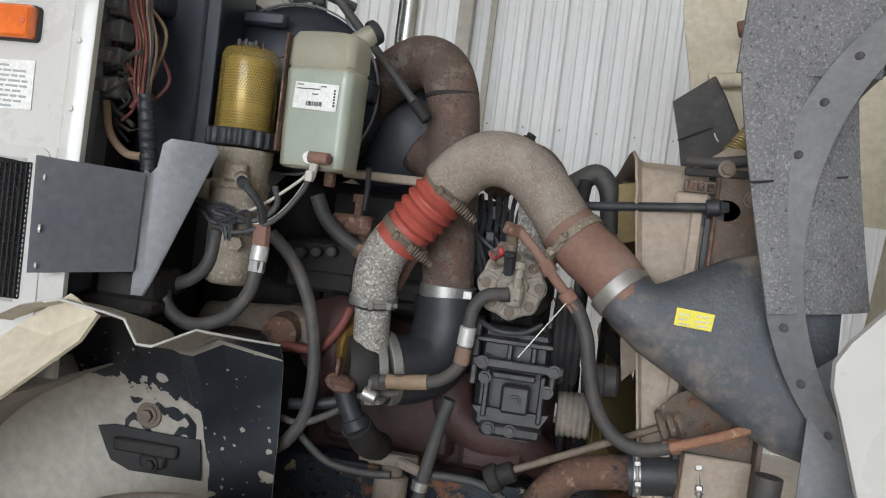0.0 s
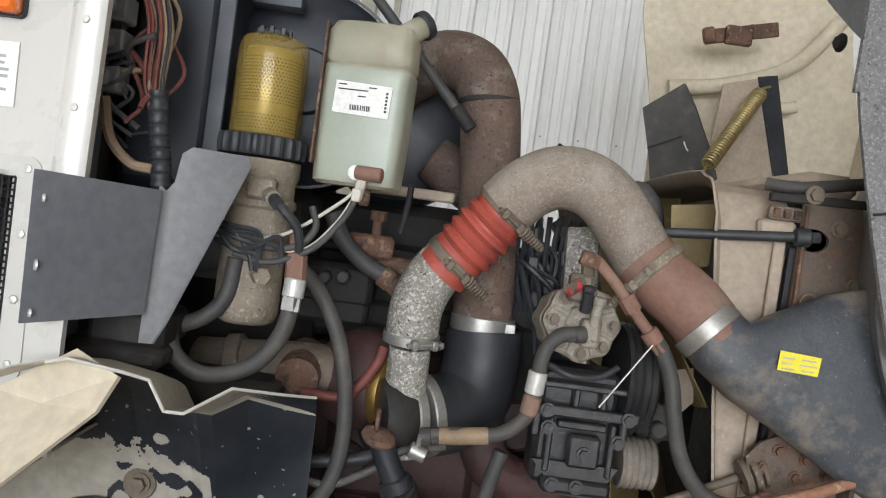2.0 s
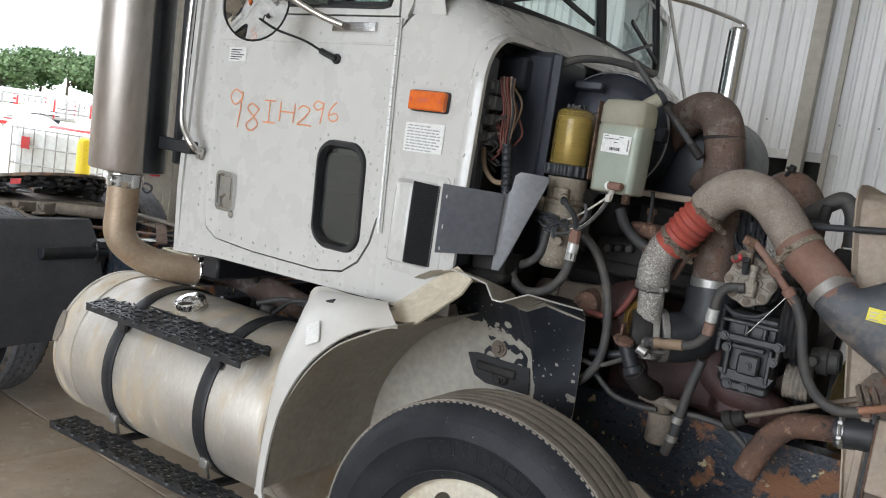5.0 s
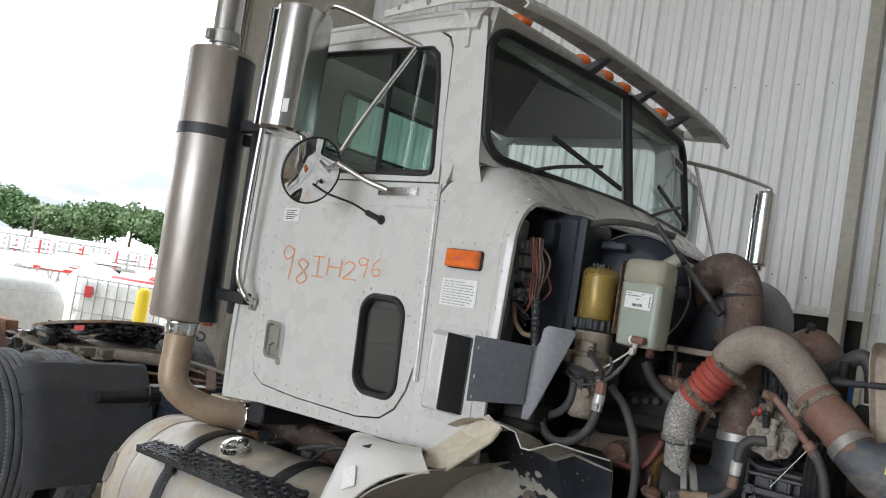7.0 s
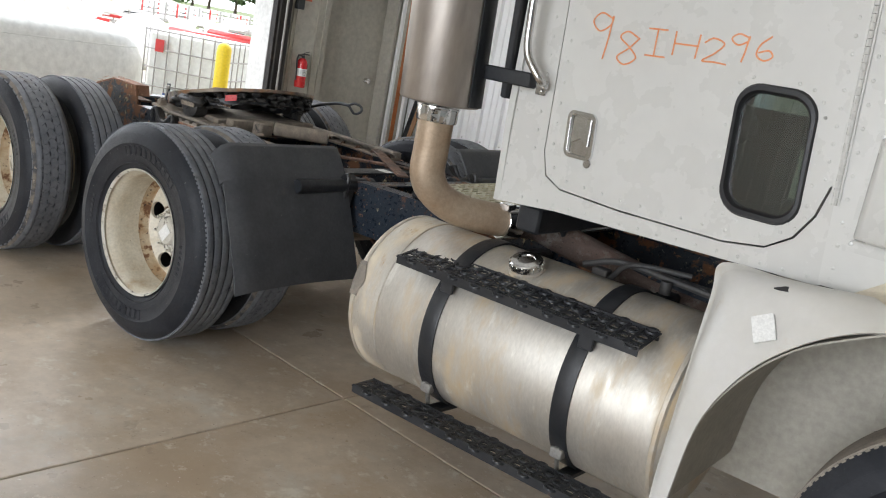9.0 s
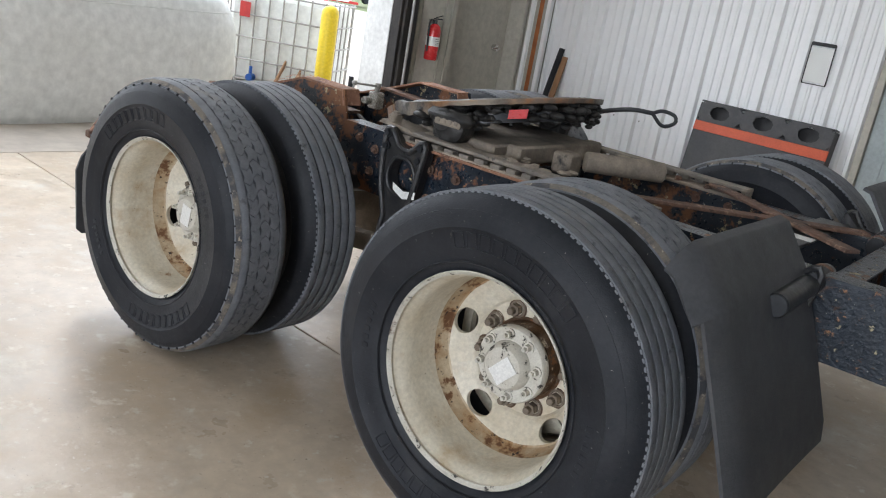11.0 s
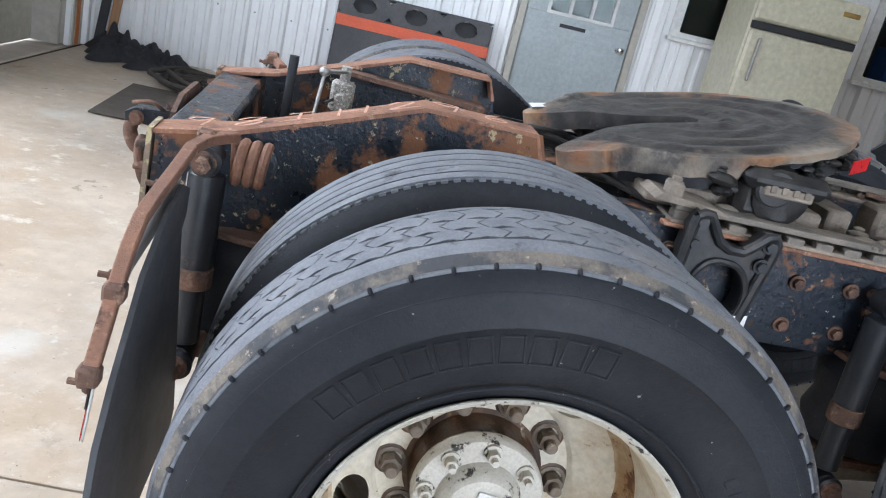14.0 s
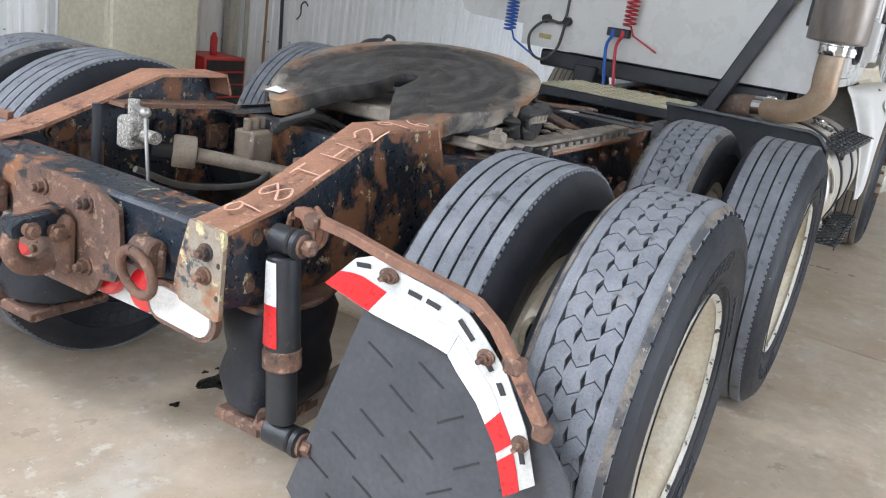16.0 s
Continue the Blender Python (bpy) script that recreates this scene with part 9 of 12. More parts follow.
# grab handle
g = Geo().tube([(1.80, -0.86, 2.42), (1.785, -0.95, 2.415), (1.765, -0.962, 2.30), (1.755, -0.962, 1.90), (1.762, -0.962, 1.70), (1.775, -0.962, 1.605), (1.815, -0.960, 1.550), (1.838, -0.945, 1.520), (1.832, -0.905, 1.508)], 0.0135, 12, 6)
gh = P("grab_handle", g, "polished", "bright bent grab handle")
g = Geo().box((1.815, -0.896, 1.500), (0.04, 0.012, 0.05), 0.003).bolt((1.815, -0.902, 1.516), (0, -1, 0), 0.006, 0.006).bolt((1.815, -0.902, 1.486), (0, -1, 0), 0.006, 0.006).cyl((1.7565, -0.962, 1.86), (1.7565, -0.962, 1.875), 0.0155, n=12)
P("handle_foot", g, "polished", "", gh)

# inside the cab
g = Geo()
g.loft([[(2.70, y, 1.80), (2.74, y, 2.06), (2.95, y, 2.10), (2.99, y, 1.90), (2.99, y, 1.30), (2.80, y, 1.45)] for y in (-0.84, 0.84)])
P("dashboard", g, "inside", "dark grey dashboard")
for y in (-0.48, 0.48):
    g = Geo().box((2.12, y, 1.50), (0.46, 0.50, 0.14), 0.05).box((1.93, y, 1.86), (0.13, 0.48, 0.66), 0.05, None).box((2.12, y, 1.30), (0.30, 0.34, 0.28), 0.02)
    P("cab_seat", g, "inside", "dark cloth cab seat")
g = Geo().lathe([(0.235, -0.012), (0.245, 0.0), (0.235, 0.012), (0.221, 0.012), (0.212, 0.0), (0.221, -0.012)], (2.50, 0.46, 1.98), (-0.5, 0, 0.85), 32, False, True)
u_, v_, d_ = basis((-0.5, 0, 0.85))
for a in (0.4, 2.5, 4.7):
    g.bar(Vector((2.50, 0.46, 1.98)) - d_ * 0.03, Vector((2.50, 0.46, 1.98)) + (u_ * math.cos(a) + v_ * math.sin(a)) * 0.225, 0.03, 0.015)
g.cyl((2.50, 0.46, 1.98), (2.74, 0.46, 1.62), 0.035, n=14)
P("steering_wheel", g, "plastic", "dark steering wheel on its column")
P("headliner", Geo().box((2.28, 0, 2.655), (0.96, 1.56, 0.02), 0.005), "inside", "dark headliner")

# ---- things on the back of the cab ----
P("sticker", Geo().box((1.704, 0.728, 1.172), (0.002, 0.085, 0.060), 0), "spring", "orange sticker")
g = Geo()
for n_, (y, z, mt, nm, L) in enumerate(((0.95, 1.27, "blue", "blue coiled air line", 0.22), (0.18, 1.42, "red_coil", "red coiled air line", 0.25))):
    pts = [(1.64 + 0.035 * math.cos(t * 0.7), y + 0.035 * math.sin(t * 0.7), z - L / 2 + L * t / 90) for t in range(91)]
    P("air_coil", Geo().tube([(1.71, y, z + L / 2 + 0.03)] + pts[::-1] + [(1.66, y - 0.03, z - L / 2 - 0.05), (1.60, y - 0.2, z - L / 2 - 0.12)], 0.006, 6, 1, True, False), mt, nm)
P("cable_loop", Geo().tube([(1.69, 0.60, 1.40), (1.67, 0.61, 1.26), (1.66, 0.72, 1.255), (1.65, 0.81, 1.16), (1.645, 0.78, 1.05), (1.64, 0.69, 1.02), (1.645, 0.61, 1.10), (1.66, 0.59, 1.24), (1.69, 0.585, 1.27)], 0.009, 8, 6), "hose", "black looped cable")
for y in (0.725, 0.585):
    P("cable_socket", Geo().cyl((1.70, y, 1.268), (1.655, y, 1.262), 0.026, n=14, b=0.004), "gasket", "black cable socket")
g = Geo().box((1.69, 0.25, 1.25), (0.05, 0.14, 0.05), 0.006)
br = P("hose_bracket", g, "black", "black hose bracket")
for y, mt in ((0.22, "red_coil"), (0.28, "blue")):
    P("air_hose", Geo().tube([(1.67, y, 1.23), (1.60, y, 1.17), (1.58, y - 0.02, 1.05), (1.54, y - 0.05, 0.95), (1.42, y - 0.08, 0.93)], 0.010, 8, 5).cyl((1.67, y, 1.225), (1.67, y, 1.265), 0.014, n=8), mt, "", br)
P("diagonal_brace", Geo().bar((1.64, -0.72, 1.70), (1.62, -0.38, 0.90), 0.085, 0.05, 0.008, (1, 0, 0)), "black", "black diagonal brace behind the cab")
P("cab_mount", Geo().box((1.78, 0, 1.03), (0.10, 1.5, 0.10), 0.01).box((1.74, -0.42, 0.97), (0.12, 0.14, 0.12), 0.01).box((1.74, 0.42, 0.97), (0.12, 0.14, 0.12), 0.01).box((2.6, 0, 1.08), (0.12, 1.5, 0.08), 0.01), "black", "black cab mount crossmember")

# ---- exhaust stack ----
SX, SY = 1.452, -0.965
g = Geo().lathe([(0.066, 1.405), (0.10, 1.408), (0.140, 1.414), (0.145, 1.422), (0.145, 2.615), (0.140, 2.624), (0.10, 2.632), (0.066, 2.636)], (SX, SY, 0), (0, 0, 1), 48)
stack = P("exhaust_muffler", g, "steel", "heat-tinted steel muffler of the exhaust stack")
P("stack_pipe", Geo().lathe([(0.064, 2.63), (0.064, 3.75), (0.058, 3.75), (0.058, 3.4)], (SX, SY, 0), (0, 0, 1), 28), "polished", "bright upper pipe", stack)
P("stack_clamp", Geo().lathe([(0.066, 2.66), (0.070, 2.664), (0.070, 2.72), (0.066, 2.724)], (SX, SY, 0), (0, 0, 1), 28).box((SX, SY - 0.085, 2.69), (0.03, 0.03, 0.05), 0.003), "galv", "", stack)
P("stack_strap", Geo().lathe([(0.1455, 2.225), (0.1485, 2.227), (0.1485, 2.273), (0.1455, 2.275)], (SX, SY, 0), (0, 0, 1), 40).box((SX + 0.10, SY + 0.12, 2.25), (0.06, 0.05, 0.05), 0.004), "black", "black strap round the muffler", stack)
g = Geo()
for z in (1.55, 2.30):
    g.box((1.66, -0.90, z), (0.26, 0.05, 0.05), 0.005)
g.box((1.680, -0.84, 1.95), (0.03, 0.14, 0.95), 0.006)
g.sheet(lambda u, v: (SX + 0.152 * math.cos(-0.15 + 1.0 * u), SY + 0.152 * math.sin(-0.15 + 1.0 * u), 1.42 + 1.18 * v), 8, 2, 0.004)
P("stack_bracket", g, "black", "black heat shield and stand-off bracket", stack)
g = Geo().lathe([(0.062, 1.40), (0.0725, 1.398), (0.0745, 1.392), (0.0745, 1.352), (0.072, 1.346), (0.062, 1.345)], (SX, SY, 0), (0, 0, 1), 32).box((SX + 0.045, SY - 0.075, 1.372), (0.02, 0.05, 0.045), 0.003).bolt((SX + 0.06, SY - 0.085, 1.385), (1, 0, 0), 0.006, 0.012).bolt((SX + 0.06, SY - 0.085, 1.36), (1, 0, 0), 0.006, 0.012)
g.cyl((SX, SY, 1.396), (SX, SY, 1.402), 0.078, n=28)
P("band_clamp", g, "chrome", "polished band clamp", stack)
P("elbow_pipe", Geo().tube([(SX, SY, 1.37), (SX, SY, 1.24), (SX + 0.006, SY, 1.13), (SX + 0.03, SY + 0.05, 1.05), (SX + 0.09, SY + 0.15, 0.998), (1.64, -0.67, 0.98)], 0.065, 24, 7), "elbow", "dust-brown exhaust elbow", stack)
d = Vector((0.04, 0.11, -0.005)).normalized()
g = Geo().cyl(Vector((1.63, -0.70, 0.981)), Vector((1.655, -0.63, 0.979)), 0.071, n=28, b=0.003).box((1.655, -0.70, 1.045), (0.045, 0.05, 0.03), 0.003)
P("band_clamp", g, "chrome", "polished band clamp", stack)
P("exhaust_tail", Geo().tube([(1.65, -0.64, 0.979), (1.68, -0.52, 0.97), (1.80, -0.42, 0.92), (2.1, -0.38, 0.86), (2.6, -0.40, 0.80)], 0.062, 18, 5), "pipe", "rusty exhaust pipe under the cab", stack)

# the stack leans back with the cab
for ob in [stack] + list(stack.children):
    if ob.name.split(".")[0] != "exhaust_tail":
        for v in ob.data.vertices:
            v.co.x -= 0.045 * max(0.0, v.co.z - 1.40)
            v.co.z -= 0.034 * max(0.0, min(1.0, (v.co.z - 1.0) / 0.3))

# ---- fuel tank and steps ----
TY, TZ, TR = -0.84, 0.62, 0.31
g = Geo().lathe([(0.0, 0.0), (TR - 0.07, 0.0), (TR - 0.035, 0.006), (TR - 0.012, 0.022), (TR, 0.05), (TR, 1.25), (TR - 0.012, 1.278), (TR - 0.035, 1.294), (TR - 0.07, 1.30), (0.0, 1.30)], (1.32, TY, TZ), (1, 0, 0), 64)
tank = P("fuel_tank", g, "alu", "round brushed aluminium fuel tank with brown stains")
P("end_section", Geo().lathe([(TR - 0.0115, 0.0205), (TR + 0.0006, 0.049), (TR + 0.0008, 0.16)], (1.32, TY, TZ), (1, 0, 0), 64), "tank_stain", "cream-filmed tank end with brown runs", tank)
P("end_seam", Geo().lathe([(TR - 0.002, -0.004), (TR + 0.0025, -0.002), (TR + 0.0025, 0.002), (TR - 0.002, 0.004)], (1.482, TY, TZ), (1, 0, 0), 64), "alu", "", tank)
for x in (1.345, 2.595):
    P("weld_ring", Geo().lathe([(TR - 0.005, -0.012), (TR + 0.003, -0.006), (TR + 0.003, 0.006), (TR - 0.005, 0.012)], (x + (0.02 if x < 2 else -0.02), TY, TZ), (1, 0, 0), 64), "alu", "", tank)
for x in (1.73, 2.27):
    g = Geo().lathe([(TR + 0.001, -0.030), (TR + 0.007, -0.030), (TR + 0.009, -0.025), (TR + 0.009, 0.025), (TR + 0.007, 0.030), (TR + 0.001, 0.030)], (x, TY, TZ), (1, 0, 0), 64)
    g.box((x, TY + 0.30, TZ - 0.02), (0.07, 0.14, 0.56), 0.01)
    sp_ = P("tank_strap", g, "black", "black rubber-lined tank strap", tank)
    g = Geo()
    a = radians(218)
    g.cyl((x, TY + (TR + 0.025) * math.cos(a), TZ + (TR + 0.025) * math.sin(a) + 0.03), (x, TY + (TR + 0.025) * math.cos(a) + 0.03, TZ + (TR + 0.025) * math.sin(a) - 0.06), 0.008, n=8).box((x, TY + (TR + 0.014) * math.cos(a), TZ + (TR + 0.014) * math.sin(a)), (0.045, 0.03, 0.035), 0.004)
    P("strap_bolt", g, "galv", "", sp_)
st_ = lambda u, v: Vector((1.345 + (0.12 + 0.05 * math.sin(v * 9) + 0.025 * math.sin(v * 23)) * u, TY + (TR + 0.0022) * math.cos(radians(80 + 150 * v)), TZ + (TR + 0.0022) * math.sin(radians(80 + 150 * v))))
P("bare_patch", Geo().sheet(lambda u, v: st_(0.02 + (0.55 + 0.25 * math.sin(v * 5)) * u, 0.47 + 0.16 * v) + Vector((0, -0.0015, 0)), 6, 14, 0.0006), "rack", "peeled grey patch", tank)
n_ = Vector((0, -0.12, 0.30)).normalized()
q = Vector((1.94, TY, TZ)) + n_ * TR
g = Geo().lathe([(0.062, -0.008), (0.062, 0.006), (0.055, 0.008), (0.052, 0.010), (0.0, 0.010)], q, n_, 28)
P("filler_neck", g, "alu", "", tank)
g = Geo().lathe([(0.054, 0.010), (0.056, 0.012), (0.056, 0.034), (0.052, 0.038), (0.030, 0.040), (0.028, 0.036), (0.0, 0.036)], q, n_, 36)
u_, v_, d_ = basis(n_)
for i in range(18):
    a = 2 * math.pi * i / 18
    g.box((0, 0, 0), (0.006, 0.007, 0.022), 0.001, Matrix.Translation(q + n_ * 0.023) @ Matrix((u_, v_, d_)).transposed().to_4x4() @ Matrix.Rotation(a, 4, "Z") @ Matrix.Translation((0.057, 0, 0)))
P("filler_cap", g, "chrome", "knurled aluminium filler cap", tank)
g = Geo().tube([(1.99, -0.66, 0.915), (2.1, -0.60, 0.95), (2.3, -0.60, 0.945), (2.5, -0.58, 0.93)], 0.012, 8, 5).tube([(2.12, -0.70, 0.90), (2.16, -0.62, 0.96), (2.35, -0.55, 0.97)], 0.010, 8, 5).box((2.08, -0.68, 0.915), (0.06, 0.05, 0.03), 0.006).cyl((2.3, -0.63, 0.90), (2.3, -0.63, 0.945), 0.02, n=12)
P("fuel_line", g, "hose", "black fuel lines and sender on the tank", tank)


def grip_step(name, x0, x1, yo, yi, zo, zi, dyx, dzx, label):
    """A step of perforated grip strut: folded sides, raised rings, open holes between."""
    at = lambda x, k, dz=0.0: Vector((x, yo + (yi - yo) * k + dyx * (x - x0), zo + (zi - zo) * k + dzx * (x - x0) + dz))
    g = Geo()
    for k in (0.0, 1.0):
        g.loft([[at(x, k, 0.004), at(x, k + 0.04 * (1 if k == 0 else -1), 0.004), at(x, k + 0.04 * (1 if k == 0 else -1), -0.026), at(x, k, -0.026)] for x in (x0, x1)])
    ob = P(name, g, "black", label)
    w = (at(x0, 1) - at(x0, 0)).length
    n = int((x1 - x0) / 0.047)
    g = Geo()
    for i in range(n):
        x = x0 + (x1 - x0) * (i + 0.5) / n
        for k in ((0.27, 0.73) if i % 2 == 0 else (0.04, 0.5, 0.96)):
            c = at(x, k)
            g.lathe([(0.0225, -0.005), (0.0205, 0.0015), (0.0155, 0.0015), (0.0165, -0.005)], c, (at(x0, 1) - at(x0, 0)).cross(Vector((-1, 0, 0))), 10, False, True)
    for i in range(n + 1):
        x = x0 + (x1 - x0) * i / n
        g.bar(at(x, 0.0, -0.003), at(x, 1.0, -0.003), 0.010, 0.005, 0.001)
    for k in (0.27, 0.5, 0.73):
        g.bar(at(x0, k, -0.0045), at(x1, k, -0.0045), 0.010, 0.005, 0.001)
    P("grip_tread", g, "black", "black perforated anti-slip tread", ob)
    return ob


grip_step("tank_step", 1.52, 2.48, -1.13, -0.995, 0.842, 0.868, -0.062, 0.026, "black perforated steel tank step")
grip_step("tank_step", 1.50, 2.50, -1.225, -1.115, 0.362, 0.362, 0.0, 0.01, "black perforated lower step with rust at its end")
for x in (1.75, 2.29):
    P("upper_bracket", Geo().box((x, -1.06, 0.845), (0.05, 0.15, 0.014), 0.003).box((x, -1.12, 0.81), (0.05, 0.014, 0.06), 0.003), "black", "")
    g = Geo().bar((x, -0.95, 0.33), (x, -1.18, 0.345), 0.05, 0.014).bar((x, -0.90, 0.33), (x, -0.55, 0.40), 0.05, 0.02)
    P("step_bracket", g, "black", "")

# ---- the near front fender ----
OUT = spline([(2.668, -1.20, 0.45), (2.675, -1.22, 0.53), (2.70, -1.22, 0.743), (2.774, -1.22, 0.91), (2.88, -1.22, 1.03), (3.0, -1.22, 1.108), (3.10, -1.20, 1.135)], 6)
INN = spline([(2.615, -1.185, 0.45), (2.612, -1.17, 0.56), (2.605, -1.12, 0.80), (2.585, -1.02, 1.03), (2.577, -0.967, 1.122), (2.76, -0.99, 1.135), (2.95, -1.01, 1.150)], 6)


def fender_at(u, v):
    i = u * (len(OUT) - 1)
    a, k = int(min(i, len(OUT) - 2)), i - int(min(i, len(OUT) - 2))
    p, q = OUT[a].lerp(OUT[a + 1], k), INN[a].lerp(INN[a + 1], k)
    b = p.lerp(q, v)
    bulge = 0.05 * math.sin(math.pi * min(1, v * 1.1) * 0.95) * min(1.0, (q - p).length / 0.2)
    return b + Vector((-0.4, -0.45, 0.75)).normalized() * bulge


fen = P("fender", Geo().sheet(fender_at, 48, 12, 0.007), "fender", "broken white fibreglass front fender with dust stains")
def straight(pts, k=5):
    p = [Vector(q) for q in pts]
    return [p[i].lerp(p[i + 1], j / k) for i in range(len(p) - 1) for j in range(k)] + [p[-1]]


# inner arch of the fender and the flaking inner panel
TOP = straight([(3.03, -1.05, 1.26), (3.10, -1.07, 1.295), (3.17, -1.07, 1.315), (3.235, -1.04, 1.300), (3.262, -1.014, 1.288), (3.285, -1.005, 1.245), (3.31, -0.997, 1.243), (3.36, -0.93, 1.272), (3.42, -0.84, 1.252), (3.467, -0.765, 1.237)], 5)


def panel_at(u, v):
    i = u * (len(TOP) - 1)
    a, k = int(min(i, len(TOP) - 2)), i - int(min(i, len(TOP) - 2))
    t = TOP[a].lerp(TOP[a + 1], k)
    w = min(1.0, v / 0.45)
    y = t.y + (-0.705 - t.y) * (1 - (1 - w) ** 2)
    return Vector((t.x, y, t.z + (0.60 - t.z) * (0.28 * w * 0.6 + 0.832 * max(0, (v - 0.16) / 0.84)) if v > 0.16 else t.z + (0.60 - t.z) * 0.168 * w))


P("inner_panel", Geo().sheet(panel_at, 54, 24, -0.0025), "liner", "cream inner fender panel", fen)
# what is left of the black paint: a torn-edged coat over the cream panel
from mathutils import noise as tear
g = Geo()
nu, nv = 400, 280
def coat_on(p):
    n_ = 0.020 * tear.noise(p * 22) + 0.012 * tear.noise(p * 70) + 0.006 * tear.noise(p * 190)
    edge = 1.105 - 0.30 * max(0.0, p.x - 3.16) if p.x < 3.30 else 1.05 - 6.0 * (p.x - 3.30)
    black = p.z + n_ * 1.6 > edge
    if 3.12 < p.x < 3.30 and abs(p.z - 1.02) < 0.05 and tear.noise(p * 31) > 0.12:
        black = True
    chips = tear.noise(p * 26 + Vector((3, 1, 7))) > 0.50 or tear.noise(p * 90) > 0.62
    return black and not chips


for i in range(nu):
    for j in range(nv):
        q = [panel_at((i + a) / nu, (j + b) / nv * 0.8) for a, b in ((0, 0), (1, 0), (1, 1), (0, 1))]
        if coat_on((q[0] + q[2]) / 2):
            k = len(g.v)
            g.v += [tuple(p + Vector((0.0, -0.0022, 0.0006))) for p in q]
            g.f.append((k, k + 1, k + 2, k + 3))
P("black_coat", g, "coat", "flaking black paint with torn edges", fen, 0)
P("white_edge", Geo().tube(TOP[8:], 0.0026, 6, 1, True, False), "fender", "bare white broken edge", fen)
g = Geo().sheet(lambda u, v: (2.62 + 0.55 * u, -0.695, (0.42 + (1.16 + 0.07 * u - 0.42) * v)), 14, 14, 0.006)
P("well_liner", g, "liner", "cream wheel well liner with scraped spots", fen)
ring_pts = [Vector((2.66, 0, 0.50)), Vector((2.69, 0, 0.74)), Vector((2.765, 0, 0.90)), Vector((2.87, 0, 1.02)), Vector((2.99, 0, 1.095)), Vector((3.10, 0, 1.15))]
ring_s = spline(ring_pts, 5)
P("well_arch", Geo().sheet(lambda u, v: ring_s[int(round(u * (len(ring_s) - 1)))] + Vector((0.004, -1.205 + 0.53 * v, -0.004)), len(ring_s) - 1, 6, 0.005), "liner", "cream inside of the wheel arch", fen)
g = Geo().bolt((3.175, -0.716, 1.035), (0, -1, 0), 0.014, 0.014).lathe([(0.030, 0), (0.028, 0.004), (0.0, 0.004)], (3.175, -0.711, 1.035), (0, -1, 0), 18)
P("panel_bolt", g, "cast_tan", "rusty bolt with a washer", fen)
# flat black plate on the panel stands in for shade inside the cut-out
g = Geo().prism([(3.062, 0.995), (3.10, 1.003), (3.20, 1.0), (3.299, 1.001), (3.31, 0.914), (3.145, 0.909), (3.10, 0.925), (3.085, 0.95)], (0, -0.714, 0), (1, 0, 0), (0, 0, 1), (0, -0.003, 0))
P("cut_out", g, "gasket", "dark cut-out with a rusty bracket", fen)
P("cut_bracket", Geo().box((3.18, -0.722, 0.965), (0.15, 0.012, 0.03), 0.006).box((3.20, -0.722, 0.94), (0.06, 0.014, 0.03), 0.006).bolt((3.20, -0.730, 0.935), (0, -1, 0), 0.012, 0.012), "dark", "", fen)
P("tar_mark", Geo().prism([(-0.02, 0), (0.0, 0.02), (0.03, 0.024), (0.028, 0.006), (0.05, -0.005), (0.02, -0.018)], (2.79, -1.135, 1.135), (1, 0.1, 0.15), (0.1, 0.5, 0.3), (0, -0.003, 0.004)), "ink", "black smear", fen)
P("paper_tag", Geo().prism(rounded(0.05, 0.075, 0.004), (2.79, -1.20, 1.04), (1, 0, 0.55), (-0.4, 0.35, 0.75), (-0.002, -0.003, 0.002)), "label", "small paper tag", fen)
# crumpled flap of cream fibreglass above the break, and a jagged stub behind the arch
fold = [(2.886, -1.03, 1.128), (2.977, -1.12, 1.126), (3.038, -1.04, 1.195), (3.043, -0.995, 1.243), (3.121, -1.02, 1.238), (3.165, -1.03, 1.322), (3.109, -1.125, 1.14), (3.215, -1.07, 1.250), (3.232, -1.05, 1.296), (2.94, -0.985, 1.165)]
g = Geo()
o = len(g.v)
g.v += fold + [(x + 0.002, y + 0.007, z - 0.003) for x, y, z in fold]
tri = [(0, 1, 2), (0, 2, 9), (9, 2, 3), (2, 4, 3), (3, 4, 5), (1, 6, 2), (2, 6, 4), (4, 6, 7), (4, 7, 8), (4, 8, 5)]
g.f += tri + [tuple(i + 10 for i in t[::-1]) for t in tri]
rim_ = [0, 1, 6, 7, 8, 5, 3, 9]
g.f += [(a, b, b + 10, a + 10) for a, b in zip(rim_, rim_[1:] + rim_[:1])]
P("torn_flap", g, "hoodin", "crumpled flap of bare cream fibreglass", fen, 0)
P("fender_stub", Geo().ball((3.10, -0.95, 1.27), 0.06, 9, 6, (1.2, 0.8, 0.5)), "dark", "", fen)

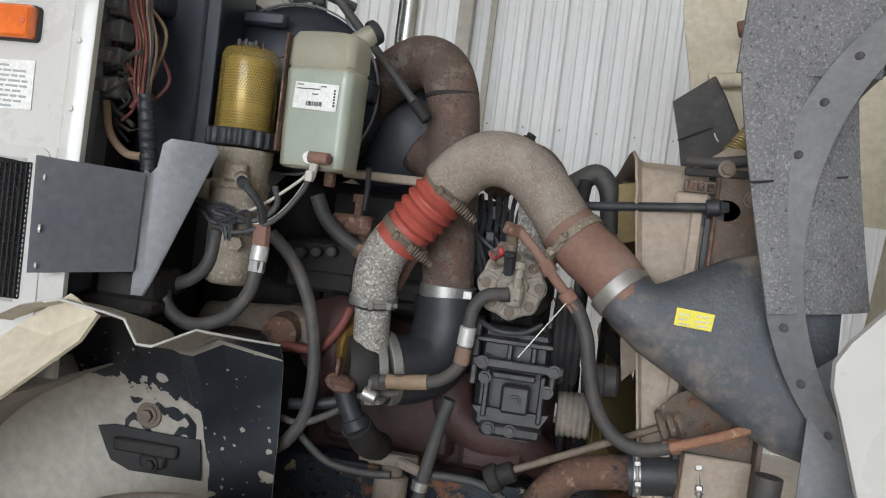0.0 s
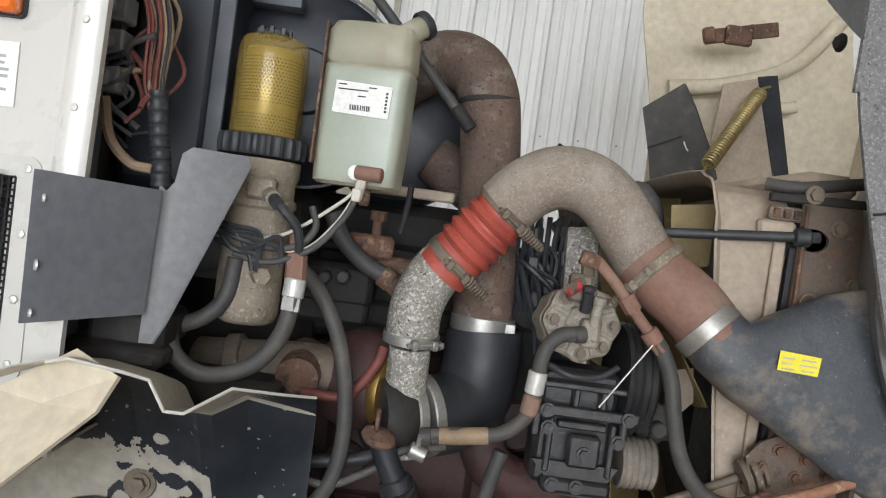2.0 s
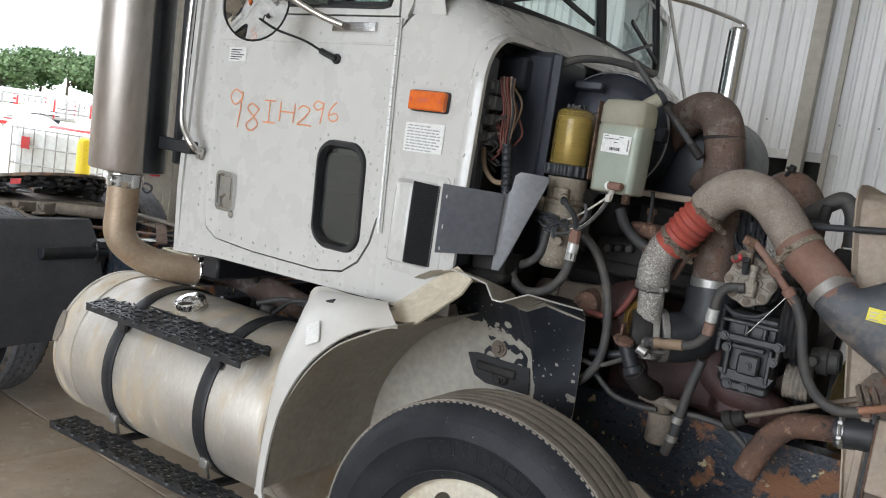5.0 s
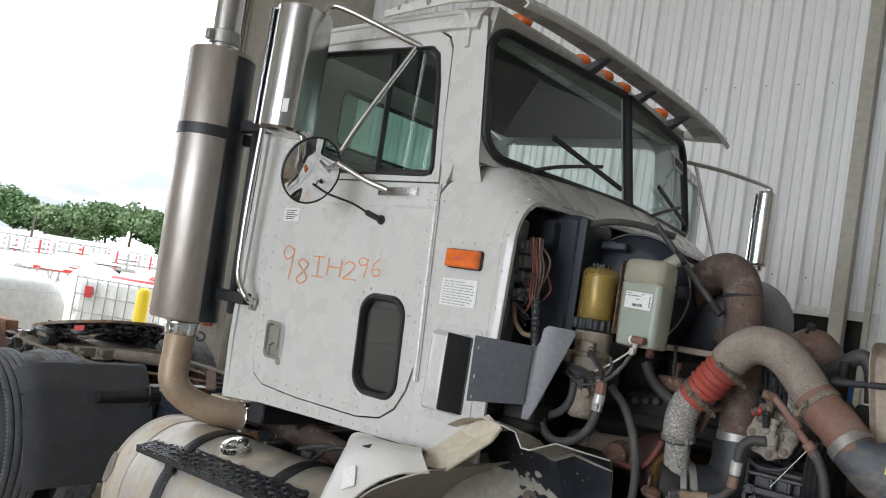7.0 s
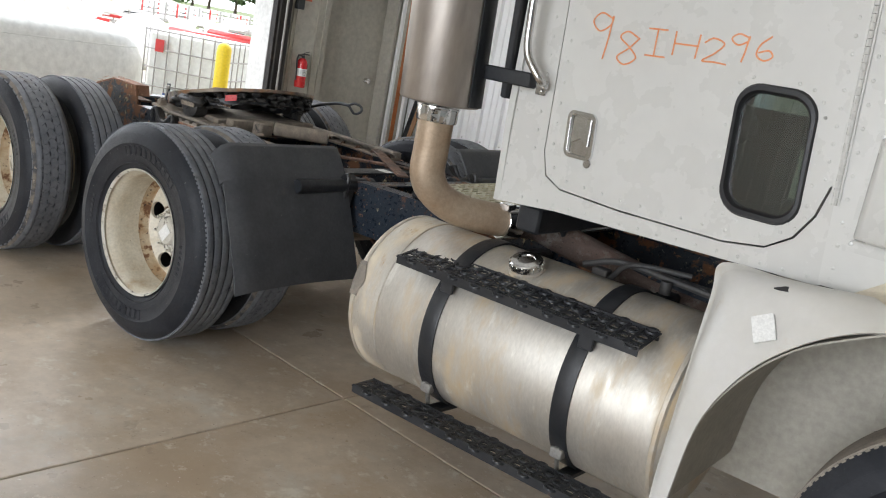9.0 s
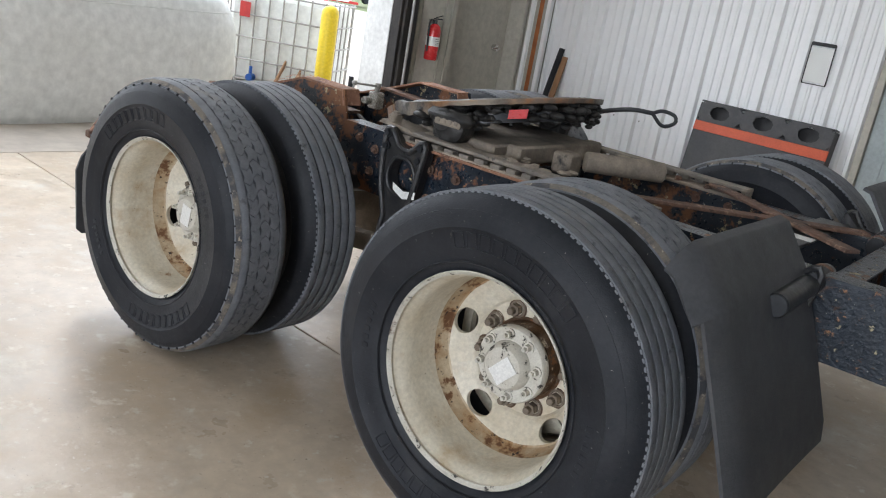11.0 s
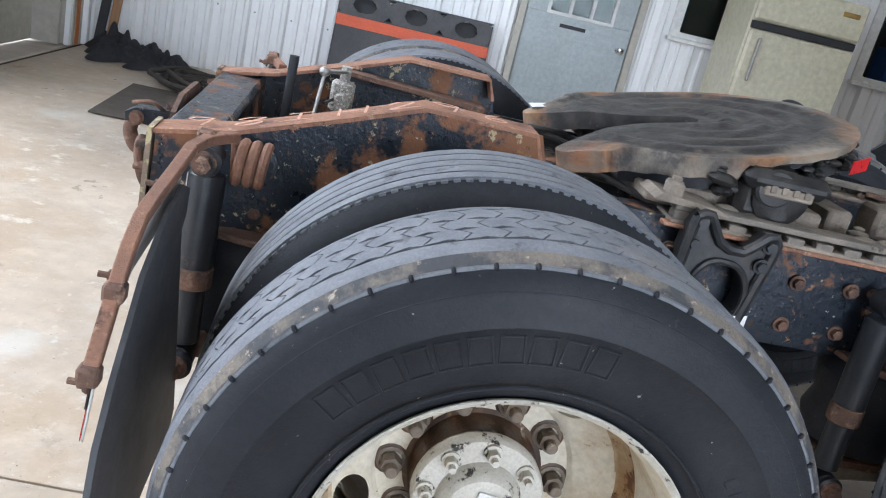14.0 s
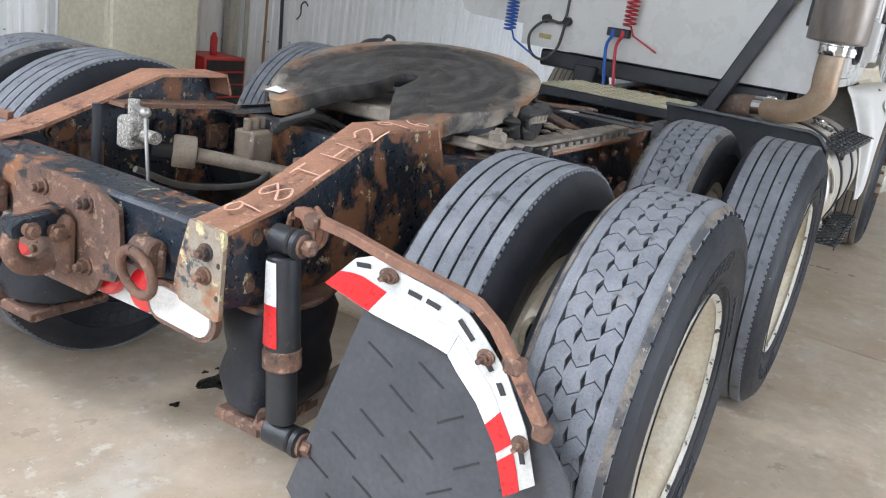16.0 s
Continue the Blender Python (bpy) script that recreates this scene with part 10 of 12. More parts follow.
# ---- the engine bay ----
def clamp(p, d, r, w, bolt_at, mt="galv", parent=None, spring=True, label="bright hose clamp"):
    """A band clamp with its T-bolt, and a spring on the bolt."""
    p, d = Vector(p), Vector(d).normalized()
    g = Geo().lathe([(r, -w / 2), (r + 0.0025, -w / 2 + 0.001), (r + 0.0025, w / 2 - 0.001), (r, w / 2)], p, d, 28)
    b = Vector(bolt_at)
    rad = (b - p) - d * (b - p).dot(d)
    t = d.cross(rad.normalized())
    q = p + rad.normalized() * (r + 0.008)
    for k in (-0.020, 0.020):
        g.box((0, 0, 0), (0.012, w * 0.9, 0.016), 0.002, Matrix.Translation(q + t * k) @ Matrix((t, d, rad.normalized())).transposed().to_4x4())
    g.cyl(q - t * 0.035, q + t * (0.075 if spring else 0.035), 0.0035, n=8)
    g.bolt(q + t * (0.070 if spring else 0.030), t, 0.006, 0.008)
    ob = P("hose_clamp", g, mt, label, parent)
    if spring:
        s = Geo()
        u, v, _ = basis(t)
        for i in range(7):
            c = q + t * (0.028 + i * 0.0066)
            s.lathe([(0.0095 - 0.0006 * i, -0.0027), (0.0132 - 0.0007 * i, 0.0), (0.0095 - 0.0006 * i, 0.0027), (0.006, 0.0)], c, t, 12, False, True)
        P("clamp_spring", s, "cast_tan", "", ob)
    return ob


def hose(name, pts, r, mt, label, ends=(), n=12):
    ob = P(name, Geo().tube(pts, r, n, 6), mt, label)
    for i, (mt2, L, k) in enumerate(ends):
        p = [Vector(q) for q in pts]
        a, b = (p[0], p[1]) if i == 0 else (p[-1], p[-2])
        if not mt2:
            continue
        d = (b - a).normalized()
        g = Geo().cyl(a - d * 0.004, a + d * L * 0.55, r * k, n=14, b=0.002).cyl(a + d * L * 0.55, a + d * L, r * k * 0.92, n=6, b=0.001)
        P("hose_end", g, mt2, "", ob)
    return ob


# guard sheets beside the fuel filter; the second is coloured lighter, as if lit
g = Geo().loft([[(3.095, -1.065, 1.557), (3.208, -0.905, 1.55), (3.203, -0.905, 1.36), (3.096, -1.06, 1.351)], [(3.099, -1.062, 1.557), (3.212, -0.902, 1.55), (3.207, -0.902, 1.36), (3.100, -1.057, 1.351)]])
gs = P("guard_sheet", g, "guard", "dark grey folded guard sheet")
g = Geo().lathe([(0.008, 0), (0.007, 0.003), (0, 0.004)], (3.106, -1.050, 1.43), (-0.8, -0.6, 0), 10).lathe([(0.006, 0), (0.005, 0.003), (0, 0.004)], (3.106, -1.050, 1.52), (-0.8, -0.6, 0), 10).lathe([(0.006, 0), (0.005, 0.003), (0, 0.004)], (3.106, -1.050, 1.365), (-0.8, -0.6, 0), 10)
P("sheet_rivet", g, "bracket_white", "", gs)
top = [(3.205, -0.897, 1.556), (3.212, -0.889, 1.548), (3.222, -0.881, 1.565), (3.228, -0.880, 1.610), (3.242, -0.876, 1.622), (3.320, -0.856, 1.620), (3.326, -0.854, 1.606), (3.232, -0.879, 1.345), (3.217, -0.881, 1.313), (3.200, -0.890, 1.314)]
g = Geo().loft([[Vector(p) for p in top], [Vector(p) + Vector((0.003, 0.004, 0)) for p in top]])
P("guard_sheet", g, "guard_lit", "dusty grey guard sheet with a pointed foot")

# fuel filter
fx, fy = 3.31, -0.70
g = Geo().lathe([(0.060, 1.60), (0.062, 1.625), (0.070, 1.632), (0.074, 1.64), (0.074, 1.655), (0.068, 1.664), (0.060, 1.666)], (fx, fy, 0), (0, 0, 1), 32)
g = Geo()
gear = [0.0785 if (i // 2) % 2 else 0.073 for i in range(88)]
g.loft([[(fx + r_ * k * math.cos(2 * math.pi * i / 88), fy + r_ * k * math.sin(2 * math.pi * i / 88), z) for i, r_ in enumerate(gear)] for z, k in ((1.628, 0.80), (1.630, 0.97), (1.634, 1.0), (1.660, 1.0), (1.664, 0.97), (1.666, 0.80))])
ff = P("fuel_filter", g, "plastic", "fuel filter with an amber bowl and black ribbed ring")
g = Geo().lathe([(0.059, 1.664), (0.0615, 1.668), (0.0615, 1.80), (0.0605, 1.818), (0.055, 1.832), (0.040, 1.840), (0.0, 1.842)], (fx, fy, 0), (0, 0, 1), 36)
P("filter_bowl", g, "bowl", "amber plastic bowl", ff)
g = Geo().lathe([(0.049, 1.668), (0.052, 1.672), (0.052, 1.806), (0.046, 1.815), (0.0, 1.816)], (fx, fy, 0), (0, 0, 1), 32)
P("filter_element", g, "gold", "gold perforated sleeve", ff)
g = Geo()
for row in range(22):
    for i in range(52):
        a = 2 * math.pi * (i + 0.5 * (row % 2)) / 52
        z = 1.676 + row * 0.0057
        if 0.0 < (z - 1.704) < 0.013:
            continue
        g.lathe([(0.0015, 0.0), (0.0, 0.0004)], (fx + 0.0521 * math.cos(a), fy + 0.0521 * math.sin(a), z), (math.cos(a), math.sin(a), 0), 6)
P("sleeve_holes", g, "dark", "rows of small holes", ff)
g = Geo().lathe([(0.026, 1.838), (0.026, 1.848), (0.022, 1.850), (0.0, 1.850)], (fx - 0.004, fy, 0), (0, 0, 1), 20)
for i in range(8):
    a = 2 * math.pi * i / 8
    g.box((fx - 0.004 + 0.026 * math.cos(a), fy + 0.026 * math.sin(a), 1.846), (0.008, 0.008, 0.014), 0.001)
P("vent_cap", g, "plastic", "", ff)
g = Geo().lathe([(0.0, 1.34), (0.040, 1.34), (0.050, 1.346), (0.056, 1.36), (0.056, 1.47), (0.060, 1.49), (0.060, 1.54), (0.064, 1.545), (0.064, 1.555), (0.058, 1.56), (0.058, 1.585), (0.063, 1.60), (0.063, 1.625), (0.0, 1.63)], (fx + 0.008, fy - 0.005, 0), (0, 0, 1), 28)
g.box((fx + 0.02, fy - 0.055, 1.575), (0.05, 0.04, 0.04), 0.006).cyl((fx + 0.03, fy - 0.05, 1.57), (fx + 0.05, fy - 0.10, 1.56), 0.014, n=12, b=0.002).box((fx - 0.055, fy - 0.03, 1.53), (0.03, 0.05, 0.05), 0.006)
g.cyl((fx + 0.03, fy - 0.05, 1.43), (fx + 0.045, fy - 0.085, 1.43), 0.016, n=6, b=0.002)
P("filter_head", g, "filter_cast", "tan-dirty cast filter head", ff)
g = Geo().tube([(fx + 0.045, fy - 0.09, 1.562), (fx + 0.07, fy - 0.11, 1.545), (fx + 0.095, fy - 0.10, 1.515), (fx + 0.10, fy - 0.08, 1.47)], 0.008, 8, 4).cyl((fx + 0.04, fy - 0.08, 1.566), (fx + 0.06, fy - 0.115, 1.553), 0.011, n=10)
P("sensor_lead", g, "plastic", "black sensor plug and lead", ff)

# washer bottle
bm_ = pose(3.482, -0.70, 0, 0, 0, -9)
def bottle_loop(z, w, d, r, dx=0.0):
    return [bm_ @ Vector((x + dx, y, z)) for x, y in rounded(w, d, r, 5)]


g = Geo().loft([bottle_loop(1.600, 0.132, 0.084, 0.018), bottle_loop(1.605, 0.145, 0.094, 0.020), bottle_loop(1.66, 0.150, 0.098, 0.020), bottle_loop(1.785, 0.152, 0.100, 0.020), bottle_loop(1.800, 0.152, 0.100, 0.02), bottle_loop(1.806, 0.145, 0.093, 0.02), bottle_loop(1.812, 0.152, 0.100, 0.02), bottle_loop(1.862, 0.150, 0.098, 0.022), bottle_loop(1.878, 0.134, 0.086, 0.024), bottle_loop(1.883, 0.09, 0.06, 0.024)])
wb = P("washer_bottle", g, "bottle", "translucent washer bottle with blue-green fluid")
g = Geo().loft([bottle_loop(1.606, 0.124, 0.076, 0.016), bottle_loop(1.612, 0.137, 0.088, 0.018), bottle_loop(1.80, 0.142, 0.092, 0.018)])
P("washer_fluid", g, "fluid", "blue-green fluid", wb)
g = Geo().tube([bm_ @ Vector((0.030, 0.02, 1.865)), bm_ @ Vector((0.055, 0.03, 1.885)), bm_ @ Vector((0.072, 0.04, 1.900))], 0.021, 14, 4)
P("filler_neck", g, "bottle", "", wb)
nd = Vector((0.55, 0.35, 0.5)).normalized()
q = bm_ @ Vector((0.070, 0.038, 1.898))
g = Geo().lathe([(0.0, 0.016), (0.020, 0.016), (0.026, 0.012), (0.027, 0.0), (0.024, -0.004)], q, nd, 20)
P("filler_cap", g, "plastic", "black cap", wb)
front = lambda x, z, o=0.0: bm_ @ Vector((x, -0.0503 - o, z))
g = Geo().prism([(-0.048, -0.024), (0.05, -0.027), (0.052, 0.027), (-0.046, 0.030)], front(0.0, 1.745), bm_.to_3x3() @ Vector((1, 0, 0)), (0, 0, 1), bm_.to_3x3() @ Vector((0, -0.0012, 0)))
lb = P("bottle_label", g, "label", "white printed label", wb)
g = Geo()
rn = random.Random(3)
ex = bm_.to_3x3() @ Vector((1, 0, 0))
ey = bm_.to_3x3() @ Vector((0, -0.0005, 0))
def bar_on(x, z, w, h):
    g.prism([(0, 0), (w, 0), (w, h), (0, h)], front(x, z, 0.0013), ex, (0, 0, 1), ey)


x = -0.018
while x < 0.018:
    w = rn.choice((0.0007, 0.0014, 0.0021))
    bar_on(x, 1.727, w, 0.009)
    x += w + rn.choice((0.0008, 0.0015))
for x, z, w in ((-0.041, 1.768, 0.014), (0.012, 1.766, 0.013), (-0.041, 1.760, 0.052), (-0.006, 1.750, 0.014)):
    bar_on(x, z, w, 0.0022)
for i in range(6):
    bar_on(0.042, 1.728 + 0.006 * i, 0.004, 0.0042)
P("label_print", g, "ink", "", wb)
g = Geo().cyl(bm_ @ Vector((0.010, -0.048, 1.622)), bm_ @ Vector((0.012, -0.072, 1.622)), 0.013, n=14, b=0.002)
P("pump_seal", g, "label", "", wb)
g = Geo().cyl(bm_ @ Vector((0.012, -0.066, 1.623)), bm_ @ Vector((0.058, -0.070, 1.622)), 0.0125, n=14, b=0.002)
P("washer_pump", g, "brown_hose", "brown washer pump", wb)
g = Geo().box(tuple(bm_ @ Vector((0.0, 0.062, 1.73))), (0.02, 0.03, 0.32), 0.004).box((3.403, -0.735, 1.75), (0.004, 0.035, 0.24), 0.001)
P("bottle_bracket", g, "rust", "thin rusty bracket strip", wb)

# air canister behind the bottle
g = Geo()
ca = Vector((0.10, -1, 0.05)).normalized()
g.lathe([(0.0, 0.060), (0.06, 0.058), (0.066, 0.050), (0.13, 0.046), (0.168, 0.030), (0.185, 0.0), (0.197, -0.006), (0.197, -0.026), (0.186, -0.032), (0.186, -0.40), (0.16, -0.44)], (3.335, -0.50, 1.790), ca, 44)
dm = P("air_canister", g, "dome", "blue-black round air cleaner canister")
for c, sz in (((3.28, -0.575, 1.93), (0.10, 0.03, 0.03)), ((3.52, -0.50, 1.80), (0.03, 0.05, 0.05))):
    P("canister_clip", Geo().box(c, sz, 0.006), "dome", "", dm)
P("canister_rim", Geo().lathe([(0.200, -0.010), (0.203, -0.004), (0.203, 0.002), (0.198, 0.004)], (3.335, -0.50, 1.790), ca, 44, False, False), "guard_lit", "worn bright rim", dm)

# exhaust up-pipe
g = Geo().tube([(3.753, -0.46, 1.20), (3.75, -0.46, 1.36), (3.735, -0.457, 1.56), (3.715, -0.455, 1.75), (3.70, -0.45, 1.83), (3.665, -0.425, 1.885), (3.60, -0.385, 1.90), (3.52, -0.335, 1.86), (3.45, -0.28, 1.80)], 0.062, 28, 8)
ex_ = P("exhaust_pipe", g, "pipe", "rust-brown exhaust pipe curving over the engine")
P("pipe_seam", Geo().lathe([(0.0615, -0.006), (0.064, -0.003), (0.064, 0.003), (0.0615, 0.006)], (3.703, -0.452, 1.816), (-0.12, 0.02, 1), 28), "dark", "", ex_)
P("band_clamp", Geo().lathe([(0.062, -0.016), (0.0665, -0.014), (0.0665, 0.014), (0.062, 0.016)], (3.751, -0.46, 1.366), (0, 0, 1), 28).box((3.80, -0.50, 1.366), (0.03, 0.02, 0.022), 0.002), "galv", "bright band clamp", ex_)
hose("turbo_elbow", [(3.756, -0.46, 1.352), (3.76, -0.465, 1.28), (3.745, -0.485, 1.215), (3.70, -0.515, 1.185), (3.645, -0.545, 1.180)], 0.080, "plastic", "fat black rubber elbow", n=24)
P("elbow_clamp", Geo().cyl((3.660, -0.537, 1.183), (3.640, -0.549, 1.180), 0.084, n=28, b=0.003).cyl((3.634, -0.55, 1.18), (3.615, -0.56, 1.178), 0.081, n=28, b=0.003), "galv", "bright hose clamp")
P("turbo_outlet", Geo().lathe([(0.062, -0.03), (0.075, -0.02), (0.082, 0.0), (0.082, 0.03), (0.070, 0.05)], (3.60, -0.565, 1.18), (-0.85, -0.48, 0), 28, True), "dark", "dark turbo outlet")

# charge pipe over the engine
g = Geo().tube([(3.617, -0.58, 1.11), (3.614, -0.585, 1.20), (3.611, -0.597, 1.32)], 0.040, 24, 6)
cp = P("charge_pipe", g, "cast", "pitted silver charge pipe")
g = Geo().tube([(3.611, -0.603, 1.335), (3.614, -0.612, 1.40), (3.634, -0.620, 1.455), (3.662, -0.625, 1.492)], 0.050, 24, 6)
P("charge_pipe_upper", g, "cast", "pitted silver pipe", cp)
clamp((3.611, -0.602, 1.338), (0.0, -0.1, 1), 0.051, 0.020, (3.66, -0.70, 1.338), spring=False)
a, b = Vector((3.650, -0.624, 1.470)), Vector((3.770, -0.653, 1.622))
d = (b - a).normalized()
L = (b - a).length
prof = []
for i in range(41):
    t = i / 40
    rr = 0.0535
    if 0.27 < t < 0.73:
        rr = 0.055 + 0.0045 * math.cos((t - 0.27) / 0.46 * 2 * math.pi * 4 + math.pi)
    prof.append((rr, t * L))
rh = P("silicone_hose", Geo().lathe([(0.050, 0)] + prof + [(0.052, L)], a, d, 32), "silicone", "red corrugated silicone hose")
clamp(a.lerp(b, 0.16), d, 0.054, 0.020, (3.699, -0.76, 1.467), "cast_tan", label="dirty T-bolt hose clamp")
clamp(a.lerp(b, 0.84), d, 0.054, 0.020, (3.775, -0.76, 1.565), "cast_tan", label="dirty T-bolt hose clamp")
DP = [(3.748, -0.648, 1.600), (3.775, -0.655, 1.632), (3.80, -0.66, 1.652), (3.83, -0.670, 1.666), (3.865, -0.677, 1.668), (3.90, -0.677, 1.658), (3.935, -0.672, 1.634), (3.966, -0.666, 1.600), (3.99, -0.662, 1.570), (4.022, -0.657, 1.522)]
P("crossover_pipe", Geo().tube(DP, 0.057, 28, 6), "pipe_dust", "dusty brown crossover pipe with rough crust")
a, b = Vector((4.008, -0.660, 1.545)), Vector((4.148, -0.712, 1.418))
d = (b - a).normalized()
P("brown_hose", Geo().tube([a, a.lerp(b, 0.3), a.lerp(b, 0.6) + Vector((0.004, 0, 0.004)), b], 0.060, 28, 6), "brown_hose", "dusty brown rubber hose")
clamp(a.lerp(b, 0.15), d, 0.061, 0.019, (3.985, -0.78, 1.48), "filter_cast")
P("air_barrel", Geo().lathe([(0.0, 0.0), (0.12, 0.0), (0.16, 0.02), (0.175, 0.06), (0.175, 0.52), (0.15, 0.56), (0.0, 0.56)], (3.515, -0.28, 1.755), (0, 1, 0), 32), "dome", "dark air intake barrel behind the bottle")
# dark boxes added behind the engine to close a bright gap
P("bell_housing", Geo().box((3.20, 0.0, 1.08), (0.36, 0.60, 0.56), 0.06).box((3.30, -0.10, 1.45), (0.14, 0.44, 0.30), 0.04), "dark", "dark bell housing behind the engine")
P("wide_clamp", Geo().cyl(a.lerp(b, 0.78), a.lerp(b, 0.93), 0.0625, n=28, b=0.001).box((4.16, -0.66, 1.462), (0.03, 0.02, 0.02), 0.002).bolt((4.165, -0.66, 1.475), (0.3, 0, 1), 0.006, 0.014), "galv", "wide bright clamp")
# flattened horn duct
def horn_loop(c, dirv, w, h):
    dirv = Vector(dirv).normalized()
    u = Vector((0, -1, 0.12)).normalized()
    u = (u - dirv * u.dot(dirv)).normalized()
    v = dirv.cross(u)
    return [Vector(c) + u * (w * math.copysign(abs(math.cos(t)) ** 0.75, math.cos(t))) + v * (h * math.copysign(abs(math.sin(t)) ** 0.75, math.sin(t))) for t in [2 * math.pi * i / 32 for i in range(32)]]


g = Geo().loft([horn_loop(b - d * 0.012, d, 0.058, 0.058), horn_loop(b + d * 0.01, d, 0.059, 0.060), horn_loop((4.195, -0.720, 1.398), (0.9, -0.1, -0.30), 0.054, 0.078), horn_loop((4.25, -0.728, 1.392), (1, -0.08, -0.12), 0.047, 0.105), horn_loop((4.31, -0.735, 1.388), (1, -0.05, -0.05), 0.042, 0.138), horn_loop((4.37, -0.74, 1.380), (1, -0.05, -0.05), 0.038, 0.165), horn_loop((4.43, -0.745, 1.365), (1, 0, 0), 0.036, 0.185), horn_loop((4.52, -0.75, 1.35), (1, 0, 0), 0.034, 0.19)])
hd = P("intake_duct", g, "horn", "dusty black flattened intake duct")
g = Geo().prism([(-0.034, -0.014), (0.034, -0.017), (0.036, 0.015), (-0.033, 0.019)], (4.262, -0.782, 1.405), (1, -0.05, 0.0), (0.05, 0.05, 1), (0, -0.0015, 0))
ds_ = P("duct_sticker", g, "yellow", "bright yellow sticker", hd)
for i, (x0_, w_) in enumerate(((-0.028, 0.020), (0.004, 0.024), (-0.028, 0.016), (0.002, 0.028), (-0.028, 0.022), (0.006, 0.020))):
    P("printed_bar", Geo().prism([(x0_, 0.009 - 0.009 * (i // 2)), (x0_ + w_, 0.009 - 0.009 * (i // 2)), (x0_ + w_, 0.006 - 0.009 * (i // 2)), (x0_, 0.006 - 0.009 * (i // 2))], (4.262, -0.7838, 1.405), (1, -0.05, 0.0), (0.05, 0.05, 1), (0, -0.0006, 0)), "deck", "", ds_)

# air-conditioning compressor
cc, cn = Vector((3.913, -0.675, 1.415)), Vector((0.10, -1, 0.10)).normalized()
u_, v_, _ = basis(cn)
lobed = lambda r_, h: [cc + (u_ * math.cos(2 * math.pi * i / 64) + v_ * math.sin(2 * math.pi * i / 64)) * r_ * (1 + 0.045 * math.cos(8 * 2 * math.pi * i / 64)) + cn * h for i in range(64)]
g = Geo().loft([lobed(0.001, 0.012), lobed(0.030, 0.012), lobed(0.034, 0.006), lobed(0.064, 0.004), lobed(0.069, -0.001), lobed(0.069, -0.018), lobed(0.063, -0.022), lobed(0.063, -0.034), lobed(0.067, -0.038), lobed(0.067, -0.060), lobed(0.058, -0.066), lobed(0.058, -0.14)])
ac = P("compressor", g, "compressor", "corroded air-conditioning compressor head")
for i in range(8):
    an = 2 * math.pi * i / 8
    q = cc + (u_ * math.cos(an) + v_ * math.sin(an)) * 0.055 + cn * 0.004
    P("head_bolt", Geo().lathe([(0.0115, 0), (0.010, 0.003), (0, 0.003)], q, cn, 12).bolt(q + cn * 0.002, cn, 0.0078, 0.008), "cast_tan", "tan hexagon bolt", ac)
for i in range(8):
    an = 2 * math.pi * (i + 0.5) / 8
    d_ = u_ * math.cos(an) + v_ * math.sin(an)
    P("head_rib", Geo().bar(cc + d_ * 0.030 + cn * 0.006, cc + d_ * 0.062 + cn * 0.005, 0.006, 0.008, 0.001), "compressor", "", ac)
P("hose_block", Geo().box((3.922, -0.700, 1.400), (0.034, 0.040, 0.050), 0.006).cyl((3.925, -0.718, 1.415), (3.928, -0.722, 1.455), 0.009, n=10).cyl((3.928, -0.722, 1.452), (3.929, -0.723, 1.468), 0.012, n=10, b=0.002), "compressor", "fitting with a knurled cap", ac)
g = Geo().box((3.895, -0.70, 1.478), (0.04, 0.035, 0.05), 0.006).cyl((3.893, -0.715, 1.49), (3.870, -0.742, 1.475), 0.010, n=8).cyl((3.905, -0.70, 1.50), (3.900, -0.715, 1.535), 0.012, n=8)
P("service_valve", g, "cast_tan", "tan brass service fitting", ac)
P("red_cap", Geo().cyl((3.868, -0.735, 1.470), (3.890, -0.728, 1.486), 0.010, n=10, b=0.002), "red_coil", "small red cap", ac)
P("valve_hex", Geo().cyl((3.900, -0.72, 1.517), (3.906, -0.72, 1.542), 0.020, n=6, b=0.003), "rust", "rusty hexagon fitting", ac)
P("service_port", Geo().cyl((3.905, -0.72, 1.44), (3.905, -0.735, 1.475), 0.010, n=8).cyl((3.905, -0.735, 1.475), (3.905, -0.737, 1.485), 0.012, n=8, b=0.002), "plastic", "", ac)
P("rusty_line", Geo().tube([(3.915, -0.72, 1.53), (3.955, -0.722, 1.492), (3.99, -0.722, 1.452), (4.026, -0.722, 1.414)], 0.0105, 10, 5).cyl((3.972, -0.722, 1.475), (3.99, -0.722, 1.452), 0.016, n=8), "brown_hose", "brown rusty line", ac)
cb = P("compressor_bracket", Geo().box((3.935, -0.590, 1.215), (0.15, 0.09, 0.22), 0.012), "bracket_black", "black compressor bracket with bolts")
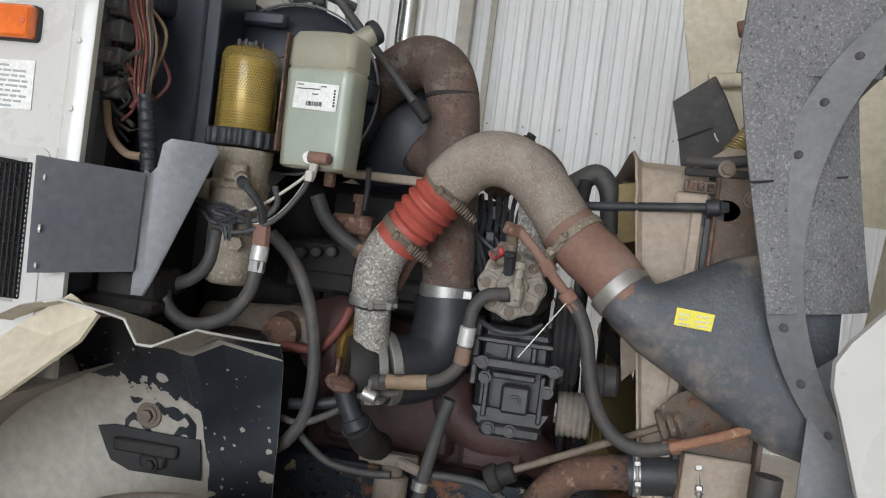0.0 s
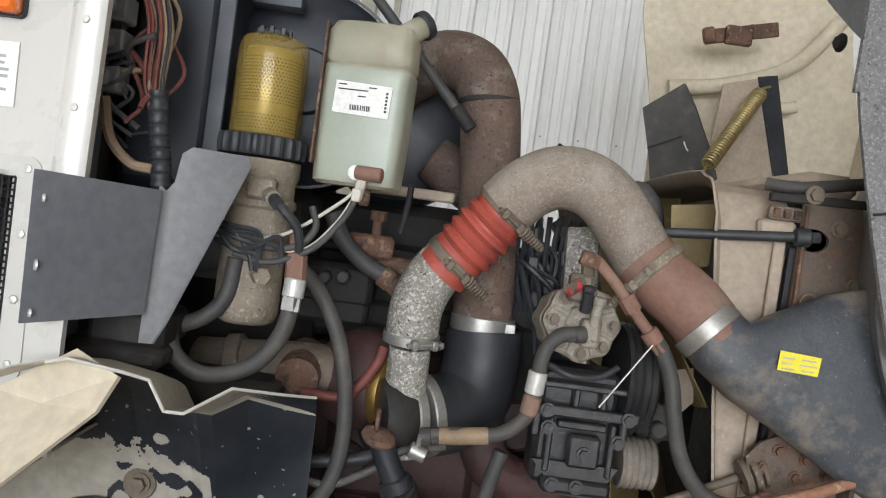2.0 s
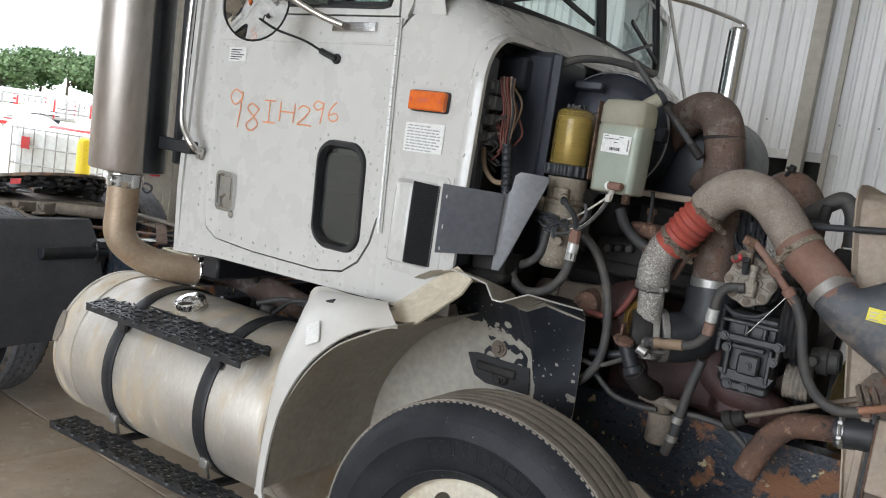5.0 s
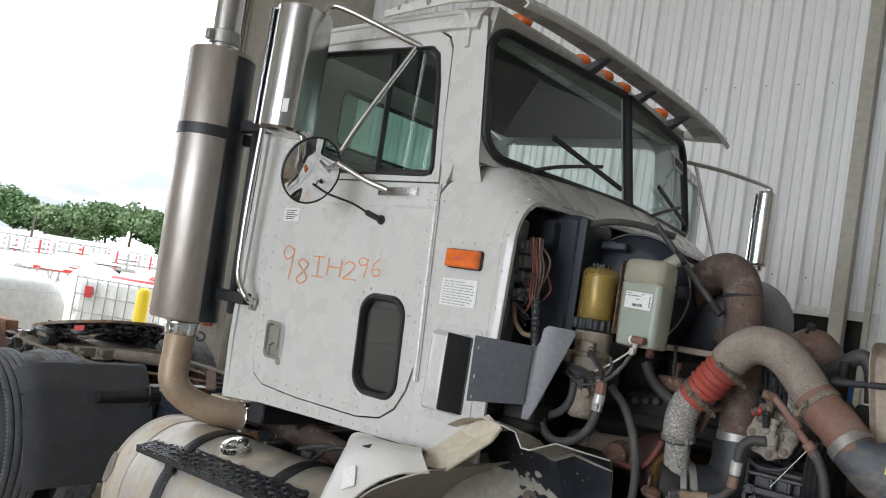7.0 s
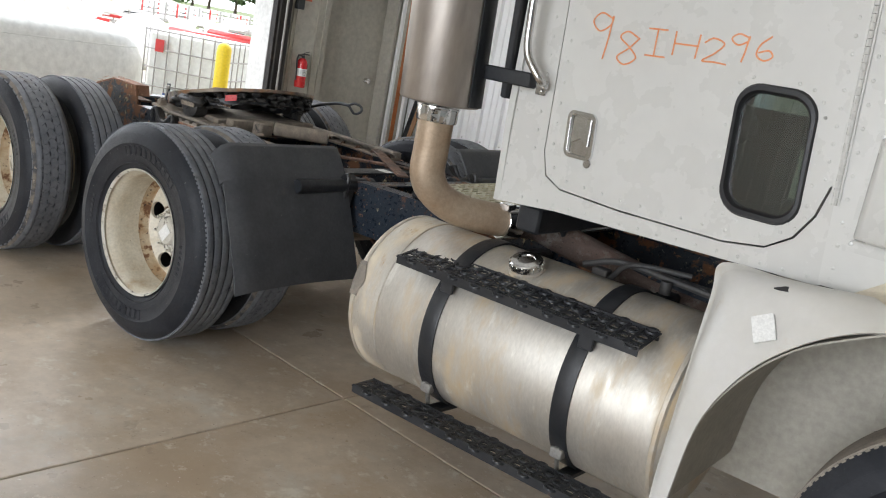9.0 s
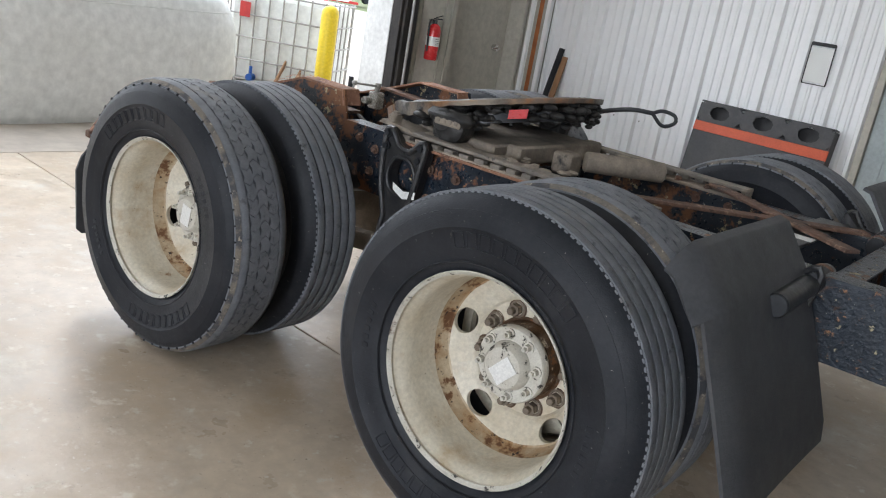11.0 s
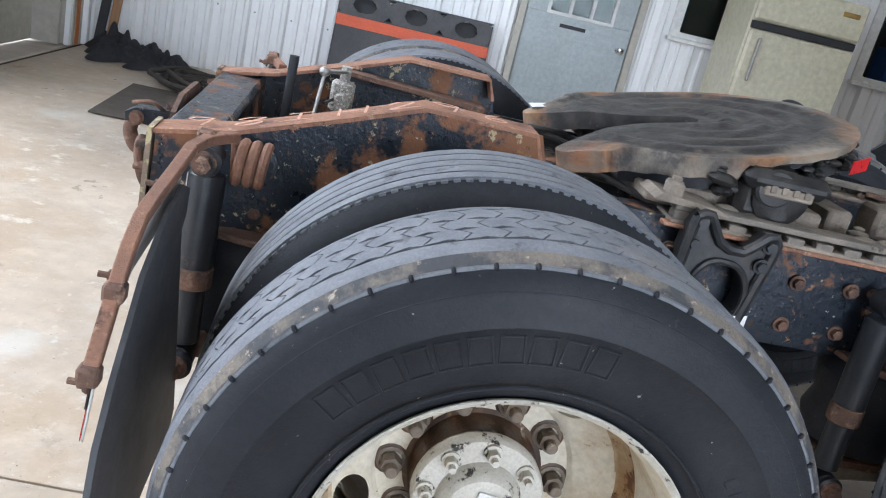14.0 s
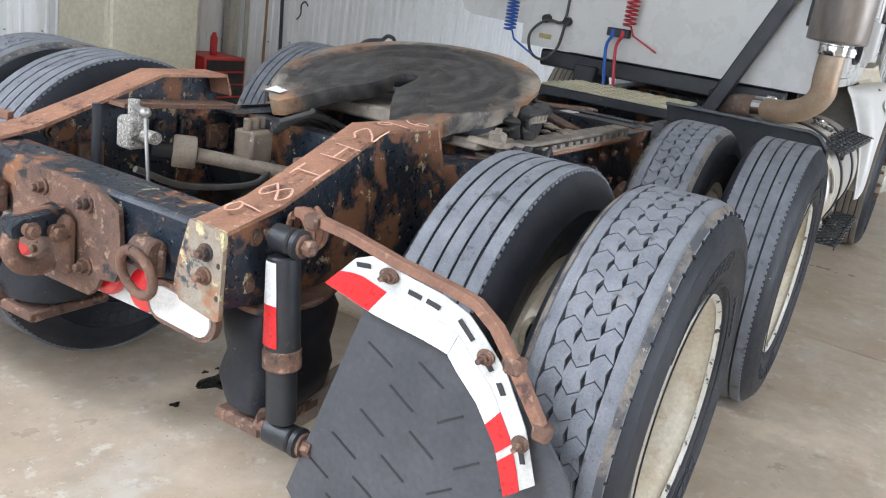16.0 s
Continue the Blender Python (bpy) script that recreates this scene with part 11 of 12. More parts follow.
for nm, c, sz, bv in (("shelf", (3.935, -0.640, 1.298), (0.165, 0.07, 0.012), 0.003), ("rim", (3.945, -0.672, 1.252), (0.190, 0.014, 0.020), 0.003), ("side_arm", (3.856, -0.648, 1.270), (0.016, 0.05, 0.14), 0.004), ("side_arm", (4.018, -0.640, 1.262), (0.014, 0.05, 0.12), 0.004), ("web", (3.925, -0.650, 1.272), (0.012, 0.03, 0.045), 0.003), ("web", (3.975, -0.650, 1.272), (0.012, 0.03, 0.045), 0.003), ("boss", (3.948, -0.668, 1.182), (0.060, 0.022, 0.060), 0.006), ("ledge", (3.940, -0.664, 1.228), (0.090, 0.020, 0.014), 0.003), ("foot", (3.945, -0.645, 1.112), (0.13, 0.04, 0.03), 0.008), ("rib", (3.885, -0.650, 1.185), (0.012, 0.025, 0.10), 0.003), ("rib", (4.000, -0.650, 1.185), (0.012, 0.025, 0.10), 0.003)):
    P(nm, Geo().box(c, sz, bv), "bracket_black", "", cb)
P("gusset", Geo().prism([(3.86, 1.155), (4.02, 1.155), (3.985, 1.095), (3.915, 1.095)], (0, -0.645, 0), (1, 0, 0), (0, 0, 1), (0, -0.012, 0)), "bracket_black", "", cb)
for x, z, y in ((3.948, 1.180, -0.679), (3.872, 1.252, -0.679), (4.020, 1.252, -0.679), (3.880, 1.218, -0.662), (4.010, 1.205, -0.662), (3.945, 1.115, -0.665), (3.900, 1.115, -0.665)):
    P("bracket_bolt", Geo().lathe([(0.014, 0), (0.013, 0.003), (0, 0.003)], (x, y, z), (0, -1, 0), 14).bolt((x, y - 0.002, z), (0, -1, 0), 0.0095, 0.010), "bracket_black", "", cb)
P("compressor_body", Geo().cyl((3.915, -0.575, 1.405), (3.930, -0.40, 1.39), 0.066, n=24, b=0.004), "bracket_black", "black compressor body", ac)
g = Geo().lathe([(0.0, -0.03), (0.075, -0.03), (0.098, -0.028), (0.104, -0.022), (0.098, -0.014), (0.104, -0.008), (0.098, 0.0), (0.104, 0.008), (0.098, 0.014), (0.104, 0.022), (0.098, 0.028), (0.075, 0.03), (0.0, 0.03)], (4.035, -0.585, 1.315), (1, 0.05, 0.02), 40)
P("compressor_pulley", g, "bracket_black", "black grooved compressor pulley", ac)
g = Geo().lathe([(0.0, -0.034), (0.046, -0.034)] + [(0.050 - 0.004 * (i % 2), -0.030 + 0.006 * i) for i in range(11)] + [(0.046, 0.034), (0.0, 0.034)], (4.070, -0.575, 1.150), (1, 0.03, 0.03), 30)
P("ribbed_pulley", g, "rack", "dusty ribbed belt pulley")
P("pulley_bolt", Geo().cyl((4.10, -0.585, 1.225), (4.10, -0.610, 1.225), 0.016, n=14, b=0.003), "hose", "dark bolt head", ac)
g = Geo().tube([(3.86, -0.69, 1.335), (3.90, -0.71, 1.322), (3.95, -0.70, 1.325), (3.985, -0.69, 1.345)], 0.006, 8, 5)
P("thin_wire", g, "plastic", "thin black wire")
# belt pulleys
for c, rr, mt in (((4.045, -0.47, 1.25), 0.105, "dark"), ((4.06, -0.18, 1.05), 0.15, "dark"), ((4.06, 0.12, 1.35), 0.09, "dark")):
    g = Geo().lathe([(0.0, -0.02), (rr * 0.45, -0.02), (rr * 0.55, -0.008), (rr - 0.012, -0.008), (rr, -0.02), (rr - 0.006, -0.014), (rr, -0.008), (rr - 0.006, -0.002), (rr, 0.004), (rr - 0.006, 0.010), (rr, 0.016), (rr - 0.01, 0.022), (0.0, 0.022)], c, (1, 0, 0), 36)
    P("belt_pulley", g, mt, "dark grooved belt pulley")
P("drive_belt", Geo().tube([(4.045, -0.573, 1.26), (4.045, -0.54, 1.325), (4.045, -0.47, 1.357), (4.05, -0.2, 1.40), (4.06, 0.12, 1.442), (4.06, 0.20, 1.36), (4.06, 0.02, 1.02), (4.06, -0.18, 0.898), (4.055, -0.30, 0.96), (4.045, -0.56, 1.20), (4.045, -0.573, 1.26)], 0.010, 8, 6, False), "rubber", "black drive belt")
g = Geo().cyl((4.08, -0.50, 1.215), (4.16, -0.50, 1.222), 0.036, n=20, b=0.006).cyl((4.10, -0.50, 1.216), (4.13, -0.50, 1.218), 0.041, n=20, b=0.003)
P("idler_hub", g, "hose", "ribbed grey idler hub")
P("tab_plate", Geo().prism([(0, 0.05), (0.045, 0.06), (0.055, -0.01), (0.015, -0.055)], (4.155, -0.45, 1.27), (1, 0.05, 0), (0, 0, 1), (0.0, 0.004, 0)), "tan", "small tan tab")

# block, head, covers
g = Geo().box((3.70, 0.02, 1.02), (0.66, 0.58, 0.46), 0.03).box((3.70, 0.02, 0.78), (0.60, 0.44, 0.16), 0.03)
g.box((3.62, -0.285, 1.02), (0.34, 0.05, 0.20), 0.02).cyl((3.86, -0.27, 1.14), (3.86, -0.36, 1.14), 0.06, n=18, b=0.01).cyl((3.50, -0.27, 1.0), (3.50, -0.34, 1.0), 0.05, n=18, b=0.01)
eb = P("engine_block", g, "block", "maroon cast engine block, oily and dusty")
g = Geo()
for i in range(9):
    g.bolt((3.42 + i * 0.07, -0.272, 0.86), (0, -1, 0), 0.011, 0.012)
    g.bolt((3.42 + i * 0.07, -0.272, 1.21), (0, -1, 0), 0.011, 0.012)
P("block_bolts", g, "dark", "", eb)
g = Geo().tube([(3.78, -0.40, 1.16), (3.80, -0.42, 1.08), (3.86, -0.42, 1.04), (3.96, -0.40, 1.02), (4.02, -0.36, 0.98)], 0.050, 18, 5).box((3.90, -0.40, 0.99), (0.16, 0.10, 0.07), 0.015)
P("water_manifold", g, "block", "maroon cast water pipe")
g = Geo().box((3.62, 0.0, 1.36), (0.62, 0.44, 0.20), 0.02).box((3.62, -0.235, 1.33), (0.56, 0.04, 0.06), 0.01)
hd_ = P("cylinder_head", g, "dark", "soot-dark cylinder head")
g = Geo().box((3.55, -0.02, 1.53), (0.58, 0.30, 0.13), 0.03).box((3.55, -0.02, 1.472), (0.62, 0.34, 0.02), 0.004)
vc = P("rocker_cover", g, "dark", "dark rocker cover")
g = Geo()
for x in (3.376, 3.414, 3.452):
    g.cyl((x, -0.40, 1.408 + (x - 3.376) * 0.15), (x, -0.44, 1.408 + (x - 3.376) * 0.15), 0.014, n=14, b=0.004)
P("injector_caps", g, "hose", "row of dark grey round caps", hd_)
P("fuel_pump", Geo().box((3.415, -0.33, 1.40), (0.20, 0.15, 0.09), 0.012).box((3.42, -0.36, 1.345), (0.18, 0.08, 0.06), 0.01), "dark", "dark fuel pump housing", hd_)
P("intake_rail", Geo().box((3.56, -0.42, 1.612), (0.20, 0.04, 0.022), 0.004), "tan", "tan dusty rail")
P("rail_block", Geo().box((3.50, -0.43, 1.49), (0.10, 0.07, 0.05), 0.008).box((3.56, -0.42, 1.455), (0.09, 0.07, 0.04), 0.008).cyl((3.51, -0.44, 1.51), (3.51, -0.44, 1.56), 0.010, n=8).cyl((3.51, -0.44, 1.545), (3.51, -0.44, 1.565), 0.017, n=8), "rust", "rust-brown bracket block")
P("cross_hose", Geo().tube([(3.423, -0.50, 1.549), (3.45, -0.50, 1.499), (3.497, -0.50, 1.459), (3.548, -0.50, 1.433), (3.60, -0.49, 1.39)], 0.018, 12, 6), "hose", "black hose with a clamp")
P("hose_fitting", Geo().cyl((3.535, -0.50, 1.44), (3.556, -0.50, 1.428), 0.023, n=16).cyl((3.556, -0.50, 1.428), (3.62, -0.49, 1.375), 0.020, n=12), "rust", "rusty hose fitting")
# rust-red turbo and manifold low at the back
g = Geo().tube([(3.20, -0.50, 1.215), (3.30, -0.52, 1.225), (3.40, -0.53, 1.235), (3.47, -0.53, 1.235)], 0.055, 20, 5).cyl((3.26, -0.52, 1.22), (3.29, -0.52, 1.224), 0.066, n=20, b=0.003)
tb = P("exhaust_manifold", g, "cast_tan", "rust-tan exhaust manifold")
g = Geo().lathe([(0.0, 0.02), (0.032, 0.02), (0.040, 0.014), (0.042, 0.0), (0.042, -0.14), (0.0, -0.14)], (3.410, -0.605, 1.235), (0.05, -1, -0.1), 24)
P("turbo_cap", g, "rust", "rust-brown round cap", tb)
g = Geo().lathe([(0.04, -0.09), (0.085, -0.07), (0.10, -0.03), (0.10, 0.02), (0.085, 0.05), (0.06, 0.06)], (3.53, -0.50, 1.225), (1, -0.25, 0), 30, True)
P("turbo_housing", g, "block", "rust-red turbo housing", tb)
g = Geo().lathe([(0.060, -0.012), (0.078, -0.010), (0.080, 0.0), (0.078, 0.010), (0.060, 0.012)], (3.583, -0.545, 1.222), (0.9, -0.42, 0), 30, False, True)
P("brass_ring", g, "brass", "brass-coloured turbo ring", tb)
P("red_tube", Geo().tube([(3.423, -0.62, 1.213), (3.497, -0.62, 1.212), (3.532, -0.62, 1.243), (3.556, -0.62, 1.286), (3.563, -0.61, 1.312)], 0.010, 10, 6), "wire_red", "red thin tube")
P("thin_red_tube", Geo().tube([(3.64, -0.50, 1.36), (3.67, -0.51, 1.43), (3.70, -0.50, 1.45)], 0.010, 8, 5), "brown_hose", "rusty thin tube")
# alternator-like casting and wiring behind the crossover pipe
g = Geo().loft([[(3.893, -0.50, 1.585), (3.95, -0.51, 1.592), (3.968, -0.51, 1.45), (3.90, -0.50, 1.44)], [(3.893, -0.40, 1.585), (3.95, -0.40, 1.592), (3.968, -0.40, 1.45), (3.90, -0.40, 1.44)]])
P("cast_bracket", g, "cast", "pitted cast bracket")
rn = random.Random(12)
for i in range(11):
    a = Vector((3.80 + rn.uniform(-0.02, 0.05), -0.42 + rn.uniform(-0.05, 0.05), 1.50 + rn.uniform(-0.03, 0.10)))
    b = Vector((3.88 + rn.uniform(-0.03, 0.03), -0.46 + rn.uniform(-0.04, 0.04), 1.40 + rn.uniform(-0.05, 0.15)))
    m_ = a.lerp(b, 0.5) + Vector((rn.uniform(-0.03, 0.05), rn.uniform(-0.04, 0.0), rn.uniform(-0.02, 0.06)))
    P("wiring_lead", Geo().tube([a, m_, b, b + Vector((0.01, 0, -0.06))], 0.0055, 6, 5), "plastic", "black wiring lead")
for p in ((3.835, -0.47, 1.50), (3.872, -0.48, 1.46), (3.85, -0.47, 1.43), (3.90, -0.47, 1.52), (3.84, -0.45, 1.56)):
    P("wiring_plug", Geo().box(p, (0.022, 0.02, 0.034), 0.003), "plastic", "black wiring plug")
P("far_pipe", Geo().tube([(3.90, -0.30, 1.57), (3.945, -0.32, 1.607), (4.019, -0.35, 1.661), (4.060, -0.35, 1.682), (4.090, -0.35, 1.650), (4.10, -0.35, 1.60), (4.105, -0.35, 1.545)], 0.025, 18, 6), "hose", "dusty black coolant pipe")
P("far_elbow", Geo().tube([(3.79, -0.20, 1.62), (3.85, -0.22, 1.695), (3.91, -0.24, 1.695), (3.955, -0.25, 1.63), (3.96, -0.25, 1.53)], 0.050, 18, 6).cyl((3.60, -0.30, 1.70), (3.72, -0.30, 1.63), 0.055, n=18, b=0.005), "pipe", "rusty far elbow pipe")
g = Geo().cyl((3.865, -0.27, 1.735), (3.885, -0.29, 1.757), 0.006, n=8).bolt((3.882, -0.29, 1.752), (0.5, -0.3, 1), 0.012, 0.016).cyl((4.03, -0.45, 1.61), (4.035, -0.45, 1.66), 0.016, n=10, b=0.003).box((4.02, -0.46, 1.60), (0.06, 0.03, 0.03), 0.005)
P("pipe_bolt", g, "dark", "dark bolt fitting")
P("fan_hub_plate", Geo().box((4.10, -0.42, 1.49), (0.05, 0.05, 0.10), 0.008).cyl((4.08, -0.42, 1.50), (4.13, -0.42, 1.50), 0.026, n=14, b=0.004), "dark", "dark hose bracket")
P("front_cover", Geo().box((3.90, -0.10, 1.30), (0.16, 0.50, 0.44), 0.03).cyl((3.86, -0.30, 1.42), (3.86, -0.40, 1.42), 0.07, n=20, b=0.01), "dark", "dark timing cover")
for i in range(8):
    P("wiring_lead", Geo().tube([(3.78 + 0.02 * i, -0.44 - 0.004 * i, 1.60), (3.80 + 0.015 * i, -0.46, 1.54), (3.79 + 0.018 * i, -0.45, 1.47), (3.82 + 0.01 * i, -0.43, 1.40)], 0.006, 6, 5), "plastic", "black wiring lead")
# handle cap, dipstick neck
g = Geo().lathe([(0.0, 0.018), (0.012, 0.016), (0.030, 0.008), (0.033, 0.0), (0.030, -0.006), (0.0, -0.006)], (3.578, -0.675, 1.160), (0.25, -0.25, 1), 24).box((3.573, -0.68, 1.195), (0.008, 0.03, 0.04), 0.003)
hc = P("oil_filler_cap", g, "rust", "rusty oil filler cap with a handle")
g = Geo().tube([(3.583, -0.67, 1.155), (3.598, -0.67, 1.12), (3.622, -0.67, 1.075)], 0.023, 16, 5).cyl((3.616, -0.67, 1.09), (3.628, -0.67, 1.066), 0.030, n=16, b=0.003)
P("filler_neck", g, "plastic", "black filler neck", hc)
P("filler_base", Geo().tube([(3.622, -0.67, 1.075), (3.640, -0.62, 1.03), (3.64, -0.5, 0.99)], 0.034, 14, 5), "dark", "", hc)
P("drain_cock", Geo().cyl((3.635, -0.70, 1.155), (3.665, -0.70, 1.145), 0.015, n=12, b=0.002).cyl((3.648, -0.70, 1.15), (3.652, -0.715, 1.185), 0.005, n=8), "galv", "bright drain cock")

# hoses and lines
hose("fuel_hose", [(3.211, -0.79, 1.341), (3.23, -0.79, 1.284), (3.283, -0.79, 1.257), (3.354, -0.79, 1.28), (3.396, -0.79, 1.333), (3.408, -0.79, 1.382), (3.410, -0.785, 1.43)], 0.0145, "hose", "thick black fuel hose", (("", 0, 0), ("bracket_white", 0.05, 1.25)))
P("hose_fitting", Geo().cyl((3.409, -0.783, 1.425), (3.405, -0.775, 1.475), 0.018, n=8, b=0.003).cyl((3.405, -0.775, 1.47), (3.395, -0.75, 1.51), 0.012, n=10), "brown_hose", "rusty hose fitting")
hose("fuel_hose", [(3.302, -0.76, 1.453), (3.293, -0.76, 1.386), (3.258, -0.76, 1.345), (3.204, -0.76, 1.325), (3.18, -0.78, 1.34)], 0.014, "hose", "thick black fuel hose")
hose("coolant_hose", [(3.382, -0.66, 1.455), (3.44, -0.66, 1.401), (3.488, -0.66, 1.308), (3.512, -0.66, 1.186), (3.506, -0.66, 1.084), (3.475, -0.66, 1.021), (3.43, -0.64, 0.98)], 0.0145, "hose", "long black hose")
hose("suction_hose", [(3.909, -0.72, 1.399), (3.868, -0.725, 1.392), (3.845, -0.725, 1.36), (3.840, -0.72, 1.307), (3.833, -0.715, 1.247), (3.787, -0.71, 1.203), (3.704, -0.705, 1.191), (3.656, -0.70, 1.179)], 0.0135, "hose", "grey hose sagging from the compressor", (("hose", 0.03, 1.1), ("hose", 0.03, 1.2)))
P("hose_collar", Geo().cyl((3.840, -0.722, 1.325), (3.837, -0.719, 1.285), 0.017, n=14, b=0.002), "bracket_white", "white crimped collar")
P("hose_collar", Geo().cyl((3.837, -0.719, 1.283), (3.833, -0.716, 1.245), 0.0165, n=12, b=0.004), "brown_hose", "rusty hose collar")
P("hose_sleeve", Geo().tube([(3.77, -0.71, 1.198), (3.72, -0.706, 1.19), (3.685, -0.703, 1.186)], 0.016, 12, 5), "wire_tan", "tan heat sleeve")
hose("discharge_hose", [(4.022, -0.722, 1.418), (4.050, -0.722, 1.388), (4.074, -0.722, 1.335), (4.088, -0.722, 1.27), (4.11, -0.722, 1.203), (4.151, -0.722, 1.152), (4.204, -0.722, 1.134), (4.274, -0.722, 1.153)], 0.0145, "hose", "long grey hose beside the radiator", (("brown_hose", 0.04, 1.15), ("brown_hose", 0.03, 1.1)))
P("rusty_tube", Geo().tube([(4.255, -0.755, 1.156), (4.331, -0.77, 1.190), (4.452, -0.77, 1.245), (4.52, -0.77, 1.27)], 0.010, 10, 5), "rust_top", "rusty steel tube")
P("tie_rod", Geo().tube([(3.957, -0.65, 1.029), (4.10, -0.65, 1.098), (4.24, -0.65, 1.166), (4.303, -0.65, 1.196)], 0.008, 10, 5), "cast_tan", "tan threaded stay rod")
P("rod_joint", Geo().cyl((3.930, -0.65, 1.012), (3.965, -0.65, 1.03), 0.022, n=14, b=0.004).cyl((3.91, -0.65, 1.00), (3.935, -0.65, 1.014), 0.030, n=14, b=0.004), "dark", "dark rubber rod joint")
g = Geo()
for k, rr in ((0.0, 0.033), (0.018, 0.030), (0.036, 0.026)):
    g.lathe([(0.010, -0.008), (rr, -0.006), (rr + 0.003, 0), (rr, 0.006), (0.010, 0.008)], Vector((4.245, -0.675, 1.175)) + Vector((0.9, 0, 0.4)).normalized() * k, (0.9, 0, 0.4), 18)
g.cyl((4.27, -0.675, 1.187), (4.315, -0.675, 1.205), 0.009, n=6)
P("rod_bushing", g, "cast_tan", "tan rubber bushing with a bolt")
for nm, pts, r, mt, lb_ in (
    ("return_hose", [(3.807, -0.62, 1.151), (3.787, -0.62, 1.059), (3.773, -0.62, 0.98), (3.762, -0.62, 0.90), (3.745, -0.62, 0.84)], 0.0145, "hose", "black hose with bright clamps"),
    ("thin_hose", [(3.449, -0.66, 1.063), (3.502, -0.66, 1.059), (3.576, -0.66, 1.098), (3.622, -0.66, 1.137), (3.70, -0.64, 1.15)], 0.008, "hose", "thin black hose"),
    ("thin_hose", [(3.48, -0.62, 1.025), (3.554, -0.62, 0.972), (3.635, -0.62, 0.961), (3.70, -0.62, 0.966)], 0.009, "hose", "thin black hose"),
    ("thin_hose", [(3.79, -0.60, 0.975), (3.827, -0.60, 0.977), (3.904, -0.60, 0.971), (3.967, -0.60, 0.932), (4.0, -0.60, 0.88)], 0.010, "hose", "thin black hose"),
    ("thin_hose", [(3.455, -0.62, 1.085), (3.54, -0.62, 1.10), (3.60, -0.60, 1.12)], 0.013, "plastic", "black hose"),
    ("cable", [(3.316, -0.77, 1.484), (3.387, -0.775, 1.508), (3.465, -0.77, 1.569), (3.491, -0.765, 1.600)], 0.0032, "wire_white", "thin white washer cable"),
    ("cable", [(3.30, -0.77, 1.490), (3.403, -0.78, 1.479), (3.458, -0.775, 1.527), (3.493, -0.765, 1.595)], 0.0032, "wire_white", "thin white washer cable"),
    ("washer_tube", [(3.300, -0.775, 1.462), (3.36, -0.785, 1.455), (3.43, -0.785, 1.487), (3.478, -0.775, 1.55), (3.494, -0.765, 1.605)], 0.0055, "hose", "thin grey washer tube"),
    ("washer_tube", [(3.345, -0.775, 1.478), (3.40, -0.78, 1.486), (3.43, -0.775, 1.52), (3.42, -0.77, 1.556)], 0.0065, "hose", "thin grey washer tube"),
    ("vent_tube", [(3.575, -0.64, 1.62), (3.572, -0.62, 1.58), (3.565, -0.60, 1.53)], 0.006, "plastic", "thin black tube"),
):
    P(nm, Geo().tube(pts, r, 10, 6), mt, lb_)
P("hose_clamp", Geo().cyl((3.768, -0.62, 0.965), (3.765, -0.62, 0.945), 0.018, n=14), "galv", "bright hose clamp")
P("hose_clamp", Geo().cyl((3.761, -0.62, 0.905), (3.758, -0.62, 0.885), 0.018, n=14), "galv", "bright hose clamp")
P("cable_plug", Geo().cyl((3.490, -0.765, 1.580), (3.496, -0.765, 1.615), 0.009, n=8, b=0.001).box((3.49, -0.772, 1.585), (0.016, 0.014, 0.022), 0.002), "wire_white", "white cable plug")
P("zip_tie", Geo().bar((4.026, -0.742, 1.400), (3.947, -0.750, 1.282), 0.004, 0.002, 0.0005), "label", "white zip tie")
# knot of cables between filter and bottle
for i in range(7):
    a = Vector((3.255 + rn.uniform(-0.01, 0.02), -0.775, 1.50 + rn.uniform(-0.03, 0.02)))
    b = Vector((3.345 + rn.uniform(-0.02, 0.03), -0.785, 1.475 + rn.uniform(-0.025, 0.03)))
    P("wiring_lead", Geo().tube([a, a.lerp(b, 0.5) + Vector((0, -0.012, rn.uniform(-0.03, 0.03))), b, b + Vector((0.01, 0, -0.03))], 0.0045, 6, 5), "plastic", "black wiring lead")
P("air_valve", Geo().cyl((3.68, -0.50, 0.83), (3.68, -0.50, 0.93), 0.040, n=20, b=0.005).cyl((3.68, -0.50, 0.93), (3.68, -0.50, 0.955), 0.026, n=12, b=0.003).box((3.68, -0.50, 0.965), (0.12, 0.04, 0.03), 0.006).cyl((3.70, -0.53, 0.97), (3.76, -0.58, 0.97), 0.012, n=8).cyl((3.60, -0.50, 0.965), (3.63, -0.50, 0.965), 0.014, n=6), "clay", "dusty cast air valve")
# low coolant pipe
P("lower_pipe", Geo().tube([(3.985, -0.62, 0.86), (4.011, -0.62, 0.935), (4.04, -0.62, 0.991), (4.083, -0.62, 1.034), (4.141, -0.62, 1.05), (4.215, -0.62, 1.06)], 0.036, 20, 6), "rust", "rust-brown lower coolant pipe")
lh = P("lower_hose", Geo().tube([(4.195, -0.62, 1.057), (4.26, -0.62, 1.066), (4.327, -0.62, 1.072), (4.40, -0.62, 1.078), (4.45, -0.61, 1.05)], 0.045, 20, 5), "plastic", "fat black lower radiator hose")
for x, z in ((4.212, 1.060), (4.33, 1.072)):
    clamp((x, -0.62, z), (1, 0, 0.12), 0.046, 0.016, (x, -0.70, z + 0.02), "galv", None, False)

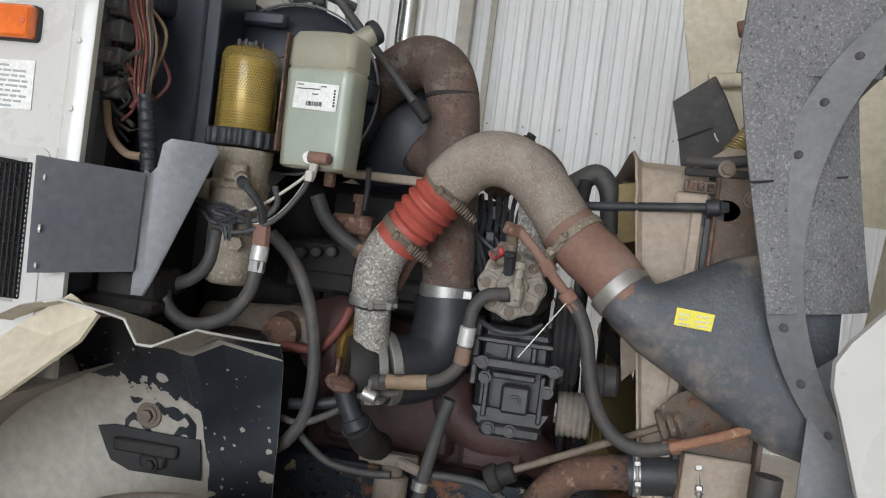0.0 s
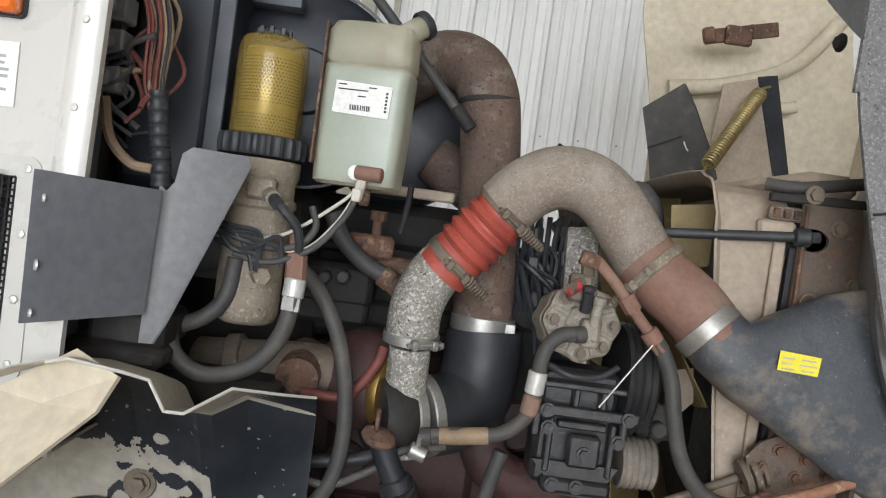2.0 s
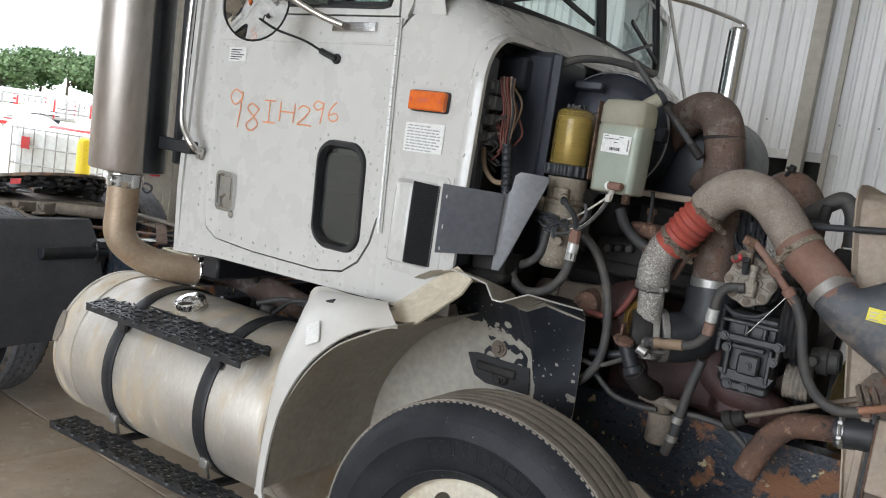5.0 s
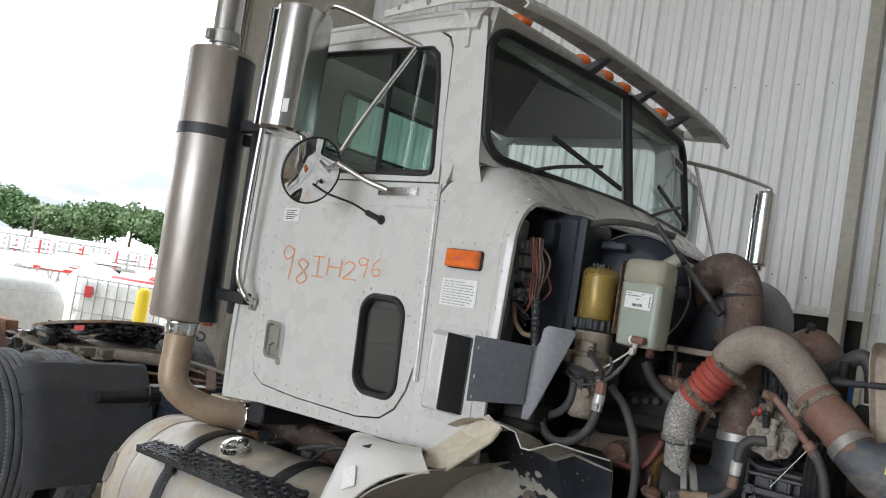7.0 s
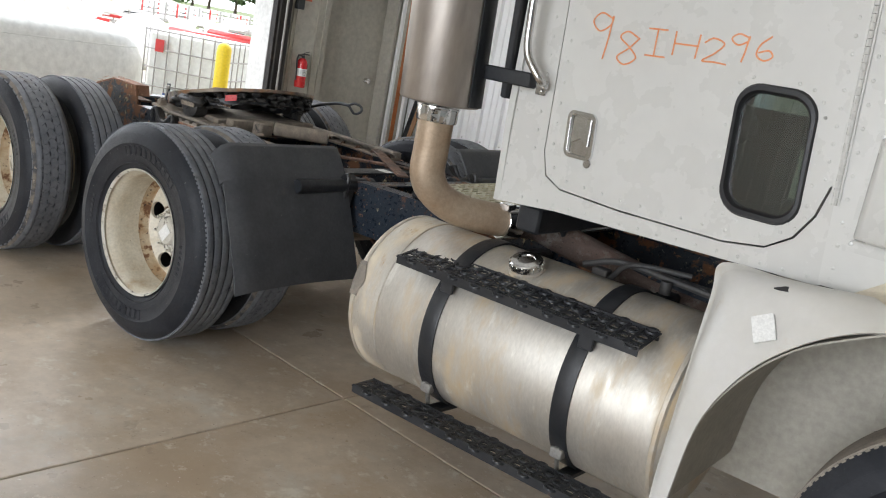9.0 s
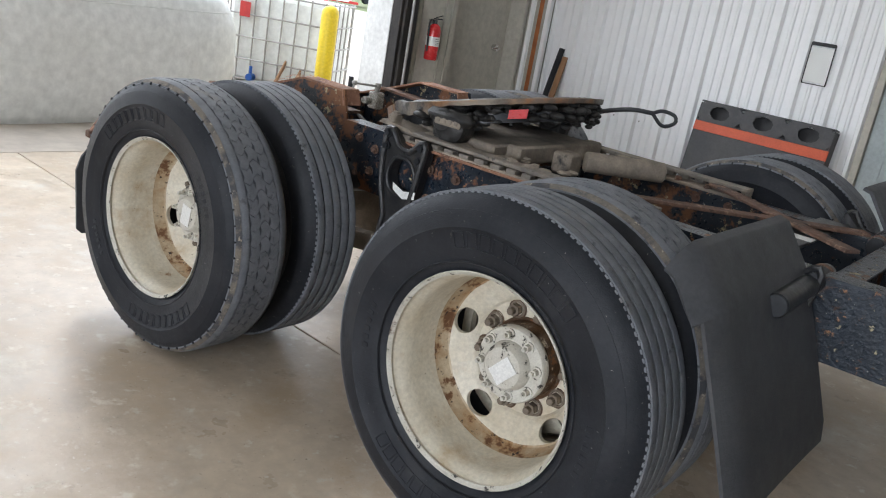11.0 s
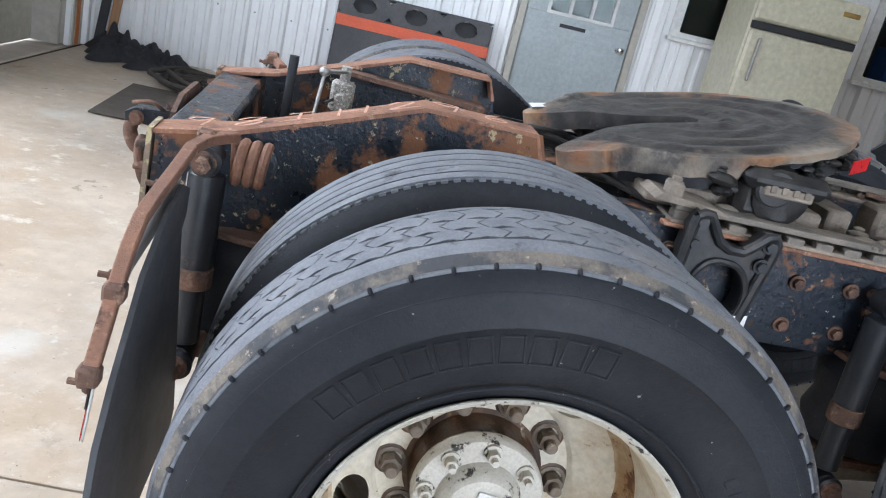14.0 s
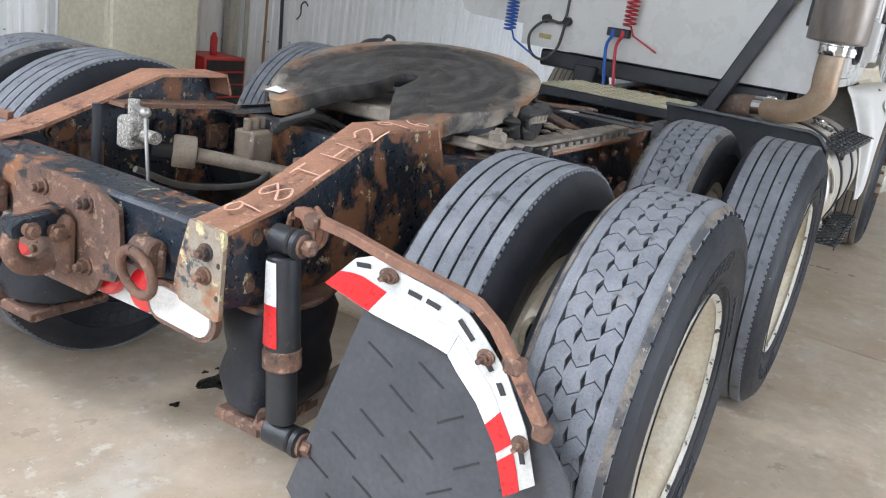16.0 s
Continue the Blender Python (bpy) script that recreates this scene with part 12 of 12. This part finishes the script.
# frame front: rail ends, steering box and spring ahead of the cab
P("front_crossmember", Geo().box((4.45, 0, 0.80), (0.14, 0.86, 0.20), 0.01).box((3.95, 0, 0.74), (0.20, 0.80, 0.10), 0.01), "dark", "dark front crossmember")
P("steering_shaft", Geo().cyl((3.20, 0.30, 1.25), (3.85, 0.42, 0.85), 0.02, n=12), "dark", "dark steering shaft")

# firewall wiring
rn = random.Random(21)
H = [(3.144, -0.87, 1.90), (3.150, -0.87, 1.859), (3.169, -0.87, 1.797), (3.170, -0.87, 1.709), (3.184, -0.87, 1.634), (3.198, -0.87, 1.575), (3.20, -0.86, 1.52)]
P("wire_conduit", Geo().tube([(3.176, -0.87, 1.70), (3.186, -0.87, 1.634), (3.196, -0.87, 1.575), (3.20, -0.86, 1.50)], lambda t: 0.0155 + 0.0012 * math.sin(t * 120), 10, 16), "plastic", "black corrugated wire conduit")
for i in range(18):
    k, m_ = rn.uniform(-0.016, 0.016), rn.uniform(-0.012, 0.012)
    pts = [Vector(p) + Vector((k * (1.5 - 0.2 * j), m_ + rn.uniform(-0.004, 0.004), rn.uniform(-0.004, 0.004))) for j, p in enumerate(H[:4])] + [Vector(H[4])]
    P("harness_wire", Geo().tube(pts, 0.0027, 6, 4), rn.choice(["wire_red", "wire_red", "wire_tan", "wire_tan", "plastic"]), "thin harness wire")
for i in range(14):
    a = Vector((3.07 + rn.uniform(0, 0.10), -0.87 + rn.uniform(-0.02, 0.06), 1.60 + rn.uniform(0, 0.12)))
    b = Vector((3.07 + rn.uniform(0, 0.10), -0.87 + rn.uniform(-0.02, 0.06), 1.70 + rn.uniform(0, 0.26)))
    P("wiring_lead", Geo().tube([a, a.lerp(b, 0.3) + Vector((rn.uniform(-0.05, 0.05), 0, rn.uniform(-0.03, 0.03))), a.lerp(b, 0.7) + Vector((rn.uniform(-0.05, 0.05), 0, 0)), b], rn.choice((0.0025, 0.0035, 0.005)), 7, 5), rn.choice(["plastic", "hose", "wire_tan", "plastic", "wire_red"]), "tangled firewall wire")
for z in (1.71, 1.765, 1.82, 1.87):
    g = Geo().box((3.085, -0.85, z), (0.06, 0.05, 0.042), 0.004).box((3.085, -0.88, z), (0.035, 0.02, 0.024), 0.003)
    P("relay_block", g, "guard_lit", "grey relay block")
P("white_tube", Geo().tube([(3.10, -0.88, 1.68), (3.115, -0.88, 1.62), (3.15, -0.88, 1.585), (3.185, -0.88, 1.58)], 0.008, 8, 6), "wire_tan", "tan tube on the firewall")
P("heater_panel", Geo().box((3.14, -0.60, 1.78), (0.16, 0.24, 0.46), 0.02).box((3.09, -0.70, 1.93), (0.10, 0.14, 0.10), 0.01), "dome", "black heater housing on the firewall")
P("heater_panel_edge", Geo().bar((3.225, -0.715, 1.56), (3.225, -0.715, 2.0), 0.012, 0.03), "dome", "worn dark panel edge")
P("heater_hose", Geo().tube([(3.20, -0.70, 1.96), (3.27, -0.66, 2.0), (3.36, -0.58, 2.01), (3.46, -0.5, 1.99)], 0.012, 8, 6), "hose", "black heater hose")
P("bracket_dark", Geo().box((3.17, -0.80, 1.33), (0.12, 0.14, 0.06), 0.01).box((3.15, -0.82, 1.285), (0.16, 0.10, 0.04), 0.012), "dark", "grime-crusted bracket")
P("dark_tray", Geo().box((3.25, -0.60, 1.08), (0.28, 0.14, 0.30), 0.01), "dark", "dark air tank behind the fender")
P("hood_strut", Geo().tube([(3.41, -0.55, 2.02), (3.53, -0.55, 1.894), (3.655, -0.55, 1.762)], 0.0105, 10, 4), "hose", "thin grey stay")
P("strut_end", Geo().cyl((3.635, -0.55, 1.783), (3.672, -0.55, 1.744), 0.014, n=12, b=0.003), "dark", "dark stay joint")

# ---- radiator, shroud and fan ----
tunnel = [(-0.615, 0.78 + 0.12 * i) for i in range(7)] + [(-0.53 - 0.09 * math.cos(radians(10 * i)), 1.615 + 0.09 * math.sin(radians(10 * i))) for i in range(10)] + [(-0.40 + 0.20 * i, 1.708) for i in range(5)] + [(0.53 + 0.09 * math.sin(radians(15 * i)), 1.615 + 0.09 * math.cos(radians(15 * i))) for i in range(7)] + [(0.615, 1.5 - 0.18 * i) for i in range(5)]


def shroud_at(u, v):
    i = v * (len(tunnel) - 1)
    k = min(int(i), len(tunnel) - 2)
    (y0, z0), (y1, z1) = tunnel[k], tunnel[k + 1]
    y, z = y0 + (y1 - y0) * (i - k), z0 + (z1 - z0) * (i - k)
    lip = 4.19 - 0.14 * (z - 1.26)
    roll = 0.022 * max(0.0, 1 - u / 0.16) ** 2
    x = lip + (4.282 - lip) * u
    return (x, y * (1 + roll / 0.62) - (0.012 * math.sin(u * math.pi) if y < 0 else 0), z + (roll if z > 1.62 else 0.0) + 0.004 * math.sin(v * 40))


sh = P("fan_shroud", Geo().sheet(shroud_at, 12, 70, 0.005), "tan", "tan dusty radiator fan shroud")
rad = P("radiator_core", Geo().box((4.335, 0, 1.24), (0.05, 1.26, 0.92), 0.005), "core", "dark finned radiator core")
for i in range(46):
    P("core_fin", Geo().box((4.300, -0.60 + i * 0.0085, 1.24), (0.016, 0.0022, 0.90), 0), "hose", "", rad)
for k in range(9):
    an = 2 * math.pi * k / 9 + 0.16
    ct = Vector((0, math.cos(an), math.sin(an)))
    tn = Vector((0, -math.sin(an), math.cos(an)))
    loops = []
    for r_, w, tw in ((0.09, 0.05, 0.85), (0.22, 0.075, 0.75), (0.38, 0.09, 0.62), (0.47, 0.085, 0.55)):
        ch = tn * math.cos(tw) * w + Vector((1, 0, 0)) * math.sin(tw) * w
        p = Vector((4.185, 0.0, 1.24)) + ct * r_
        th = Vector((0.004, 0, 0))
        loops.append([p - ch, p + ch, p + ch + th, p - ch + th])
    P("fan_blade", Geo().loft(loops), "ochre", "ochre fan blade", sh)
P("fan_hub", Geo().cyl((4.13, 0, 1.24), (4.22, 0, 1.24), 0.10, n=24, b=0.01), "dark", "dark fan hub", sh)
P("shroud_tab", Geo().loft([[(4.108, -0.44, 1.660), (4.190, -0.47, 1.672), (4.192, -0.47, 1.545), (4.122, -0.44, 1.525)], [(4.110, -0.436, 1.660), (4.192, -0.466, 1.672), (4.194, -0.466, 1.545), (4.124, -0.436, 1.525)]]), "ochre", "olive-tan sheet behind the mouth", sh)
P("radiator_tank", Geo().box((4.345, 0, 1.722), (0.11, 1.26, 0.05), 0.018), "tan", "tan radiator top tank")
P("shroud_boss", Geo().cyl((4.215, -0.632, 1.628), (4.282, -0.640, 1.630), 0.020, n=16, b=0.006), "tan", "", sh)
P("shroud_seam", Geo().bar((4.2835, -0.640, 0.82), (4.2835, -0.640, 1.60), 0.006, 0.012, 0.001), "gasket", "", sh)
P("shroud_flange", Geo().box((4.262, -0.634, 1.21), (0.022, 0.010, 0.80), 0.003), "tan", "", sh)
# rusty side steel with its keyhole
def keyed(g, outer, hole, y, t):
    c = (sum(p[0] for p in hole) / len(hole), sum(p[1] for p in hole) / len(hole))
    angs = sorted(set([round(math.atan2(p[1] - c[1], p[0] - c[0]), 4) for p in hole + outer]))
    A = [(c[0] + ray_out(c, q, outer) * math.cos(q), c[1] + ray_out(c, q, outer) * math.sin(q)) for q in angs]
    H = [(c[0] + ray_out(c, q, hole) * math.cos(q), c[1] + ray_out(c, q, hole) * math.sin(q)) for q in angs]
    return g.loft([[(x, y, z) for x, z in A], [(x, y, z) for x, z in H], [(x, y + t, z) for x, z in H], [(x, y + t, z) for x, z in A]], False, True)


hole = [(4.312 + 0.030 * math.cos(radians(18 * i)), 1.618 + 0.021 * math.sin(radians(18 * i))) for i in range(20)]
rs = P("radiator_side", keyed(Geo(), [(4.288, 0.82), (4.425, 0.82), (4.425, 1.50), (4.412, 1.60), (4.395, 1.690), (4.288, 1.690)], hole, -0.656, 0.010), "side_steel", "rust-brown radiator side steel with a keyhole")
P("keyhole_back", Geo().box((4.312, -0.628, 1.618), (0.09, 0.004, 0.07), 0), "gasket", "", rs)
P("side_flange", Geo().box((4.430, -0.675, 1.25), (0.010, 0.05, 0.86), 0.002), "side_steel", "", rs)
P("side_fold", Geo().box((4.292, -0.662, 1.26), (0.007, 0.012, 0.84), 0.002), "rust", "", rs)
for x, z, q in ((4.304, 1.700, 0.012), (4.356, 1.645, 0.011), (4.395, 1.545, 0.009), (4.345, 1.50, 0.008), (4.33, 1.08, 0.010), (4.40, 1.02, 0.009)):
    P("side_bolt", Geo().bolt((x, -0.657, z), (0, -1, 0), q, 0.012).lathe([(q * 1.5, 0), (q * 1.4, 0.003), (0, 0.003)], (x, -0.656, z), (0, -1, 0), 14), "cast_tan", "rusty bolt with a washer", rs)
lug = P("lug_strip", Geo().box((4.258, -0.648, 1.660), (0.062, 0.010, 0.026), 0.003), "side_steel", "dark strip with three lugs", rs)
for i in range(3):
    P("lug", Geo().box((4.240 + 0.019 * i, -0.656, 1.660), (0.012, 0.010, 0.016), 0.002), "rust", "", lug)
P("top_hose", Geo().tube([(4.235, -0.60, 1.715), (4.28, -0.625, 1.712), (4.34, -0.63, 1.722), (4.42, -0.62, 1.738)], 0.012, 10, 5), "hose", "thin black overflow hose", rs)
P("top_angle", Geo().bar((4.225, -0.650, 1.688), (4.41, -0.655, 1.694), 0.014, 0.016, 0.002), "dark", "", rs)
for k in range(2):
    P("wire_curl", Geo().tube([(4.318 + 0.012 * k + 0.016 * math.cos(t * 0.6), -0.664 - 0.003 * k, 1.505 - 0.004 * k + 0.016 * math.sin(t * 0.6)) for t in range(12)], 0.0022, 6, 1, True, False), "wire_tan", "thin curled wire", rs)
P("radiator_side", Geo().box((4.36, 0.655, 1.26), (0.14, 0.012, 0.88), 0.003), "side_steel", "brown dusted radiator side plate")
P("radiator_stay", Geo().cyl((4.00, -0.60, 1.592), (4.300, -0.672, 1.622), 0.0095, n=12).cyl((4.272, -0.668, 1.619), (4.300, -0.672, 1.622), 0.017, n=12, b=0.003).cyl((4.300, -0.672, 1.622), (4.316, -0.674, 1.624), 0.011, n=6, b=0.001).cyl((4.005, -0.605, 1.592), (4.03, -0.611, 1.596), 0.013, n=8), "plastic", "thin black radiator stay")
g = Geo().prism([(4.237, 1.216), (4.26, 1.245), (4.324, 1.278), (4.35, 1.27), (4.419, 1.215), (4.41, 1.17), (4.37, 1.135), (4.26, 1.145)], (0, -0.685, 0), (1, 0, 0), (0, 0, 1), (0, 0.008, 0))
sp = P("stay_plate", g, "side_steel", "rusty stay plate with bolts")
for x, z in ((4.345, 1.225), (4.295, 1.235), (4.33, 1.19), (4.385, 1.20), (4.27, 1.20)):
    P("plate_bolt", Geo().bolt((x, -0.687, z), (0, -1, 0), 0.009, 0.010), "rust", "", sp)
P("lower_plate", Geo().box((4.36, -0.668, 1.03), (0.13, 0.012, 0.20), 0.003).prism(rounded(0.065, 0.026, 0.002), (4.35, -0.679, 0.99), (1, 0, 0), (0, 0, 1), (0, -0.001, 0)), "tan", "brown lower side plate")
P("grey_post", Geo().tube([(4.43, -0.79, 1.14), (4.425, -0.79, 1.05), (4.42, -0.78, 0.94)], 0.026, 14, 4), "hose", "grey lower post")

# ---- the hood, tipped forward ----
# near side: felt pad, wheel well shell with its riveted rim, white fender edge
g = Geo().sheet(lambda u, v: (4.283 + 0.09 * max(0, 1 - v) ** 1.2 + u * (0.20 + 0.03 * v), -0.805 - 0.05 * (1 - v) + 0.10 * u * u, 1.44 + 0.43 * v + 0.02 * u), 10, 14, 0.008)
pd = P("hood_pad", g, "pad", "grey felt insulation pad in the hood")
g = Geo().sheet(lambda u, v: (4.276 + 0.006 * v + u * 0.26, -0.806 + 0.05 * u, 1.862 + 0.30 * v + 0.02 * u), 8, 6, 0.008)
P("hood_pad", g, "pad", "dark felt insulation pad")
g = Geo().tube([(4.372, -0.83, 1.50), (4.41, -0.82, 1.515), (4.45, -0.80, 1.53), (4.49, -0.78, 1.555)], 0.006, 6, 5)
P("pad_seam", Geo().bar((4.318, -0.842, 1.665), (4.50, -0.76, 1.70), 0.003, 0.004, 0.0005), "dark", "", pd)


def well_at(u, v):
    """The wheel well of the tipped hood: u along the rim, v into the hollow."""
    a = radians(-48 + 118 * u)
    R = 0.44 + 0.0 * v
    cx, cz = 4.80, 1.60
    x = cx - R * math.cos(a) * (1 - 0.10 * v) + 0.12 * v
    z = cz + R * math.sin(a) * (1 - 0.02 * v) * 1.15
    return (x, -0.815 + 0.05 * u + 0.55 * v - 0.10 * v * v, z)


wl_ = P("hood_wheel_well", Geo().sheet(well_at, 30, 10, 0.006), "wellgrey", "grey plastic wheel well shell in the hood")
g = Geo()
rim = []
for i in range(31):
    p = Vector(well_at(i / 30, 0.0))
    rim.append([p + Vector((-0.004, -0.012, 0)), p + Vector((0.004, -0.015, 0)), p + Vector((0.06, -0.055, -0.02)), p + Vector((0.06, -0.048, -0.02))])
P("well_rim", Geo().loft(rim), "wellgrey", "riveted grey rim", wl_)
g = Geo()
for i in range(1, 30, 3):
    p = Vector(well_at(i / 30, 0.0)) + Vector((0.022, -0.028, -0.006))
    g.lathe([(0.0085, 0), (0.007, 0.004), (0, 0.006)], p, (-0.4, -0.9, 0), 10)
P("well_rivets", g, "hose", "", wl_)
g = Geo().sheet(lambda u, v: (4.47 + 0.40 * u, -0.83 - 0.05 * u, 0.95 + 0.40 * v + 0.25 * u * v + 0.1 * v * u), 8, 8, 0.006)
P("well_skirt", g, "wellgrey", "grey skirt under the wheel well", wl_)
g = Geo().prism([(4.456, 1.385), (4.475, 1.42), (4.53, 1.487), (5.3, 2.0), (5.3, 0.8), (4.56, 1.0), (4.522, 1.16), (4.475, 1.30), (4.458, 1.345)], (0, -0.99, 0), (1, 0, 0), (0, 0, 1), (0, 0.02, 0))
P("hood_fender", g, "cab", "white fender of the tipped hood")
g = Geo().sheet(lambda u, v: (4.545 + 0.05 * math.sin(u * 3), -0.76 + 0.80 * u, 1.90 + 0.36 * u * u + 0.42 * v + 0.04 * u), 10, 6, 0.006)
hb = P("hood_brace", g, "wellgrey", "dark pressed brace in the hood")
for p in ((4.54, -0.149, 2.119), (4.55, -0.52, 1.98), (4.55, -0.35, 2.12)):
    P("brace_bolt", Geo().bolt(p, (-1, -0.2, 0), 0.016, 0.014), "dark", "", hb)
# far side and the top of the hood, seen from inside
def far_in(u, v):
    x = 4.36 + 0.13 * max(0.0, 0.55 - v) ** 1.0 + 0.85 * u + 0.03 * math.sin(v * 7)
    return (x, 1.165 + 0.03 * math.sin(u * 5) + 0.04 * u, 1.70 + 1.40 * v)


P("hood_side", Geo().sheet(far_in, 16, 16, 0.008), "hoodin", "cream fibreglass inside of the hood")
P("hood_top", Geo().sheet(lambda u, v: (5.14 + 0.05 * math.cos(v * 6.28) + 0.15 * u, -0.86 + 2.03 * v, 1.2 + 1.9 * u), 10, 14, 0.010), "hoodin", "cream fibreglass inside of the hood top")
P("hood_rib", Geo().tube([(4.47, 1.14, 2.21), (4.70, 1.13, 2.25), (4.95, 1.13, 2.36), (5.10, 1.10, 2.55)], 0.03, 10, 5).tube([(4.80, 1.14, 1.9), (4.86, 1.14, 2.15), (4.98, 1.13, 2.2)], 0.025, 10, 5), "hoodin", "moulded rib in the hood")
g = Geo().bar((4.545, 0.99, 2.385), (4.80, 0.95, 2.44), 0.012, 0.055, 0.004).cyl((4.53, 0.97, 2.38), (4.57, 0.96, 2.392), 0.032, n=16, b=0.006).box((4.66, 0.965, 2.40), (0.10, 0.03, 0.07), 0.006).bolt((4.70, 0.945, 2.43), (0, -1, 0), 0.010, 0.012).bolt((4.62, 0.95, 2.40), (0, -1, 0), 0.010, 0.012)
P("hood_hinge", g, "rust", "rusty hood hinge bracket")
a, b = Vector((4.742, 0.885, 2.186)), Vector((4.505, 0.617, 1.87))
d = (b - a).normalized()
u_, v_, _ = basis(d)
L = (b - a).length
pts = [a + d * (L * t / 400) + (u_ * math.cos(t * 0.5) + v_ * math.sin(t * 0.5)) * 0.024 for t in range(401)]
hs = P("hood_spring", Geo().tube(pts, 0.0042, 5, 1, True, False), "spring", "yellow zinc coil spring")
P("spring_hook", Geo().tube([b, b + d * 0.04, b + d * 0.07 + Vector((-0.02, 0, -0.02))], 0.005, 6, 4).tube([a, a - d * 0.03, a - d * 0.05 + Vector((0.02, 0, 0))], 0.005, 6, 4), "spring", "", hs)
g = Geo().prism([(4.315, 2.067), (4.452, 2.175), (4.50, 2.10), (4.583, 1.937), (4.614, 1.851), (4.55, 1.80), (4.385, 1.783), (4.358, 1.911)], (0, 0.85, 0), (1, 0, 0), (0, 0, 1), (0.01, 0.010, 0))
fp = P("rubber_flap", g, "hose", "dark rubber splash flap")
P("flap_seam", Geo().bar((4.350, 0.842, 1.925), (4.470, 0.842, 1.985), 0.004, 0.006, 0.001), "dark", "", fp)
P("flap_staple", Geo().tube([(4.478, 0.84, 1.965), (4.487, 0.835, 1.945), (4.497, 0.84, 1.935)], 0.003, 6, 4), "label", "", fp)
g = Geo().prism([(4.62, 2.21), (4.81, 2.265), (4.915, 1.87), (4.63, 1.82), (4.60, 1.95)], (0, 0.93, 0), (1, 0, 0), (0, 0, 1), (0.0, 0.010, 0))
P("rubber_flap", g, "tan", "dusty rubber flap")
g = Geo().prism([(4.74, 2.25), (4.81, 2.265), (4.915, 1.87), (4.86, 1.86)], (0, 0.92, 0), (1, 0, 0), (0, 0, 1), (0.0, 0.008, 0))
P("rubber_flap", g, "rubber", "dark rubber strip")

# rivets, print and grooves too small to pick apart
for ob in bpy.data.objects:
    if ob.name.split(".")[0] in ("rivet_row", "door_rivets", "well_rivets", "sleeve_holes", "printed_text", "label_print", "flap_groove", "plate_slot", "deck_tread", "grip_tread", "block_bolts", "handwriting", "chalk_number", "grille", "mud_lump", "drain_hole"):
        tagged(ob, kind="stuff")
